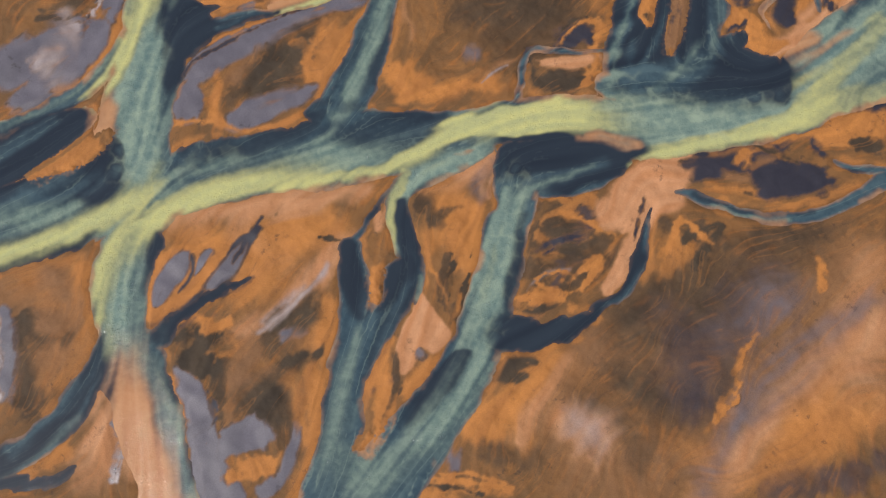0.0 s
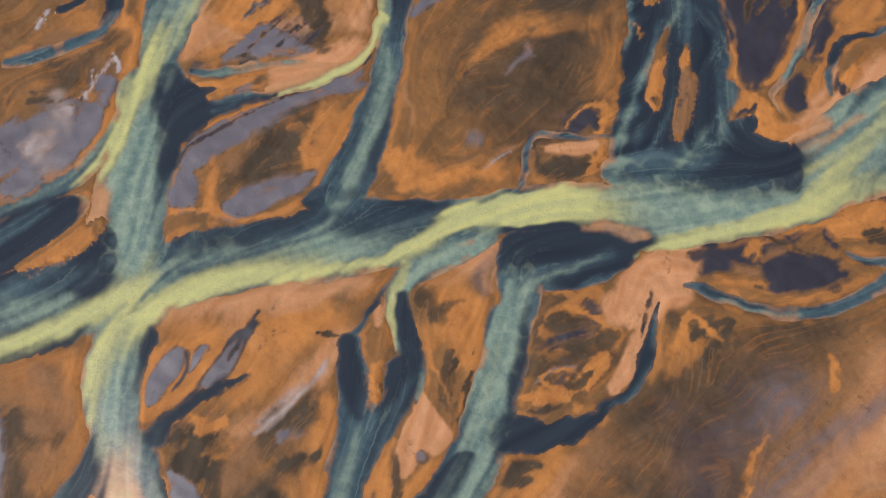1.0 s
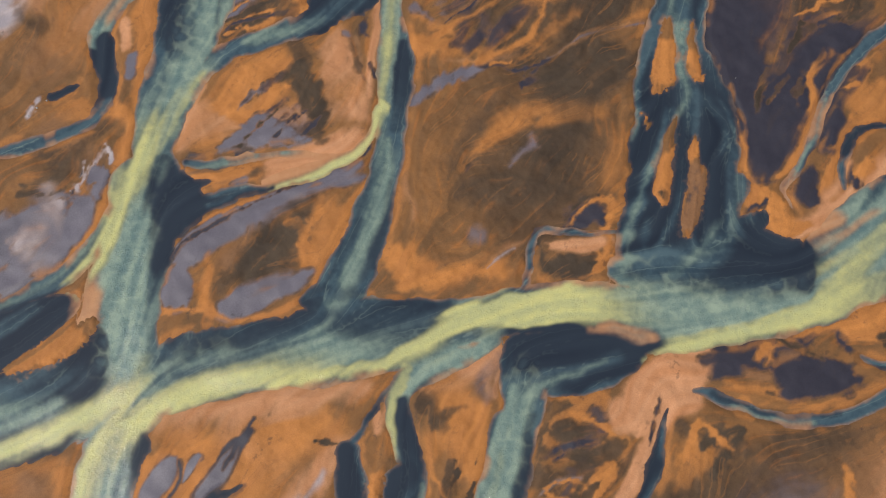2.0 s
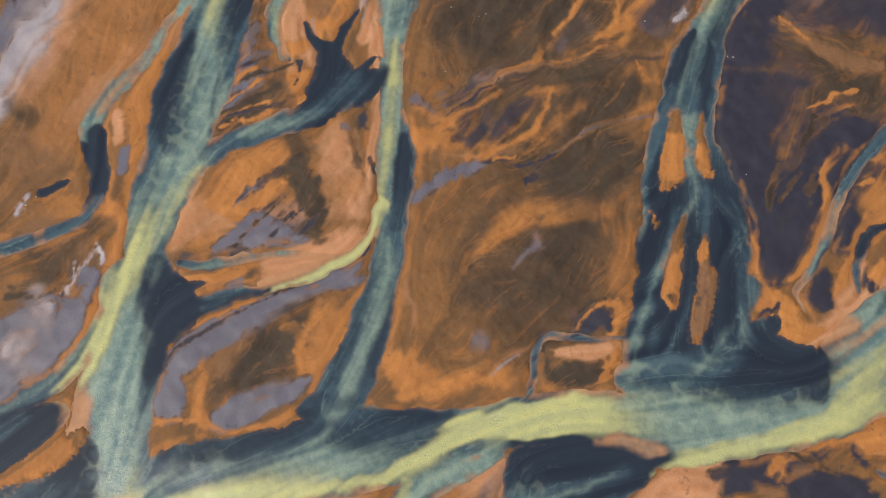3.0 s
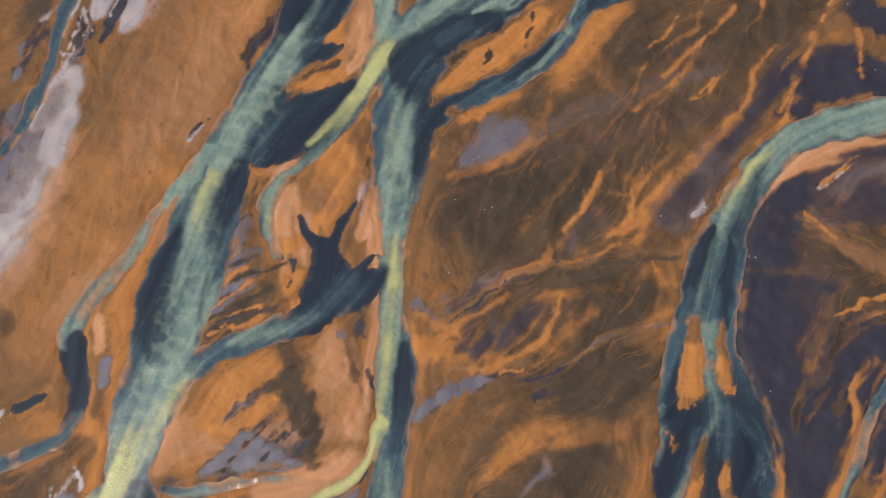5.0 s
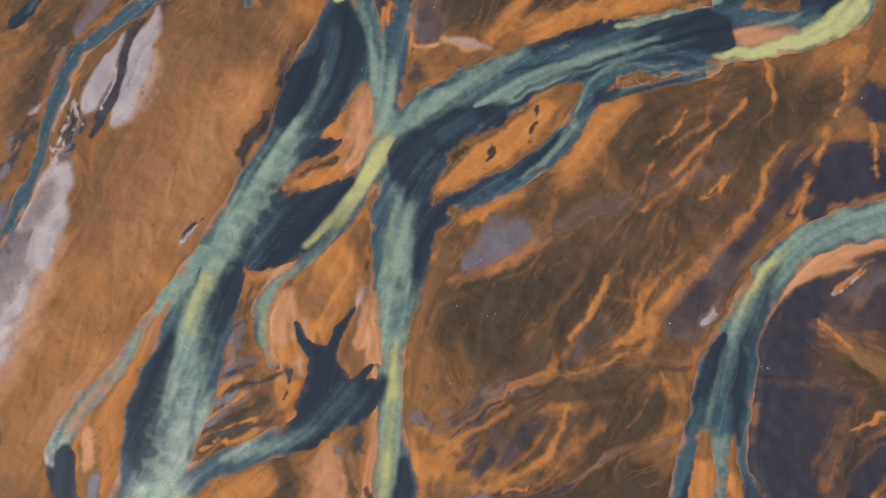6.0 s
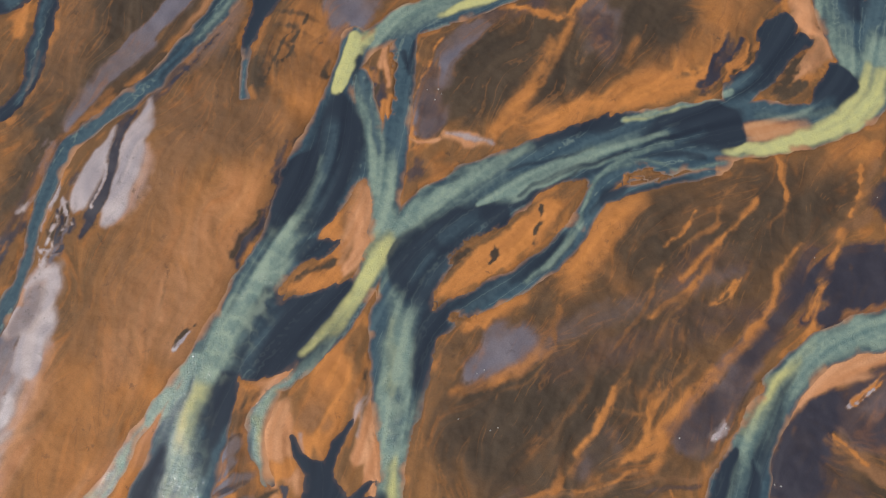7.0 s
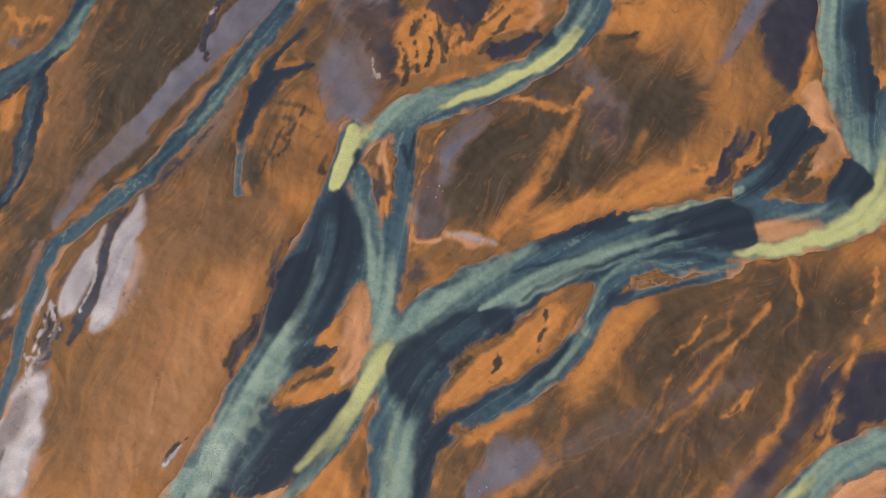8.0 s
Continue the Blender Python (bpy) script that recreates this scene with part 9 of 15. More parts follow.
load(MILKY, 1.17, 0.17, (-7.4, 120.7, 5.2, 1), (-7.7, 114.2, 5.7, 1), (-8.1, 105.8, 4.6, 1), (-8.7, 98.7, 3.9, 1), (-8.8, 89.8, 3.6, 1), (-9.5, 81.1, 3.4, 1), (-10.1, 75.5, 2.4, 0.8))
load(YELLOW, 0.7, 0.08, (-8.2, 102.7, 2.2, 0.5), (-8.6, 97.2, 2.5, 0.9), (-8.8, 90.7, 2.1, 0.6), (-9.5, 83, 1.7, 0.6), (-10.4, 76.5, 1.5, 0.6))
load(DEEP, 0.3, 0.1, (-6.8, 86.6, 1.9, 1), (-6.6, 82, 3.4, 1), (-7, 77.3, 3.1, 0.9), (-7.7, 71.8, 2.2, 0.5))
load(MILKY, 1.4, 0.21, (-9.5, 67.3, 2.7, 0.5), (-10.7, 61.1, 3, 0.5), (-12.6, 54.3, 3.4, 0.6), (-15.4, 47.6, 3.7, 0.6), (-17.6, 42.3, 4.2, 0.6))
load(DEEP, 0.8, 0.3, (-3.5, 120.6, 5.2, 0.8), (-4.5, 115.2, 2.5, 0.8))
load(YELLOW, 0.35, 0.1, (-10.4, 75.1, 2.7), (-11.9, 70.5, 2.4), (-15, 66.7, 2.9), (-20.3, 63.9, 3), (-25.6, 62.2, 2.7), (-28.2, 61.5, 1.8))
load(MILKY, 0.3, 0.1, (-40.9, 65.8, 2.7, 0.6), (-31.1, 66.9, 2.2, 1), (-24, 67, 1.8, 1), (-17.7, 66.4, 1.4, 0.6))
load(DEEP, 0.3, 0.1, (-9.2, 98.7, 2.9), (-18.3, 95.3, 13.6), (-26.6, 89.5, 6.7))
load(DEEP, 0.3, 0.1, (-23.8, 107.6, 2), (-18.3, 97.8, 9.8))
load(DEEP, 0.3, 0.1, (-14.5, 110.3, 2), (-17.9, 103.4, 4))
load(SLATE, 1.71, 0.08, (-26.6, 89.8, 5.7, 0.9), (-33, 87.2, 5.7, 1), (-37.1, 85.3, 4.7, 0.9))
load(MILKY, 0.7, 0.08, (-21, 91.4, 1.3, 0.5), (-26.6, 89.8, 1.9, 0.7), (-32.1, 88, 1.7, 0.5))
load(MILKY, 0.4, 0.2, (-39.6, 118.5, 5.2, 1), (-47.4, 108.5, 4, 1), (-53, 98.9, 4.9, 1), (-59.1, 89.5, 5.8, 0.9))
load(DEEP, 0.3, 0.1, (-57.8, 88.3, 3.8), (-57.1, 82.8, 3.4), (-57.2, 77.1, 2.8))
load(SLATE, 0.4, 0.2, (-56.9, 76.2, 2.8, 0.7), (-58.5, 73.9, 3.7, 1), (-67.3, 69.9, 3.6, 1), (-74.2, 67.8, 3.6, 1))
load(DEEP, 0.3, 0.1, (-68.1, 77.3, 2.8), (-61.6, 80, 1.9))
load(MILKY, 1.14, 0.17, (77, 125.4, 5.1, 1), (69.5, 123.9, 4.9, 1), (63, 122.1, 4.2, 1), (57.3, 119.5, 4.1, 1), (52.8, 115.4, 3.5, 1), (49.2, 111.2, 3.5, 1), (46.3, 106.5, 3.8, 0.9), (44.3, 101.4, 2, 0.7), (42.3, 94.1, 2, 0.6))
load(YELLOW, 0.98, 0.08, (57.4, 120.5, 1.3, 0.2), (53.2, 116.7, 1.6, 0.5), (49.2, 112, 1.6, 0.6), (45.5, 107.5, 0.9, 0.4))
load(DEEP, 0.35, 0.1, (43.5, 104.4, 1.9, 1), (41.4, 100.6, 3.4, 1), (39.7, 95.7, 3.3, 0.9))
load(DEEP, 0.4, 0.1, (45.8, 101.8, 1, 0.9), (44.6, 96.5, 1.7, 0.6), (45.5, 94.1, 1.5, 1))
load(SLATE, 3.45, 0.08, (46.4, 109.1, 9.1, 0), (42.6, 96.4, 10.7, 0.5), (40.8, 90, 11.5, 1), (39.7, 84.2, 13.2, 1), (40, 77.6, 15.7, 1))
load(DEEP, 1.0, 0.4, (40, 77.6, 13.8, 1), (40.8, 71.1, 17.2, 1), (40, 64.9, 18.7, 1), (39.4, 57.9, 19.2, 0.95), (39.5, 52.7, 19.7, 0.85))
load(DEEP, 0.4, 0.2, (35.5, 84.3, 1.3, 0.6), (34.6, 78.6, 1.8, 0.7))
load(MILKY, 0.7, 0.13, (41.7, 89, 2.3, 0.7), (42, 84.2, 2.1, 0.9), (41.6, 78.5, 1.7, 0.9), (41.4, 73.9, 1.3, 0.7))
load(SLATE, 0.98, 0.17, (36.6, 74.9, 0.9, 0.8), (36, 68.5, 1.8, 1), (33.5, 64.1, 2.5, 1), (31, 58.8, 2.6, 1), (28.7, 52.9, 2.6, 0.9), (29.2, 47.8, 2.5, 0.7))
load(SLATE, 0.98, 0.17, (41.7, 71.1, 1.3, 0.9), (44.8, 66.6, 1.8, 0.6), (47.6, 63.9, 2.3, 0.9), (47.4, 57.8, 3, 1), (44.3, 52.7, 3.4, 0.9), (38.7, 49, 4.2, 0.9), (33.4, 46.5, 4.2, 0.7))
load(SLATE, 0.84, 0.17, (38.3, 61.4, 1.1, 0.7), (36.9, 56.2, 1.6, 0.7), (34.7, 52.4, 1.7, 0.6))
load(MILKY, 1.12, 0.34, (27.3, 45.4, 2.5, 0.5), (35, 45.3, 2.5, 0.7), (42.6, 44.4, 2, 0.6))
load(MILKY, 0.3, 0.1, (64.7, 75.4, 0.6, 0.5), (61.9, 69, 0.5, 0.6), (57.6, 62.4, 0.4, 0.6))
load(DEEP, 0.3, 0.1, (20.9, 53.6, 0.7, 0.8), (13.6, 50.1, 0.7, 0.7))
load(MILKY, 1.53, 0.17, (75.7, 170.7, 6.2), (74.1, 166.4, 5.1), (70.7, 161.1, 5.1), (65.4, 157, 4))
load(DEEP, 0.3, 0.1, (49.3, 154.3, 1.6, 1), (47.2, 157.7, 6.6, 1), (42, 158.5, 6, 1), (36.1, 156.5, 7, 0.7), (29.2, 154.5, 5, 0.3))
load(MUD, 1.12, 0.08, (51.9, 156.6, 3.6, 0.9), (55.7, 156.1, 3.4, 0.8), (60, 156.2, 2, 0.5))
load(DEEP, 0.35, 0.1, (67.3, 166.5, 5.1, 1), (69.7, 164.1, 3.7, 1), (64.5, 161.4, 4.5, 0.9), (58.6, 160.7, 2.6, 0.8))
load(YELLOW, 0.7, 0.08, (74.7, 166.4, 2.5, 0.7), (72.5, 161.9, 3.2, 1), (69.1, 158.5, 2.8, 1), (63.7, 155.5, 2.2, 1), (57.8, 154, 2, 1), (52, 153, 1.8, 1), (47.7, 152.5, 1.4, 0.9))
load(MILKY, 0.4, 0.2, (45.3, 163.1, 1.4, 0.8), (38.4, 161.1, 1.6, 1), (33.4, 159.4, 1.4, 1), (30.5, 158.4, 0.8, 1))
load(DEEP, 0.4, 0.2, (30.5, 159.7, 2.4, 1), (25.7, 159.3, 4, 0.8), (19.8, 157, 3, 0.5))
load(MILKY, 0.98, 0.17, (31.7, 155.3, 1.6, 0.6), (27.3, 153.7, 2, 0.9), (20.5, 151.1, 2.4, 0.6), (12.7, 147.4, 3.9, 0.7), (8.4, 145.3, 2.3, 0.9), (5.9, 144.5, 0.8, 0.9))
load(DEEP, 0.5, 0.3, (31.1, 153.3, 1.2, 0.7), (26.2, 151.3, 1.4, 0.5))
load(MILKY, 1.68, 0.17, (9.1, 150.5, 2.9, 0.3), (1.4, 145.4, 5.2, 0.5), (-4.3, 141.2, 5.3, 0.9), (-8.9, 137.4, 5.1, 1), (-12.5, 132.2, 3.7, 1))
load(YELLOW, 0.84, 0.08, (-8.9, 137.4, 3.2, 0.5), (-11.6, 133.6, 3, 1), (-13.4, 130.3, 2.6, 1), (-15.6, 127.1, 2.2, 0.9), (-18.3, 123.2, 1.6, 0.5))
load(MILKY, 0.4, 0.2, (-18.7, 122.5, 2.4, 0.9), (-21.7, 118.9, 2, 0.8), (-25.1, 115, 0.9, 0.7))
load(MUD, 0.4, 0.1, (-25.1, 115, 1.1, 0.5), (-24.9, 114.7, 1.1, 0.5))
load(DEEP, 0.6, 0.2, (8.1, 142.5, 5.8, 1), (1.8, 138.7, 9.5, 1), (-3.8, 134.4, 7.5, 0.9), (-7, 133.5, 3.4, 0.9))
load(SLATE, 2.1, 0.17, (0.3, 133.4, 6.5, 0.6), (0.6, 133.2, 6.5, 0.6))
load(MILKY, 1.29, 0.21, (-5.9, 126.5, 3.7, 0.5), (-7.1, 120.1, 4.3, 0.9), (-7.7, 113.9, 4.6, 1), (-8.1, 107, 4.3, 1), (-8.5, 100.3, 3.4, 1), (-8.6, 90.5, 3.3, 1))
load(YELLOW, 0.7, 0.08, (-8.1, 103.6, 1.7, 0.5), (-8.4, 97, 2, 0.9))
load(DEEP, 0.6, 0.2, (-1.6, 125.5, 5.5, 0.95), (-3.9, 120.1, 3.2, 0.9), (-4.8, 115.6, 1.8, 0.7))
load(DEEP, 0.4, 0.2, (43.3, 151.6, 1, 0.9), (36.7, 152.7, 1.2, 0.9), (31.9, 151.7, 0.8, 0.6))
load(DEEP, 0.4, 0.2, (28.7, 146.2, 1.4, 0.8), (26, 144.5, 1.7, 0.8))
load(DEEP, 0.5, 0.2, (19.1, 138, 2.5, 1), (15.1, 134.2, 2.8, 0.9), (8.5, 130.8, 2.2, 0.7), (1.2, 126.9, 4.6, 0.8))
load(DEEP, 0.4, 0.1, (-17.3, 162.4, 4.5, 1), (-17.5, 156.9, 9, 1), (-18, 151.8, 9.9, 0.8), (-18.4, 146.8, 5.8, 0.5))
load(DEEP, 0.4, 0.15, (-21.4, 152.9, 4, 1), (-24.3, 148.4, 5.5, 1), (-26.3, 143.4, 4.2, 1), (-28.4, 139, 2.9, 0.9))
load(MILKY, 1.68, 0.25, (-21.2, 146.8, 1.9, 0.5), (-24.3, 141.4, 3.3, 0.7), (-27.2, 136.1, 4.7, 0.8), (-29.9, 130.5, 5.6, 0.9), (-32.3, 124.9, 5.8, 1), (-34.9, 119.5, 5.2, 1), (-37.6, 114.7, 4.8, 1), (-39.3, 108.2, 5.7, 0.9), (-40.6, 99.7, 6.8, 0.9), (-41.6, 92.4, 7.4, 0.9))
load(YELLOW, 1.4, 0.13, (-38.2, 115.5, 2.3, 0.3), (-40, 111.6, 1.8, 0.4), (-40.7, 109, 1.4, 0.3))
load(DEEP, 0.3, 0.1, (-33.1, 116.6, 3, 1), (-34, 114.2, 5.7, 1), (-36.4, 109.8, 3.1, 0.9), (-37.8, 105.6, 1.4, 0.7))
load(DEEP, 0.5, 0.2, (-28.4, 119, 6.3, 1), (-24.1, 123, 10, 1), (-19.7, 127.1, 7.3, 1), (-16, 130.5, 4.6, 1))
load(SLATE, 1.4, 0.17, (-27.7, 123.1, 3.6, 0.5), (-23.3, 124.8, 2.7, 0.4))
load(DEEP, 0.6, 0.2, (-17.3, 138.4, 2.8, 0.9), (-21.9, 136.5, 4.7, 0.9))
load(DEEP, 0.5, 0.2, (-43.3, 103.1, 1.7, 0.8), (-45.3, 98.1, 2.9, 0.95), (-46.3, 92.5, 3.3, 0.95))
load(YELLOW, 0.25, 0.1, (-15.1, 174, 2.7), (-16.8, 168.6, 2.5), (-17.9, 164.5, 1.6))
load(MILKY, 1.12, 0.21, (-14.2, 166.4, 2.1, 0.5), (-12.7, 160, 3, 0.7), (-11.1, 152.8, 3.6, 0.8), (-9.9, 145.7, 4.3, 0.9), (-9.7, 140.8, 4.8, 1))
load(DEEP, 0.4, 0.2, (-4.6, 168.4, 1.4, 0.8), (-5.4, 162, 1, 0.7))
load(MILKY, 0.84, 0.08, (-33.6, 189.2, 1, 0.4), (-38.9, 180.8, 1.4, 0.4), (-43.3, 175.3, 1, 0.4))
load(DEEP, 0.5, 0.2, (-26.1, 196.7, 1.7, 0.7), (-32.5, 187, 1.2, 0.5), (-48.2, 166.9, 1.3, 0.6))
load(DEEP, 0.4, 0.2, (-23.2, 186.4, 3, 1), (-30.5, 182.6, 6, 1), (-32.4, 177.7, 4, 1), (-33.8, 171.7, 1.9, 0.6))
load(DEEP, 0.5, 0.2, (-62.2, 201.5, 6.4), (-68.6, 188, 7.2), (-78.6, 182.5, 7.1))
load(DEEP, 0.5, 0.2, (-69.2, 186.4, 5.1), (-70, 173, 5.9), (-74.6, 160.8, 4.7))
load(MILKY, 0.7, 0.08, (-62.8, 197.1, 1.3, 0.6), (-65.4, 192.2, 1.7, 0.9), (-67.6, 189, 1.2, 0.8))
load(MILKY, 1.26, 0.17, (24.8, 196.1, 3.1, 0.5), (20.1, 189.7, 3.1, 0.8), (11.1, 184, 3.4, 0.7), (1.4, 180.9, 4, 0.5), (-7.2, 176.9, 3.9, 0.6), (-12.4, 173.9, 3.5, 0.9))
load(YELLOW, 0.4, 0.2, (23.6, 192.3, 1.6, 0.4), (20, 188.4, 2.2, 0.9), (15.5, 185.3, 2, 1), (10.1, 182.7, 1.8, 1), (4.8, 180.6, 1.4, 0.9), (0.6, 178.4, 0.8, 0.7))
load(YELLOW, 0.3, 0.1, (-12.8, 174.3, 1.6, 0.5), (-15.1, 171.3, 2.3, 1), (-16.9, 167.3, 2.3, 1), (-18.1, 164.4, 1.7, 1))
load(DEEP, 0.4, 0.2, (18.1, 190.8, 3.1, 0.9), (15.1, 188.1, 1.4, 0.6))
load(DEEP, 0.4, 0.2, (-4.8, 171.9, 1.4, 0.9), (-6.4, 168.4, 1, 0.7))
load(DEEP, 0.4, 0.2, (-14.2, 170, 2.3, 1), (-13.6, 166.5, 1.9, 0.6))
load(MILKY, 1.08, 0.17, (67.7, 200, 3.2, 1), (66.5, 191.3, 3.5, 1), (66.3, 185, 3.6, 1), (67.2, 178.7, 3, 0.8), (68.7, 172.6, 3.9, 0.8), (70.3, 167.7, 3.8, 0.9))
load(DEEP, 0.5, 0.2, (73.1, 193.4, 5.2, 0.8), (72.7, 187, 4.1, 0.9), (72.9, 181.8, 3, 0.9))
load(DEEP, 0.4, 0.2, (59.5, 176.3, 5.9, 1), (56.9, 170.8, 8.7, 1), (51.4, 164.9, 5.7, 0.7))
load(DEEP, 0.3, 0.1, (62.1, 172.7, 4.9), (58.1, 170.3, 4.8))
load(MILKY, 2.1, 0.08, (-7.7, 37.5, 2.9, 0.4), (-15.3, 36.4, 4.8, 0.6), (-22.7, 34.8, 4.8, 0.7), (-30.2, 33, 4.2, 0.7))
load(YELLOW, 1.4, 0.06, (-17.1, 34.2, 1.9, 0.3), (-24.5, 32.9, 3.2, 0.5), (-31.9, 30.9, 3.8, 0.75), (-38.3, 28.8, 3.8, 0.85), (-43.3, 27, 3.4, 0.95), (-48, 24.5, 3.4, 1), (-51.5, 21.6, 3.3, 0.9))
load(YELLOW, 1.65, 0.08, (39.5, 41, 4.9, 0.2), (30.1, 41.9, 5.9, 0.55), (22.6, 41.7, 5.5, 0.8), (15, 41, 4.9, 0.9))
load(YELLOW, 0.45, 0.1, (18.8, 41.3, 4.3, 0.7), (11.2, 40.7, 5.3, 1), (4.5, 40, 3.5, 1), (0.7, 38.7, 2.7, 1), (-3.5, 36.2, 1.9, 1), (-7.8, 33.6, 1.3, 0.9), (-15.2, 32.2, 1, 0.8), (-22.6, 30.7, 0.8, 0.7), (-28.2, 29.5, 0.6, 0.5))
load(DEEP, 0.3, 0.1, (-14.5, 97.3, 3.9), (-11.5, 101.4, 2))
load(DEEP, 0.3, 0.1, (-14.5, 93.8, 5.8), (-9.6, 98.3, 2.3))
load(DEEP, 0.8, 0.3, (-20.6, 44.3, 1.8, 0.7), (-13.3, 43.7, 1.3, 0.6), (-4.2, 43.1, 1.3, 0.6), (3.1, 42.7, 0.9, 0.5))
load(SLATE, 1.4, 0.13, (-40.8, 31.4, 2.7, 0.5), (-32.9, 33, 3.6, 0.5), (-25.8, 35.2, 3.6, 0.4))
load(DEEP, 0.6, 0.3, (-7.9, 30.4, 0.7, 0.7), (-13.2, 29.9, 0.5, 0.6))
load(DEEP, 0.6, 0.2, (-18, 1.5, 0.9, 0.6), (-18.7, -5.3, 0.9, 0.6), (-19.9, -11.9, 1, 0.5))
load(DEEP, 0.6, 0.2, (-11.4, 3.2, 0.9, 0.6), (-12.2, -2, 1, 0.7), (-13.1, -8.7, 1.2, 0.6))
load(DEEP, 0.8, 0.3, (9.8, 4.5, 1.2, 0.6), (8, 1.1, 1, 0.5), (4.3, -4, 0.9, 0.4))
load(MILKY, 0.7, 0.08, (6.3, 4.6, 0.9, 0.8), (4, -0.1, 0.9, 0.8), (0.8, -5.6, 0.9, 0.6))
load(YELLOW, 0.7, 0.08, (9.4, 22.7, 0.9, 0.5), (7.7, 16.2, 1.1, 0.6), (6.1, 10.8, 1.1, 0.5))
load(DEEP, 0.5, 0.2, (-55.4, -6.3, 1.2, 0.8), (-59.7, -9.2, 0.9, 0.6), (-64.7, -10.8, 0.7, 0.5))
load(MILKY, 1.12, 0.08, (-57.4, -5.9, 1, 0.5), (-62.1, -10.4, 1.4, 0.5), (-67.8, -13.6, 1.3, 0.5))
load(DEEP, 0.5, 0.2, (-11.8, 58.5, 0.7, 0.6), (-14.4, 53.4, 0.9, 0.7), (-17.3, 47.6, 1, 0.6))
load(DEEP, 0.6, 0.2, (-8.7, 62, 0.9, 0.8), (-9.6, 56.8, 1, 0.8), (-11.3, 50.9, 1.2, 0.8), (-13, 45.9, 1, 0.6))
load(MILKY, 0.7, 0.08, (-8.8, 69.1, 0.7, 0.7), (-9.5, 63.8, 0.9, 0.8), (-11.2, 57.7, 1, 0.8), (-13, 51.7, 1.2, 0.7))
load(DEEP, 0.5, 0.2, (-38.1, 102.2, 0.8, 0.6), (-38.5, 94.1, 0.8, 0.6), (-38.8, 88.3, 0.8, 0.6))
load(MILKY, 0.4, 0.3, (-45.1, 87.4, 0.6, 0.6), (-43.8, 82.6, 0.8, 0.6), (-42.6, 85.4, 0.6, 0.5))
load(DEEP, 0.6, 0.2, (-3, 117.4, 3.1, 0.9), (-4.5, 111, 1.4, 0.8), (-5.8, 104.8, 0.8, 0.7))
load(DEEP, 0.6, 0.2, (15.9, 154.5, 1.6, 0.7), (9.1, 152, 1.6, 0.6), (1.4, 149.1, 2, 0.5))
load(DEEP, 0.6, 0.2, (14.5, 144.9, 1.5, 0.7), (20.3, 147.3, 1.4, 0.7), (26.1, 150.3, 1, 0.7))
load(SLATE, 1.4, 0.08, (37.8, 154.2, 2, 0.6), (30.1, 152.8, 2, 0.5))
load(DEEP, 0.6, 0.2, (-4.3, 137.8, 1.9, 0.8), (-6.1, 130.2, 0.9, 0.6))
load(DEEP, 0.5, 0.2, (-28.1, 130.4, 0.9, 0.7), (-29.6, 124.9, 0.9, 0.6))
load(DEEP, 0.5, 0.2, (-15.7, 151.8, 1.4, 0.6), (-14.3, 156.9, 1, 0.6))
load(MILKY, 0.4, 0.3, (-19.9, 149.3, 0.8, 0.6), (-23, 143.4, 1, 0.7), (-25.6, 138.5, 0.9, 0.7))
load(DEEP, 0.6, 0.2, (53.9, 116.8, 0.7, 0.6), (51.2, 111.6, 1.2, 0.8), (48.9, 106.4, 1.4, 0.8), (47.1, 101.4, 1, 0.7))
load(DEEP, 0.6, 0.2, (69.9, 126.1, 0.7, 0.4), (62.4, 124.4, 0.5, 0.4))
load(DEEP, 0.6, 0.2, (11.2, 187.1, 1.4, 0.6), (3.4, 183.5, 1.6, 0.6), (-4.3, 180.5, 1.6, 0.6))
load(DEEP, 0.5, 0.2, (23.4, 198.3, 1.5, 0.7), (21.2, 192.9, 1.2, 0.6))
load(DEEP, 0.6, 0.2, (75.4, 195.6, 3.1, 0.9), (74.8, 184.9, 3, 0.9))
load(DEEP, 0.5, 0.2, (-32.7, 191.3, 0.8, 0.6), (-37.2, 184.5, 0.8, 0.6), (-42.4, 176.8, 0.8, 0.6))
load(SLATE, 0.4, 0.1, (-51.7, 23.8, 0.5, 0.8), (-47.6, 26.2, 0.8, 0.9), (-43, 28.6, 1.1, 0.9), (-37.5, 31, 1.3, 0.8), (-31.1, 33, 1.1, 0.5))
load(DEEP, 0.4, 0.1, (-50.5, 24.4, 0.3, 0.6), (-44.7, 27.7, 0.4, 0.6))
load(SLATE, 1.68, 0.13, (-47, 48.3, 2, 0.7), (-47, 40.2, 1.9, 0.6), (-46.1, 34.3, 1.9, 0.6))
load(MILKY, 0.7, 0.13, (-49.8, 49.4, 0.6, 0.8), (-49.7, 43.3, 0.7, 0.8), (-48.9, 37.3, 0.7, 0.8), (-47.8, 32.3, 0.7, 0.7))
load(MILKY, 0.4, 0.3, (-48, 46.3, 0.4, 0.7), (-47.9, 40.2, 0.5, 0.8), (-46.9, 34.3, 0.5, 0.8))
load(DEEP, 1.0, 0.2, (45.2, 50.6, 6, 0.7), (50.8, 49.5, 6, 0.8), (55.4, 47.8, 5, 0.8))
load(DEEP, 0.15, 0.05, (57.8, 50.4, 2.4, 1), (58.3, 47.3, 2.6, 1), (57.4, 44, 2.4, 0.9))
load(MUD, 1.68, 0.08, (-48.8, 107.4, 0.8, 0.3), (-52.9, 102, 1.6, 0.5), (-56.3, 98.1, 2.6, 0.7), (-59, 93, 1.9, 0.4))
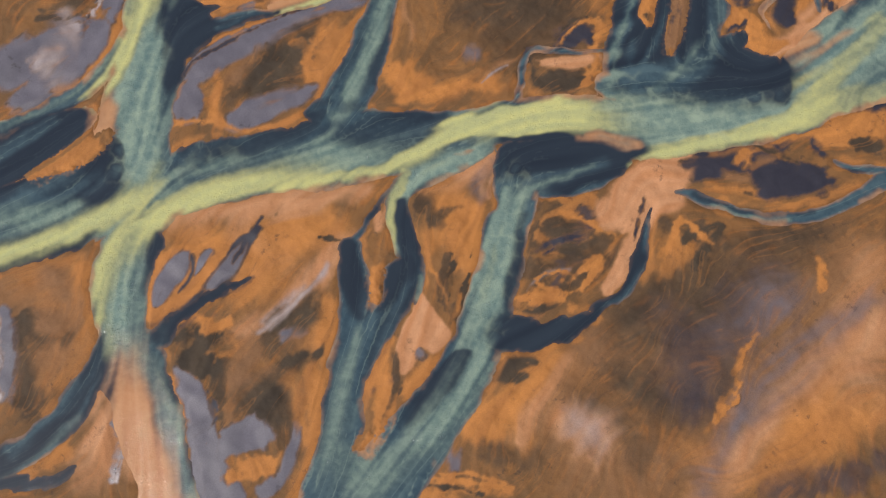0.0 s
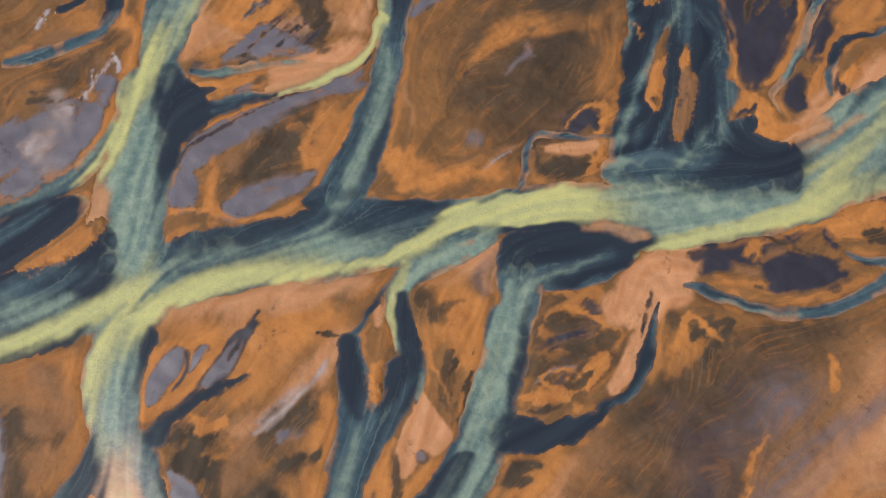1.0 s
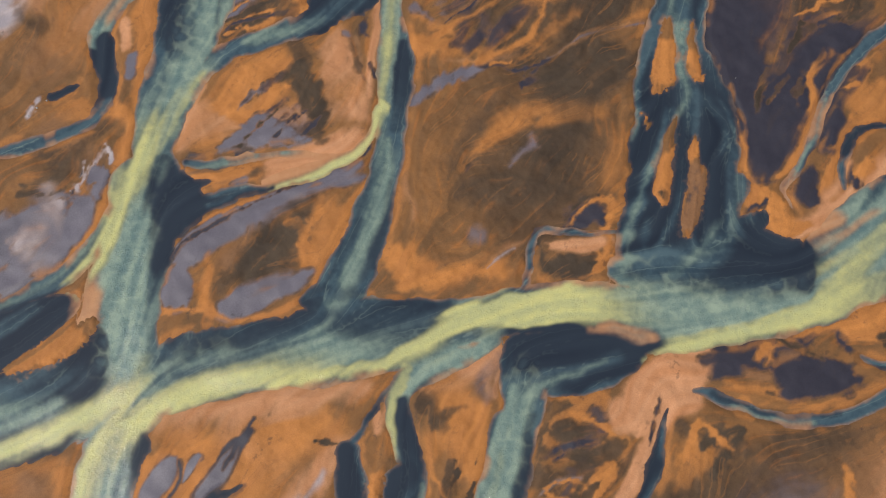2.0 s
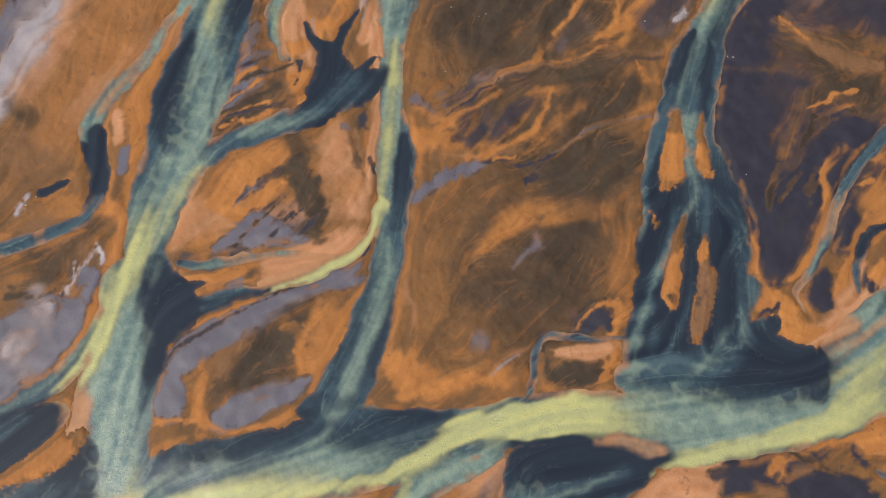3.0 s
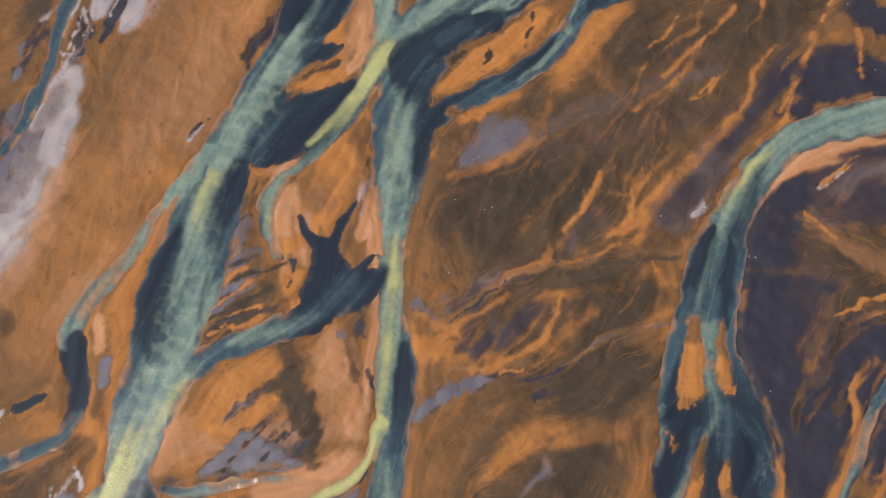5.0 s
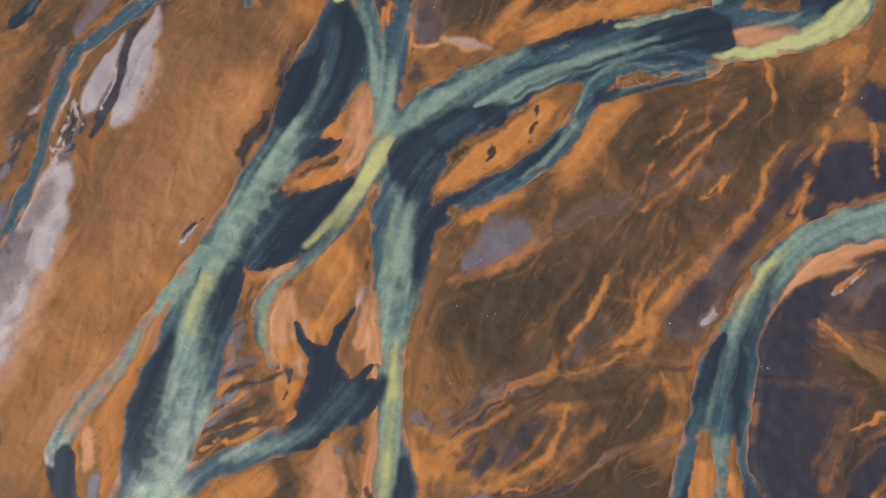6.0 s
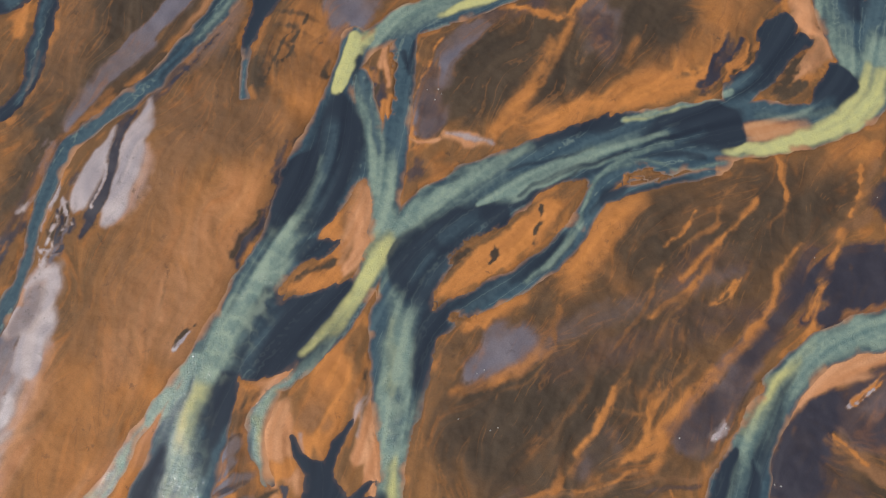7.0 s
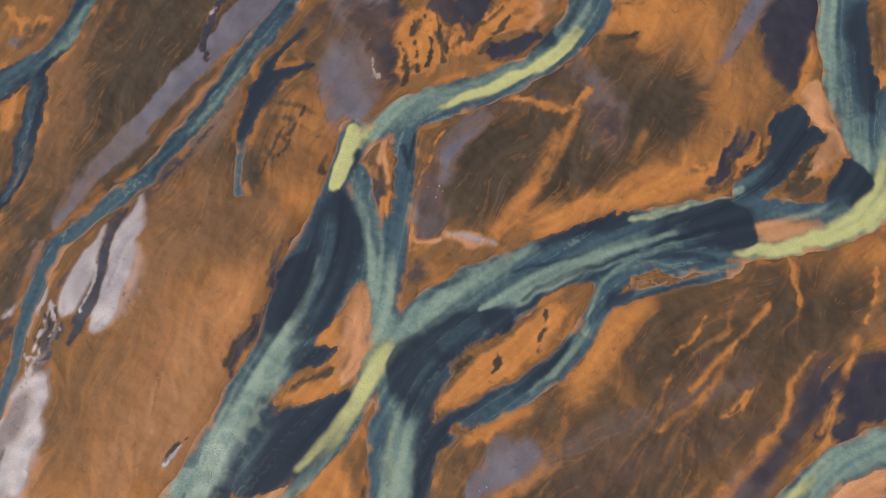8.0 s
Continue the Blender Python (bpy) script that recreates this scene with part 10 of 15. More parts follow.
load(MUD, 1.12, 0.08, (-13.8, 69.3, 0.8, 0.7), (-18.5, 66.4, 1.2, 0.9), (-23.1, 63.9, 0.9, 0.9), (-27.2, 62.2, 0.7, 0.7))
load(DEEP, 0.4, 0.3, (-42.1, 66.3, 1.4, 1), (-39.8, 66.2, 1.1, 0.8))
load(DEEP, 0.5, 0.6, (37, 76.4, 4.2, 1), (35.7, 75.2, 4.8, 1), (45.4, 76.3, 3.6, 1), (45.6, 72.1, 3.6, 0.9))
load(DEEP, 0.6, 0.5, (32.8, 69.3, 2.4, 0.9), (33.9, 60.6, 2.3, 0.9), (39.5, 63.9, 2.3, 0.9), (45.4, 59.3, 3.4, 0.9))
load(MILKY, 0.35, 0.3, (40.7, 83.1, 1.1, 0.8), (41.2, 77.5, 1, 0.8), (41.9, 72.1, 0.6, 0.6))
load(SLATE, 0.7, 0.13, (36.8, 74, 0.8, 0.9), (36.5, 68.6, 0.8, 1), (34.7, 63.7, 1, 0.9), (31.2, 58.9, 1.1, 0.9), (29, 53.9, 1.1, 0.9), (27.4, 50.6, 0.9, 0.8))
load(MILKY, 0.3, 0.3, (36.8, 72.8, 0.4, 0.5), (36.2, 68.1, 0.3, 0.6), (34.5, 63.4, 0.3, 0.6))
load(SLATE, 0.7, 0.13, (33.5, 81.9, 0.9, 0.9), (32.7, 75.2, 0.7, 0.9), (32, 68.7, 0.6, 0.7))
load(SLATE, 0.84, 0.13, (46.5, 75, 1, 0.7), (48.1, 70.3, 1.4, 0.8), (49.3, 65, 1.8, 0.8), (47.4, 58.7, 2.3, 0.8), (44.2, 52.6, 2.8, 0.8), (40.3, 48.3, 2.2, 0.8))
load(SLATE, 0.7, 0.13, (38.8, 69.2, 0.9, 0.8), (38.6, 64.5, 0.8, 0.7), (37.2, 58.3, 0.9, 0.8), (35.2, 55, 0.9, 0.7))
load(DEEP, 0.4, 0.4, (36.5, 56.6, 1.7, 1), (36.6, 51.6, 2.8, 0.9), (49.9, 52.6, 3.9, 1), (54.1, 49.8, 5, 1), (56.8, 48.7, 3.9, 0.9))
load(SLATE, 0.84, 0.17, (30.1, 49.5, 1.7, 0.8), (33.6, 50, 1.3, 0.6))
load(SLATE, 0.4, 0.4, (47.8, 49.3, 1.7, 0.5), (42.5, 47.2, 2.2, 0.7))
load(MILKY, 0.7, 0.13, (36.8, 73.7, 0.5, 0.5), (36.5, 68.6, 0.6, 0.55), (34.7, 63.7, 0.7, 0.5), (31.2, 58.9, 0.8, 0.5), (29, 53.9, 0.8, 0.5))
load(MILKY, 0.7, 0.13, (48.1, 70.3, 0.7, 0.3), (49.4, 65, 0.9, 0.35), (47.6, 58.7, 1.4, 0.35), (44.2, 52.6, 1.7, 0.4), (40.3, 48.3, 1.7, 0.4))
load(MILKY, 0.4, 0.3, (38.7, 68.6, 0.5, 0.3), (38.6, 64.5, 0.5, 0.3), (37.1, 58.3, 0.6, 0.35))
load(MILKY, 0.4, 0.3, (33.7, 83.2, 0.6, 0.5), (32.7, 75.2, 0.5, 0.5), (31.9, 68.7, 0.5, 0.4))
load(MILKY, 1.12, 0.17, (31.1, 47.3, 2.2, 0.4), (37.9, 47, 1.7, 0.3), (45.9, 47.2, 1.7, 0.3))
load(DEEP, 0.6, 0.2, (-43, 106.6, 2, 0.8), (-46.2, 98, 3.2, 0.8), (-47.5, 90.2, 3.8, 0.7))
load(SLATE, 1.12, 0.13, (-40.7, 100.5, 1.9, 0.6), (-42.8, 94, 2.5, 0.6), (-44.2, 87.7, 3.8, 0.5))
load(YELLOW, 1.4, 0.08, (-35.5, 121.1, 1.7, 0.3), (-38.9, 112.7, 1.7, 0.45), (-39.8, 106.6, 1.6, 0.3))
load(MILKY, 0.7, 0.08, (-38.3, 101.8, 1.3, 0.8), (-39.7, 94, 1.5, 0.8), (-40.5, 86.3, 1.5, 0.8))
load(DEEP, 0.4, 0.2, (-39.2, 116.9, 0.5, 0.7), (-40.5, 112, 0.5, 0.6))
load(SLATE, 0.84, 0.13, (-8.6, 120.7, 2.1, 0.5), (-7.3, 113.6, 2, 0.6), (-7.6, 106.8, 1.3, 0.5))
load(YELLOW, 1.12, 0.08, (-7.9, 125, 1.4, 0.3), (-8.6, 115, 1.1, 0.3))
load(SLATE, 1.12, 0.13, (-48.9, 76.3, 1.5, 0.6), (-46.9, 81.8, 1.8, 0.5), (-49.1, 71.5, 1.2, 0.4))
load(YELLOW, 0.84, 0.08, (-40.8, 81.7, 1, 0.5), (-44, 75.6, 1.2, 0.6), (-47.3, 71.5, 1.4, 0.7))
load(DEEP, 0.5, 0.2, (-11.1, 65.7, 1.2, 0.6), (-13.6, 56.7, 1.4, 0.6), (-16.9, 50.1, 1.3, 0.5))
load(MILKY, 0.84, 0.08, (-9, 69.2, 0.9, 0.6), (-9.6, 61.1, 1.2, 0.6), (-12.4, 53.3, 1.4, 0.6), (-15.2, 47.9, 1.3, 0.6))
load(DEEP, 0.5, 0.2, (-7.8, 60, 0.8, 0.6), (-10.1, 52.2, 0.9, 0.7), (-11.2, 47.8, 1.1, 0.8))
load(MILKY, 0.84, 0.08, (-24, 116.8, 1.2), (-26.9, 113.9, 2.4), (-28.5, 110.4, 2.9), (-28.3, 105.8, 2.9), (-27, 102.3, 2.3))
load(YELLOW, 1.12, 0.08, (-26.3, 114.5, 0.8, 0.5), (-28.5, 110.4, 0.9, 0.4), (-28.3, 106.3, 0.8, 0.3))
load(MUD, 0.84, 0.08, (-25.7, 114.5, 0.8, 0.8), (-27.3, 110.4, 1.1, 0.9), (-27.4, 106.3, 1.4, 0.9), (-26.7, 102.9, 1.7, 0.95))
load(DEEP, 0.3, 0.1, (58.1, 51.1, 0.9, 1), (58.2, 48.5, 1.3, 1), (57.5, 45.8, 1.6, 1))
load(DEEP, 0.8, 0.3, (55, 49.2, 3.9, 0.9), (51.1, 48.6, 4.6, 0.8), (46.1, 49.4, 3.3, 0.6))
load(SLATE, 1.12, 0.13, (44.4, 44.7, 2.6, 0.5), (52, 45.3, 2.6, 0.5))
load(MILKY, 2.8, 0.17, (24, 41.8, 3.2, 0.5), (30.3, 42.3, 4.5, 0.6), (36.5, 40.9, 3.9, 0.5), (15.9, 42.6, 1.9, 0.4))
load(MUD, 0.84, 0.08, (25, 37.9, 1.3, 0.8), (29.3, 37.3, 1.5, 0.8), (32.4, 36.4, 0.9, 0.6))
load(MILKY, 2.8, 0.13, (63.8, 48.4, 4.6, 0.5), (69.6, 53.1, 5.3, 0.5), (74, 57.1, 5.4, 0.5))
load(YELLOW, 2.1, 0.13, (62, 43.7, 1.9, 0.5), (67, 48.4, 2, 0.4), (59.8, 47.1, 2, 0.5))
load(SLATE, 1.68, 0.13, (12.2, 29.8, 3.7, 0.6), (15.2, 27.2, 3.7, 0.6))
load(MILKY, 0.7, 0.13, (11.5, 27.3, 1, 0.6), (20.2, 30.3, 0.6, 0.4))
load(MILKY, 1.12, 0.13, (-34.3, 185.9, 0.7, 0.4), (-39, 178.9, 0.9, 0.5), (-43.8, 174.2, 0.8, 0.4))
load(DEEP, 0.5, 0.2, (-26.9, 197.4, 1.7, 0.7), (-31.3, 191.6, 1, 0.6), (-48.5, 169.5, 1.3, 0.7), (-52.7, 166.9, 1.6, 0.8), (-58, 163, 1.3, 0.6))
load(MILKY, 0.84, 0.13, (-63, 197.8, 1.4, 0.7), (-65.2, 193.4, 1.7, 0.9), (-67.5, 190.5, 1.4, 0.8))
load(MUD, 0.4, 0.2, (-70.8, 165.1, 0.3, 0.5), (-69.8, 172.4, 0.3, 0.4))
load(MUD, 1.12, 0.13, (52.6, 156.9, 1.9, 0.7), (58.1, 156.8, 1.9, 0.5))
load(SLATE, 1.12, 0.13, (55.4, 159.4, 2.5, 0.8), (61.5, 158.7, 2.5, 0.7))
load(SLATE, 2.24, 0.13, (-4.2, 40, 5.5, 0.7), (-13.3, 38.3, 7.3, 0.75), (-21.1, 36, 3.6, 0.5), (-32, 36.2, 5.5, 0.6))
load(DEEP, 1.4, 0.3, (-39.3, 35.7, 3, 0.6), (-32.1, 37.1, 3.1, 0.6), (-24.9, 40.4, 3.1, 0.6), (-13.3, 37.7, 3.7, 0.4))
load(MILKY, 1.4, 0.13, (-32, 34.3, 1, 0.4), (-37.9, 32.6, 0.8, 0.4), (-16.3, 35.9, 1.2, 0.4))
load(YELLOW, 1.96, 0.08, (-0.3, 36.6, 1.8, 0.9), (-7.2, 33.3, 1.4, 0.5))
load(YELLOW, 2.24, 0.08, (-18.7, 34.1, 3, 0.5), (-27, 31.6, 4.2, 0.7), (-35.3, 29.6, 3.6, 0.8), (-43.5, 26.8, 2.6, 0.85), (-48.9, 23.4, 3.5, 0.85), (-52.6, 18.2, 3.2, 0.8), (-54.2, 12.6, 2, 0.7))
load(MILKY, 1.96, 0.08, (-48.6, 15.4, 2.9, 0.6), (-49.9, 10.4, 3.4, 0.7))
load(SLATE, 1.12, 0.08, (-45.8, 17, 1.4, 0.7), (-47.2, 12.5, 1.7, 0.5))
load(DEEP, 0.8, 0.2, (-55.7, 36.5, 4.3, 0.9), (-58.4, 33, 5.4, 0.9), (-63.1, 31.8, 3.6, 0.7))
load(YELLOW, 1.68, 0.08, (-44.9, 76.7, 2, 0.4), (-47.5, 71.9, 4, 0.85), (-50.8, 63.7, 3.3, 0.95), (-54.2, 55.1, 2.6, 0.95), (-57.4, 48.7, 1.9, 0.95), (-59.6, 45.6, 1, 0.9))
load(MILKY, 1.71, 0.08, (-49.9, 55.7, 3.2, 0.6), (-51.2, 48, 5.7, 0.6))
load(DEEP, 0.4, 0.2, (-46.8, 65.7, 4, 1), (-45.8, 60.9, 4.6, 0.9), (-44.9, 56.3, 5.2, 0.9), (-45.7, 50.5, 3.2, 0.8))
load(MUD, 0.99, 0.08, (-14.2, 68.8, 1.3, 0.9), (-19.3, 66.5, 3.3, 1), (-25.6, 63.9, 3.7, 1), (-30, 62.5, 2, 1))
load(YELLOW, 1.26, 0.08, (-11.3, 73.3, 1.1, 0.9), (-12.2, 69.8, 1.5, 1), (-16.7, 65.7, 2, 1), (-23, 62.8, 2.1, 1), (-27.8, 61, 1.6, 0.9))
load(MILKY, 0.7, 0.08, (-33.4, 66.4, 1.1, 0.8), (-28.3, 66.7, 0.8, 0.5))
load(DEEP, 1.5, 0.3, (72.1, 194.8, 4.2, 0.7), (72.2, 186.2, 4.1, 0.7), (72.5, 179.2, 3.3, 0.6))
load(SLATE, 1.68, 0.13, (69.2, 187.6, 3.4, 0.6), (68.6, 179.2, 4, 0.6), (70.9, 173, 3.9, 0.6))
load(MILKY, 0.84, 0.13, (67.4, 196.4, 1.7, 0.6), (66.2, 189.8, 1.7, 0.7), (64.9, 184.8, 1.1, 0.6))
load(SLATE, 2.1, 0.13, (39.7, 157, 6.2, 0.6), (24.4, 157.1, 6.2, 0.5))
load(DEEP, 1.0, 0.3, (26.3, 159, 3.8, 0.6), (18.2, 157.2, 3.1, 0.5))

# the southern crossing: threads and pools of the water
spread(LOAD, DEEP, 0.05, 1, (-57.7, 38.8, 0.38), (-54.6, 39.1, 0.28), (-52.9, 36.6, 0.28), (-52.7, 32.6, 0.28), (-54, 29.8, 0.46), (-58.6, 27.3, 1.39), (-64.2, 27.7, 3.7), (-63.6, 31.5, 2.79), (-61.1, 34.5, 0.75), (-59.5, 37.3, 0.47))
spread(LOAD, DEEP, 0.1, 1, (-66.7, 43, 0.57), (-62.1, 44.9, 0.29), (-59.9, 44.3, 0.29), (-60.6, 41, 0.38), (-63.4, 38.5, 0.38), (-67.8, 35.7, 0.47), (-71.2, 32.8, 0.75), (-74.8, 31.4, 0.93), (-75.4, 36.8, 1.88), (-71.1, 39.7, 1.42))
load(SLATE, 1.0, 0.05, (-58.9, 31.1, 1.86, 0.5), (-63.3, 28.3, 2.41, 0.7), (-68.8, 27.5, 3.7, 0.7))
load(MILKY, 2.0, 0.06, (-73.1, 24.7, 3.68, 0.6), (-64.9, 25.5, 3.13, 0.6), (-58.5, 26, 1.29, 0.4))
load(SLATE, 0.8, 0.05, (-64.7, 42.1, 1.33, 0.5), (-70, 38.7, 1.7, 0.6), (-74.3, 35.3, 2.25, 0.6))
load(MILKY, 0.8, 0.05, (-55.3, 56.3, 1.17, 0.5), (-59.6, 49.6, 1.15, 0.7), (-65, 45.6, 1.15, 0.7), (-74.1, 41.5, 0.95, 0.7))
load(YELLOW, 0.8, 0.05, (-50.9, 65.3, 1.58, 0.9), (-52.8, 61, 1.96, 1), (-54.2, 56.3, 1.94, 1), (-56.7, 49.5, 1.44, 1), (-60, 45, 0.76, 0.9))
load(MUD, 0.9, 0.05, (-59.4, 44.3, 0.95, 0.7), (-56.4, 44.9, 1.91, 0.8), (-55.5, 40.9, 1.51, 0.8), (-57.4, 39.9, 0.94, 0.6))
load(MILKY, 2.0, 0.06, (-51.1, 62.1, 3.34, 0.6), (-51.3, 53.6, 4.26, 0.8), (-50.5, 43.3, 5.13, 0.8), (-49.4, 34.3, 4.68, 0.8))
load(YELLOW, 1.0, 0.05, (-72.5, 19.1, 2, 1), (-66.3, 20.9, 2.19, 1), (-59.2, 23.6, 2.39, 1), (-52.3, 26.9, 2.4, 1), (-48.4, 29.9, 1.86, 0.6), (-46.6, 34.3, 1.31, 0.3))
spread(LOAD, DEEP, 0.05, 0.6, (-19.5, 43.3, 0.28), (-20.4, 40.7, 0.38), (-23.7, 37.2, 0.75), (-28.4, 35.1, 1.87), (-35.8, 33.1, 3.73), (-43.2, 32.1, 3.73), (-45, 34.2, 1.87), (-37.8, 36.5, 0.94), (-29.4, 38.3, 0.75), (-23.9, 42.2, 0.38))
load(MILKY, 0.8, 0.05, (-44, 31.1, 0.93, 0.5), (-39.5, 33, 0.84, 0.5), (-33.9, 34.2, 0.75, 0.4), (-26.5, 36.2, 0.47, 0.3))
load(SLATE, 1.5, 0.05, (-21, 39.2, 0.94, 0.4), (-26.5, 34.9, 2.43, 0.6), (-33.9, 32.1, 1.86, 0.5))
load(YELLOW, 1.5, 0.05, (-53.8, 19.2, 3.28, 0.9), (-49.1, 23.8, 2.94, 1), (-42, 27.7, 2.96, 1), (-33.8, 30.4, 2.97, 1), (-26.4, 31.6, 2.23, 0.8), (-20.8, 32.6, 1.31, 0.4))
load(MILKY, 2.5, 0.06, (-24.6, 33.9, 2.8, 0.6), (-18.1, 35.7, 4.12, 0.9), (-12.4, 35.1, 2.81, 0.6))
spread(LOAD, DEEP, 0.05, 0.55, (-13.4, 41.6, 0.95), (-7.7, 43, 0.57), (-2, 42.8, 0.47), (2.9, 41.2, 0.28), (1.5, 38.8, 0.75), (-3.8, 36.2, 1.31), (-8.7, 35, 2.34), (-13.4, 36.4, 3.75), (-16.7, 39, 2.83))
load(YELLOW, 0.7, 0.05, (2.5, 40.1, 2.08, 1), (-1.6, 37.2, 1.69, 1), (-7.8, 34, 1.21, 1), (-13.4, 32.1, 0.84, 1), (-20.8, 30.4, 0.56, 0.9), (-27.2, 29.5, 0.37, 0.7))
load(MILKY, 0.8, 0.05, (-13.4, 43.4, 0.48, 0.6), (-5.8, 43.6, 0.67, 0.8), (2.2, 42.5, 0.66, 0.8))
load(DEEP, 0.5, 0.1, (-17.4, 59.2, 0.59, 0.6), (-16.9, 50.8, 0.67, 0.7), (-19.2, 44.7, 0.76, 0.6))
load(YELLOW, 1.0, 0.05, (1.7, 39, 1.7, 1), (6.4, 40, 3.02, 1), (13.1, 40.6, 4.16, 1), (20.6, 41.1, 4.16, 0.9), (28.2, 41.6, 3.41, 0.6), (34.8, 41.1, 2.27, 0.3))
load(MILKY, 2.5, 0.06, (26.5, 43.3, 3.8, 0.7), (35.8, 41.1, 6.05, 0.8), (46, 39.9, 4.72, 0.7), (55.6, 40.7, 2.83, 0.6))
spread(LOAD, DEEP, 0.05, 0.9, (58.5, 51.1, 0.29), (59.3, 48.3, 0.19), (59.1, 45.2, 0.29), (57, 43.4, 0.76), (51, 42.1, 1.89), (44.5, 43, 3.79), (37.2, 46.7, 3.82), (44.1, 49.8, 2.88), (51.9, 50.7, 1.15))
load(SLATE, 1.5, 0.06, (40.2, 48.6, 1.92, 0.6), (45.6, 45.5, 2.86, 0.5), (53.2, 44.8, 1.9, 0.4))
load(YELLOW, 0.8, 0.05, (30.6, 32, 0.47, 1), (35.2, 33.6, 1.12, 1), (41.9, 35.3, 1.4, 1), (49.5, 37.1, 1.88, 1), (56.3, 39.2, 2.45, 1), (62.5, 43.3, 3.23, 0.8), (69.1, 50.1, 3.46, 0.5), (75.9, 57.3, 3.5, 0.4))
load(MUD, 1.2, 0.05, (60.1, 48.5, 0.77, 0.6), (64.5, 51.7, 1.35, 0.7), (69.8, 55.4, 1.16, 0.5))
load(SLATE, 2.0, 0.06, (75.3, 48, 4.78, 0.5), (68.2, 43.5, 2.28, 0.4))
spread(LOAD, DEEP, 0.05, 1, (11.5, 37.1, 0.38), (16.7, 38.4, 0.28), (21, 38.3, 0.28), (24.1, 36.3, 0.38), (30.6, 35.2, 0.56), (31.2, 33.3, 0.28), (29.4, 30.9, 0.37), (22.8, 28.9, 0.56), (19.9, 27.6, 0.46), (16.3, 28.3, 1.85), (12.6, 30.2, 2.32), (10.2, 32.2, 0.47))
load(MUD, 0.8, 0.05, (22.8, 37.5, 0.56, 0.7), (27.9, 36.8, 1.22, 0.8), (30.8, 35.7, 0.84, 0.7))
load(SLATE, 1.0, 0.05, (26.7, 33.1, 1.12, 0.6), (20.1, 30.9, 1.67, 0.6), (13.5, 29.3, 2.41, 0.6))
load(MILKY, 0.5, 0.05, (24.9, 32.7, 0.37, 0.35), (19.1, 30.3, 0.65, 0.5), (13.5, 28.5, 0.83, 0.6), (11.1, 25.5, 1.1, 0.8), (9.3, 18.9, 1.82, 0.9))
load(MILKY, 1.5, 0.05, (10.5, 22.7, 2.38, 0.6), (8.5, 17.1, 3.26, 0.8), (6.5, 9.9, 3.58, 0.8), (4.5, 3.8, 3, 0.7))
load(DEEP, 0.5, 0.1, (12.9, 24.5, 1.29, 0.6), (12, 19.8, 1.09, 0.8), (10.6, 13.4, 1.08, 0.8), (9.5, 8.1, 0.8, 0.7))
spread(LOAD, DEEP, 0.05, 0.95, (3.4, 3.5, 0.26), (3.8, 1.9, 0.53), (0.1, -3.1, 1.22), (-4.3, -7.2, 1.21), (-6.5, -8.2, 0.52), (-3.5, -3.2, 0.44), (0.1, 1.2, 0.35))
load(MILKY, 3.0, 0.06, (6.2, 1.1, 2.64, 0.7), (0.8, -6.5, 4.33, 0.6), (-5.3, -12.2, 6, 0.4), (-14.7, -16.9, 6.79, 0.35))
load(MILKY, 0.6, 0.05, (6.4, 0.3, 0.61, 0.6), (3.4, -4.8, 0.78, 0.7), (-1, -9.8, 0.6, 0.5))
load(YELLOW, 1.0, 0.05, (-51.2, 21, 2.19, 0.8), (-53.5, 15.5, 1.99, 0.9), (-54.4, 10.1, 1.25, 0.8), (-55.1, 5.7, 0.71, 0.6))
load(DEEP, 0.6, 0.05, (-45.8, 22.3, 1.65, 1), (-47, 17.7, 1.82, 0.9), (-47.9, 12.7, 1.26, 0.5))
load(MUD, 2.2, 0.06, (-51.2, 5.6, 1.24, 0.5), (-49.5, -1.4, 3.5, 0.8), (-47.7, -8.2, 5.19, 0.9), (-44.9, -16.4, 6.8, 0.9))
load(SLATE, 1.2, 0.05, (-47.6, 5.5, 0.89, 0.4), (-46.1, 0.3, 1.23, 0.6), (-43.4, -6.6, 1.56, 0.6), (-39.9, -15.7, 2.04, 0.5))
load(DEEP, 0.4, 0.05, (-53.2, 6.5, 1.24, 1), (-54.8, 1.7, 3, 1), (-58.4, -4.4, 4.01, 1), (-64.7, -10.5, 4.48, 1), (-69.5, -13.6, 4.28, 1))
load(SLATE, 1.0, 0.05, (-54.1, 3.9, 0.71, 0.6), (-56.9, -2.1, 1.57, 0.8), (-60.9, -6.1, 1.91, 0.8), (-66.4, -10.8, 2.58, 0.8))
load(MILKY, 3.0, 0.06, (-51.3, 10.9, 2.15, 0.7), (-50.3, 5.6, 2.66, 0.8), (-49, 0.3, 1.41, 0.5))
load(YELLOW, 1.5, 0.05, (-53.9, 9.2, 0.89, 0.6), (-52.5, 3.9, 1.06, 0.5))
load(SLATE, 2.5, 0.08, (28.8, 49.4, 3.84, 0.7), (38.4, 50.2, 4.8, 0.6), (47.5, 54.7, 2.9, 0.5))
load(MILKY, 0.7, 0.05, (42, 58, 0.39, 0.3), (38.6, 51.8, 0.87, 0.5), (30.5, 46.8, 1.34, 0.6))
load(MILKY, 0.7, 0.05, (48.4, 59, 0.49, 0.3), (44.4, 52.7, 0.87, 0.5), (38.1, 46.6, 1.53, 0.5))
load(MILKY, 0.6, 0.05, (30, 60.4, 0.49, 0.4), (28, 53, 0.77, 0.5), (25.8, 47.9, 1.15, 0.6))
load(DEEP, 0.5, 0.05, (-15.8, 17.6, 2.18, 0.9), (-14.8, 12.1, 1.98, 0.9), (-13.9, 8.5, 1.07, 0.7))
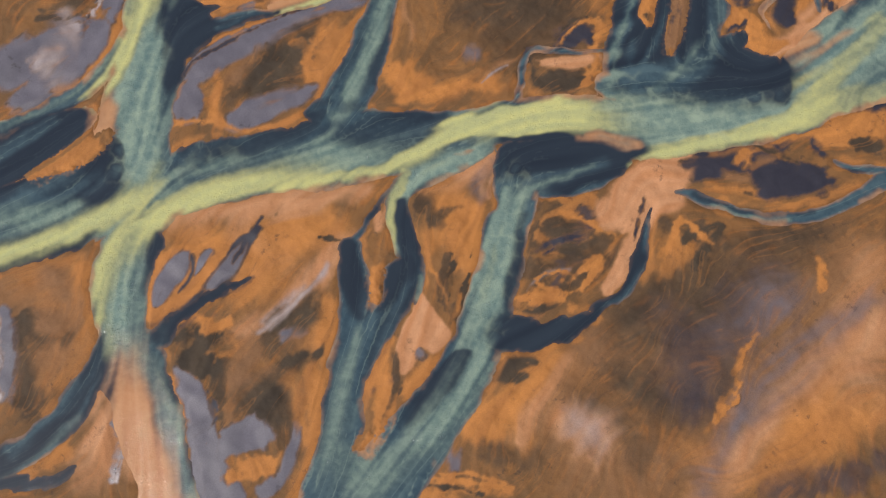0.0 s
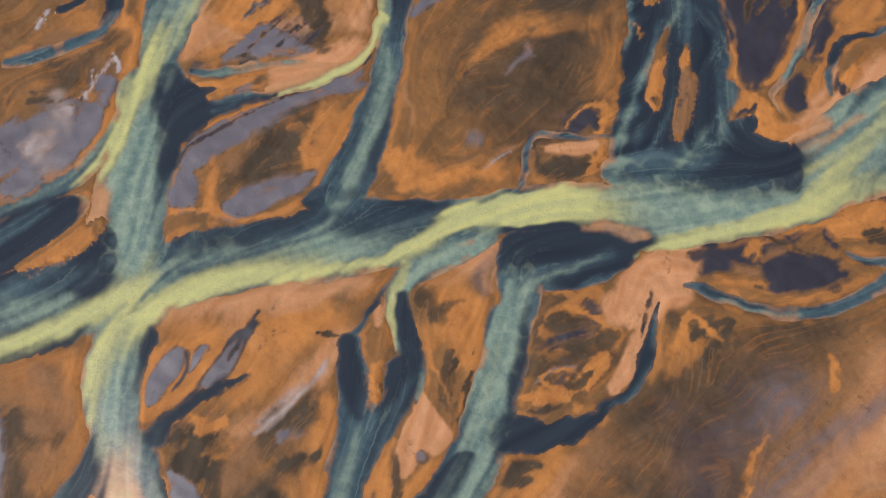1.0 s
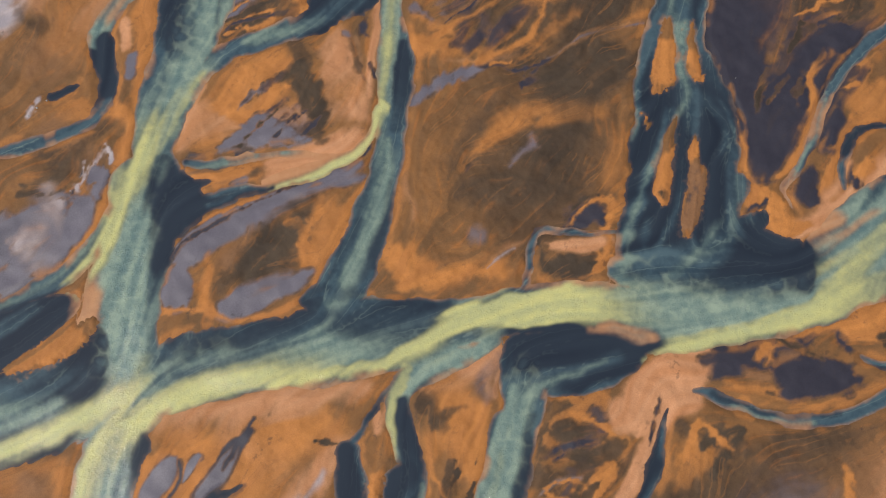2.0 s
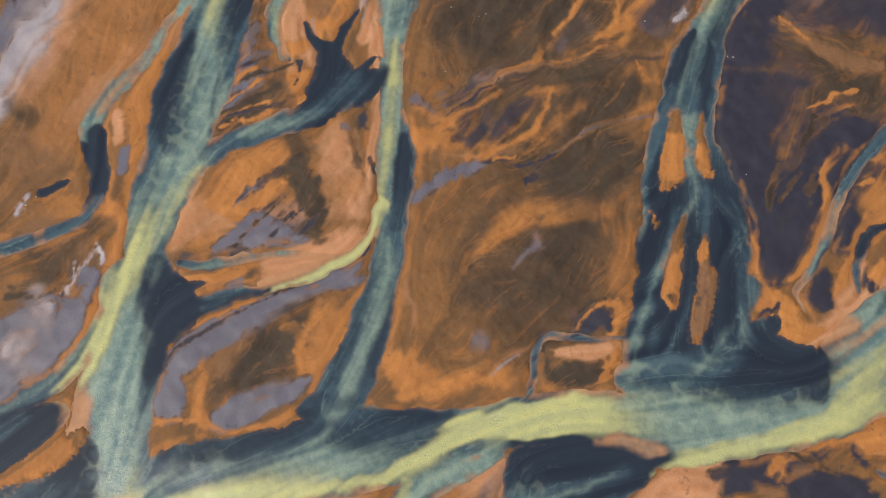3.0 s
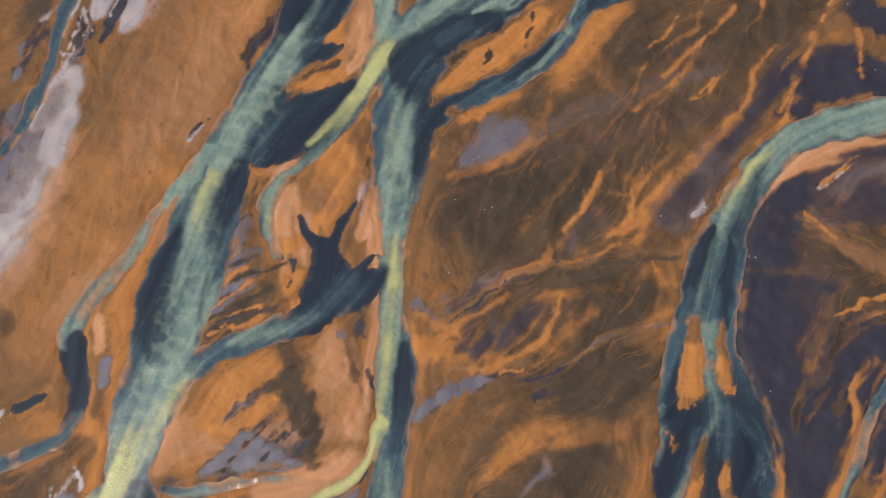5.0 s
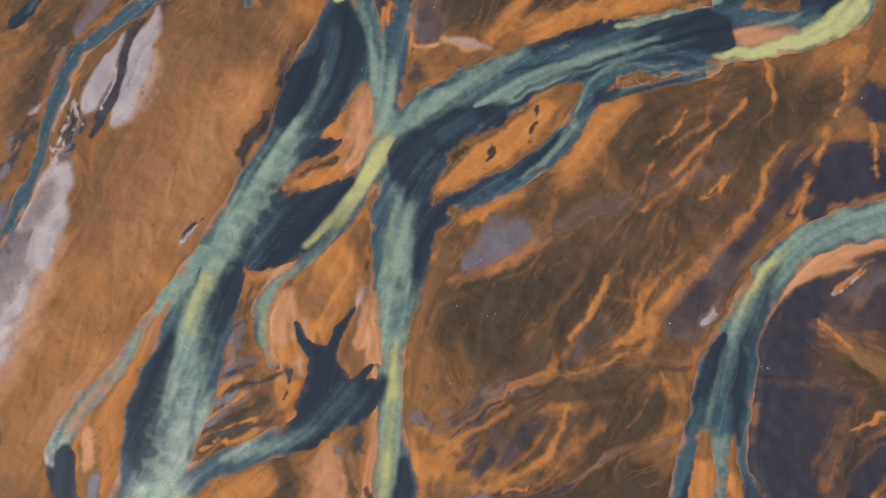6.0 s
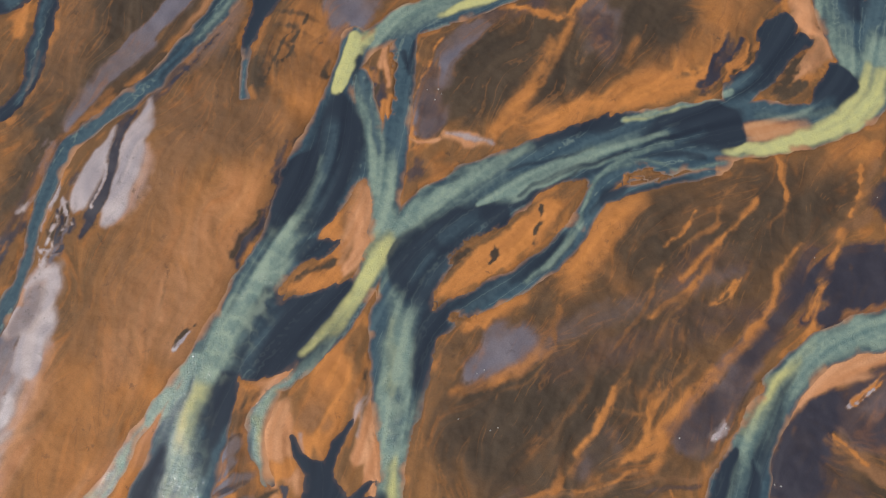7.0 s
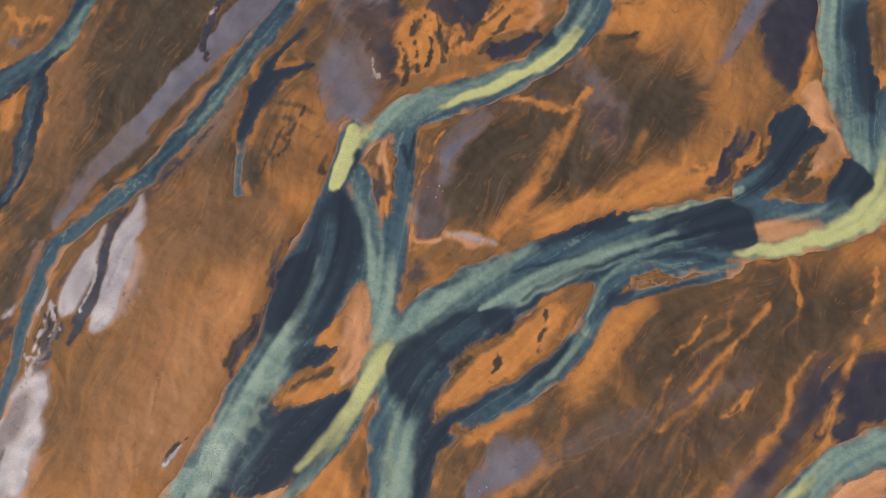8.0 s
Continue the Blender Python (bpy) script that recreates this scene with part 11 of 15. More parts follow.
load(DEEP, 0.5, 0.05, (-6, 17.2, 1.81, 0.9), (-7.1, 14.7, 2.16, 0.9), (-10.1, 9.8, 1.79, 0.7))
load(SLATE, 0.9, 0.05, (-4.7, 14.6, 0.45, 0.6), (-7.8, 10.2, 0.72, 0.5), (-12.3, 5.8, 1.06, 0.7), (-14, -2, 1.4, 0.6), (-16.1, -10.4, 1.55, 0.7))
load(MILKY, 1.2, 0.05, (-13.9, 5.8, 0.89, 0.35), (-14.7, -2, 1.22, 0.4), (-16.5, -11.2, 1.72, 0.4))
load(DEEP, 0.5, 0.08, (10.3, 5.2, 4.08, 1), (15.2, 6.2, 3.73, 1), (20.6, 7, 2.31, 1))
# southern plain: broad soft bands
land(PEACH, 2.5, 0.2, (18.9, -7.8, 2.59, 0.5), (23.1, -9.1, 3.96, 0.5))
land(PALE, 2.0, 0.2, (19.7, -8, 1.21, 0.35), (22.3, -8.9, 1.72, 0.3))
land(ASH, 3.0, 0.2, (34.9, 7.6, 5.34, 0.45), (38.7, 0.6, 7.02, 0.55), (38, -6.3, 4.33, 0.5))
land(SILT, 2.0, 0.2, (51.9, 9.1, 3.57, 0.5), (48, 5.6, 2.66, 0.4))
land(PEACH, 2.5, 0.2, (69.3, 7, 5.33, 0.5), (59, 1.9, 3.52, 0.5), (49.3, -6.4, 2.6, 0.4))
land(SILT, 2.0, 0.2, (69.8, 10.6, 1.61, 0.4), (57.5, 3.7, 1.59, 0.5), (46.9, -4.7, 1.91, 0.5), (38.7, -17.8, 1.86, 0.4))
land(BRIGHT, 2.0, 0.3, (67.2, -6.8, 5.19, 0.6), (56.8, -8.3, 4.31, 0.6), (47.7, -13.1, 3.42, 0.5))
land(PEAT, 2.0, 0.2, (43.9, 0.5, 2.11, 0.5), (42.2, -3.8, 2.09, 0.5))
land(BRIGHT, 0.2, 0.9, (46.6, 3.5, 0.18), (45.7, -0.4, 0.35), (44.6, -3.8, 0.35), (43, -6.2, 0.78), (40.2, -8.6, 0.6))
land(BRIGHT, 0.2, 0.9, (60.3, 15.3, 0.27), (59.7, 12.6, 0.54), (59.1, 10.8, 0.18))
land(PEAT, 1.5, 0.3, (2.1, 59.9, 3.91, 0.5), (11.9, 60.8, 4.89, 0.5), (20.7, 59.5, 2.93, 0.4))
# braided patchwork and points
land(BRIGHT, 0.25, 0.6, (10.5, 10.7, 0.54), (13.7, 11.1, 0.9), (19.1, 11.5, 1.08), (21.4, 12.3, 0.72))
land(PEAT, 0.2, 0.6, (10.5, 9.1, 0.27), (13.1, 8.7, 0.54), (15.4, 9.3, 0.27))
land(BRIGHT, 0.2, 0.6, (12.4, 13.4, 0.27), (15.6, 14.7, 0.45), (19.2, 14.9, 0.36))
land(PEAT, 0.5, 0.6, (19.7, 22.5, 1.46, 0.8), (24.1, 20.6, 1.28, 0.8), (19.4, 17.9, 1.63, 0.8))
land(BRIGHT, 0.3, 0.5, (18.9, 24.9, 0.55), (22.4, 23.4, 0.73), (26.4, 21, 0.82))
land(BRIGHT, 0.4, 0.4, (2.9, 10, 1.25), (4.3, 13.6, 1.62), (5.8, 17.2, 1.27))
land(PEAT, 0.15, 0.6, (2.1, 8.2, 0.27), (3.1, 11.8, 0.36), (3.9, 16.3, 0.36), (4.7, 19.1, 0.18))
land(PEAT, 0.15, 0.6, (0.7, 10.9, 0.27), (1.6, 14.5, 0.36), (1.3, 18.2, 0.18))
land(PEAT, 0.3, 0.3, (5.7, 0.3, 0.88), (7.9, -0.2, 1.93), (10.1, 0, 1.4), (13.9, 0.6, 0.61))
land(PEAT, 0.3, 0.3, (7.4, -1.5, 0.7), (10.5, -1.5, 1.14), (12.3, -1.4, 0.61))
land(BRIGHT, 0.3, 0.4, (-9.6, -17.6, 0.51), (-3.7, -15.9, 0.77), (2.3, -16.4, 0.85), (9, -18, 0.25))
land(PEAT, 0.2, 0.5, (-3.7, -16.9, 0.25), (0.6, -17.3, 0.68), (4.8, -18.7, 0.34))
land(BRIGHT, 0.3, 0.4, (-1.1, -15.1, 0.43), (4, -15.6, 0.51), (8.2, -17.1, 0.25))
land(SILT, 0.3, 0.3, (-41.3, 0.6, 0.53), (-39.8, -2.4, 2.1), (-38.3, -5, 2.61), (-36.7, -6.7, 1.39))
land(ASH, 0.15, 0.5, (-37.2, -2.4, 0.26), (-35.3, -5, 0.35), (-36.4, -8.4, 0.35), (-37, -10.8, 0.26))
land(SILT, 0.4, 0.4, (-35, -10.9, 2.06), (-31.2, -10.1, 2.58), (-27.3, -9.8, 1.9))
land(BRIGHT, 0.4, 0.5, (-33, -15.8, 0.85), (-30.1, -15, 1.71), (-26.7, -13.9, 1.88), (-25.1, -11.9, 0.86))
land(SILT, 0.3, 0.3, (-25.4, -14.3, 0.68), (-23.8, -11.9, 1.2), (-22.1, -8.6, 0.52))
land(PALE, 0.5, 0.2, (-29.2, 6.1, 0.44, 0.6), (-24.8, 9.6, 0.63, 0.7), (-21.3, 13.1, 0.54, 0.6))
land(PALE, 0.3, 0.4, (-51.2, -3.5, 0.44), (-50.5, -6.9, 0.87), (-51.2, -7.4, 0.35))
# middle reaches: threads and pools of the water
spread(LOAD, DEEP, 0.05, 1, (-27.3, 130.8, 2.97), (-18.8, 129, 1.97), (-15.6, 127.3, 0.39), (-19.2, 123.1, 0.39), (-23, 119.1, 0.39), (-27.3, 116.3, 0.58), (-32.1, 115.7, 0.77), (-33.3, 118, 2.42), (-30.4, 123.2, 3.91))
load(SLATE, 1.5, 0.05, (-21.8, 128.5, 2.96, 0.6), (-27.5, 122.1, 2.54, 0.4), (-31.6, 116.7, 1.55, 0.5))
spread(LOAD, DEEP, 0.05, 1, (-34.6, 117.8, 0.39), (-32.1, 117.5, 0.29), (-31.6, 115.9, 0.29), (-32.9, 112.3, 0.48), (-35, 107.2, 0.76), (-36.6, 102.2, 0.75), (-37.9, 103.8, 2.83), (-37.7, 109.8, 2.86), (-36.4, 114.9, 1.73))
load(SLATE, 1.2, 0.05, (-37, 108.8, 1.14, 0.7), (-38.1, 102.8, 1.51, 0.7))
spread(LOAD, DEEP, 0.05, 0.8, (-43.5, 106.6, 0.57), (-42.4, 104.8, 1.32), (-42.5, 98.9, 2.43), (-43.9, 92.1, 2.77), (-45.3, 85.5, 2.74), (-47.4, 86.5, 0.37), (-47.3, 94.1, 0.37), (-46, 100.9, 0.47))
load(MILKY, 0.8, 0.05, (-41.6, 105.8, 0.95, 0.5), (-42.1, 98.9, 0.75, 0.6), (-42.3, 92.1, 0.74, 0.6), (-40.8, 86.4, 0.91, 0.6))
load(SLATE, 1.5, 0.08, (-15.3, 96.1, 4.28, 0.5), (-19.4, 92.3, 3.32, 0.6), (-24.5, 90.4, 1.84, 0.8))
load(MILKY, 0.8, 0.05, (-23.5, 90.1, 0.55, 0.5), (-28.1, 88.9, 0.83, 0.7), (-33.5, 87.5, 0.73, 0.7))
load(MILKY, 1.0, 0.05, (-26.4, 114.2, 0.96, 1), (-28.9, 109.7, 1.34, 0.9), (-27.9, 104.1, 0.76, 0.7))
load(MUD, 1.2, 0.05, (-25.4, 113.2, 1.15, 0.7), (-27, 108.6, 1.9, 0.8), (-26, 102.8, 2.07, 0.9))
load(YELLOW, 1.0, 0.05, (-29, 110.7, 0.76, 0.5), (-28.2, 105.6, 0.57, 0.4))
load(MILKY, 1.2, 0.05, (76.8, 123.5, 3.9, 1), (68.2, 123.3, 3.51, 1), (62.1, 121.6, 3.31, 1), (56.9, 118.7, 2.71, 1), (51.7, 115.1, 2.31, 0.9), (46.8, 109.6, 1.9, 0.8), (43.4, 103.6, 1.13, 0.7), (41.3, 97.7, 1.12, 0.7), (39.9, 91.9, 1.47, 0.8), (39.4, 84.3, 1.82, 0.9))
load(YELLOW, 0.9, 0.05, (54.9, 118.2, 0.77, 0.4), (51.3, 115.7, 1.35, 0.8), (48, 112.1, 0.96, 0.6), (44.8, 108.1, 0.57, 0.3))
spread(LOAD, DEEP, 0.05, 1, (43.7, 105.9, 0.19), (43.9, 104.1, 0.38), (42.5, 100.6, 1.12), (40.6, 95.8, 1.39), (38.1, 90.5, 1.38), (36.4, 90.5, 0.46), (38.4, 96.8, 0.47), (39.9, 101.1, 0.38), (41.6, 103.8, 0.19))
spread(LOAD, DEEP, 0.05, 0.8, (53.8, 116.7, 0.58), (53.1, 115.1, 0.38), (49.1, 108.5, 0.76), (47.6, 103.5, 0.75), (46, 104, 0.38), (47.7, 108.5, 1.33), (50.6, 113.6, 1.34))
spread(LOAD, DEEP, 0.05, 1, (46, 104.3, 0.28), (46.5, 101.5, 0.56), (45.6, 94.7, 0.56), (43.7, 88.1, 0.91), (43.3, 94.8, 1.3), (44.7, 100.6, 0.75))
load(SLATE, 0.8, 0.05, (39.4, 94.8, 0.93, 0.7), (37, 89.1, 1.1, 0.8), (35, 84.4, 1.09, 0.8))
spread(LOAD, DEEP, 0.2, 1, (33.8, 77.6, 0.72), (36.5, 77, 0.36), (40, 78.9, 0.36), (42.7, 79.6, 0.27), (45.5, 77.5, 0.36), (48, 71.6, 0.44), (49.7, 62.1, 0.52), (52.7, 59.5, 0.52), (58.5, 51, 0.34), (59.1, 46.4, 1.18), (42.6, 44.6, 3.36), (26.8, 46.7, 1.69), (29.1, 58.1, 0.52), (31, 66.6, 0.53), (32.9, 71.8, 0.53))
load(SLATE, 0.7, 0.08, (34.8, 84.4, 1.09, 0.9), (33.5, 79, 0.81, 0.9), (32.9, 73.2, 0.8, 0.7))
load(SLATE, 1.0, 0.08, (41, 84.3, 1.63, 1), (41.1, 78, 1.79, 1), (41.5, 73.5, 1.6, 0.8), (41.5, 70, 0.71, 0.5))
load(MILKY, 0.6, 0.05, (41, 84.3, 0.91, 0.8), (41, 78.9, 0.9, 0.8), (41, 74.4, 0.71, 0.6), (38.7, 72.2, 0.53, 0.4))
load(SLATE, 0.9, 0.08, (38, 73.5, 1.07, 0.8), (36.7, 68.3, 1.06, 0.9), (34.2, 63.2, 1.39, 1), (31.9, 58.1, 1.55, 1), (29.6, 53.2, 1.71, 1), (27.4, 49.1, 1.86, 1))
load(MILKY, 0.6, 0.05, (36.7, 68.3, 0.35, 0.4), (34.2, 63.2, 0.52, 0.5), (31.7, 58.1, 0.6, 0.6), (29.4, 53.2, 0.68, 0.6), (27.8, 49.9, 0.68, 0.5))
load(SLATE, 1.6, 0.08, (44, 76.1, 0.72, 0.5), (46.7, 69.9, 1.41, 0.6), (48.4, 63, 2.44, 0.8), (47.7, 57.1, 2.93, 0.8), (45, 51.4, 3.91, 0.8), (40, 48.2, 5.07, 0.8), (32.7, 46.7, 4.21, 0.8))
load(MILKY, 1.0, 0.05, (48.3, 62.1, 0.52, 0.3), (47.7, 56.3, 0.69, 0.35), (44.7, 51, 1.19, 0.35), (40.4, 48.6, 1.18, 0.35))
load(SLATE, 0.8, 0.08, (39.2, 62.2, 0.52, 0.5), (38.4, 58, 0.78, 0.6), (36.2, 53.1, 1.2, 0.6), (32.8, 48.3, 2.03, 0.7))
load(SLATE, 0.8, 0.08, (32.9, 54.8, 0.86, 0.5), (32.1, 49.9, 1.19, 0.6))
load(DEEP, 0.3, 0.3, (45.2, 62.2, 1.39, 0.9), (43.9, 58, 1.21, 0.8), (41.8, 53.9, 1.03, 0.5))
load(DEEP, 0.3, 0.3, (40.4, 66.5, 0.79, 1), (39.2, 63.1, 0.7, 0.9), (38.6, 59.7, 0.52, 0.6))
load(DEEP, 0.3, 0.3, (33.7, 59.8, 0.61, 0.9), (34.8, 56.4, 0.86, 0.9), (36.9, 56, 0.69, 0.7))
load(YELLOW, 0.8, 0.05, (-43.7, 76.4, 1.61, 0.4), (-47.3, 71.1, 2.66, 0.8), (-49.6, 65.9, 2.28, 1), (-51.7, 60.8, 1.74, 1), (-53.4, 55, 1.55, 1), (-55.9, 50.1, 1.36, 1), (-58.1, 46.9, 1.18, 1))
spread(LOAD, DEEP, 0.15, 1, (-47.7, 67.6, 0.35), (-45.7, 67.5, 0.26), (-44.5, 65.7, 0.26), (-43.9, 62.4, 0.26), (-38.8, 63.2, 0.26), (-38.3, 62.2, 0.26), (-39.8, 60, 0.26), (-41.4, 58.6, 0.26), (-42.4, 55.7, 0.34), (-44.4, 50, 0.43), (-45.8, 46.8, 0.68), (-47.1, 47.5, 0.85), (-47.3, 54.1, 0.86), (-47.9, 62.5, 0.7), (-48.4, 65.9, 0.44))
load(MUD, 1.1, 0.05, (-13.2, 70, 1.24, 0.8), (-17.5, 68.1, 3, 1), (-22.8, 66, 3.86, 1), (-27.9, 63.8, 3.5, 1))
load(YELLOW, 0.9, 0.05, (-10.7, 77.8, 0.72, 0.5), (-11.1, 74.2, 1.07, 0.8), (-11.7, 70.2, 1.24, 1), (-14.7, 66.5, 1.41, 1), (-19.6, 64, 1.4, 1), (-24.4, 62.2, 1.39, 1), (-27.7, 60.9, 0.87, 0.9))
load(DEEP, 0.4, 0.1, (-27.9, 61.5, 1.22, 1), (-32.2, 60.4, 1.39, 1), (-37.3, 59, 1.9, 1), (-41.4, 56.3, 2.58, 1))
load(SLATE, 0.5, 0.05, (-29.2, 61.6, 0.44, 0.6), (-33.9, 60.3, 0.61, 0.7), (-38.5, 58.3, 0.69, 0.7))
load(SLATE, 0.8, 0.05, (-41.4, 65.6, 0.7, 0.9), (-37.7, 66.2, 0.7, 0.9), (-33.4, 67, 0.7, 0.9))
load(MILKY, 0.8, 0.05, (-36, 66.8, 0.44, 0.7), (-30.7, 67.4, 0.7, 0.9), (-23.7, 67.3, 0.7, 0.7))
# filaments on the hummocks
land(BRIGHT, 0.5, 0.3, (-36, 98.8, 3.74), (-29.5, 101.6, 3.76), (-24, 103.5, 2.83))
land(SILT, 0.3, 0.2, (-36.9, 101.8, 1.5), (-34.4, 105.2, 2.27), (-31.5, 107.4, 1.14))
land(SILT, 0.3, 0.2, (-36.4, 98.6, 1.5), (-32.3, 101.1, 1.88), (-28.5, 102.6, 0.75))
land(ASH, 0.2, 0.3, (-37.4, 98.8, 0.37), (-34.2, 100, 0.56), (-29.5, 101.7, 0.28))
land(ASH, 0.2, 0.3, (-36.7, 104.2, 0.38), (-35, 106.5, 0.57), (-31.7, 108.2, 0.29))
land(PEAT, 0.3, 0.4, (-35.8, 95.7, 0.65), (-31.3, 98.1, 1.03), (-25.5, 100, 0.56))
land(SILT, 0.25, 0.3, (-37.8, 94.3, 0.56), (-34.9, 96.2, 0.74), (-30.1, 97, 0.37))
land(BRIGHT, 0.25, 0.4, (-38, 92.8, 0.37), (-33.9, 95.3, 0.65), (-29.4, 97.6, 0.75), (-22.4, 98.6, 1.12))
land(PEAT, 0.25, 0.4, (-37.6, 91, 0.46), (-32.9, 93.8, 1.11), (-27.3, 96.6, 0.84))
land(BRIGHT, 0.2, 0.4, (-36.4, 90.5, 0.37), (-31.9, 92.6, 0.65), (-25.3, 94.2, 1.11))
land(ASH, 0.2, 0.4, (-38, 89.3, 0.46), (-34.6, 91.2, 0.65), (-29.1, 92.3, 0.74), (-24.1, 92.6, 0.46))
land(SILT, 0.2, 0.3, (-38.4, 92, 0.65), (-35.5, 93.1, 0.83))
land(BRIGHT, 0.2, 0.4, (-37.3, 88.9, 0.28), (-32.7, 90.2, 0.46), (-27.1, 91.1, 0.55))
land(ASH, 0.15, 0.6, (-24.7, 100.8, 0.38), (-24.1, 98.8, 0.47), (-24.8, 96.5, 0.28))
land(PEACH, 0.8, 0.2, (-31.7, 118, 0.77, 0.7), (-29.7, 116.1, 1.16, 0.8), (-26.3, 116.3, 0.97, 0.7))
land(PEAT, 0.2, 0.6, (-32.8, 111.3, 0.29), (-30, 113.3, 0.48), (-27.7, 114.8, 0.39))
land(PEAT, 0.15, 0.6, (-11.8, 120.6, 0.29), (-12.1, 117.7, 0.39), (-12.7, 114, 0.29))
land(PEACH, 0.8, 0.2, (-11.1, 122.9, 0.49), (-11.6, 114.5, 0.87), (-12.7, 106.4, 1.33), (-10.6, 103.9, 0.75))
# the bend's inner bar and the dark flats beside it
land(PEACH, 0.6, 0.2, (78.2, 119, 0.97), (75.4, 119.3, 1.36), (68.6, 119.4, 1.94), (62.5, 117.2, 2.51), (58.6, 114.9, 1.35), (54.5, 112.5, 0.86), (50.7, 108.5, 0.67), (48.3, 103.5, 0.56), (46.9, 97.6, 0.47), (46, 92.8, 0.37))
land(SILT, 2.0, 0.3, (62.2, 107.3, 3.41, 0.7), (67.5, 111.3, 4.77, 0.7), (75.3, 113.7, 6.71, 0.7))
land(PALE, 0.15, 0.4, (61.3, 111.6, 0.29), (63.5, 113.6, 0.48), (66, 115.9, 0.29))
land(BRIGHT, 0.3, 0.4, (62.1, 112.4, 0.57), (65.7, 115.4, 0.67), (68.3, 117, 0.48))
land(ASH, 2.0, 0.4, (49.5, 103.5, 3.77, 0.8), (50.6, 95.6, 5.57, 0.8), (49.5, 86.1, 6.38, 0.8))
land(ASH, 2.0, 0.4, (63.1, 85.5, 6.37, 0.7), (71.6, 88.6, 7.32, 0.7))
land(PEAT, 0.7, 0.6, (56.9, 98.4, 0.93, 0.7), (61.9, 97.4, 1.3, 0.7), (68.1, 95.4, 1.85, 0.6))
land(UMBER, 0.8, 0.5, (58.4, 106.9, 0.66, 0.9), (61.8, 103.8, 1.32, 0.8), (66.1, 100.8, 1.69, 0.7), (72.9, 97.7, 1.49, 0.6))
land(BRIGHT, 0.2, 0.6, (58.5, 107.4, 0.38), (60.5, 105.1, 0.47), (62.6, 102.8, 0.38))
land(PEAT, 3.0, 0.3, (5.4, 108.1, 6.65, 0.6), (14.1, 112.1, 7.66, 0.6), (22.1, 119.3, 4.85, 0.5))
land(PEAT, 2.5, 0.3, (23.5, 108.9, 4.76, 0.5), (30.7, 117, 4.83, 0.5), (38, 124.3, 3.91, 0.5))
land(PEAT, 2.0, 0.4, (21.8, 96, 3.72, 0.5), (31.1, 95.9, 3.71, 0.5))
land(BRIGHT, 0.8, 0.4, (0.7, 114.4, 1.35, 0.8), (6.5, 115.8, 1.54, 0.8), (13.4, 119.9, 1.55, 0.8), (16.5, 124.7, 0.98, 0.6))
land(BRIGHT, 0.7, 0.4, (30.6, 102.3, 1.13, 0.9), (33.8, 107.7, 1.33, 0.9), (38.1, 112.8, 0.96, 0.8), (44.4, 118.9, 0.77, 0.7), (49.7, 124.1, 0.78, 0.7))
land(BRIGHT, 0.6, 0.4, (16.5, 100.5, 1.12, 0.8), (20.5, 105.9, 0.85, 0.7), (24.6, 111.4, 0.67, 0.8), (27.7, 116, 0.48, 0.6))
land(BRIGHT, 0.6, 0.5, (28.8, 103.8, 0.75, 0.8), (30.7, 109.8, 0.95, 0.9), (32.5, 114.9, 0.48, 0.6))
land(PEAT, 0.4, 0.5, (20.8, 113, 0.38, 0.8), (19.2, 109.5, 0.48, 0.8))
# scarp of the lens-shaped island
land(ASH, 0.15, 0.6, (-45, 49, 0.68), (-42, 52.4, 0.85), (-38.7, 54.3, 0.69), (-33.7, 57.6, 0.43), (-26.9, 60.6, 0.43), (-20.1, 63.7, 0.35), (-13.1, 67, 0.44))
land(SILT, 0.2, 0.5, (-44.6, 50, 0.26), (-41.6, 53.2, 0.34), (-38.3, 55.2, 0.34), (-33.8, 58.3, 0.26))
land(BRIGHT, 0.25, 0.5, (-39.7, 55.7, 0.43), (-34.6, 58.3, 0.61), (-30.4, 59.7, 0.43))
land(SILT, 0.6, 0.3, (-26.9, 59.3, 0.87), (-20, 62.1, 1.57), (-14, 65, 1.4))
# brown plain beside the delta
land(BRIGHT, 0.9, 0.4, (4.9, 65.7, 0.44, 0.9), (8.9, 68.6, 1.41, 0.9), (12.5, 71.2, 2.13, 0.8), (18.8, 72, 1.6, 0.7), (26.8, 73.2, 1.25, 0.6))
land(PEAT, 0.25, 0.6, (2.6, 62.7, 0.26), (4.4, 64.9, 0.53), (6.2, 66.1, 0.26))
land(ASH, 0.25, 0.6, (10.7, 82, 0.63), (14.3, 81.5, 0.81), (18.4, 83.3, 0.73), (20.3, 84.7, 0.45))
land(ASH, 0.2, 0.6, (14.3, 81.5, 0.54), (13.7, 79.3, 0.45), (13.3, 77.6, 0.27))
land(SILT, 0.6, 0.4, (14.9, 69.4, 0.71, 0.8), (15.2, 67.7, 0.7, 0.8))
land(ASH, 0.6, 0.3, (22.2, 55.7, 2.06, 0.9), (24, 56.5, 2.58, 0.9), (25.8, 56.9, 1.21, 0.8))
land(BRIGHT, 0.25, 0.5, (20.5, 54.5, 0.34), (21.9, 57, 0.43), (25, 58.6, 0.52), (27.2, 59.2, 0.35))
land(PEAT, 0.25, 0.5, (19.6, 54.9, 0.34), (21.7, 57.8, 0.43), (25.1, 59.5, 0.35))
land(PEACH, 0.8, 0.2, (17.7, 51, 0.85), (21.1, 51.2, 1.36), (25.4, 51.6, 1.02))
land(BRIGHT, 0.4, 0.5, (50.9, 58.7, 2.94), (53.6, 59.5, 1.38), (54.6, 57, 2.24))
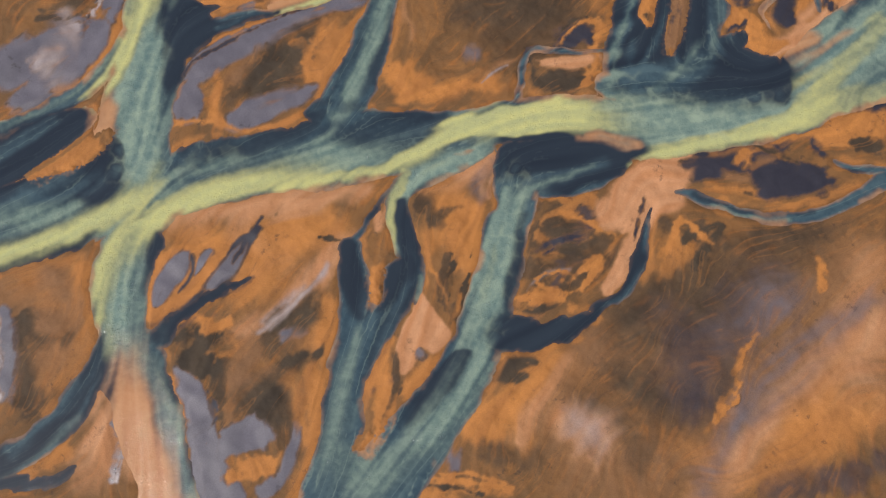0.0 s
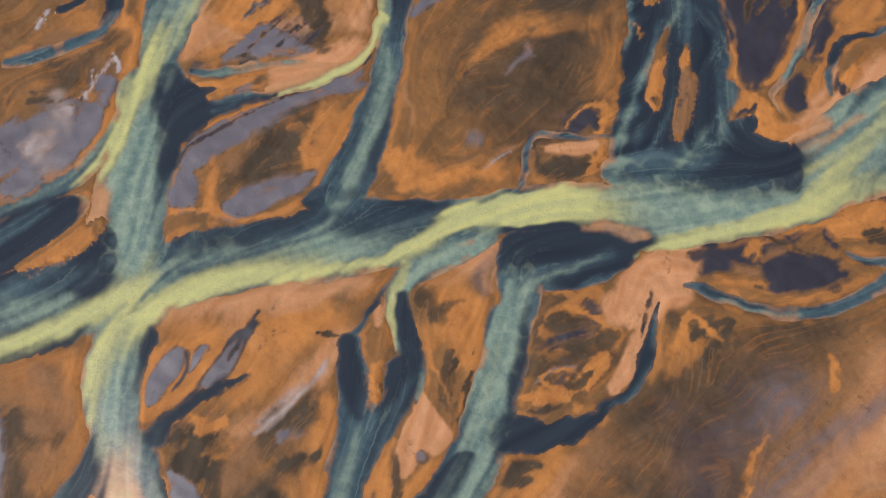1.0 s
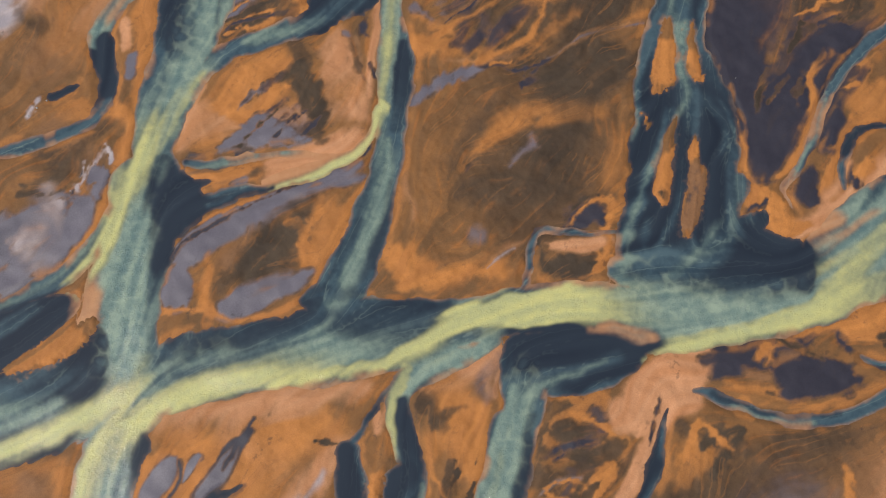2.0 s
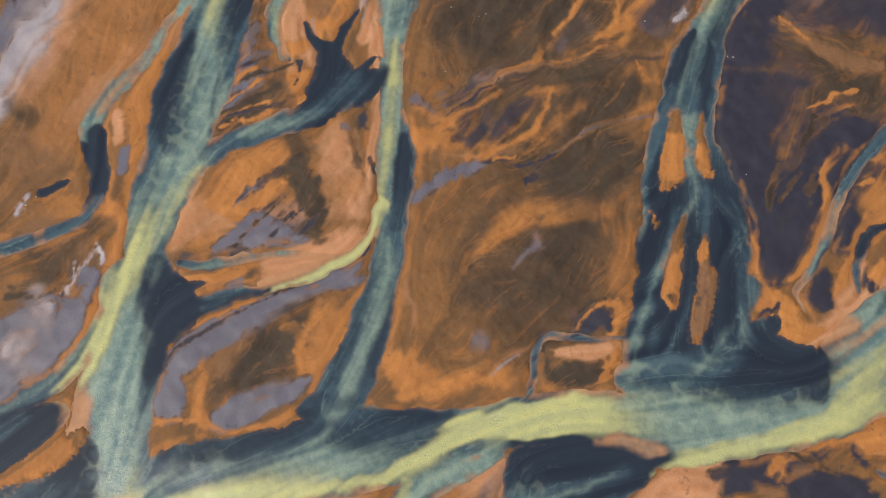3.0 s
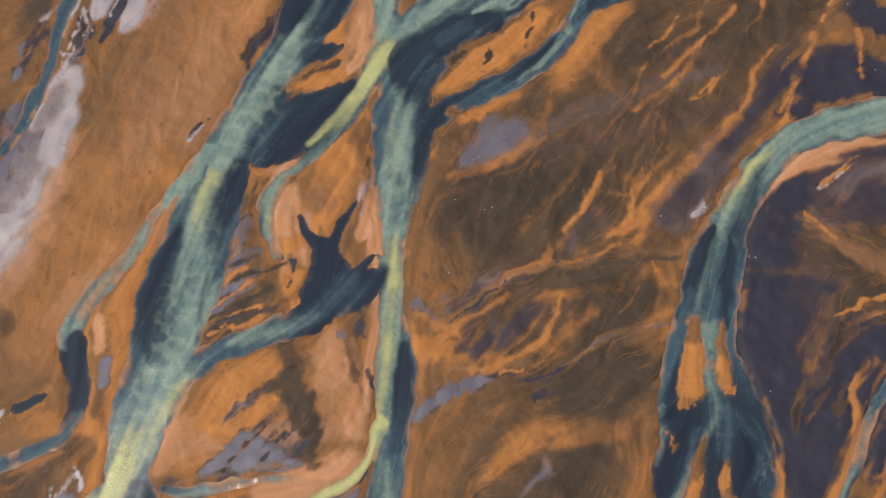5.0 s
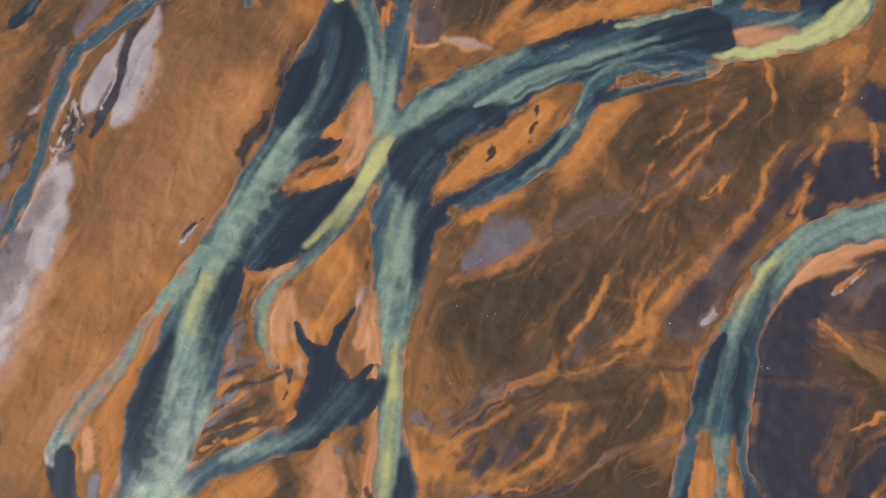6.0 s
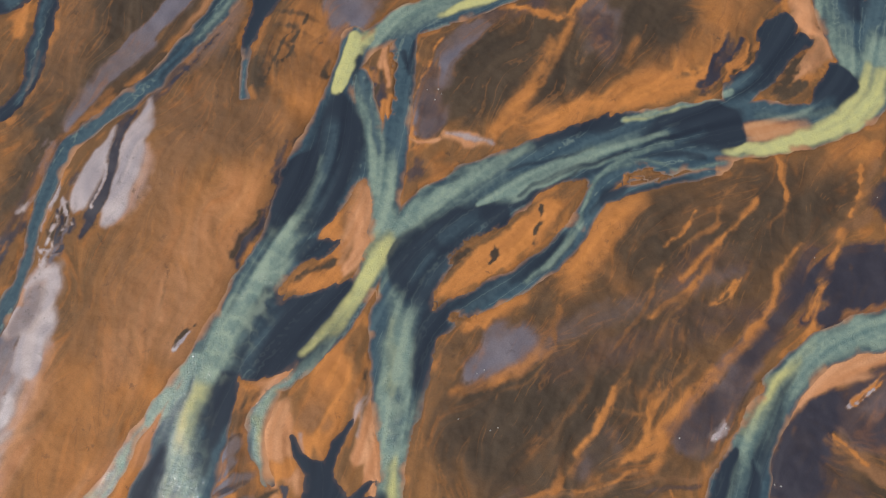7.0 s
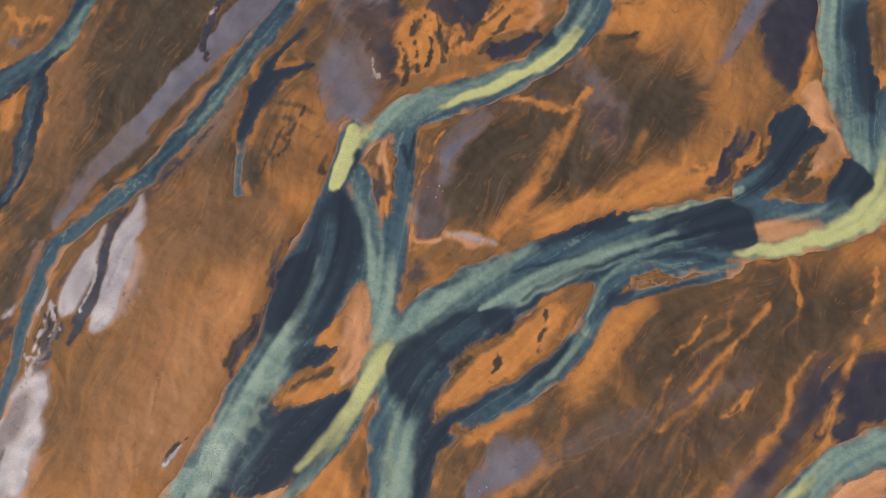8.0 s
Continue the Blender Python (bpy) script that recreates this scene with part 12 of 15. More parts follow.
land(BRIGHT, 0.4, 0.5, (52, 53.7, 1.2), (55.3, 52.9, 2.56), (58.4, 53.7, 1.71))
land(ASH, 0.2, 0.5, (49.3, 56.1, 0.43), (52.1, 57.7, 0.6), (53, 58.3, 0.26))
land(ASH, 0.2, 0.5, (50.7, 53.6, 0.51), (52.3, 54.7, 0.51), (53.3, 55.5, 0.26))
land(BRIGHT, 0.3, 0.3, (46.8, 77, 0.27), (49, 72.5, 0.36), (49.8, 67.3, 0.44), (50, 63, 0.52))
land(ASH, 2.0, 0.4, (64.7, 127.1, 2.95, 0.7), (70.7, 127.3, 2.36, 0.8), (78.4, 126.9, 2.95, 0.8))
land(ASH, 2.0, 0.3, (66.1, 108.3, 3.8, 0.45), (74.8, 110.2, 6.67, 0.5))
land(PEAT, 4.0, 0.3, (4.7, 122.7, 3.9, 0.5), (21.4, 124.6, 5.87, 0.5), (34.2, 125.5, 4.9, 0.5))
land(PEAT, 3.0, 0.3, (20.5, 105.9, 5.68, 0.45), (25.5, 95, 5.56, 0.4))
land(BRIGHT, 0.5, 0.3, (57.9, 123.5, 0.78), (57.2, 125.6, 0.69), (58.1, 127.8, 0.39))
land(PALE, 0.12, 0.5, (39.7, 106.8, 0.19), (41.3, 108, 0.38), (42.7, 109.4, 0.19))
load(MUD, 1.2, 0.05, (-49.4, 102.7, 0.75, 0.3), (-54.5, 96.9, 1.49, 0.5), (-57.4, 92.8, 1.48, 0.5))
load(YELLOW, 1.0, 0.05, (-8.1, 104.3, 0.76, 0.5), (-8, 98.4, 0.93, 0.8), (-8.6, 91.6, 0.92, 0.7), (-9.2, 85, 0.91, 0.7))
land(PEAT, 2.5, 0.3, (19.1, 79.2, 5.4, 0.35), (25.6, 68.4, 5.29, 0.35), (14.9, 63.4, 4.36, 0.35))
land(ASH, 1.5, 0.4, (51.3, 102.5, 4.13, 0.6), (49.1, 90.8, 5.52, 0.6), (55.9, 86, 5.47, 0.6))
land(PEAT, 0.3, 0.7, (58.7, 79.6, 0.45), (56.6, 76.9, 0.63), (54.5, 74.7, 0.36))
land(PEAT, 0.3, 0.7, (65.4, 88.7, 0.73), (69.2, 90.1, 0.92), (71.8, 90.3, 0.73))
land(BRIGHT, 0.25, 0.6, (60.7, 87.9, 0.27), (64.6, 90.2, 0.46), (69.4, 91.3, 0.46), (72.1, 92.2, 0.28))
land(BRIGHT, 0.2, 0.5, (8.4, 82.5, 0.36), (11.2, 82.9, 0.45), (15.7, 83.6, 0.36))
land(UMBER, 0.8, 0.4, (47.1, 98.4, 0.37, 0.6), (57.3, 97.5, 0.74, 0.6), (66.2, 94.4, 0.93, 0.5))
# northern forks: threads and pools of the water
spread(LOAD, DEEP, 0.05, 1, (-18.4, 163.5, 0.19), (-17.3, 163.8, 0.19), (-15.6, 162.7, 0.46), (-13.9, 159.3, 0.55), (-13.2, 154, 0.73), (-20.7, 153.4, 0.55), (-19.7, 157.9, 0.37))
spread(LOAD, DEEP, 0.05, 1, (-20.7, 154.2, 0.55), (-22, 151.4, 0.91), (-24, 145.1, 1.79), (-26.5, 140.5, 1.24), (-28.2, 140.7, 0.35), (-27.9, 145.1, 0.36), (-26.9, 150.5, 0.27), (-24.3, 153.1, 0.27))
spread(LOAD, DEEP, 0.05, 0.9, (-13.9, 157.9, 0.55), (-14.6, 151.4, 0.45), (-16.8, 145, 0.36), (-18.5, 140.6, 0.35), (-23.8, 139.6, 1.77), (-22.2, 145.1, 2.68), (-19.3, 151.4, 2.72), (-17.8, 156, 2.29))
load(SLATE, 1.5, 0.06, (-18.1, 157.9, 2.2, 0.5), (-19.3, 151.4, 2.17, 0.5), (-21.3, 145.1, 1.79, 0.5))
load(MILKY, 0.8, 0.05, (-20.6, 152.3, 0.64, 0.4), (-22.3, 146.9, 1.08, 0.5), (-25.6, 140.6, 1.24, 0.7), (-28.8, 134.6, 1.58, 0.8), (-31.1, 127.8, 1.9, 0.9), (-34.2, 122.9, 2.73, 0.9), (-37.3, 118.1, 3.89, 0.9))
load(YELLOW, 0.6, 0.05, (-11.9, 176, 0.76, 0.5), (-14.3, 173.7, 1.14, 1), (-16.5, 170, 1.32, 1), (-17.9, 166.1, 1.12, 1), (-18.3, 164.2, 0.84, 1))
load(MILKY, 1.2, 0.06, (0.5, 181.5, 2.3, 0.7), (-6.2, 179, 2.68, 0.8), (-11, 176, 1.71, 0.8))
load(SLATE, 0.8, 0.05, (-13.7, 172, 0.94, 0.8), (-13.6, 165.5, 1.3, 0.9), (-12.1, 159.8, 1.1, 0.9), (-11.1, 154, 1.27, 0.9))
load(DEEP, 0.4, 0.05, (-14.5, 171, 0.75, 0.9), (-15.3, 166.5, 0.84, 0.8))
load(MILKY, 0.5, 0.04, (-14.3, 162.6, 0.46, 0.5), (-12.6, 158.8, 0.55, 0.7), (-12, 153.2, 0.82, 0.8), (-10.8, 146.8, 1.44, 0.8), (-8.8, 142.3, 2.13, 0.8))
spread(LOAD, DEEP, 0.05, 1, (-26.5, 129.1, 0.35), (-19.9, 129.8, 0.26), (-16.5, 131.8, 0.17), (-15, 131.9, 0.17), (-15.4, 129.4, 0.35), (-18, 125.2, 0.43), (-21.3, 122, 0.43), (-26.3, 118.8, 0.68), (-32.1, 119, 0.85), (-31.7, 123.7, 3.42), (-29.2, 128.5, 2.16))
load(SLATE, 1.5, 0.06, (-27.6, 127.8, 1.73, 0.5), (-30, 123.7, 2.91, 0.6), (-30.6, 119.6, 1.7, 0.5))
load(YELLOW, 0.8, 0.05, (-8.7, 139.6, 1.59, 0.6), (-11.2, 136.2, 2.46, 0.9), (-13, 131.9, 1.91, 1), (-15.5, 127.7, 1.38, 0.9), (-18.8, 123.6, 0.77, 0.8), (-22.1, 120.4, 0.51, 0.7))
spread(LOAD, DEEP, 0.05, 0.9, (-7.1, 139.3, 0.53), (-0.4, 142.6, 1.78), (8.1, 142.8, 0.71), (7.3, 139.5, 0.44), (0.1, 134.4, 0.7), (-1.6, 126.8, 1.72), (-4.3, 127.6, 2.15), (-7.8, 129.3, 0.69), (-9.4, 135.3, 0.26))
load(SLATE, 1.5, 0.06, (-0.8, 138.7, 2.65, 0.5), (-4.3, 132.7, 2.26, 0.5))
load(MILKY, 1.2, 0.05, (-7.8, 129.3, 1.56, 0.6), (-7.2, 123.5, 2.39, 0.8), (-7.3, 117.1, 2.86, 0.9))
load(MILKY, 1.0, 0.05, (-7.9, 140.5, 1.24, 0.8), (-4.3, 143.6, 1.96, 0.8), (1.1, 146.7, 1.79, 0.7), (7.4, 149.5, 1.44, 0.6))
load(YELLOW, 0.7, 0.05, (22.3, 190.7, 1.17, 0.5), (19, 187.6, 1.55, 0.9), (14, 184.5, 1.35, 1), (9.1, 181.9, 1.15, 1), (4.3, 179.9, 0.96, 0.8), (-0.1, 178.2, 0.76, 0.8))
spread(LOAD, DEEP, 0.1, 1, (19.8, 193.6, 0.2), (18.8, 191.3, 0.39), (16.1, 189.2, 0.58), (11.2, 188.1, 0.49), (9.3, 188.1, 0.49), (13.3, 190.3, 0.39), (16.3, 192.4, 0.29))
spread(LOAD, DEEP, 0.05, 0.9, (30.5, 158.2, 0.18), (29.4, 157.3, 0.46), (24.9, 156.1, 0.91), (15.7, 154.6, 0.91), (20.4, 158, 0.37), (27, 160.8, 0.37), (30.3, 161.1, 0.46))
spread(LOAD, DEEP, 0.05, 1, (37.1, 160.3, 0.74), (43.7, 161.6, 0.37), (48.4, 160.6, 0.28), (50.3, 157.8, 0.18), (50.5, 154.9, 0.18), (49.2, 152.9, 0.27), (42.9, 153.5, 1.27), (36.6, 153.7, 2.27), (33.1, 155.8, 2.28))
load(SLATE, 1.2, 0.06, (37.7, 156.5, 1.46, 0.5), (43.3, 157.4, 1.46, 0.5))
load(MILKY, 0.3, 0.03, (30.6, 158.7, 0.64, 1), (36.2, 160.2, 1.01, 1), (41.8, 161.8, 1.11, 0.9), (47.5, 163, 1.11, 0.7))
load(YELLOW, 0.5, 0.04, (30.7, 158.7, 0.37, 0.7), (36.2, 160.1, 0.46, 0.6), (40.9, 161.5, 0.37, 0.4))
load(SLATE, 1.2, 0.06, (52, 162, 2.77, 0.9), (59.2, 160.2, 2.39, 0.9), (64.9, 161.7, 2.58, 0.8))
load(MUD, 1.0, 0.05, (51.6, 156.5, 1.28, 0.8), (56, 157.2, 1.83, 0.9), (60.7, 157.7, 1.1, 0.5))
load(MILKY, 1.0, 0.05, (52.6, 159.2, 0.92, 0.4), (59.9, 158.6, 1.1, 0.6), (65.5, 160, 1.1, 0.6))
load(YELLOW, 0.7, 0.05, (47.3, 152.5, 0.82, 0.9), (53.8, 153.9, 1.09, 1), (60.4, 155.7, 1.46, 1), (66.3, 158.6, 1.65, 1), (70.7, 163.6, 1.67, 0.9), (72.9, 167.6, 1.49, 0.6))
spread(LOAD, DEEP, 0.1, 1, (64.7, 168.3, 0.28), (67.6, 168.2, 0.28), (69.7, 166.7, 0.19), (70.4, 164.3, 0.28), (67.7, 162.4, 1.11), (63.9, 161.7, 1.48), (60.3, 162.3, 0.55), (63.4, 164.8, 0.46))
spread(LOAD, DEEP, 0.1, 1, (58.4, 178, 0.19), (59.7, 176.8, 0.19), (59.4, 174.7, 0.28), (61.8, 172.9, 0.19), (61.4, 171, 0.19), (57.7, 169.1, 0.37), (56.3, 166.8, 1.12), (53.2, 164.4, 1.86), (51, 165.4, 0.93), (53.2, 168.3, 0.37), (54.4, 171.8, 0.28), (54.5, 174.3, 0.28), (56.5, 176.8, 0.29))
load(SLATE, 1.2, 0.06, (54.4, 166.8, 0.93, 0.6), (51.9, 164.9, 1.49, 0.8), (47.5, 163.2, 1.48, 0.8))
load(MILKY, 0.6, 0.05, (68.2, 198.9, 1.39, 0.9), (66.6, 191.3, 1.37, 0.9), (65.2, 183.9, 1.16, 0.8), (66, 176.7, 0.76, 0.5), (67.8, 169.7, 0.94, 0.5))
spread(LOAD, DEEP, 0.05, 0.9, (73.8, 197.8, 1.19), (77.5, 197.7, 0.49), (75.7, 191.2, 0.29), (72.8, 188.1, 0.29), (72.9, 181.8, 0.29), (72.8, 176.6, 0.38), (70.7, 176.7, 1.33), (70, 184.9, 1.93), (70.5, 192.4, 1.57))
load(MILKY, 0.25, 0.04, (5.5, 144.2, 0.71, 1), (10, 146, 1.16, 0.9), (17.3, 148.2, 1.35, 0.8), (24.6, 150.8, 1.36, 0.7), (31, 152.6, 1.09, 0.6), (37.5, 154.4, 1.09, 0.5))
load(DEEP, 0.3, 0.05, (10.6, 150.2, 0.63, 0.7), (17.4, 151.8, 0.72, 0.7), (24.7, 153.3, 0.64, 0.6))
load(DEEP, 0.3, 0.05, (9.9, 143.7, 0.53, 0.7), (16.3, 146, 0.54, 0.6), (22.6, 147.8, 0.54, 0.6))
load(MILKY, 0.5, 0.04, (33.7, 151.7, 0.54, 0.6), (28.6, 150.4, 0.81, 0.8), (24.8, 147.4, 0.72, 0.8), (21.9, 142, 0.71, 0.7), (18, 135.9, 0.96, 0.6), (12.6, 131.5, 0.52, 0.7))
spread(LOAD, DEEP, 0.05, 1, (5.9, 143.4, 0.27), (10.4, 143, 0.27), (9.7, 140.4, 0.35), (5.4, 139.2, 0.53), (-0.5, 136.1, 1.05), (-2.2, 139.6, 1.77), (1, 142.9, 1.33))
load(DEEP, 0.4, 0.05, (29.3, 147.5, 1.44, 0.9), (26.5, 145.7, 1.43, 0.9), (24.1, 142.9, 0.71, 0.6))
load(SLATE, 1.0, 0.05, (9.6, 130.9, 1.21, 0.6), (5.2, 128, 1.38, 0.6), (0.8, 125.5, 1.2, 0.6))
load(MILKY, 0.5, 0.05, (-61.1, 200.4, 0.9, 0.8), (-64.7, 192.5, 0.88, 0.9), (-67.3, 188.9, 0.78, 0.9), (-70.4, 186.6, 0.49, 0.5))
load(DEEP, 0.5, 0.05, (-70.7, 189.1, 1.37, 0.8), (-74.1, 185.4, 1.75, 0.8))
load(SLATE, 1.0, 0.05, (-28, 195.6, 1.38, 0.5), (-33.5, 188.1, 1.36, 0.6), (-39.8, 179.8, 1.15, 0.5), (-45.8, 171.6, 1.13, 0.5))
load(MILKY, 0.5, 0.05, (-32.2, 190.8, 0.49, 0.5), (-37.1, 183.4, 0.58, 0.5), (-43.2, 174.3, 0.47, 0.5))
load(DEEP, 0.3, 0.05, (-25.4, 191.8, 1.37, 1), (-30.5, 185.8, 1.74, 1), (-32.6, 179.8, 1.53, 1), (-34.1, 172.7, 0.85, 1))
# northern flats
land(SILT, 1.0, 0.3, (-18, 189, 3.9, 0.7), (-15.9, 181.6, 4.81, 0.8), (-14.8, 177, 2.86, 0.8))
land(ASH, 1.0, 0.4, (-14.2, 195.5, 3.95, 0.8), (-11.1, 189, 2.92, 0.8), (-10.1, 182.6, 2.31, 0.7))
land(ASH, 0.6, 0.4, (-0.4, 197.5, 4.95, 0.9), (3.1, 194.2, 2.36, 0.9), (4, 191.5, 0.78, 0.9))
land(BRIGHT, 0.4, 0.5, (-6.3, 192.1, 2.55), (-3.8, 186.8, 2.33), (-2.3, 195.3, 2.56))
land(PEAT, 0.2, 0.6, (-6.7, 182.6, 0.58), (-6.4, 185.7, 0.48), (-7.1, 190, 0.29))
land(PEAT, 0.2, 0.6, (-4.8, 184.9, 0.58), (-4.3, 188.9, 0.49), (-5.5, 194.3, 0.3))
land(PEAT, 0.2, 0.6, (-2.4, 185.9, 0.58), (-2.2, 189.9, 0.49), (-3.1, 195.3, 0.3))
land(PEAT, 0.2, 0.6, (-0.2, 186.7, 0.58), (-0.6, 192.1, 0.49), (-1.4, 196.4, 0.3))
land(BRIGHT, 0.3, 0.5, (6.9, 190.9, 1.17), (9, 194.1, 1.18), (12, 196.8, 1.19))
land(PEAT, 0.2, 0.6, (6.4, 188.2, 0.49), (9.4, 192, 0.49), (11.4, 195.2, 0.3))
land(PEACH, 0.6, 0.3, (17.4, 197.3, 1.38), (16.3, 194.6, 0.98), (14.3, 192.4, 0.49))
land(PEAT, 1.5, 0.4, (1.3, 164.4, 3.72, 0.7), (5, 168.3, 4.68, 0.7), (8.9, 173.2, 4.72, 0.6))
land(SILT, 1.5, 0.4, (1.3, 172.3, 2.26, 0.6), (4.2, 175.8, 1.33, 0.6))
land(ASH, 1.2, 0.4, (25.7, 177.1, 2.85, 0.6), (28.1, 171, 2.26, 0.6))
land(PEAT, 1.2, 0.4, (36.2, 178, 4.77, 0.7), (38.2, 173.9, 3.21, 0.6))
land(PEAT, 0.6, 0.5, (41.9, 178, 1.14, 0.7), (40, 172.9, 0.94, 0.7), (44.6, 181.5, 1.92, 0.5))
land(BRIGHT, 1.0, 0.4, (12.3, 160.5, 1.47, 0.8), (17.2, 168.2, 1.68, 0.7), (21.3, 175.1, 1.33, 0.7), (23.5, 180.2, 0.96, 0.6))
land(BRIGHT, 1.2, 0.4, (17.6, 156.8, 0.91, 0.9), (25.2, 160.6, 1.47, 0.9), (33.6, 163.2, 2.78, 0.9), (40.7, 164.8, 2.23, 0.9))
land(BRIGHT, 1.0, 0.4, (31.2, 168.1, 1.31, 0.7), (33.4, 173, 1.13, 0.7))
land(UMBER, 3.0, 0.3, (45.5, 191.6, 8.8, 0.5), (49.2, 179.9, 6.69, 0.6))
land(BRIGHT, 3.0, 0.3, (35.9, 192.7, 6.86, 0.6), (43.8, 193.7, 5.89, 0.6), (48, 176.9, 4.75, 0.5))
land(PEAT, 0.3, 0.4, (30.3, 190.4, 0.49), (31.8, 190.8, 0.88), (33.3, 191.5, 0.49))
land(ASH, 0.2, 0.5, (44.7, 164.8, 0.74), (46.2, 168.9, 1.12), (48.7, 173, 0.66))
land(ASH, 0.2, 0.5, (47, 166.9, 0.47), (49.1, 169.9, 0.66), (51.4, 173.3, 0.38))
land(BRIGHT, 0.2, 0.5, (47.8, 165.7, 0.47), (50.3, 167.9, 0.65), (52.6, 171.8, 0.66))
land(PEAT, 0.2, 0.5, (49.2, 165.9, 0.37), (51.8, 168.8, 0.47), (53.2, 172.8, 0.28))
land(SILT, 0.8, 0.3, (55.6, 198.5, 1.19, 0.9), (51.4, 191.5, 1.08, 0.8), (47.5, 186.2, 0.77, 0.7))
land(PEACH, 0.5, 0.2, (63.6, 180.3, 1.91), (62.6, 176.2, 2.47), (65.1, 173.7, 1.32), (66.4, 169.7, 0.94))
land(PEACH, 0.6, 0.2, (8.2, 181.4, 0.58), (5.2, 178.9, 0.96), (6.7, 178.3, 0.76))
land(PALE, 0.12, 0.5, (-12.1, 187.4, 0.29), (-11.7, 185.3, 0.39), (-10.9, 183.9, 0.29))
land(PEAT, 0.2, 0.5, (-29.8, 167.7, 0.37), (-29, 170.6, 0.56), (-27.8, 173.6, 0.38), (-26.2, 175.4, 0.19))
land(PEAT, 0.2, 0.5, (-27.8, 170.1, 0.56), (-26.5, 171.1, 0.47), (-25.6, 172.6, 0.19))
land(PEAT, 0.2, 0.5, (-25.9, 173.6, 0.28), (-24.3, 176.1, 0.48), (-23.4, 178.6, 0.19))
land(PEAT, 0.3, 0.5, (-30.9, 165.7, 0.75), (-29.6, 167.7, 0.47))
land(PEAT, 0.6, 0.4, (-32.2, 164.3, 1.3, 0.6), (-31.4, 166.7, 0.93, 0.6))
land(PEAT, 1.5, 0.3, (-54.7, 185.2, 5.81, 0.5), (-48.5, 192.6, 8.84, 0.5), (-55.9, 177.9, 4.78, 0.4))
land(ASH, 0.25, 0.6, (-46.3, 165.9, 0.37), (-42.9, 169.8, 0.56), (-36.8, 177.7, 0.29))
land(PEACH, 1.0, 0.3, (-52.5, 162, 0.74, 0.6), (-47.4, 167.8, 0.84, 0.7), (-41.3, 174.2, 0.57, 0.5))
land(PEACH, 0.6, 0.2, (-12.4, 146.8, 1.44), (-12.7, 141.4, 1.77), (-14.1, 135.3, 2.1), (-16.1, 133.2, 1.05))
land(BRIGHT, 0.5, 0.4, (-24.3, 130.7, 1.21), (-20.9, 132.4, 1.74), (-17.4, 133.2, 1.22))
land(PEACH, 0.5, 0.2, (-11.9, 174.5, 0.95), (-10, 172.4, 0.94), (-10.7, 168.5, 1.12))
land(PALE, 0.5, 0.2, (-63.8, 134, 1.75), (-64.6, 126.4, 3.44), (-65.3, 119.1, 4.24))
land(SILT, 2.0, 0.2, (-66.8, 129.8, 2.08, 0.6), (-65.3, 132.3, 1.22, 0.5))
land(PALE, 0.4, 0.2, (-49.8, 158.2, 0.74), (-51.3, 154.4, 1.82), (-52.5, 148, 2.7), (-54.3, 143.5, 2.14))
land(PALE, 0.4, 0.3, (-55.9, 154.4, 0.91), (-57.7, 149.9, 1.45), (-59.4, 145.4, 1.79))
land(ASH, 0.2, 0.4, (-54.5, 154.4, 0.82), (-55.7, 149, 1.08), (-57.4, 143.6, 1.25), (-58.3, 139.6, 0.89))
land(ASH, 0.2, 0.5, (-61.9, 143.6, 0.36), (-62.8, 140.1, 0.35), (-63.4, 137.5, 0.26))
land(PALE, 0.2, 0.5, (-62.7, 146.3, 0.27), (-63, 141.8, 0.36), (-64.4, 138.3, 0.35))
land(ASH, 0.2, 0.6, (-60.9, 139.2, 0.27), (-62, 137.4, 0.35), (-64.1, 136.2, 0.26))
land(ASH, 0.2, 0.6, (-60.4, 142.3, 0.27), (-61, 140.1, 0.35), (-63.1, 138.5, 0.26))
land(ASH, 0.2, 0.6, (-62.6, 134.9, 0.26), (-63.7, 134.2, 0.35), (-65, 133.2, 0.26))
land(PEAT, 0.4, 0.6, (-34.2, 136.4, 0.88), (-32.6, 138.5, 1.41), (-30.9, 140.7, 0.89), (-30.1, 142, 0.44))
land(PALE, 0.12, 0.5, (-43.4, 120.7, 0.17), (-41.8, 122.3, 0.34), (-39.8, 124.2, 0.17))
land(PEAT, 0.15, 0.5, (-43.8, 120.1, 0.17), (-42.1, 123, 0.26), (-39.5, 124.7, 0.17))
land(BRIGHT, 0.5, 0.4, (6, 124.2, 1.37), (8.2, 127.1, 1.38), (10, 129.6, 0.69))
land(SILT, 1.0, 0.3, (8.4, 121, 3.4, 0.7), (11.9, 122.6, 3.41, 0.7), (4.1, 117.8, 3.37, 0.7))
land(BRIGHT, 0.5, 0.3, (57, 123, 1.02), (59.1, 128.8, 0.78), (62, 134.7, 0.7), (63.9, 139, 0.44))
land(ASH, 1.0, 0.3, (55, 127.2, 2.92, 0.8), (59.1, 132.2, 2.6, 0.8), (64.9, 130.4, 5.19, 0.9))
land(BRIGHT, 1.2, 0.4, (22.8, 135.9, 5.26, 0.7), (28.6, 142.8, 4.44, 0.7), (32.3, 145.5, 2.68, 0.6))
load(SLATE, 1.0, 0.05, (-63, 199.3, 2.59, 0.8), (-66.1, 192.8, 2.56, 0.8), (-70.5, 187.2, 2.92, 0.8), (-75.8, 183.1, 3.48, 0.8))
load(SLATE, 0.8, 0.05, (-69.9, 184.3, 0.97, 0.7), (-70.1, 178.1, 1.34, 0.8), (-70.4, 168.5, 1.13, 0.7), (-72.1, 162.7, 0.93, 0.6))
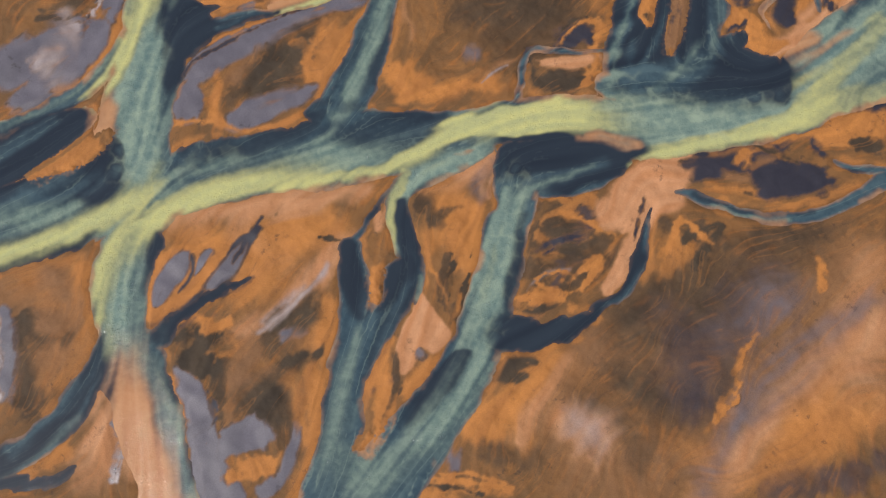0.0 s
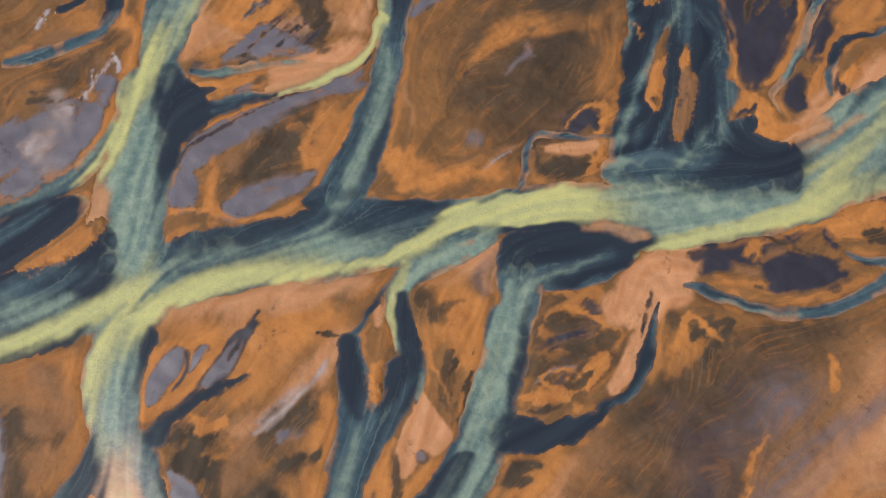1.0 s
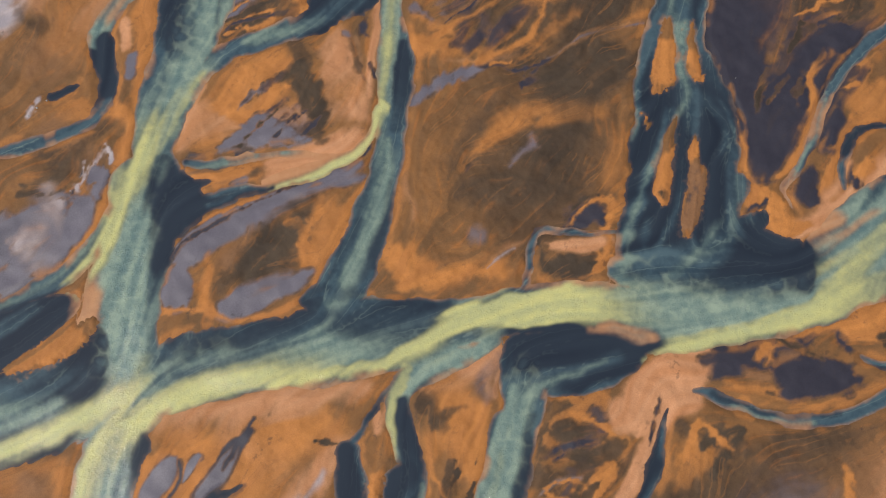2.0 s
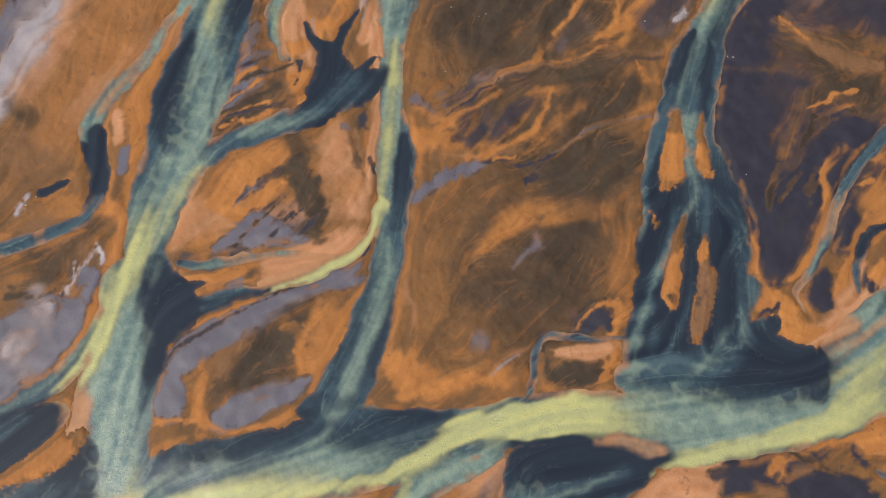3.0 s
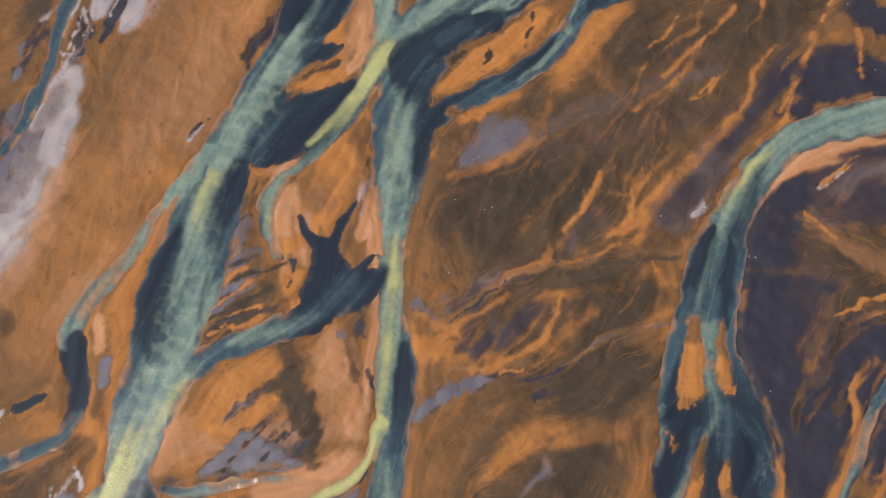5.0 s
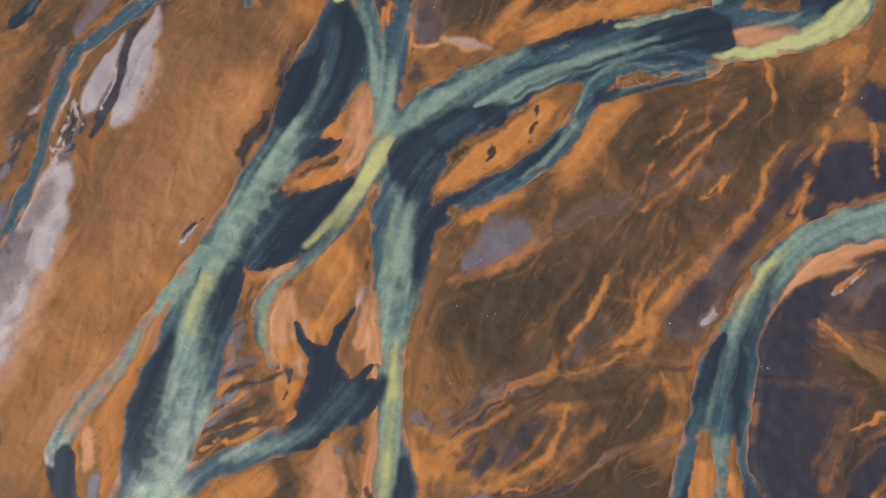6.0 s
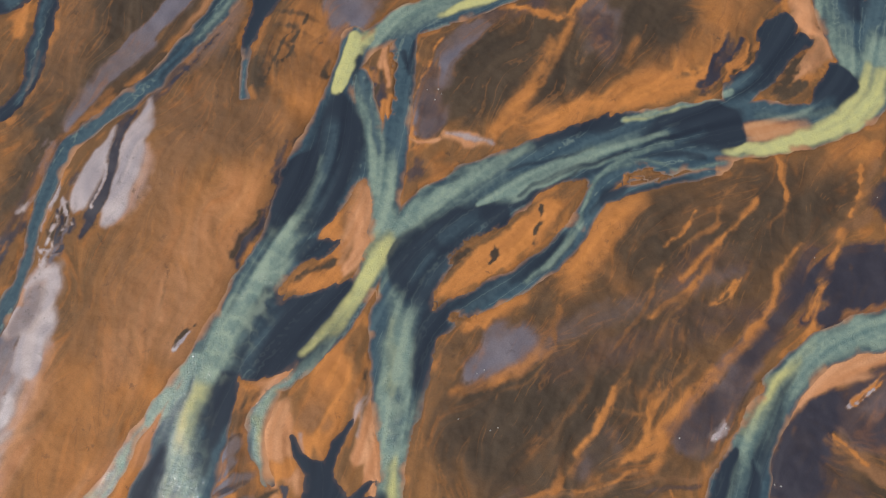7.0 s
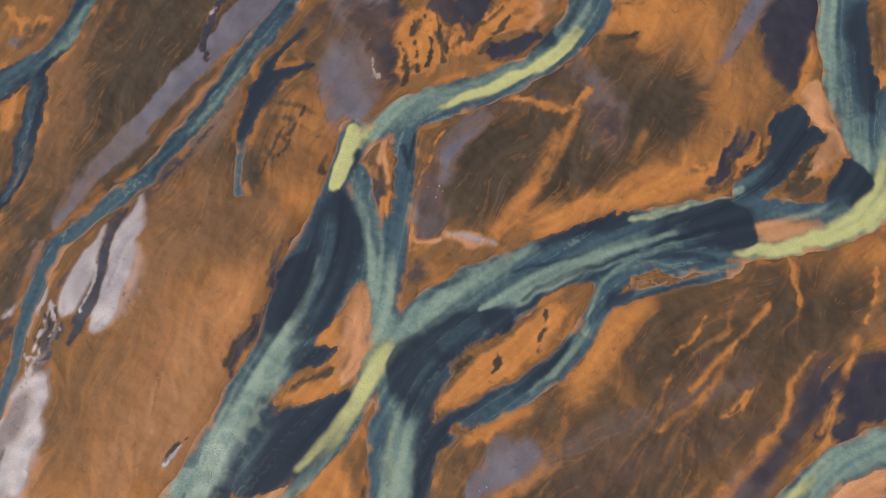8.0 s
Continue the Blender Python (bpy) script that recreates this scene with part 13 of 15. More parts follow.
load(MILKY, 0.5, 0.05, (-61.6, 199.8, 1, 0.8), (-64.3, 192.5, 0.88, 0.9), (-66.9, 188.7, 0.78, 0.8))
land(PEAT, 0.8, 0.6, (-71.2, 192.8, 1.97, 0.8), (-69.3, 193.9, 1.38, 0.8), (-72.9, 190.7, 1.37, 0.7))
land(PEAT, 2.5, 0.3, (-13.1, 192.2, 5.88, 0.4), (-18.1, 195.5, 4.93, 0.4), (-5.3, 171.4, 4.71, 0.3))
land(ASH, 0.8, 0.3, (-3.2, 161.6, 4.07, 0.45), (-2.4, 167.4, 3.18, 0.45))
land(PEAT, 1.0, 0.5, (19.4, 196.2, 3.95, 0.4), (21.7, 184.4, 1.93, 0.6))
land(ASH, 0.5, 0.5, (20.7, 182.3, 0.87, 0.6), (24.6, 184.4, 0.96, 0.6))
land(PEAT, 1.0, 0.4, (4, 162.5, 2.78, 0.5), (10.6, 167.3, 2.24, 0.5))
land(PEAT, 0.7, 0.5, (74.3, 194.5, 2.95, 0.7), (74.8, 184.9, 1.93, 0.6))
land(PEACH, 0.5, 0.3, (73.3, 182.8, 0.96, 0.7), (73.2, 176.6, 1.33, 0.7))
# the main river: yellow silt, boils and the fan
load(SLATE, 0.6, 0.05, (-2.8, 42.9, 1.46, 0.8), (5.8, 42.7, 0.73, 0.8), (12.2, 43.6, 0.73, 0.8), (18.7, 45.4, 0.73, 0.7))
load(YELLOW, 0.9, 0.05, (1.7, 39.2, 1.63, 1), (5.7, 40, 3.26, 1), (12.1, 40.8, 4.17, 1), (19.4, 41.6, 4.72, 0.9), (26.7, 42.5, 4.55, 0.6), (32.1, 42, 4, 0.4))
load(MILKY, 2.2, 0.06, (28.6, 43.4, 4.55, 0.7), (35.7, 40.8, 5.44, 0.9), (42.8, 39.2, 3.61, 0.8), (49.2, 40.6, 2.17, 0.7))
load(SLATE, 1.6, 0.08, (26.1, 47.2, 2.75, 0.8), (33.5, 47.6, 4.59, 0.7), (40.8, 47, 3.67, 0.6))
load(MILKY, 0.8, 0.06, (30.5, 55.3, 0.47, 0.4), (29.8, 50.5, 0.74, 0.5), (28.3, 45.8, 1.46, 0.6))
load(MILKY, 0.8, 0.06, (45.2, 55, 0.56, 0.4), (41.5, 50.3, 0.92, 0.5), (36.1, 45.7, 2.01, 0.5))
load(MILKY, 0.6, 0.06, (28, 54.9, 0.47, 0.5), (26.3, 50.5, 0.74, 0.5), (24.3, 46.8, 1.1, 0.6))
load(DEEP, 1.0, 0.06, (55.8, 50.5, 0.92, 0.8), (56.8, 47.2, 1.47, 0.9), (55.1, 44.4, 1.09, 0.7))
load(YELLOW, 0.7, 0.05, (30.5, 32.4, 0.36, 1), (35.1, 34.1, 1.07, 1), (41.5, 35.8, 1.44, 1), (47.9, 37, 1.8, 1), (53.6, 38.9, 2.35, 1), (59.2, 41, 3.08, 0.8))
load(MUD, 0.8, 0.05, (24.6, 38.3, 0.63, 0.8), (28.2, 37.5, 0.9, 0.8), (32.1, 36, 0.9, 0.7))
load(MILKY, 0.6, 0.05, (10.3, 28.4, 1.06, 0.9), (9.3, 24.5, 1.58, 1), (8.3, 20.2, 1.74, 1))
# leaves of silt in their rims
spread(LAND, BRIGHT, 0.1, 0.9, (-47.3, 8.9, 0.34), (-47.4, 12.6, 0.34), (-46.2, 17.2, 0.35), (-44.1, 20.1, 0.44), (-40.2, 20.9, 0.44), (-37.1, 20.4, 0.35), (-38.5, 14.2, 0.43), (-42.1, 10.5, 0.34), (-45.2, 8.1, 0.34))
spread(LAND, SILT, 0, 1, (-46.5, 11.8, 0.26), (-45.5, 15.9, 0.26), (-43.1, 18.8, 0.26), (-40.6, 19.7, 0.26), (-41, 16.5, 0.26), (-43.2, 13.2, 0.26), (-45.2, 10.5, 0.26))
land(ASH, 0.2, 0.1, (-40.4, 19.1, 0.44), (-40.6, 15.9, 0.61), (-42.6, 12.6, 0.34))
spread(LAND, SILT, 0, 1, (-40.3, 15.4, 0.17), (-39.6, 17.9, 0.17), (-38.4, 19.5, 0.17), (-37.2, 19.5, 0.17), (-38.3, 17.3, 0.17), (-39.4, 15.7, 0.17))
spread(LAND, SILT, 0, 1, (-37.8, 12.8, 0.26), (-36.4, 16.1, 0.26), (-34, 19, 0.26), (-32.3, 20.2, 0.17), (-32.6, 17.8, 0.26), (-34.7, 14.9, 0.26), (-36.6, 12.8, 0.26))
land(ASH, 0.2, 0.2, (-33.9, 17.3, 0.43), (-32.1, 20.2, 0.79), (-30.2, 23.2, 0.7), (-29.3, 24.6, 0.35))
land(ASH, 0.25, 0.2, (-37.9, 12, 0.43), (-34.5, 12.4, 0.86), (-32, 14, 0.86), (-30.7, 15.3, 0.35))
land(PALE, 0.6, 0.15, (-27.4, 6.6, 0.42, 0.6), (-24.9, 8.9, 0.68, 0.7), (-21.6, 12.9, 0.69, 0.7), (-18.5, 16.8, 0.43, 0.6))
land(PEACH, 1.2, 0.2, (-27.2, 25, 1.06, 0.6), (-20.2, 27.5, 0.88, 0.6), (-13.2, 29.2, 0.71, 0.6))
land(PEAT, 0.4, 0.6, (-26, 27.2, 0.35), (-27.2, 25, 0.44))
land(PEAT, 0.2, 0.6, (-20.1, 21.5, 0.35), (-16.6, 20.6, 0.52), (-14.9, 21.8, 0.35))
land(PEAT, 1.0, 0.5, (-21.5, 9, 3.07, 0.8), (-23.2, 7.4, 2.55, 0.8))
# the northern river's plumes and its island
load(MILKY, 1.2, 0.05, (-8, 140.4, 2.08, 0.9), (-2.3, 144.8, 2.29, 0.8), (4.5, 148.9, 1.73, 0.6), (11.3, 152.3, 1.16, 0.4))
load(DEEP, 0.3, 0.05, (11.5, 143.6, 0.95, 0.9), (18.8, 147.8, 0.67, 0.8), (25.8, 151.3, 0.58, 0.7), (30.7, 153.3, 0.48, 0.6))
load(DEEP, 0.8, 0.05, (6.2, 142.4, 0.95, 0.8), (0.5, 139.7, 1.89, 0.8), (-4.2, 136, 1.69, 0.6))
spread(LOAD, DEEP, 0.05, 1, (-26.9, 150.5, 0.29), (-24.6, 152.9, 0.29), (-21.7, 154.1, 0.29), (-20.9, 152.3, 0.29), (-21.5, 147.3, 0.77), (-24.7, 142.8, 1.33), (-27.4, 142.8, 0.38), (-27, 147.4, 0.29))
load(YELLOW, 0.6, 0.04, (46.9, 152.4, 0.58, 1), (51.1, 153.5, 0.87, 1), (56, 154.3, 0.97, 1), (60.9, 155.1, 0.97, 1))
land(BRIGHT, 0.6, 0.4, (-0.5, 129.6, 1.48), (4.2, 133.7, 3.18), (10.8, 137.6, 4.14), (17.7, 143.6, 3.24))
land(PEAT, 0.3, 0.5, (-0.1, 132, 0.75), (1.4, 134.4, 1.12), (3.5, 135.9, 0.94))
land(PEAT, 0.2, 0.6, (14.1, 137.6, 0.57), (15.2, 140.7, 1.23), (15.8, 143.6, 0.57))
land(PEAT, 0.2, 0.6, (7, 134.4, 0.37), (7.8, 136, 0.56), (8.2, 137.3, 0.28))
land(BRIGHT, 0.2, 0.5, (1.3, 130.1, 0.56), (6, 132.9, 0.75), (8.9, 134.4, 0.75))
land(BRIGHT, 1.5, 0.4, (20.1, 133.7, 2.24, 0.7), (26.1, 140.6, 2.84, 0.8), (31.1, 144.6, 1.91, 0.7))
land(PEAT, 1.2, 0.4, (15.1, 127, 3.69, 0.6), (16.3, 132.8, 2.24, 0.6))
land(BRIGHT, 0.6, 0.4, (3.1, 124.3, 1.47), (6.8, 126.6, 1.85), (9.6, 128.5, 0.93))
# white crusts in the west
spread(LAND, PALE, 0.05, 1, (-49.3, 163.4, 0.59), (-49.8, 158.2, 0.78), (-50.5, 151.9, 0.78), (-51.6, 145.6, 0.77), (-53.9, 141.6, 0.76), (-55.6, 141.4, 0.57), (-55, 145.7, 0.48), (-54, 150.9, 0.39), (-53.3, 156.1, 0.39), (-51.4, 160.4, 0.39))
spread(LAND, PALE, 0.05, 0.9, (-54.7, 158.3, 0.39), (-56.1, 151.9, 0.39), (-57.5, 146.7, 0.48), (-59.2, 144.1, 0.57), (-61, 145.2, 0.48), (-59.7, 149.9, 0.39), (-57.7, 154.1, 0.39))
spread(LAND, PALE, 0.05, 1, (-61.7, 134.7, 0.94), (-62, 130.8, 0.93), (-62.2, 124.1, 1.1), (-70.5, 124.2, 0.92), (-67.5, 129.9, 0.56), (-64.7, 133.8, 0.47))
spread(LAND, SILT, 0.05, 0.7, (-64.1, 132.3, 1.12), (-64, 127.9, 1.3), (-65.9, 124.1, 1.29), (-69.1, 124.2, 0.74), (-67, 129.4, 0.56))
land(ASH, 0.2, 0.3, (-52.3, 161.5, 0.49), (-53.8, 156.1, 0.78), (-54.9, 149.8, 0.87), (-56.3, 144.7, 1.05), (-58.2, 140, 0.85))
land(PALE, 0.15, 0.4, (-56.1, 151.9, 0.19), (-56.6, 147.8, 0.29), (-57.8, 144.7, 0.19))
land(PALE, 0.2, 0.4, (-63, 153.1, 0.39), (-64.4, 147.9, 0.48), (-65.6, 141.7, 0.38))
land(PALE, 0.12, 0.5, (-62.6, 145.3, 0.29), (-61.6, 143.2, 0.29), (-60.7, 141.2, 0.19))
land(PALE, 0.12, 0.5, (-64.6, 137.5, 0.28), (-63.4, 136.2, 0.38), (-64.3, 134.2, 0.19))
land(PALE, 0.12, 0.5, (-65.6, 136.2, 0.28), (-65.1, 134.5, 0.28))
land(ASH, 0.15, 0.5, (-65, 136.7, 0.19), (-64, 135.2, 0.28), (-64.4, 133.8, 0.19))
land(ASH, 0.15, 0.5, (-63.3, 144.8, 0.29), (-62.4, 142.7, 0.29), (-61.8, 140.7, 0.19))
land(SILT, 0.3, 0.5, (-72.2, 138.8, 0.57), (-72.5, 135.8, 0.94), (-72.7, 132.4, 0.56))
land(ASH, 0.3, 0.4, (-33.3, 134.2, 0.84), (-32.5, 137.7, 1.51), (-30, 140.7, 1.04), (-29.4, 142.8, 0.38))
land(PEAT, 0.5, 0.5, (-23.2, 155.7, 0.78, 0.8), (-25.6, 153.6, 0.87, 0.8))
# runnels of the brown plain
land(PEAT, 1.2, 0.4, (23.3, 93.8, 3.45, 0.7), (29.4, 94.2, 3.46, 0.6), (33.7, 94.5, 2.08, 0.6))
land(PEAT, 1.2, 0.4, (9.9, 108.6, 5.34, 0.5), (15.4, 112.1, 5.38, 0.5), (4.5, 105.1, 4.42, 0.5))
land(ASH, 0.8, 0.4, (6.9, 92.3, 1.55, 0.6), (8.5, 89, 2.05, 0.6), (4.1, 85.4, 2.04, 0.6))
land(PEAT, 0.8, 0.4, (26.1, 83.9, 3.38, 0.7), (32.8, 83.1, 2.53, 0.7))
land(BRIGHT, 0.5, 0.4, (-0.6, 88.3, 1.37, 1), (5.1, 91.5, 0.86, 0.8), (9.5, 94.8, 0.78, 0.8))
land(BRIGHT, 0.5, 0.4, (4.1, 82.5, 0.68), (9.2, 84.1, 0.85), (14.4, 86.9, 1.02), (16.6, 89.7, 0.77), (18.2, 94.7, 0.52))
land(UMBER, 0.5, 0.2, (-0.6, 90.2, 0.43, 0.6), (3.4, 93, 0.52, 0.7), (7.8, 96.3, 0.52, 0.8), (11.4, 98.5, 0.7, 0.8), (16.6, 99.3, 0.61, 0.8), (21, 99, 0.52, 0.8), (23.9, 100.2, 0.61, 0.8), (27.3, 102.1, 0.61, 0.8), (31.6, 101.3, 0.44, 0.6), (38.6, 101.2, 0.35, 0.5))
land(BRIGHT, 0.3, 0.3, (9.6, 98.2, 0.26, 0.8), (14.9, 99.7, 0.35, 0.8), (22.8, 100.2, 0.35, 0.8), (28.2, 102.7, 0.35, 0.8))
land(ASH, 0.12, 0.3, (0.8, 90.2, 0.17), (5.2, 93.5, 0.26), (9.6, 96.8, 0.17))
land(UMBER, 0.5, 0.2, (17.6, 83.5, 0.51, 0.8), (22, 85.9, 0.68, 0.9), (26.4, 87.9, 0.85, 0.9), (31.6, 89.1, 0.85, 0.9), (35.8, 90.4, 0.51, 0.8))
land(SILT, 0.25, 0.15, (18, 83.4, 0.34), (22.9, 86.7, 0.26), (29, 88.6, 0.34), (35, 89.9, 0.17))
land(BRIGHT, 0.3, 0.5, (30.8, 111.5, 0.36), (30.8, 109.3, 0.71), (30.1, 106.6, 0.35))
land(BRIGHT, 0.7, 0.4, (30.9, 103.1, 1.06), (33.1, 108.4, 1.25), (36.1, 112.8, 0.81), (41, 117.3, 0.54))
land(PALE, 0.12, 0.4, (39.6, 106.8, 0.18), (41.2, 108.1, 0.36), (42.8, 109.5, 0.18))
land(BRIGHT, 0.5, 0.4, (19.1, 105, 0.8), (22.4, 108.5, 0.71), (24.6, 112, 0.54), (25.9, 114.7, 0.36))
land(PEAT, 0.2, 0.5, (15, 111.7, 0.18), (14.4, 108.6, 0.27), (13.9, 106.4, 0.18))
land(ASH, 1.2, 0.3, (34.8, 108.4, 2.13, 0.5), (40.6, 112.8, 1.79, 0.5))
land(BRIGHT, 0.15, 0.5, (33.3, 99.6, 0.26), (33.9, 97.1, 0.35), (34.2, 95.8, 0.17))
# mended shores and tones
load(MILKY, 2.0, 0.06, (-50.4, 21.9, 2.63, 0.5), (-52.1, 16.9, 3.82, 0.6), (-52.1, 11.9, 4.29, 0.65), (-51.6, 6.2, 4.25, 0.65))
load(YELLOW, 1.0, 0.05, (-52.5, 21.1, 0.79, 0.5), (-54.3, 16.9, 0.78, 0.6), (-55, 11.9, 0.6, 0.6), (-55.1, 7, 0.43, 0.5))
load(SLATE, 1.0, 0.05, (-49.1, 16.8, 1.04, 0.5), (-49.5, 11.8, 1.37, 0.5), (-49.3, 6.1, 1.7, 0.5))
load(MILKY, 1.2, 0.05, (26.4, 37.5, 1.08, 0.5), (30.8, 36.5, 1.08, 0.5))
load(SLATE, 1.5, 0.06, (-68.3, 29.2, 3.55, 0.5), (-62.3, 31.3, 3.57, 0.5), (-57, 32.5, 2.15, 0.4))
load(MILKY, 1.5, 0.06, (-67.9, 25.7, 3, 0.6), (-61, 27.3, 2.12, 0.6))
load(MILKY, 1.2, 0.06, (-43.6, 32.3, 0.89, 0.5), (-40.1, 33.6, 1.07, 0.5), (-34.8, 35.3, 1.08, 0.5))
load(MILKY, 2.5, 0.06, (-20.4, 35.5, 2.7, 0.6), (-15, 34.5, 2.15, 0.5), (-9.6, 35.4, 1.8, 0.3))
land(UMBER, 2.0, 0.4, (-63.2, 15.4, 4.32, 0.8), (-59.3, 10.3, 5.14, 0.8), (-64.1, 7.2, 3.4, 0.8))
land(PEAT, 1.0, 0.5, (-66, 8.8, 2.05, 0.8), (-63.9, 5.5, 2.54, 0.8), (-59.7, 6.3, 1.7, 0.6))
land(BRIGHT, 1.0, 0.4, (-58.4, 18.7, 1.04, 0.6), (-62.6, 17.9, 1.04, 0.5))
land(ASH, 0.6, 0.4, (40.4, 32.8, 1.79, 0.9), (45, 34, 1.43, 0.9), (51.4, 35.3, 0.9, 0.8))
land(PEAT, 0.4, 0.5, (52.3, 35.7, 1.08), (54.8, 34.3, 0.9), (58.2, 32.5, 0.71))
land(BRIGHT, 0.4, 0.4, (49.9, 34.4, 1.25), (48.3, 32.2, 0.71))
land(PEACH, 0.8, 0.3, (2.8, 31.6, 2.14, 0.7), (7.4, 33.3, 1.43, 0.7), (6.3, 28.9, 1.42, 0.6))
land(PEAT, 0.5, 0.5, (-1.7, 23.8, 2.11, 0.7), (2.7, 26.3, 0.88, 0.6))
land(PEACH, 0.3, 0.3, (31.2, 24.1, 0.88), (28.8, 21.6, 0.7))
land(ASH, 0.2, 0.4, (32.8, 27.6, 0.27), (31.7, 24.1, 0.53), (30.5, 19.8, 0.44))
land(PALE, 0.3, 0.2, (11.1, 50.6, 0.18), (8.8, 49.1, 0.37), (6.9, 47.6, 0.18))
land(PEAT, 0.3, 0.6, (15.3, 51.7, 0.74), (15.7, 49.8, 0.55), (16, 47.4, 1.1), (18.8, 47.4, 1.65), (23.4, 48.2, 1.29))
land(PEACH, 0.4, 0.3, (16.2, 51.2, 0.65), (19.9, 50.7, 0.92), (25.4, 51, 0.65))
land(BRIGHT, 0.3, 0.4, (24.3, 47.3, 0.92), (26.7, 48.6, 0.83), (27.7, 50.5, 0.46))
land(PEAT, 1.0, 0.4, (38.8, 104.8, 2.92, 0.4), (26.8, 98.7, 3.85, 0.4))
land(SILT, 0.7, 0.3, (-66.9, 57.8, 3.58, 0.8), (-63.6, 52.4, 3.54, 0.8), (-67.8, 49.9, 3.52, 0.8))
# more of the flat's painted sheen
land(PALE, 1.2, 0.2, (-65.6, 54.2, 1.78, 0.5), (-67, 50.7, 1.76, 0.5))
land(PEAT, 0.3, 0.6, (-69.1, 61.4, 1.08, 0.8), (-65.4, 60.4, 0.72, 0.8), (-62.8, 61.3, 0.9, 0.8))
land(PALE, 0.2, 0.6, (-58.8, 66.7, 0.27), (-59.9, 64, 0.45), (-61, 61.3, 0.36))
land(ASH, 0.2, 0.6, (-59.7, 64.9, 0.36), (-60.4, 62.6, 0.45), (-60.7, 60.4, 0.27))
land(PEAT, 2.5, 0.3, (-73, 143.9, 2.87, 0.5), (-69.8, 149, 4.82, 0.5), (-65.9, 157.4, 2.94, 0.5))
land(UMBER, 4.0, 0.3, (-44.4, 159.2, 5.89, 0.7), (-45.1, 147.6, 5.77, 0.6), (-45.7, 137.5, 5.66, 0.4))
land(PEAT, 3.0, 0.2, (-44.4, 158.2, 3.92, 0.2), (-35.7, 160.2, 3.93, 0.2))
land(ASH, 2.0, 0.3, (59.8, 96, 6.07, 0.6), (63.8, 87.6, 5.11, 0.6), (52.3, 91, 5.15, 0.6))
land(UMBER, 0.7, 0.4, (56.9, 107.2, 0.71, 0.8), (60.8, 103.7, 1.41, 0.7), (64.9, 101, 1.58, 0.6))
land(BRIGHT, 0.2, 0.5, (57.4, 107.7, 0.27), (58.9, 105.9, 0.44), (60.5, 104.6, 0.26))
land(PEAT, 0.6, 0.6, (60.1, 85.2, 1.19, 0.8), (63.9, 88.4, 1.19, 0.8))
land(PEAT, 2.0, 0.3, (-0.3, 174.9, 5.87, 0.5), (8.6, 178, 5.91, 0.4))
land(UMBER, 2.5, 0.3, (37.8, 140.3, 3.66, 0.4), (47.4, 144.9, 3.69, 0.4))
load(SLATE, 1.0, 0.05, (-10.4, 69.1, 1.44, 0.8), (-11.2, 62, 1.59, 0.8), (-13.1, 55.1, 1.75, 0.8), (-16.5, 48.4, 2.07, 0.8), (-18.5, 43.5, 2.05, 0.8))
load(MILKY, 0.8, 0.05, (-9.7, 73.7, 1.09, 0.7), (-10.4, 65.5, 1.07, 0.6), (-11.8, 58.5, 1.06, 0.5), (-13.9, 51.7, 1.39, 0.6), (-16.4, 45.9, 1.72, 0.6))
load(MILKY, 2.0, 0.06, (-45.2, 76, 3.1, 0.8), (-46.7, 69.6, 2.16, 0.7), (-47.9, 64.3, 1.25, 0.5))
load(MILKY, 2.0, 0.06, (-50.6, 59.1, 2.64, 0.6), (-50.3, 50.5, 3.81, 0.7), (-50, 42.3, 4.26, 0.7))
load(YELLOW, 0.8, 0.05, (-49.3, 69.7, 1.44, 0.7), (-51.3, 63.4, 1.6, 1), (-52.6, 58.2, 1.32, 1), (-53.9, 53.1, 1.13, 1), (-56.1, 48.1, 1.04, 1), (-58.7, 44, 0.86, 0.9))
load(SLATE, 0.8, 0.05, (-56.9, 55.7, 1.05, 0.9), (-60.3, 50.6, 1.39, 0.9), (-64.6, 46.5, 1.38, 0.9), (-68.6, 44.1, 1.37, 0.9))
land(ASH, 1.5, 0.2, (63.4, 107.8, 4.82, 0.75), (71.2, 108.8, 7.72, 0.8), (75.5, 106.6, 7.69, 0.8))
land(ASH, 1.2, 0.3, (51.1, 100.8, 4.76, 0.7), (51, 90.8, 5.61, 0.7), (49, 81.2, 4.59, 0.7))
land(PEAT, 1.0, 0.4, (62.4, 92.6, 3.75, 0.8), (67.4, 94.5, 4.7, 0.8), (72.5, 91.5, 4.68, 0.8))
land(ASH, 1.0, 0.4, (62.5, 85.8, 3.7, 0.7), (56.1, 79.2, 3.66, 0.7))
land(UMBER, 0.6, 0.4, (58.9, 106.7, 0.67, 0.9), (62.7, 102.7, 1.34, 0.8), (67.2, 100.1, 1.52, 0.7), (74.3, 98.4, 1.33, 0.6))
land(BRIGHT, 0.2, 0.5, (58.7, 107.1, 0.38), (60.7, 105.3, 0.58), (62.8, 103.2, 0.38))
land(BRIGHT, 0.25, 0.4, (62.5, 111.8, 0.49), (64.6, 113.6, 0.58), (67.1, 115.4, 0.39))
land(PALE, 0.1, 0.4, (62.8, 112, 0.19), (65.2, 114.1, 0.29))
land(PEACH, 0.25, 0.15, (51.3, 110.1, 0.39), (49.4, 106, 0.48), (47.7, 100.9, 0.48), (46.4, 95.8, 0.38), (45.7, 91.9, 0.28))
land(PEAT, 0.2, 0.6, (59.6, 88.7, 0.28), (57.8, 85.9, 0.46), (56, 82.1, 0.28))
land(PEAT, 0.2, 0.6, (62, 89.2, 0.37), (60.7, 86.8, 0.46), (59.5, 83.9, 0.28))
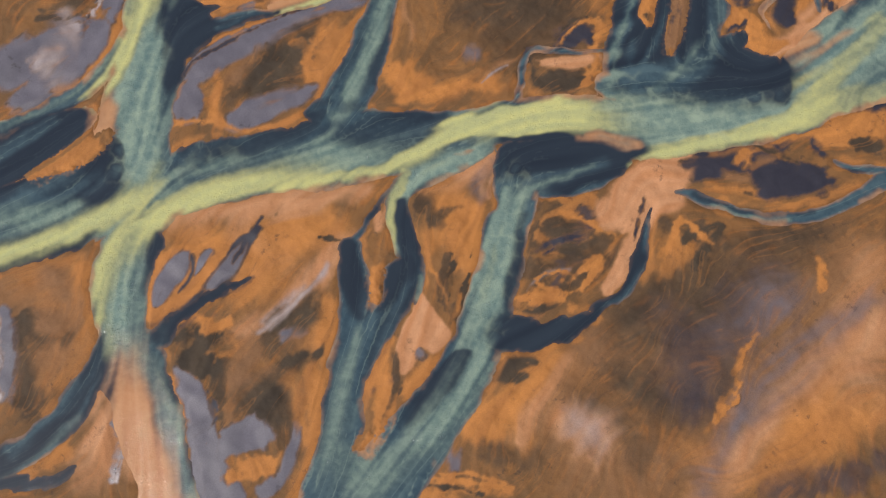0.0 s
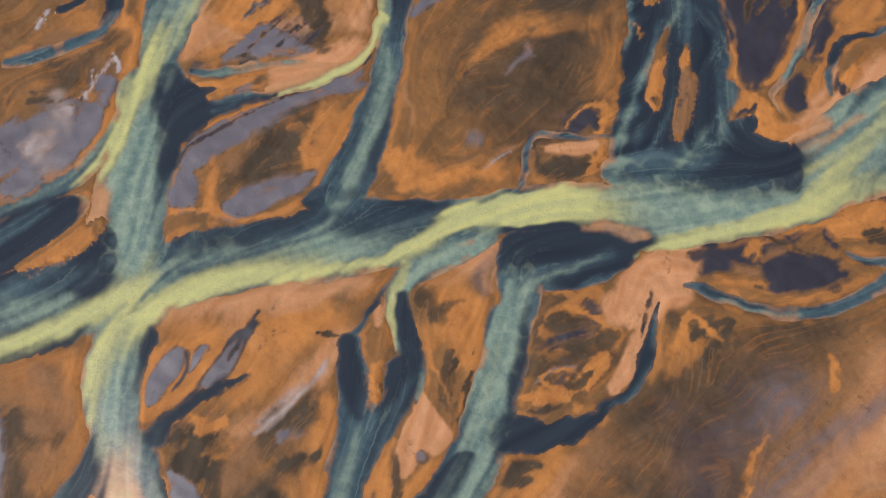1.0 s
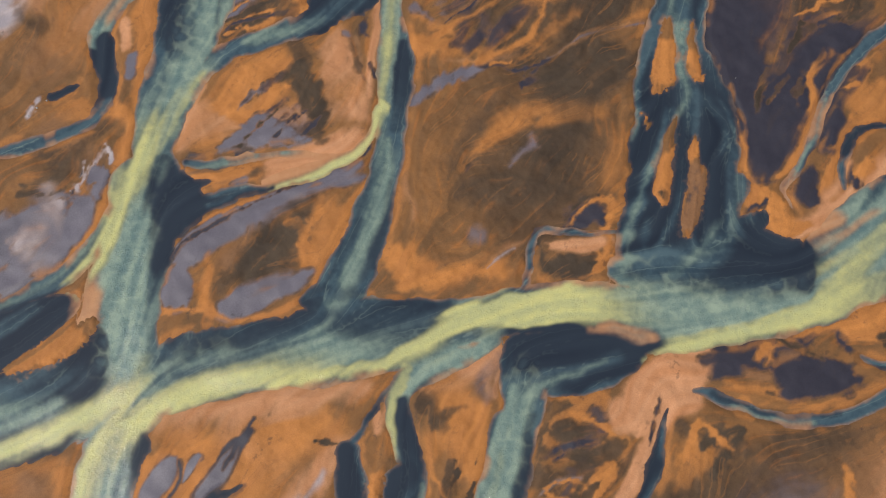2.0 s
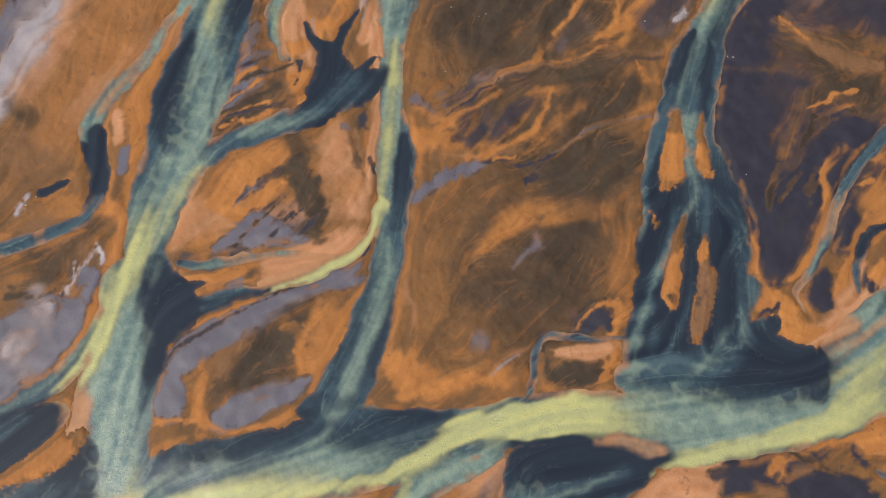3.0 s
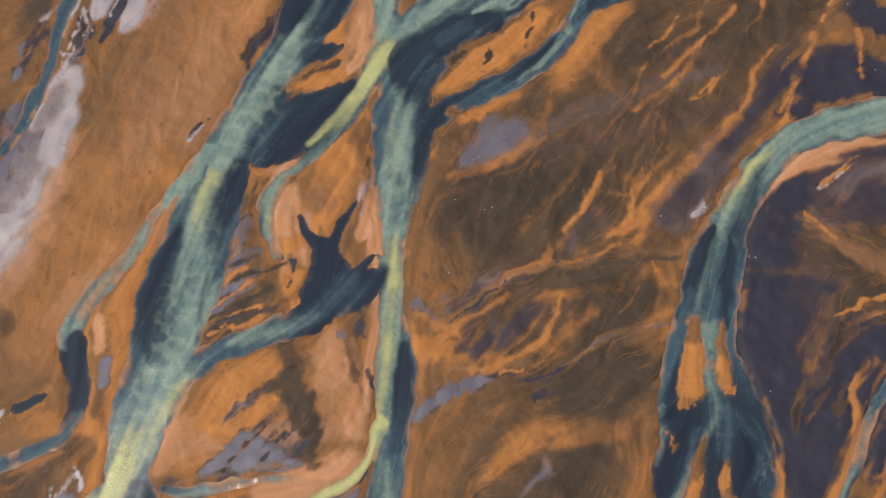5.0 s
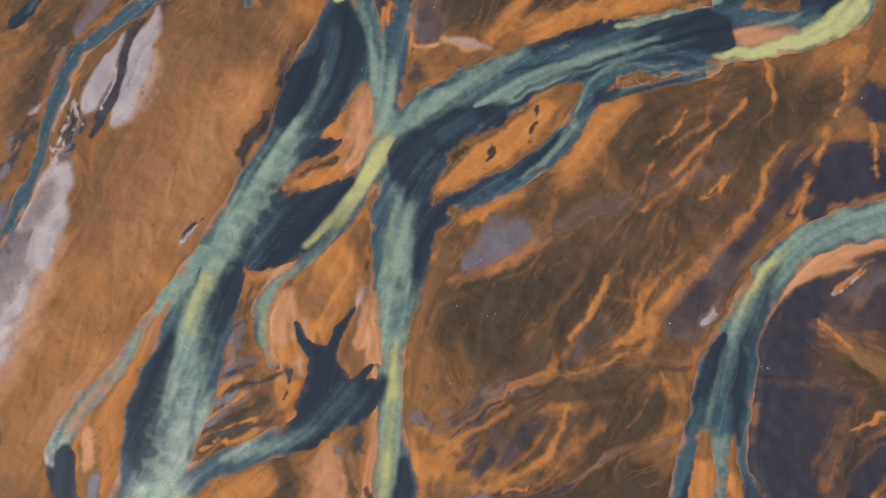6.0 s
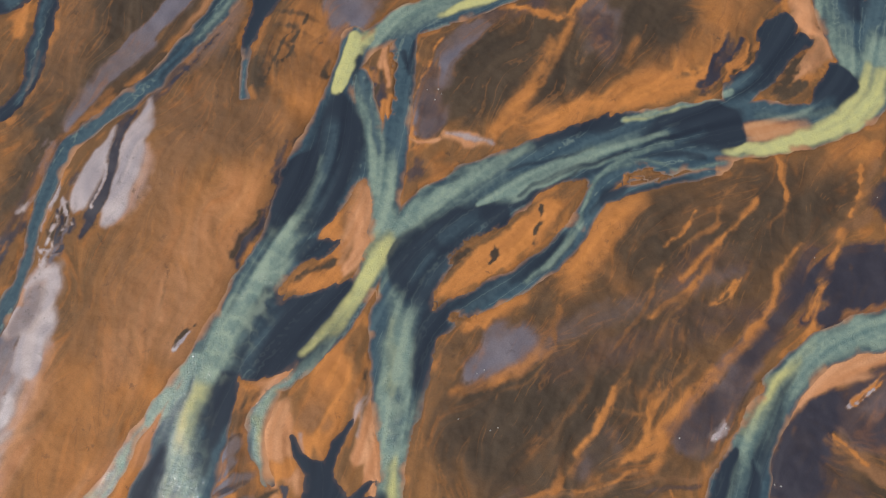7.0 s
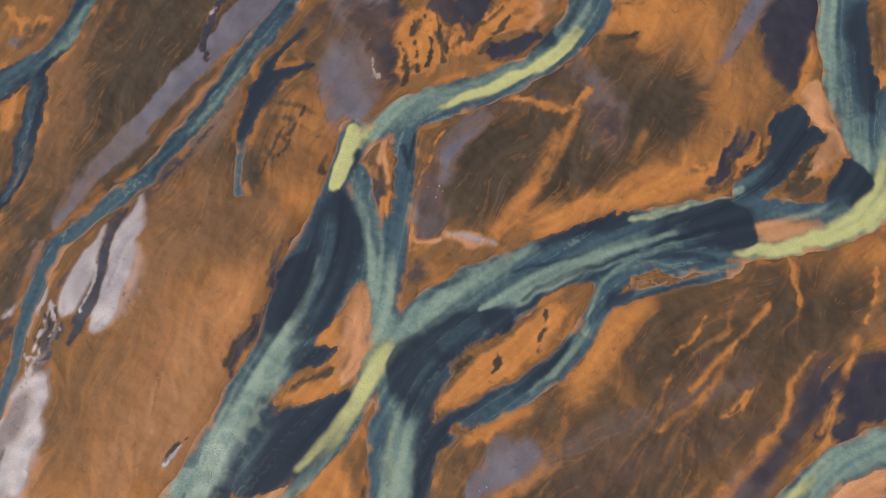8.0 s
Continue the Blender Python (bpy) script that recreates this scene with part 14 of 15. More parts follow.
land(BRIGHT, 0.2, 0.6, (61.2, 90.2, 0.28), (65.2, 92.4, 0.47), (69.1, 93.5, 0.38))
land(PEAT, 1.2, 0.4, (4.8, 114, 4.88, 0.5), (11.5, 110.7, 4.85, 0.5), (22.4, 115.9, 3.91, 0.5))
land(PEAT, 1.0, 0.4, (32.5, 94.1, 3.76, 0.6), (25.5, 86.3, 3.71, 0.5))
land(PEAT, 0.5, 0.5, (-35.5, 119, 5.91, 0.4), (-20.6, 73.8, 2.18, 0.8), (-22.3, 71.1, 1.8, 0.8))
land(ASH, 0.2, 0.6, (-25.9, 71.6, 0.36), (-24.2, 73.4, 0.63), (-22, 75.2, 0.45))
land(ASH, 0.2, 0.6, (-27.7, 70.3, 0.36), (-25.9, 72.1, 0.54), (-24.6, 73.9, 0.36))
land(ASH, 0.2, 0.6, (-23.6, 70.2, 0.36), (-21.9, 72, 0.63), (-20.1, 74, 0.45))
land(PEAT, 0.2, 0.5, (-33.9, 68.1, 0.27), (-31.3, 71.2, 0.54), (-27.9, 74.9, 0.45))
land(BRIGHT, 0.4, 0.4, (-21.3, 51, 1.21), (-23.5, 53.5, 0.87), (-22.5, 48.5, 1.04))
land(PEAT, 1.5, 0.3, (-27, 51.9, 3.47, 0.7), (-23.6, 55.2, 2.62, 0.6), (-31.1, 48.6, 2.59, 0.6))
land(SILT, 0.5, 0.3, (-33.4, 42.9, 1.71, 0.9), (-30.1, 45.3, 1.71, 0.9), (-25, 46.9, 1.2, 0.8))
load(DEEP, 0.3, 0.05, (-6.7, 171.4, 0.94, 0.9), (-5.7, 167.4, 0.93, 0.8), (-4.8, 173.4, 0.85, 0.8))
load(SLATE, 0.6, 0.05, (-7.6, 172.4, 0.66, 0.8), (-7.6, 165.5, 0.84, 0.9), (-8.4, 157.8, 0.92, 0.9))
land(BRIGHT, 0.4, 0.4, (-8.9, 163.1, 0.83), (-9.5, 160.2, 1.11), (-9.8, 157.8, 0.73))
land(PEAT, 0.2, 0.5, (-10.7, 167.5, 0.56), (-11.4, 164.6, 0.93), (-11.7, 160.7, 0.55))
land(PEACH, 0.3, 0.3, (-0.7, 155.4, 0.73), (-4.3, 155, 0.55), (-6, 156.4, 0.55), (-5.8, 159.7, 0.37))
land(BRIGHT, 0.25, 0.4, (-6.3, 157.8, 0.37), (-4.8, 163.5, 0.37), (-2.4, 169.4, 0.38), (-0.2, 173.8, 0.28))
land(PEAT, 0.3, 0.6, (-22.2, 158.4, 0.73), (-23.5, 155.1, 0.82), (-24.3, 153.8, 0.55))
land(PEAT, 0.5, 0.5, (20.2, 135.9, 1.05, 0.7), (22.1, 138.5, 1.06, 0.7))
land(BRIGHT, 0.2, 0.5, (55, 152.6, 0.36), (55.4, 148, 0.45), (55.6, 144.4, 0.36))
land(BRIGHT, 0.2, 0.5, (68.7, 150.6, 0.45), (67.5, 145.2, 0.54), (65.6, 141.6, 0.71))
land(ASH, 0.2, 0.5, (60.3, 128.8, 0.17), (60.7, 125.5, 0.34), (63.8, 134.7, 0.17))
land(BRIGHT, 0.3, 0.5, (35.2, 136.7, 0.44), (38.5, 139.2, 0.35), (40.5, 142.7, 0.36))
land(BRIGHT, 0.5, 0.4, (37.3, 131.5, 0.69), (42.1, 135.7, 0.79), (46.9, 140, 0.62), (50.9, 144.4, 0.45))
land(BRIGHT, 0.5, 0.4, (31.7, 125.7, 0.69), (37.1, 129, 0.69), (39.9, 131.5, 0.52))
land(BRIGHT, 0.5, 0.4, (46.7, 122.3, 0.77), (51.5, 127.2, 0.77), (53, 132.2, 0.61), (57.1, 137.3, 0.53))
land(BRIGHT, 0.3, 0.6, (42.1, 127.3, 0.43), (44.8, 128.5, 0.6), (47.3, 131.4, 0.35))
land(PEAT, 0.8, 0.4, (44.5, 134, 2.62, 0.6), (48.2, 135.7, 2.1, 0.6))
land(PEAT, 1.0, 0.4, (39.2, 123.2, 2.56, 0.5), (29.5, 131.6, 3.47, 0.4), (45.2, 123.9, 2.05, 0.5))
# last touches along the northern river
load(MILKY, 0.3, 0.02, (30.3, 158.6, 0.57, 1), (34.7, 159.4, 0.95, 1), (39.5, 160.7, 1.05, 1), (44.4, 162, 1.15, 0.9), (48.8, 163.3, 1.15, 0.8))
load(YELLOW, 0.4, 0.02, (30.5, 158.6, 0.28, 0.8), (35.6, 159.5, 0.38, 0.7), (40.5, 160.8, 0.38, 0.5))
spread(LOAD, DEEP, 0.02, 1, (42, 161.2, 0.38), (45.8, 161.5, 0.29), (48.5, 159.7, 0.19), (50.1, 156.6, 0.19), (50.5, 154.4, 0.19), (48.8, 153.5, 0.28), (44.6, 153.5, 0.94), (40.5, 155.3, 1.88), (38.4, 158.3, 1.33))
load(SLATE, 1.0, 0.04, (43, 156.7, 1.13, 0.5), (39, 154.8, 1.32, 0.7), (35.2, 153.6, 1.13, 0.6))
load(MILKY, 0.6, 0.03, (37.2, 155.8, 0.66, 0.5), (31.5, 154.3, 0.85, 0.8), (24.8, 152.9, 0.84, 0.8), (18.2, 151, 0.84, 0.7), (10.6, 147.2, 0.93, 0.8), (5.9, 144.6, 0.55, 0.9))
load(DEEP, 0.3, 0.03, (31.2, 153.3, 0.47, 0.9), (25.7, 151.4, 0.66, 0.8), (18.1, 148.9, 0.75, 0.7), (12.4, 145.8, 0.65, 0.7))
spread(LOAD, DEEP, 0.02, 0.9, (29.9, 159.4, 0.29), (29.1, 158.3, 0.28), (24.1, 157.1, 0.76), (16.5, 155.2, 0.94), (10.8, 153.9, 0.75), (16.5, 156.8, 0.38), (22.3, 159.5, 0.38), (28.1, 160.7, 0.38))
load(SLATE, 0.8, 0.04, (43.4, 150.8, 0.84, 0.8), (36.9, 151.3, 0.75, 0.8), (31.3, 151.4, 0.65, 0.7))
load(MILKY, 0.4, 0.03, (50, 152.2, 0.56, 0.5), (45.2, 150.9, 0.56, 0.6), (40.5, 149.8, 0.47, 0.5), (32.2, 151.7, 0.47, 0.6), (28.4, 150.9, 0.65, 0.8), (24.5, 147.1, 0.74, 0.8), (21.4, 140.4, 0.82, 0.8))
load(MILKY, 1.0, 0.05, (-8, 146, 1.11, 0.6), (-2.4, 147.4, 1.67, 0.7), (0.3, 145.9, 1.67, 0.6), (-6.1, 143.1, 1.84, 0.8))
load(MILKY, 0.8, 0.05, (0.4, 149.3, 1.31, 0.5), (7.9, 151.6, 1.12, 0.5), (14.5, 153.8, 0.85, 0.4))
load(SLATE, 1.2, 0.05, (4.9, 141.5, 2.2, 0.5), (0.3, 138.8, 2.37, 0.5))
land(BRIGHT, 1.2, 0.4, (15.5, 155.5, 0.75, 0.8), (22.4, 161, 1.33, 0.8), (30.2, 163.5, 1.91, 0.8), (38.1, 166, 2.31, 0.8))
land(PEAT, 1.2, 0.4, (4.4, 167.4, 5.79, 0.6), (8.4, 173.7, 4.88, 0.5), (1.4, 160.2, 2.86, 0.5))
land(BRIGHT, 0.8, 0.4, (13.9, 163.2, 1.34, 0.6), (17.1, 169.4, 1.36, 0.6), (21.2, 175.7, 1.18, 0.6))
land(PALE, 0.4, 0.2, (0.5, 156.4, 0.57, 0.7), (3.3, 156, 0.85, 0.8), (8, 154.9, 0.66, 0.7))
land(ASH, 0.8, 0.4, (28.1, 176.7, 2.36, 0.6), (29.3, 171.3, 1.55, 0.5))
land(PEAT, 0.6, 0.5, (39.8, 175.5, 2.35, 0.6), (38.1, 178.8, 1.97, 0.5))
# boiling reaches
boils(2.0, (26.4, 42.8, 5.9, 0.6), (32.2, 43.7, 7.8, 1), (39.6, 41.5, 8.8, 1), (48, 40.4, 6.8, 0.9), (55.7, 42.2, 4.9, 0.7))
boils(2.0, (63, 47.2, 6.9, 0.5), (71.4, 53.2, 8.1, 0.5))
boils(1.5, (-50.1, 57.8, 6.1, 0.5), (-50.6, 45.3, 6.9, 0.8), (-50.9, 35.3, 8.7, 1), (-47.8, 31.4, 5.7, 0.9))
boils(1.5, (-42.3, 33.2, 5.7, 0.5), (-34, 36, 4.8, 0.4))
boils(1.5, (12.6, 30.2, 5.7, 0.7), (10, 20.8, 4.6, 0.8), (7.4, 11.7, 5.4, 0.8), (5.4, 5.5, 5.3, 0.7))
boils(1.5, (-39, 110.5, 6.1, 0.6), (-41.8, 94.2, 7.8, 0.8), (-43, 84.5, 8.5, 1), (-45.3, 77.9, 8.3, 1), (-48, 71.5, 5.5, 0.7))
boils(1.5, (-24.8, 140, 5.7, 0.6), (-29.1, 132.3, 6.5, 1), (-32.3, 124.9, 6.4, 1), (-35.6, 118.6, 5.4, 0.8))
boils(1.5, (-7.4, 117.4, 3.6, 0.6), (-8, 108.7, 3.5, 0.7), (-7.9, 124.7, 3.6, 0.4))
boils(1.5, (-7.9, 114.2, 5.1, 0.6), (-8.4, 104.8, 4, 0.6))


# clear backwaters have toothed shores; the silty threads run smooth
CALM = 1 - np.clip(blurred(LOAD.sum(-1), 0.5), 0, 1)
WET += CALM * smooth(WET, -1.5, -0.2) * (0.10 * STREAK + 0.07 * STREAK_FINE + 0.07 * LUMP)
# rims of bright mud along the banks, and dark scum where fine silt thins out
RIM = smooth(WET, -1.5, -0.5) * smooth(clouds(7.0, 0.7) + 0.4 * STREAK, 0.1, 1.1) * (1 - LAND[..., PEACH])
LAND *= (1 - 0.6 * RIM)[..., None]
LAND[..., BRIGHT] += 0.6 * RIM
THIN = LAND[..., SILT] + LAND[..., ASH]
STEEP = smooth(np.hypot(*np.gradient(blurred(THIN, 0.15), CELL)), 0.35, 0.9)
SCUM = STEEP * 4 * THIN * np.clip(1 - THIN, 0, 1) * smooth(STREAK_FINE + 0.5 * LUMP, 0.0, 1.4) * 0.7
LAND *= (1 - SCUM)[..., None]
LAND[..., PEAT] += SCUM

# ---- node helpers ----
def material(name):
    m = bpy.data.materials.new(name)
    m.use_nodes = True
    t = m.node_tree
    return m, t, t.nodes["Principled BSDF"]


def node(t, kind, **values):
    n = t.nodes.new(kind)
    for key, value in values.items():
        n.inputs[key.replace("_", " ")].default_value = value
    return n


def noise_at(t, where, scale, detail=4.0, rough=0.55, warp=0.0):
    n = node(t, "ShaderNodeTexNoise", Scale=scale, Detail=detail, Roughness=rough, Distortion=warp)
    t.links.new(where, n.inputs["Vector"])
    return n.outputs["Fac"]


def calc(t, kind, a, b=0.0, c=0.0):
    n = t.nodes.new("ShaderNodeMath")
    n.operation = kind
    for socket, value in zip(n.inputs, (a, b, c)):
        if isinstance(value, (int, float)):
            socket.default_value = value
        else:
            t.links.new(value, socket)
    return n.outputs[0]


def ramp(t, value, lo, hi, a=0.0, b=1.0):
    n = node(t, "ShaderNodeMapRange")
    n.interpolation_type = "SMOOTHSTEP"
    t.links.new(value, n.inputs["Value"])
    for key, v in (("From Min", lo), ("From Max", hi), ("To Min", a), ("To Max", b)):
        n.inputs[key].default_value = v
    return n.outputs[0]


def tint(t, fac, a, b):
    n = t.nodes.new("ShaderNodeMix")
    n.data_type = "RGBA"
    for key, value in ((0, fac), (6, a), (7, b)):
        if isinstance(value, tuple):
            n.inputs[key].default_value = (*value, 1.0)
        elif isinstance(value, (int, float)):
            n.inputs[key].default_value = value
        else:
            t.links.new(value, n.inputs[key])
    return n.outputs[2]


def field(t, name):
    """The four numbers of a colour attribute, split."""
    n = t.nodes.new("ShaderNodeAttribute")
    n.attribute_name = name
    split = t.nodes.new("ShaderNodeSeparateColor")
    t.links.new(n.outputs["Color"], split.inputs[0])
    return (*split.outputs, n.outputs["Alpha"])


# ---- materials ----
def sediment_material():
    m, t, out = material("river_sediment")
    where = t.nodes.new("ShaderNodeNewGeometry").outputs["Position"]
    bright, peach, peat, silt = field(t, "sediment_a")
    ash, pale, umber, wet = field(t, "sediment_b")
    fine, streak, wide, ridge = field(t, "grain")
    grit = noise_at(t, where, 6.0, 5.0, 0.65)
    patch = noise_at(t, where, 0.35, 5.0, 0.6, 0.8)
    speck = noise_at(t, where, 1.6, 4.0, 0.6, 0.5)
    # iron-stained mud, the ground tone of the whole plain
    colour = tint(t, ramp(t, wide, 0.2, 0.8), (0.128, 0.065, 0.026), (0.200, 0.091, 0.030))
    colour = tint(t, ramp(t, streak, 0.3, 1.0, 0.0, 0.16), colour, (0.290, 0.112, 0.028))
    colour = tint(t, ramp(t, patch, 0.45, 0.75, 0.0, 0.35), colour, (0.100, 0.052, 0.024))
    colour = tint(t, calc(t, "MULTIPLY", ridge, 0.48), colour, (0.340, 0.118, 0.024))
    layers = (
        (umber, (0.225, 0.108, 0.047), (0.160, 0.079, 0.037), wide),
        (bright, (0.440, 0.172, 0.043), (0.322, 0.125, 0.034), streak),
        (peach, (0.480, 0.238, 0.118), (0.390, 0.168, 0.070), streak),
        (peat, (0.034, 0.024, 0.016), (0.064, 0.043, 0.026), wide),
        (silt, (0.125, 0.112, 0.132), (0.098, 0.088, 0.104), wide),
        (ash, (0.022, 0.0205, 0.029), (0.035, 0.032, 0.043), patch),
        (pale, (0.370, 0.305, 0.290), (0.270, 0.235, 0.245), streak),
    )
    for amount, one, two, vary in layers:
        own = tint(t, ramp(t, vary, -0.1, 1.1), one, two)
        # a half-thick layer breaks up along the grain
        uneven = calc(t, "SUBTRACT", calc(t, "MULTIPLY_ADD", streak, 0.25, calc(t, "MULTIPLY_ADD", wide, 0.35, calc(t, "MULTIPLY_ADD", speck, 0.3, calc(t, "MULTIPLY", patch, 1.1)))), 1.0)
        half = calc(t, "MULTIPLY", amount, calc(t, "SUBTRACT", 1.0, amount))
        cover = calc(t, "MULTIPLY_ADD", calc(t, "MULTIPLY", uneven, half), 1.6, amount)
        if amount in (peat, silt, ash):
            cover = calc(t, "MULTIPLY", cover, calc(t, "SUBTRACT", 1.0, calc(t, "MULTIPLY", calc(t, "MULTIPLY", ridge, half), 1.4)))
        clip = calc(t, "MINIMUM", calc(t, "MAXIMUM", cover, 0.0), 1.0)
        colour = tint(t, clip, colour, own)
    # thin runnels of dark scum and of fresh rust along the lie of the mud
    open_mud = calc(t, "SUBTRACT", 1.0, calc(t, "MINIMUM", calc(t, "ADD", calc(t, "ADD", silt, ash), calc(t, "ADD", pale, peach)), 1.0))
    here = ramp(t, noise_at(t, where, 0.13, 3.0, 0.55, 0.6), 0.44, 0.62)
    there = ramp(t, noise_at(t, where, 0.17, 3.0, 0.55, 0.9), 0.46, 0.62)
    rill = calc(t, "MULTIPLY", ramp(t, calc(t, "ABSOLUTE", calc(t, "SUBTRACT", streak, 0.56)), 0.0, 0.030, 1.0, 0.0), calc(t, "MULTIPLY", here, open_mud))
    colour = tint(t, calc(t, "MULTIPLY", rill, 0.30), colour, (0.046, 0.031, 0.022))
    rust = calc(t, "MULTIPLY", ramp(t, calc(t, "ABSOLUTE", calc(t, "SUBTRACT", streak, 0.42)), 0.0, 0.08, 1.0, 0.0), calc(t, "MULTIPLY", there, open_mud))
    colour = tint(t, calc(t, "MULTIPLY", rust, 0.20), colour, (0.410, 0.160, 0.040))
    # flecks of black ash and cracks in the iron crust, in clusters
    wisp = calc(t, "MULTIPLY", ramp(t, fine, 0.62, 0.9), ramp(t, noise_at(t, where, 0.10, 2.0, 0.5, 0.5), 0.42, 0.62))
    colour = tint(t, calc(t, "MULTIPLY", wisp, 0.14), colour, (0.060, 0.036, 0.022))
    crack = ramp(t, noise_at(t, where, 0.8, 6.0, 0.66, 0.4), 0.57, 0.66)
    cluster = ramp(t, noise_at(t, where, 0.16, 2.0, 0.5, 0.3), 0.48, 0.68)
    colour = tint(t, calc(t, "MULTIPLY", calc(t, "MULTIPLY", crack, cluster), 0.5), colour, (0.034, 0.026, 0.022))
    shade = ramp(t, grit, 0.3, 0.7, 0.84, 1.12)
    vary = t.nodes.new("ShaderNodeVectorMath")
    vary.operation = "SCALE"
    t.links.new(colour, vary.inputs[0])
    t.links.new(shade, vary.inputs["Scale"])
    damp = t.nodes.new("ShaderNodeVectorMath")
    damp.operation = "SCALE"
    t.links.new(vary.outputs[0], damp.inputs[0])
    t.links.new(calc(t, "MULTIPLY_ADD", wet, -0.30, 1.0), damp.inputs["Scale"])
    t.links.new(damp.outputs[0], out.inputs["Base Color"])
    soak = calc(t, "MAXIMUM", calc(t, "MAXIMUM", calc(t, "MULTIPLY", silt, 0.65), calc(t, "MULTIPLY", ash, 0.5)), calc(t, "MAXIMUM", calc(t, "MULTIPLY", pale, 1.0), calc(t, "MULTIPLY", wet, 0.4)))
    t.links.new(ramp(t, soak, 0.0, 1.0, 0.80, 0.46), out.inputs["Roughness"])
    out.inputs["Specular IOR Level"].default_value = 0.26
    bump = node(t, "ShaderNodeBump", Strength=0.25, Distance=0.05)
    t.links.new(ramp(t, soak, 0.0, 0.8, 0.45, 0.03), bump.inputs["Strength"])
    t.links.new(calc(t, "ADD", calc(t, "MULTIPLY", speck, 0.7), calc(t, "MULTIPLY", grit, 0.3)), bump.inputs["Height"])
    t.links.new(bump.outputs[0], out.inputs["Normal"])
    return m


def water_material():
    m, t, out = material("silty_water")
    where = t.nodes.new("ShaderNodeNewGeometry").outputs["Position"]
    slate, milky, yellow, mud = field(t, "load")
    fine, streak, wide, rapid = field(t, "grain")
    boil = ramp(t, noise_at(t, where, 0.75, 4.0, 0.6, 0.5), 0.25, 0.75)
    deep = tint(t, ramp(t, wide, -0.4, 1.4), (0.0145, 0.0190, 0.028), (0.029, 0.039, 0.051))
    colour = deep
    layers = (
        (slate, (0.030, 0.053, 0.070), (0.062, 0.098, 0.112)),
        (milky, (0.092, 0.145, 0.138), (0.225, 0.285, 0.215)),
        (yellow, (0.330, 0.340, 0.165), (0.475, 0.440, 0.170)),
        (mud, (0.360, 0.165, 0.075), (0.430, 0.225, 0.110)),
    )
    for amount, one, two in layers:
        own = tint(t, ramp(t, calc(t, "MULTIPLY_ADD", boil, 0.25, calc(t, "MULTIPLY_ADD", wide, 0.5, calc(t, "MULTIPLY", fine, 0.30))), 0.15, 0.9), one, two)
        half = calc(t, "MULTIPLY", amount, calc(t, "SUBTRACT", 1.0, amount))
        uneven = calc(t, "SUBTRACT", calc(t, "MULTIPLY_ADD", wide, 0.6, calc(t, "MULTIPLY_ADD", streak, 0.2, calc(t, "MULTIPLY_ADD", fine, 0.2, calc(t, "MULTIPLY", boil, 0.3)))), 0.65)
        cover = calc(t, "MINIMUM", calc(t, "MAXIMUM", calc(t, "MULTIPLY_ADD", calc(t, "MULTIPLY", uneven, half), 1.5, amount), 0.0), 1.0)
        colour = tint(t, cover, colour, own)
    # fine threads of lighter water along the current
    thread = calc(t, "MULTIPLY", ramp(t, calc(t, "ABSOLUTE", calc(t, "SUBTRACT", streak, 0.5)), 0.0, 0.05, 1.0, 0.0), ramp(t, fine, 0.30, 0.65))
    thread = calc(t, "MULTIPLY", thread, calc(t, "MULTIPLY_ADD", slate, 0.36, calc(t, "MULTIPLY_ADD", milky, 0.14, 0.05)))
    colour = tint(t, thread, colour, (0.190, 0.240, 0.200))
    # domes of upwelling water, coloured darker at the middle and paler at the rims
    drift = t.nodes.new("ShaderNodeVectorMath")
    drift.operation = "MULTIPLY_ADD"
    wander = node(t, "ShaderNodeTexNoise", Scale=0.5, Detail=3.0)
    t.links.new(where, wander.inputs["Vector"])
    t.links.new(wander.outputs["Color"], drift.inputs[0])
    drift.inputs[1].default_value = (2.2, 2.2, 0.0)
    t.links.new(where, drift.inputs[2])
    dome = node(t, "ShaderNodeTexVoronoi", Scale=0.5, Randomness=1.0)
    t.links.new(drift.outputs[0], dome.inputs["Vector"])
    dome_core = calc(t, "MULTIPLY", ramp(t, dome.outputs["Distance"], 0.60, 0.10), calc(t, "MULTIPLY", rapid, 0.34))
    colour = tint(t, dome_core, colour, (0.070, 0.112, 0.120))
    dome_rim = calc(t, "MULTIPLY", ramp(t, dome.outputs["Distance"], 0.45, 0.95), calc(t, "MULTIPLY", rapid, 0.30))
    colour = tint(t, dome_rim, colour, (0.330, 0.385, 0.270))
    t.links.new(colour, out.inputs["Base Color"])
    out.inputs["IOR"].default_value = 1.333
    out.inputs["Roughness"].default_value = 0.06
    # fast, silt-laden water is choppy, the clear backwaters are calm
    fast = calc(t, "MULTIPLY_ADD", calc(t, "MAXIMUM", calc(t, "MAXIMUM", milky, yellow), calc(t, "MULTIPLY", mud, 0.2)), 0.94, 0.06)
    chop = calc(t, "MULTIPLY", calc(t, "MULTIPLY", calc(t, "POWER", noise_at(t, where, 3.8, 2.0, 0.55, 1.0), 3.0), 3.6), ramp(t, noise_at(t, where, 0.55, 3.0, 0.6, 0.5), 0.36, 0.66, 0.45, 1.25))
    swell = noise_at(t, where, 0.8, 2.0, 0.5, 0.6)
    bump = node(t, "ShaderNodeBump", Strength=1.0, Distance=0.045)
    t.links.new(calc(t, "MULTIPLY", fast, calc(t, "ADD", chop, calc(t, "MULTIPLY", swell, 0.35))), bump.inputs["Height"])
    t.links.new(bump.outputs[0], out.inputs["Normal"])
    return m


MUD_BED = sediment_material()
WATER = water_material()


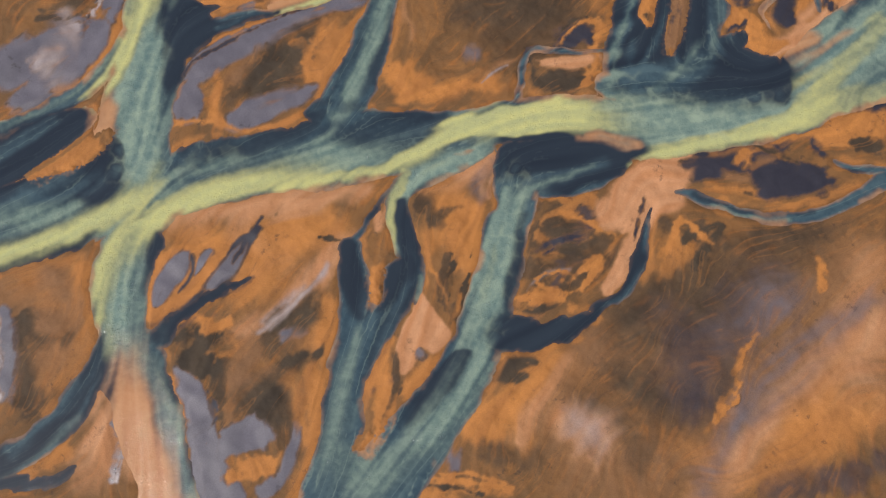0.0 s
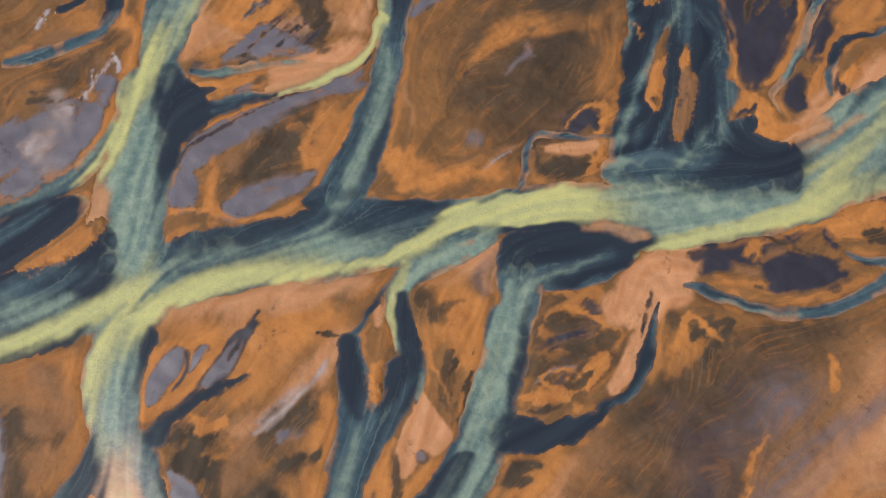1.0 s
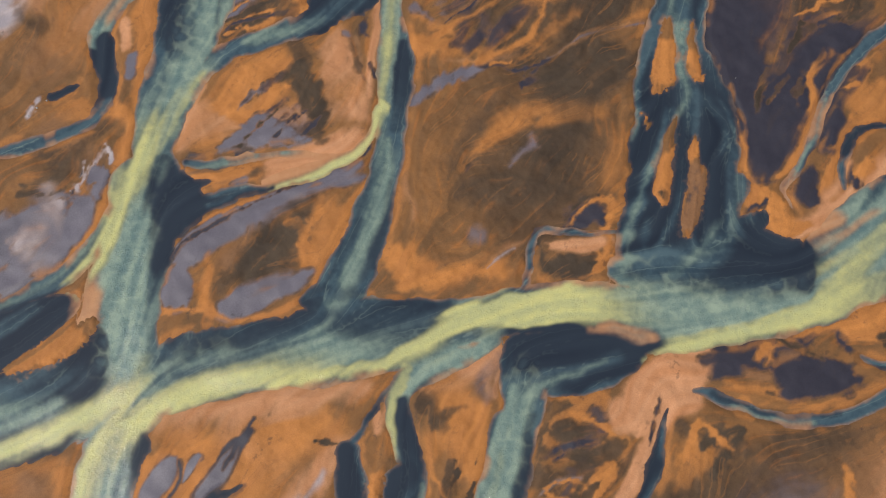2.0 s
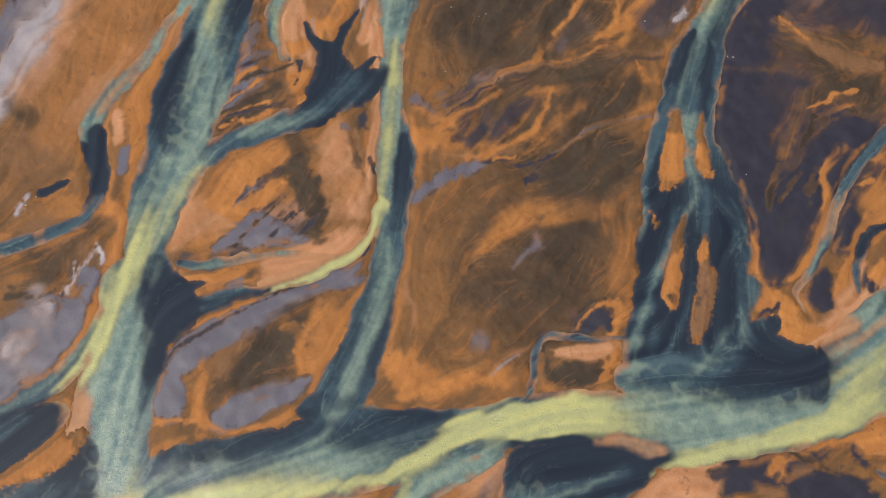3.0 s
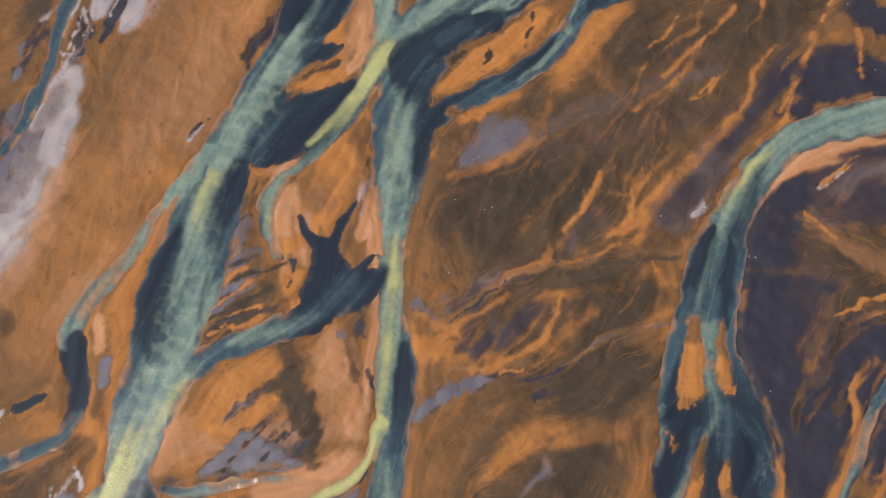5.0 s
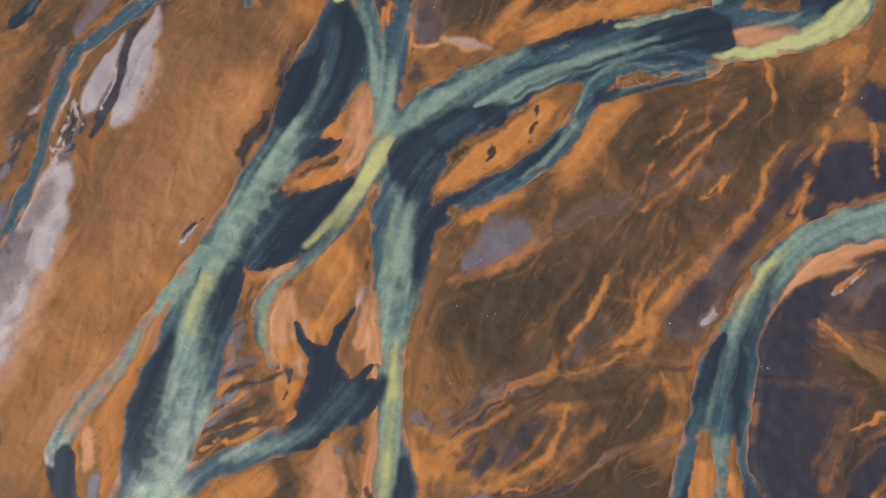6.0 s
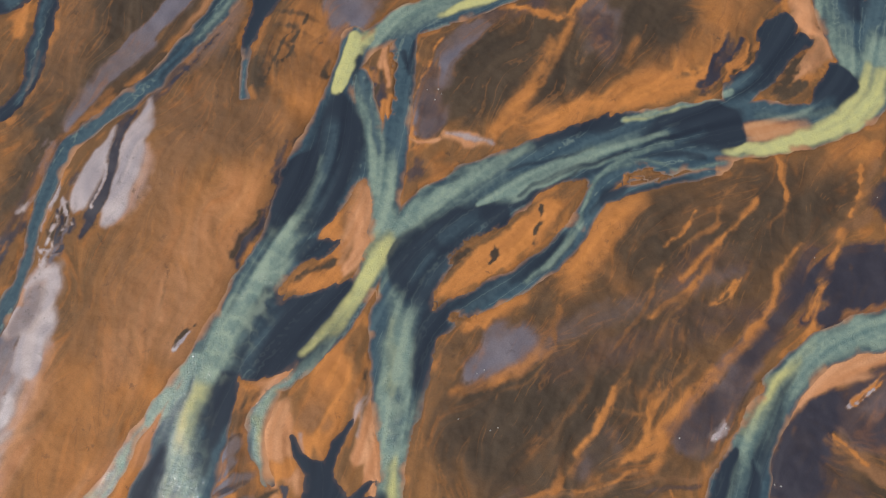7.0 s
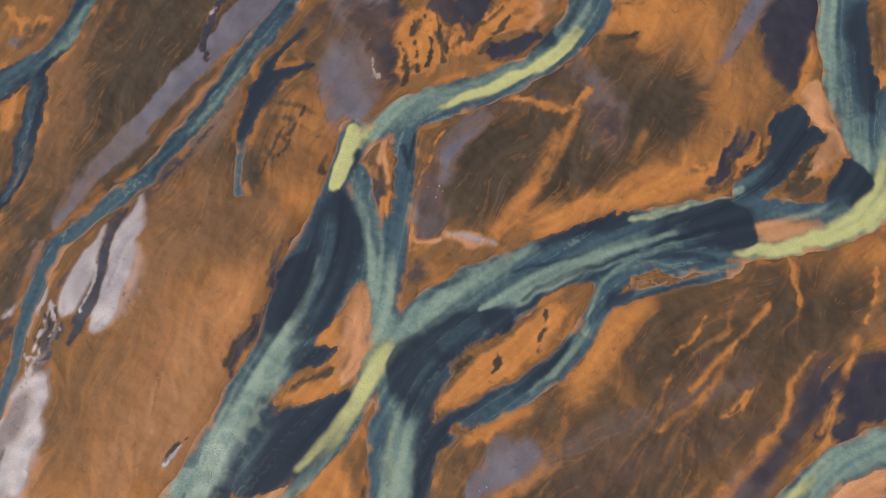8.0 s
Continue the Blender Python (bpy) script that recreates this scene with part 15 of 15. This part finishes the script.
# ---- meshes from the raster ----
def sheet(name, z, cells, mat, attributes):
    """A mesh of the raster's cells where cells is true, with its heights and its attributes."""
    used = np.zeros((NY, NX), bool)
    used[:-1, :-1] |= cells
    used[1:, :-1] |= cells
    used[:-1, 1:] |= cells
    used[1:, 1:] |= cells
    index = np.full((NY, NX), -1, np.int32)
    index[used] = np.arange(used.sum())
    j, i = np.nonzero(cells)
    quads = np.stack([index[j, i], index[j, i + 1], index[j + 1, i + 1], index[j + 1, i]], 1)
    verts = np.stack([GX[used], GY[used], z[used]], 1).astype(np.float32)
    me = bpy.data.meshes.new(name)
    me.vertices.add(len(verts))
    me.vertices.foreach_set("co", verts.ravel())
    me.loops.add(quads.size)
    me.loops.foreach_set("vertex_index", quads.ravel().astype(np.int32))
    me.polygons.add(len(quads))
    me.polygons.foreach_set("loop_start", np.arange(0, quads.size, 4, dtype=np.int32))
    me.polygons.foreach_set("use_smooth", np.ones(len(quads), bool))
    me.update(calc_edges=True)
    for key, values in attributes.items():
        a = me.attributes.new(key, "FLOAT_COLOR", "POINT")
        a.data.foreach_set("color", np.ascontiguousarray(values[used], np.float32).ravel())
    me.materials.append(mat)
    return new(name, me)


def unit(a):
    return np.clip(0.5 + 0.2 * a, 0, 1)


GRAINS = np.stack([unit(STREAK_FINE), unit(STREAK), unit(STREAK_WIDE), RIDGE], -1).astype(np.float32)
EDGE = np.minimum(np.minimum(GX - X0, X1 - GX), np.minimum(GY - Y0, Y1 - GY))
BANK = np.where(WET > 0, -0.28 * WET, np.minimum(-0.22 * WET, 0.22 + 0.02 * -WET))
EVEN = 1 - 0.92 * np.clip(LAND[..., SILT] + LAND[..., PALE] + 0.7 * LAND[..., ASH], 0, 1)
RELIEF = ((0.03 * LUMP + 0.03 * STREAK + 0.008 * LUMP_FINE) * EVEN + 0.10 * LUMP_WIDE) * smooth(-WET, 0.1, 2.5)
HEIGHT = np.maximum(BANK, -0.8) + RELIEF
HEIGHT = np.maximum(HEIGHT, np.where(WET < -0.02, 0.012, -9.0))
HEIGHT = 0.25 + (HEIGHT - 0.25) * smooth(EDGE, 0.0, 1.5)

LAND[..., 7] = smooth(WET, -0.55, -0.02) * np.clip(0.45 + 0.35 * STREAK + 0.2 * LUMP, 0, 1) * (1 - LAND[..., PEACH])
# towards the rim the mud evens out, so that the plain beyond it carries on plainly
PLAIN_OUT = smooth(EDGE, 0.0, 3.0)[..., None].astype(np.float32)
LAND *= PLAIN_OUT
GRAINS = GRAINS.mean((0, 1)) * (1 - PLAIN_OUT) + GRAINS * PLAIN_OUT
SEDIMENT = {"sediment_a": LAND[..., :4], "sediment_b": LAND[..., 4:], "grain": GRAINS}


def patches(mask, least, most):
    """Connected patches of a mask whose area lies between least and most square metres and that don't touch the raster's edge."""
    n = 3
    small = mask[::n, ::n].copy()
    rows, cols = small.shape
    label = np.zeros(small.shape, np.int32)
    found = []
    for j, i in zip(*np.nonzero(small)):
        if label[j, i]:
            continue
        mark = len(found) + 1
        stack, size, edge = [(j, i)], 0, False
        label[j, i] = mark
        while stack:
            b, a = stack.pop()
            size += 1
            edge |= a in (0, cols - 1) or b in (0, rows - 1)
            for y, x in ((b + 1, a), (b - 1, a), (b, a + 1), (b, a - 1)):
                if 0 <= x < cols and 0 <= y < rows and small[y, x] and not label[y, x]:
                    label[y, x] = mark
                    stack.append((y, x))
        found.append(size * (n * CELL) ** 2 if not edge else 0.0)
    grown = label.copy()
    for k in range(2):
        for axis in (0, 1):
            for shift in (1, -1):
                moved = np.roll(grown, shift, axis)
                grown = np.where(grown == 0, moved, grown)
    full = np.repeat(np.repeat(grown, n, 0), n, 1)[:NY, :NX]
    return full, [(k + 1, area) for k, area in enumerate(found) if least <= area <= most]


# islands of mud between the channels
BED = HEIGHT.copy()
bars, sizes = patches(WET < -0.08, 2.5, 500.0)
isles = []
for k, area in sizes:
    mine = (bars == k) & (WET < 0.7)
    isles.append((mine, area))
    BED = np.where(mine & (WET < 0.3), np.minimum(BED, -0.3), BED)
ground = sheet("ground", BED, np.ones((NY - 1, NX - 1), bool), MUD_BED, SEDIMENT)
# the same sheet runs on, level, to the horizon
bm = bmesh.new()
bm.from_mesh(ground.data)
bm.verts.ensure_lookup_table()
outer = [bm.verts.new((x, y, 0.25)) for x, y in ((-3000, -3000), (3000, -3000), (3000, 3000), (-3000, 3000))]
bm.verts.ensure_lookup_table()
rims = ([bm.verts[i] for i in range(NX)], [bm.verts[j * NX + NX - 1] for j in range(NY)],
        [bm.verts[(NY - 1) * NX + i] for i in range(NX - 1, -1, -1)], [bm.verts[j * NX] for j in range(NY - 1, -1, -1)])
for k, rim in enumerate(rims):
    far_a, far_b = outer[k], outer[(k + 1) % 4]
    middle = len(rim) // 2
    for a, b in zip(rim[:middle], rim[1:middle + 1]):
        bm.faces.new((b, a, far_a))
    for a, b in zip(rim[middle:], rim[middle + 1:]):
        bm.faces.new((b, a, far_b))
    bm.faces.new((far_a, far_b, rim[middle]))
bm.to_mesh(ground.data)
bm.free()
tagged(ground, "flat plain of orange iron-stained mud and grey silt", "ground", kind="structure")
for mine, area in isles:
    kinds = LAND[mine].mean(0)
    look_of = ("orange", "peach-coloured", "dark brown", "grey", "blackish", "pale", "brown")[int(kinds[:7].argmax())] if kinds[:7].max() > 0.25 else "rust-orange"
    bar = sheet("mud_bar", np.where(WET < 0.5, HEIGHT, -0.5), mine[:-1, :-1] & mine[1:, 1:] & mine[1:, :-1] & mine[:-1, 1:], MUD_BED, SEDIMENT)
    tagged(bar, ("small low " if area < 20 else "long low ") + look_of + " mud bar between braided river channels", "mud bar", "mud bars in the river")

# flats of fine silt that lie on the mud
for kind, name, words, least in ((SILT, "silt_flat", "smooth damp grey silt flat on orange mud", 8.0),
                                 (PALE, "silt_crust", "pale silt crust on brown mud", 5.0),
                                 (ASH, "ash_flat", "dark wet purple-grey mud flat on the plain", 14.0)):
    amount = LAND[..., kind] * (WET < -0.15)
    where_, sizes = patches(amount > 0.5, least, 4000.0)
    for k, area in sizes:
        mine = (where_ == k) & (amount > 0.2)
        z = HEIGHT - 0.03 + 0.06 * smooth(amount, 0.25, 0.6)
        flat = sheet(name, z, mine[:-1, :-1] & mine[1:, 1:] & mine[1:, :-1] & mine[:-1, 1:], MUD_BED, SEDIMENT)
        tagged(flat, ("small " if area < 25 else "broad ") + words, name.replace("_", " "), name.replace("_", " ") + "s")

SHOAL = smooth(LUMP_WIDE, 0.2, 1.4) * (1 - CALM)
SHALLOW = smooth(-WET, -0.55 - 1.0 * SHOAL, 0.05) * (0.10 + (0.32 + 0.40 * SHOAL) * (1 - CALM))
LOAD *= (1 - SHALLOW)[..., None]
LOAD[..., MUD] += SHALLOW
FLOWING = np.concatenate([GRAINS[..., :2], unit(CURRENT)[..., None].astype(np.float32), BOIL], -1)
WAVES = 0.004 * STREAK_FINE
INNER = (WET[:-1, :-1] > -0.8) & (EDGE[:-1, :-1] > 0.3)
for k, name in enumerate(NAMES):
    cells = INNER & (OWNER[:-1, :-1] == k)
    river = sheet("river_channel", WAVES, cells, WATER, {"load": LOAD, "grain": FLOWING})
    tagged(river, LABELS.get(name, "braided glacial river channel of silty blue-green water"), "river", "braided river channels", "structure")


# ---- pale stones scattered on the flats ----
def stone_material():
    m, t, out = material("pale_stone")
    where = t.nodes.new("ShaderNodeNewGeometry").outputs["Position"]
    t.links.new(tint(t, noise_at(t, where, 5.0), (0.26, 0.25, 0.23), (0.42, 0.41, 0.38)), out.inputs["Base Color"])
    out.inputs["Roughness"].default_value = 0.8
    return m


PALE_STONE = stone_material()


def stone(x, y, size):
    bm = bmesh.new()
    bmesh.ops.create_icosphere(bm, subdivisions=2, radius=size / 2)
    for v in bm.verts:
        v.co *= 1 + 0.35 * noise.noise(v.co * (2.2 / size) + Vector((x, y, 0)))
        v.co.z *= 0.6
    me = bpy.data.meshes.new("stone")
    bm.to_mesh(me)
    bm.free()
    me.materials.append(PALE_STONE)
    i, j = int((x - X0) / CELL), int((y - Y0) / CELL)
    ob = new("stone", me)
    ob.location = (x, y, float(HEIGHT[j, i]) + 0.12 * size)
    tagged(ob, "small pale rounded stone lying on wet mud", "stone", "scattered stones")


for x, y, size in (
    (-0.8, 164.4, 0.27),
    (-1.4, 162.5, 0.24),
    (-0.3, 163.5, 0.18),
    (-2.7, 164.3, 0.18),
    (-12.1, 186.0, 0.24),
    (-11.3, 183.7, 0.24),
    (-12.6, 190.9, 0.18),
    (49.7, 100.2, 0.24),
    (48.8, 100.4, 0.18),
    (35.2, 107.2, 0.24),
    (1.8, 110.3, 0.21),
    (0.6, 98.3, 0.21),
    (42.3, 108.6, 0.30),
    (40.6, 107.1, 0.30),
    (49.7, 79.3, 0.18),
    (-66.8, 77.3, 0.30),
    (-68.2, 75.9, 0.36),
    (-69.5, 74.5, 0.24),
    (5.9, 117.6, 0.21),
    (73.5, 132.3, 0.21),
    (47.5, 101.9, 0.18),
    (7.8, 109.0, 0.18),
    (70.5, 144.6, 0.21),
    (6.6, 108.6, 0.18),
    (59.0, 134.7, 0.18),
    (4.8, 117.1, 0.18),
    (-50.4, -3.5, 0.30),
    (-50.0, -4.9, 0.36),
    (-50.5, -7.4, 0.24),
    (-49.0, -10.6, 0.30),
    (-50.5, -15.5, 0.24),
    (-50.2, -13.9, 0.24),
    (-49.5, -9.0, 0.24),
):
    stone(x, y, size)
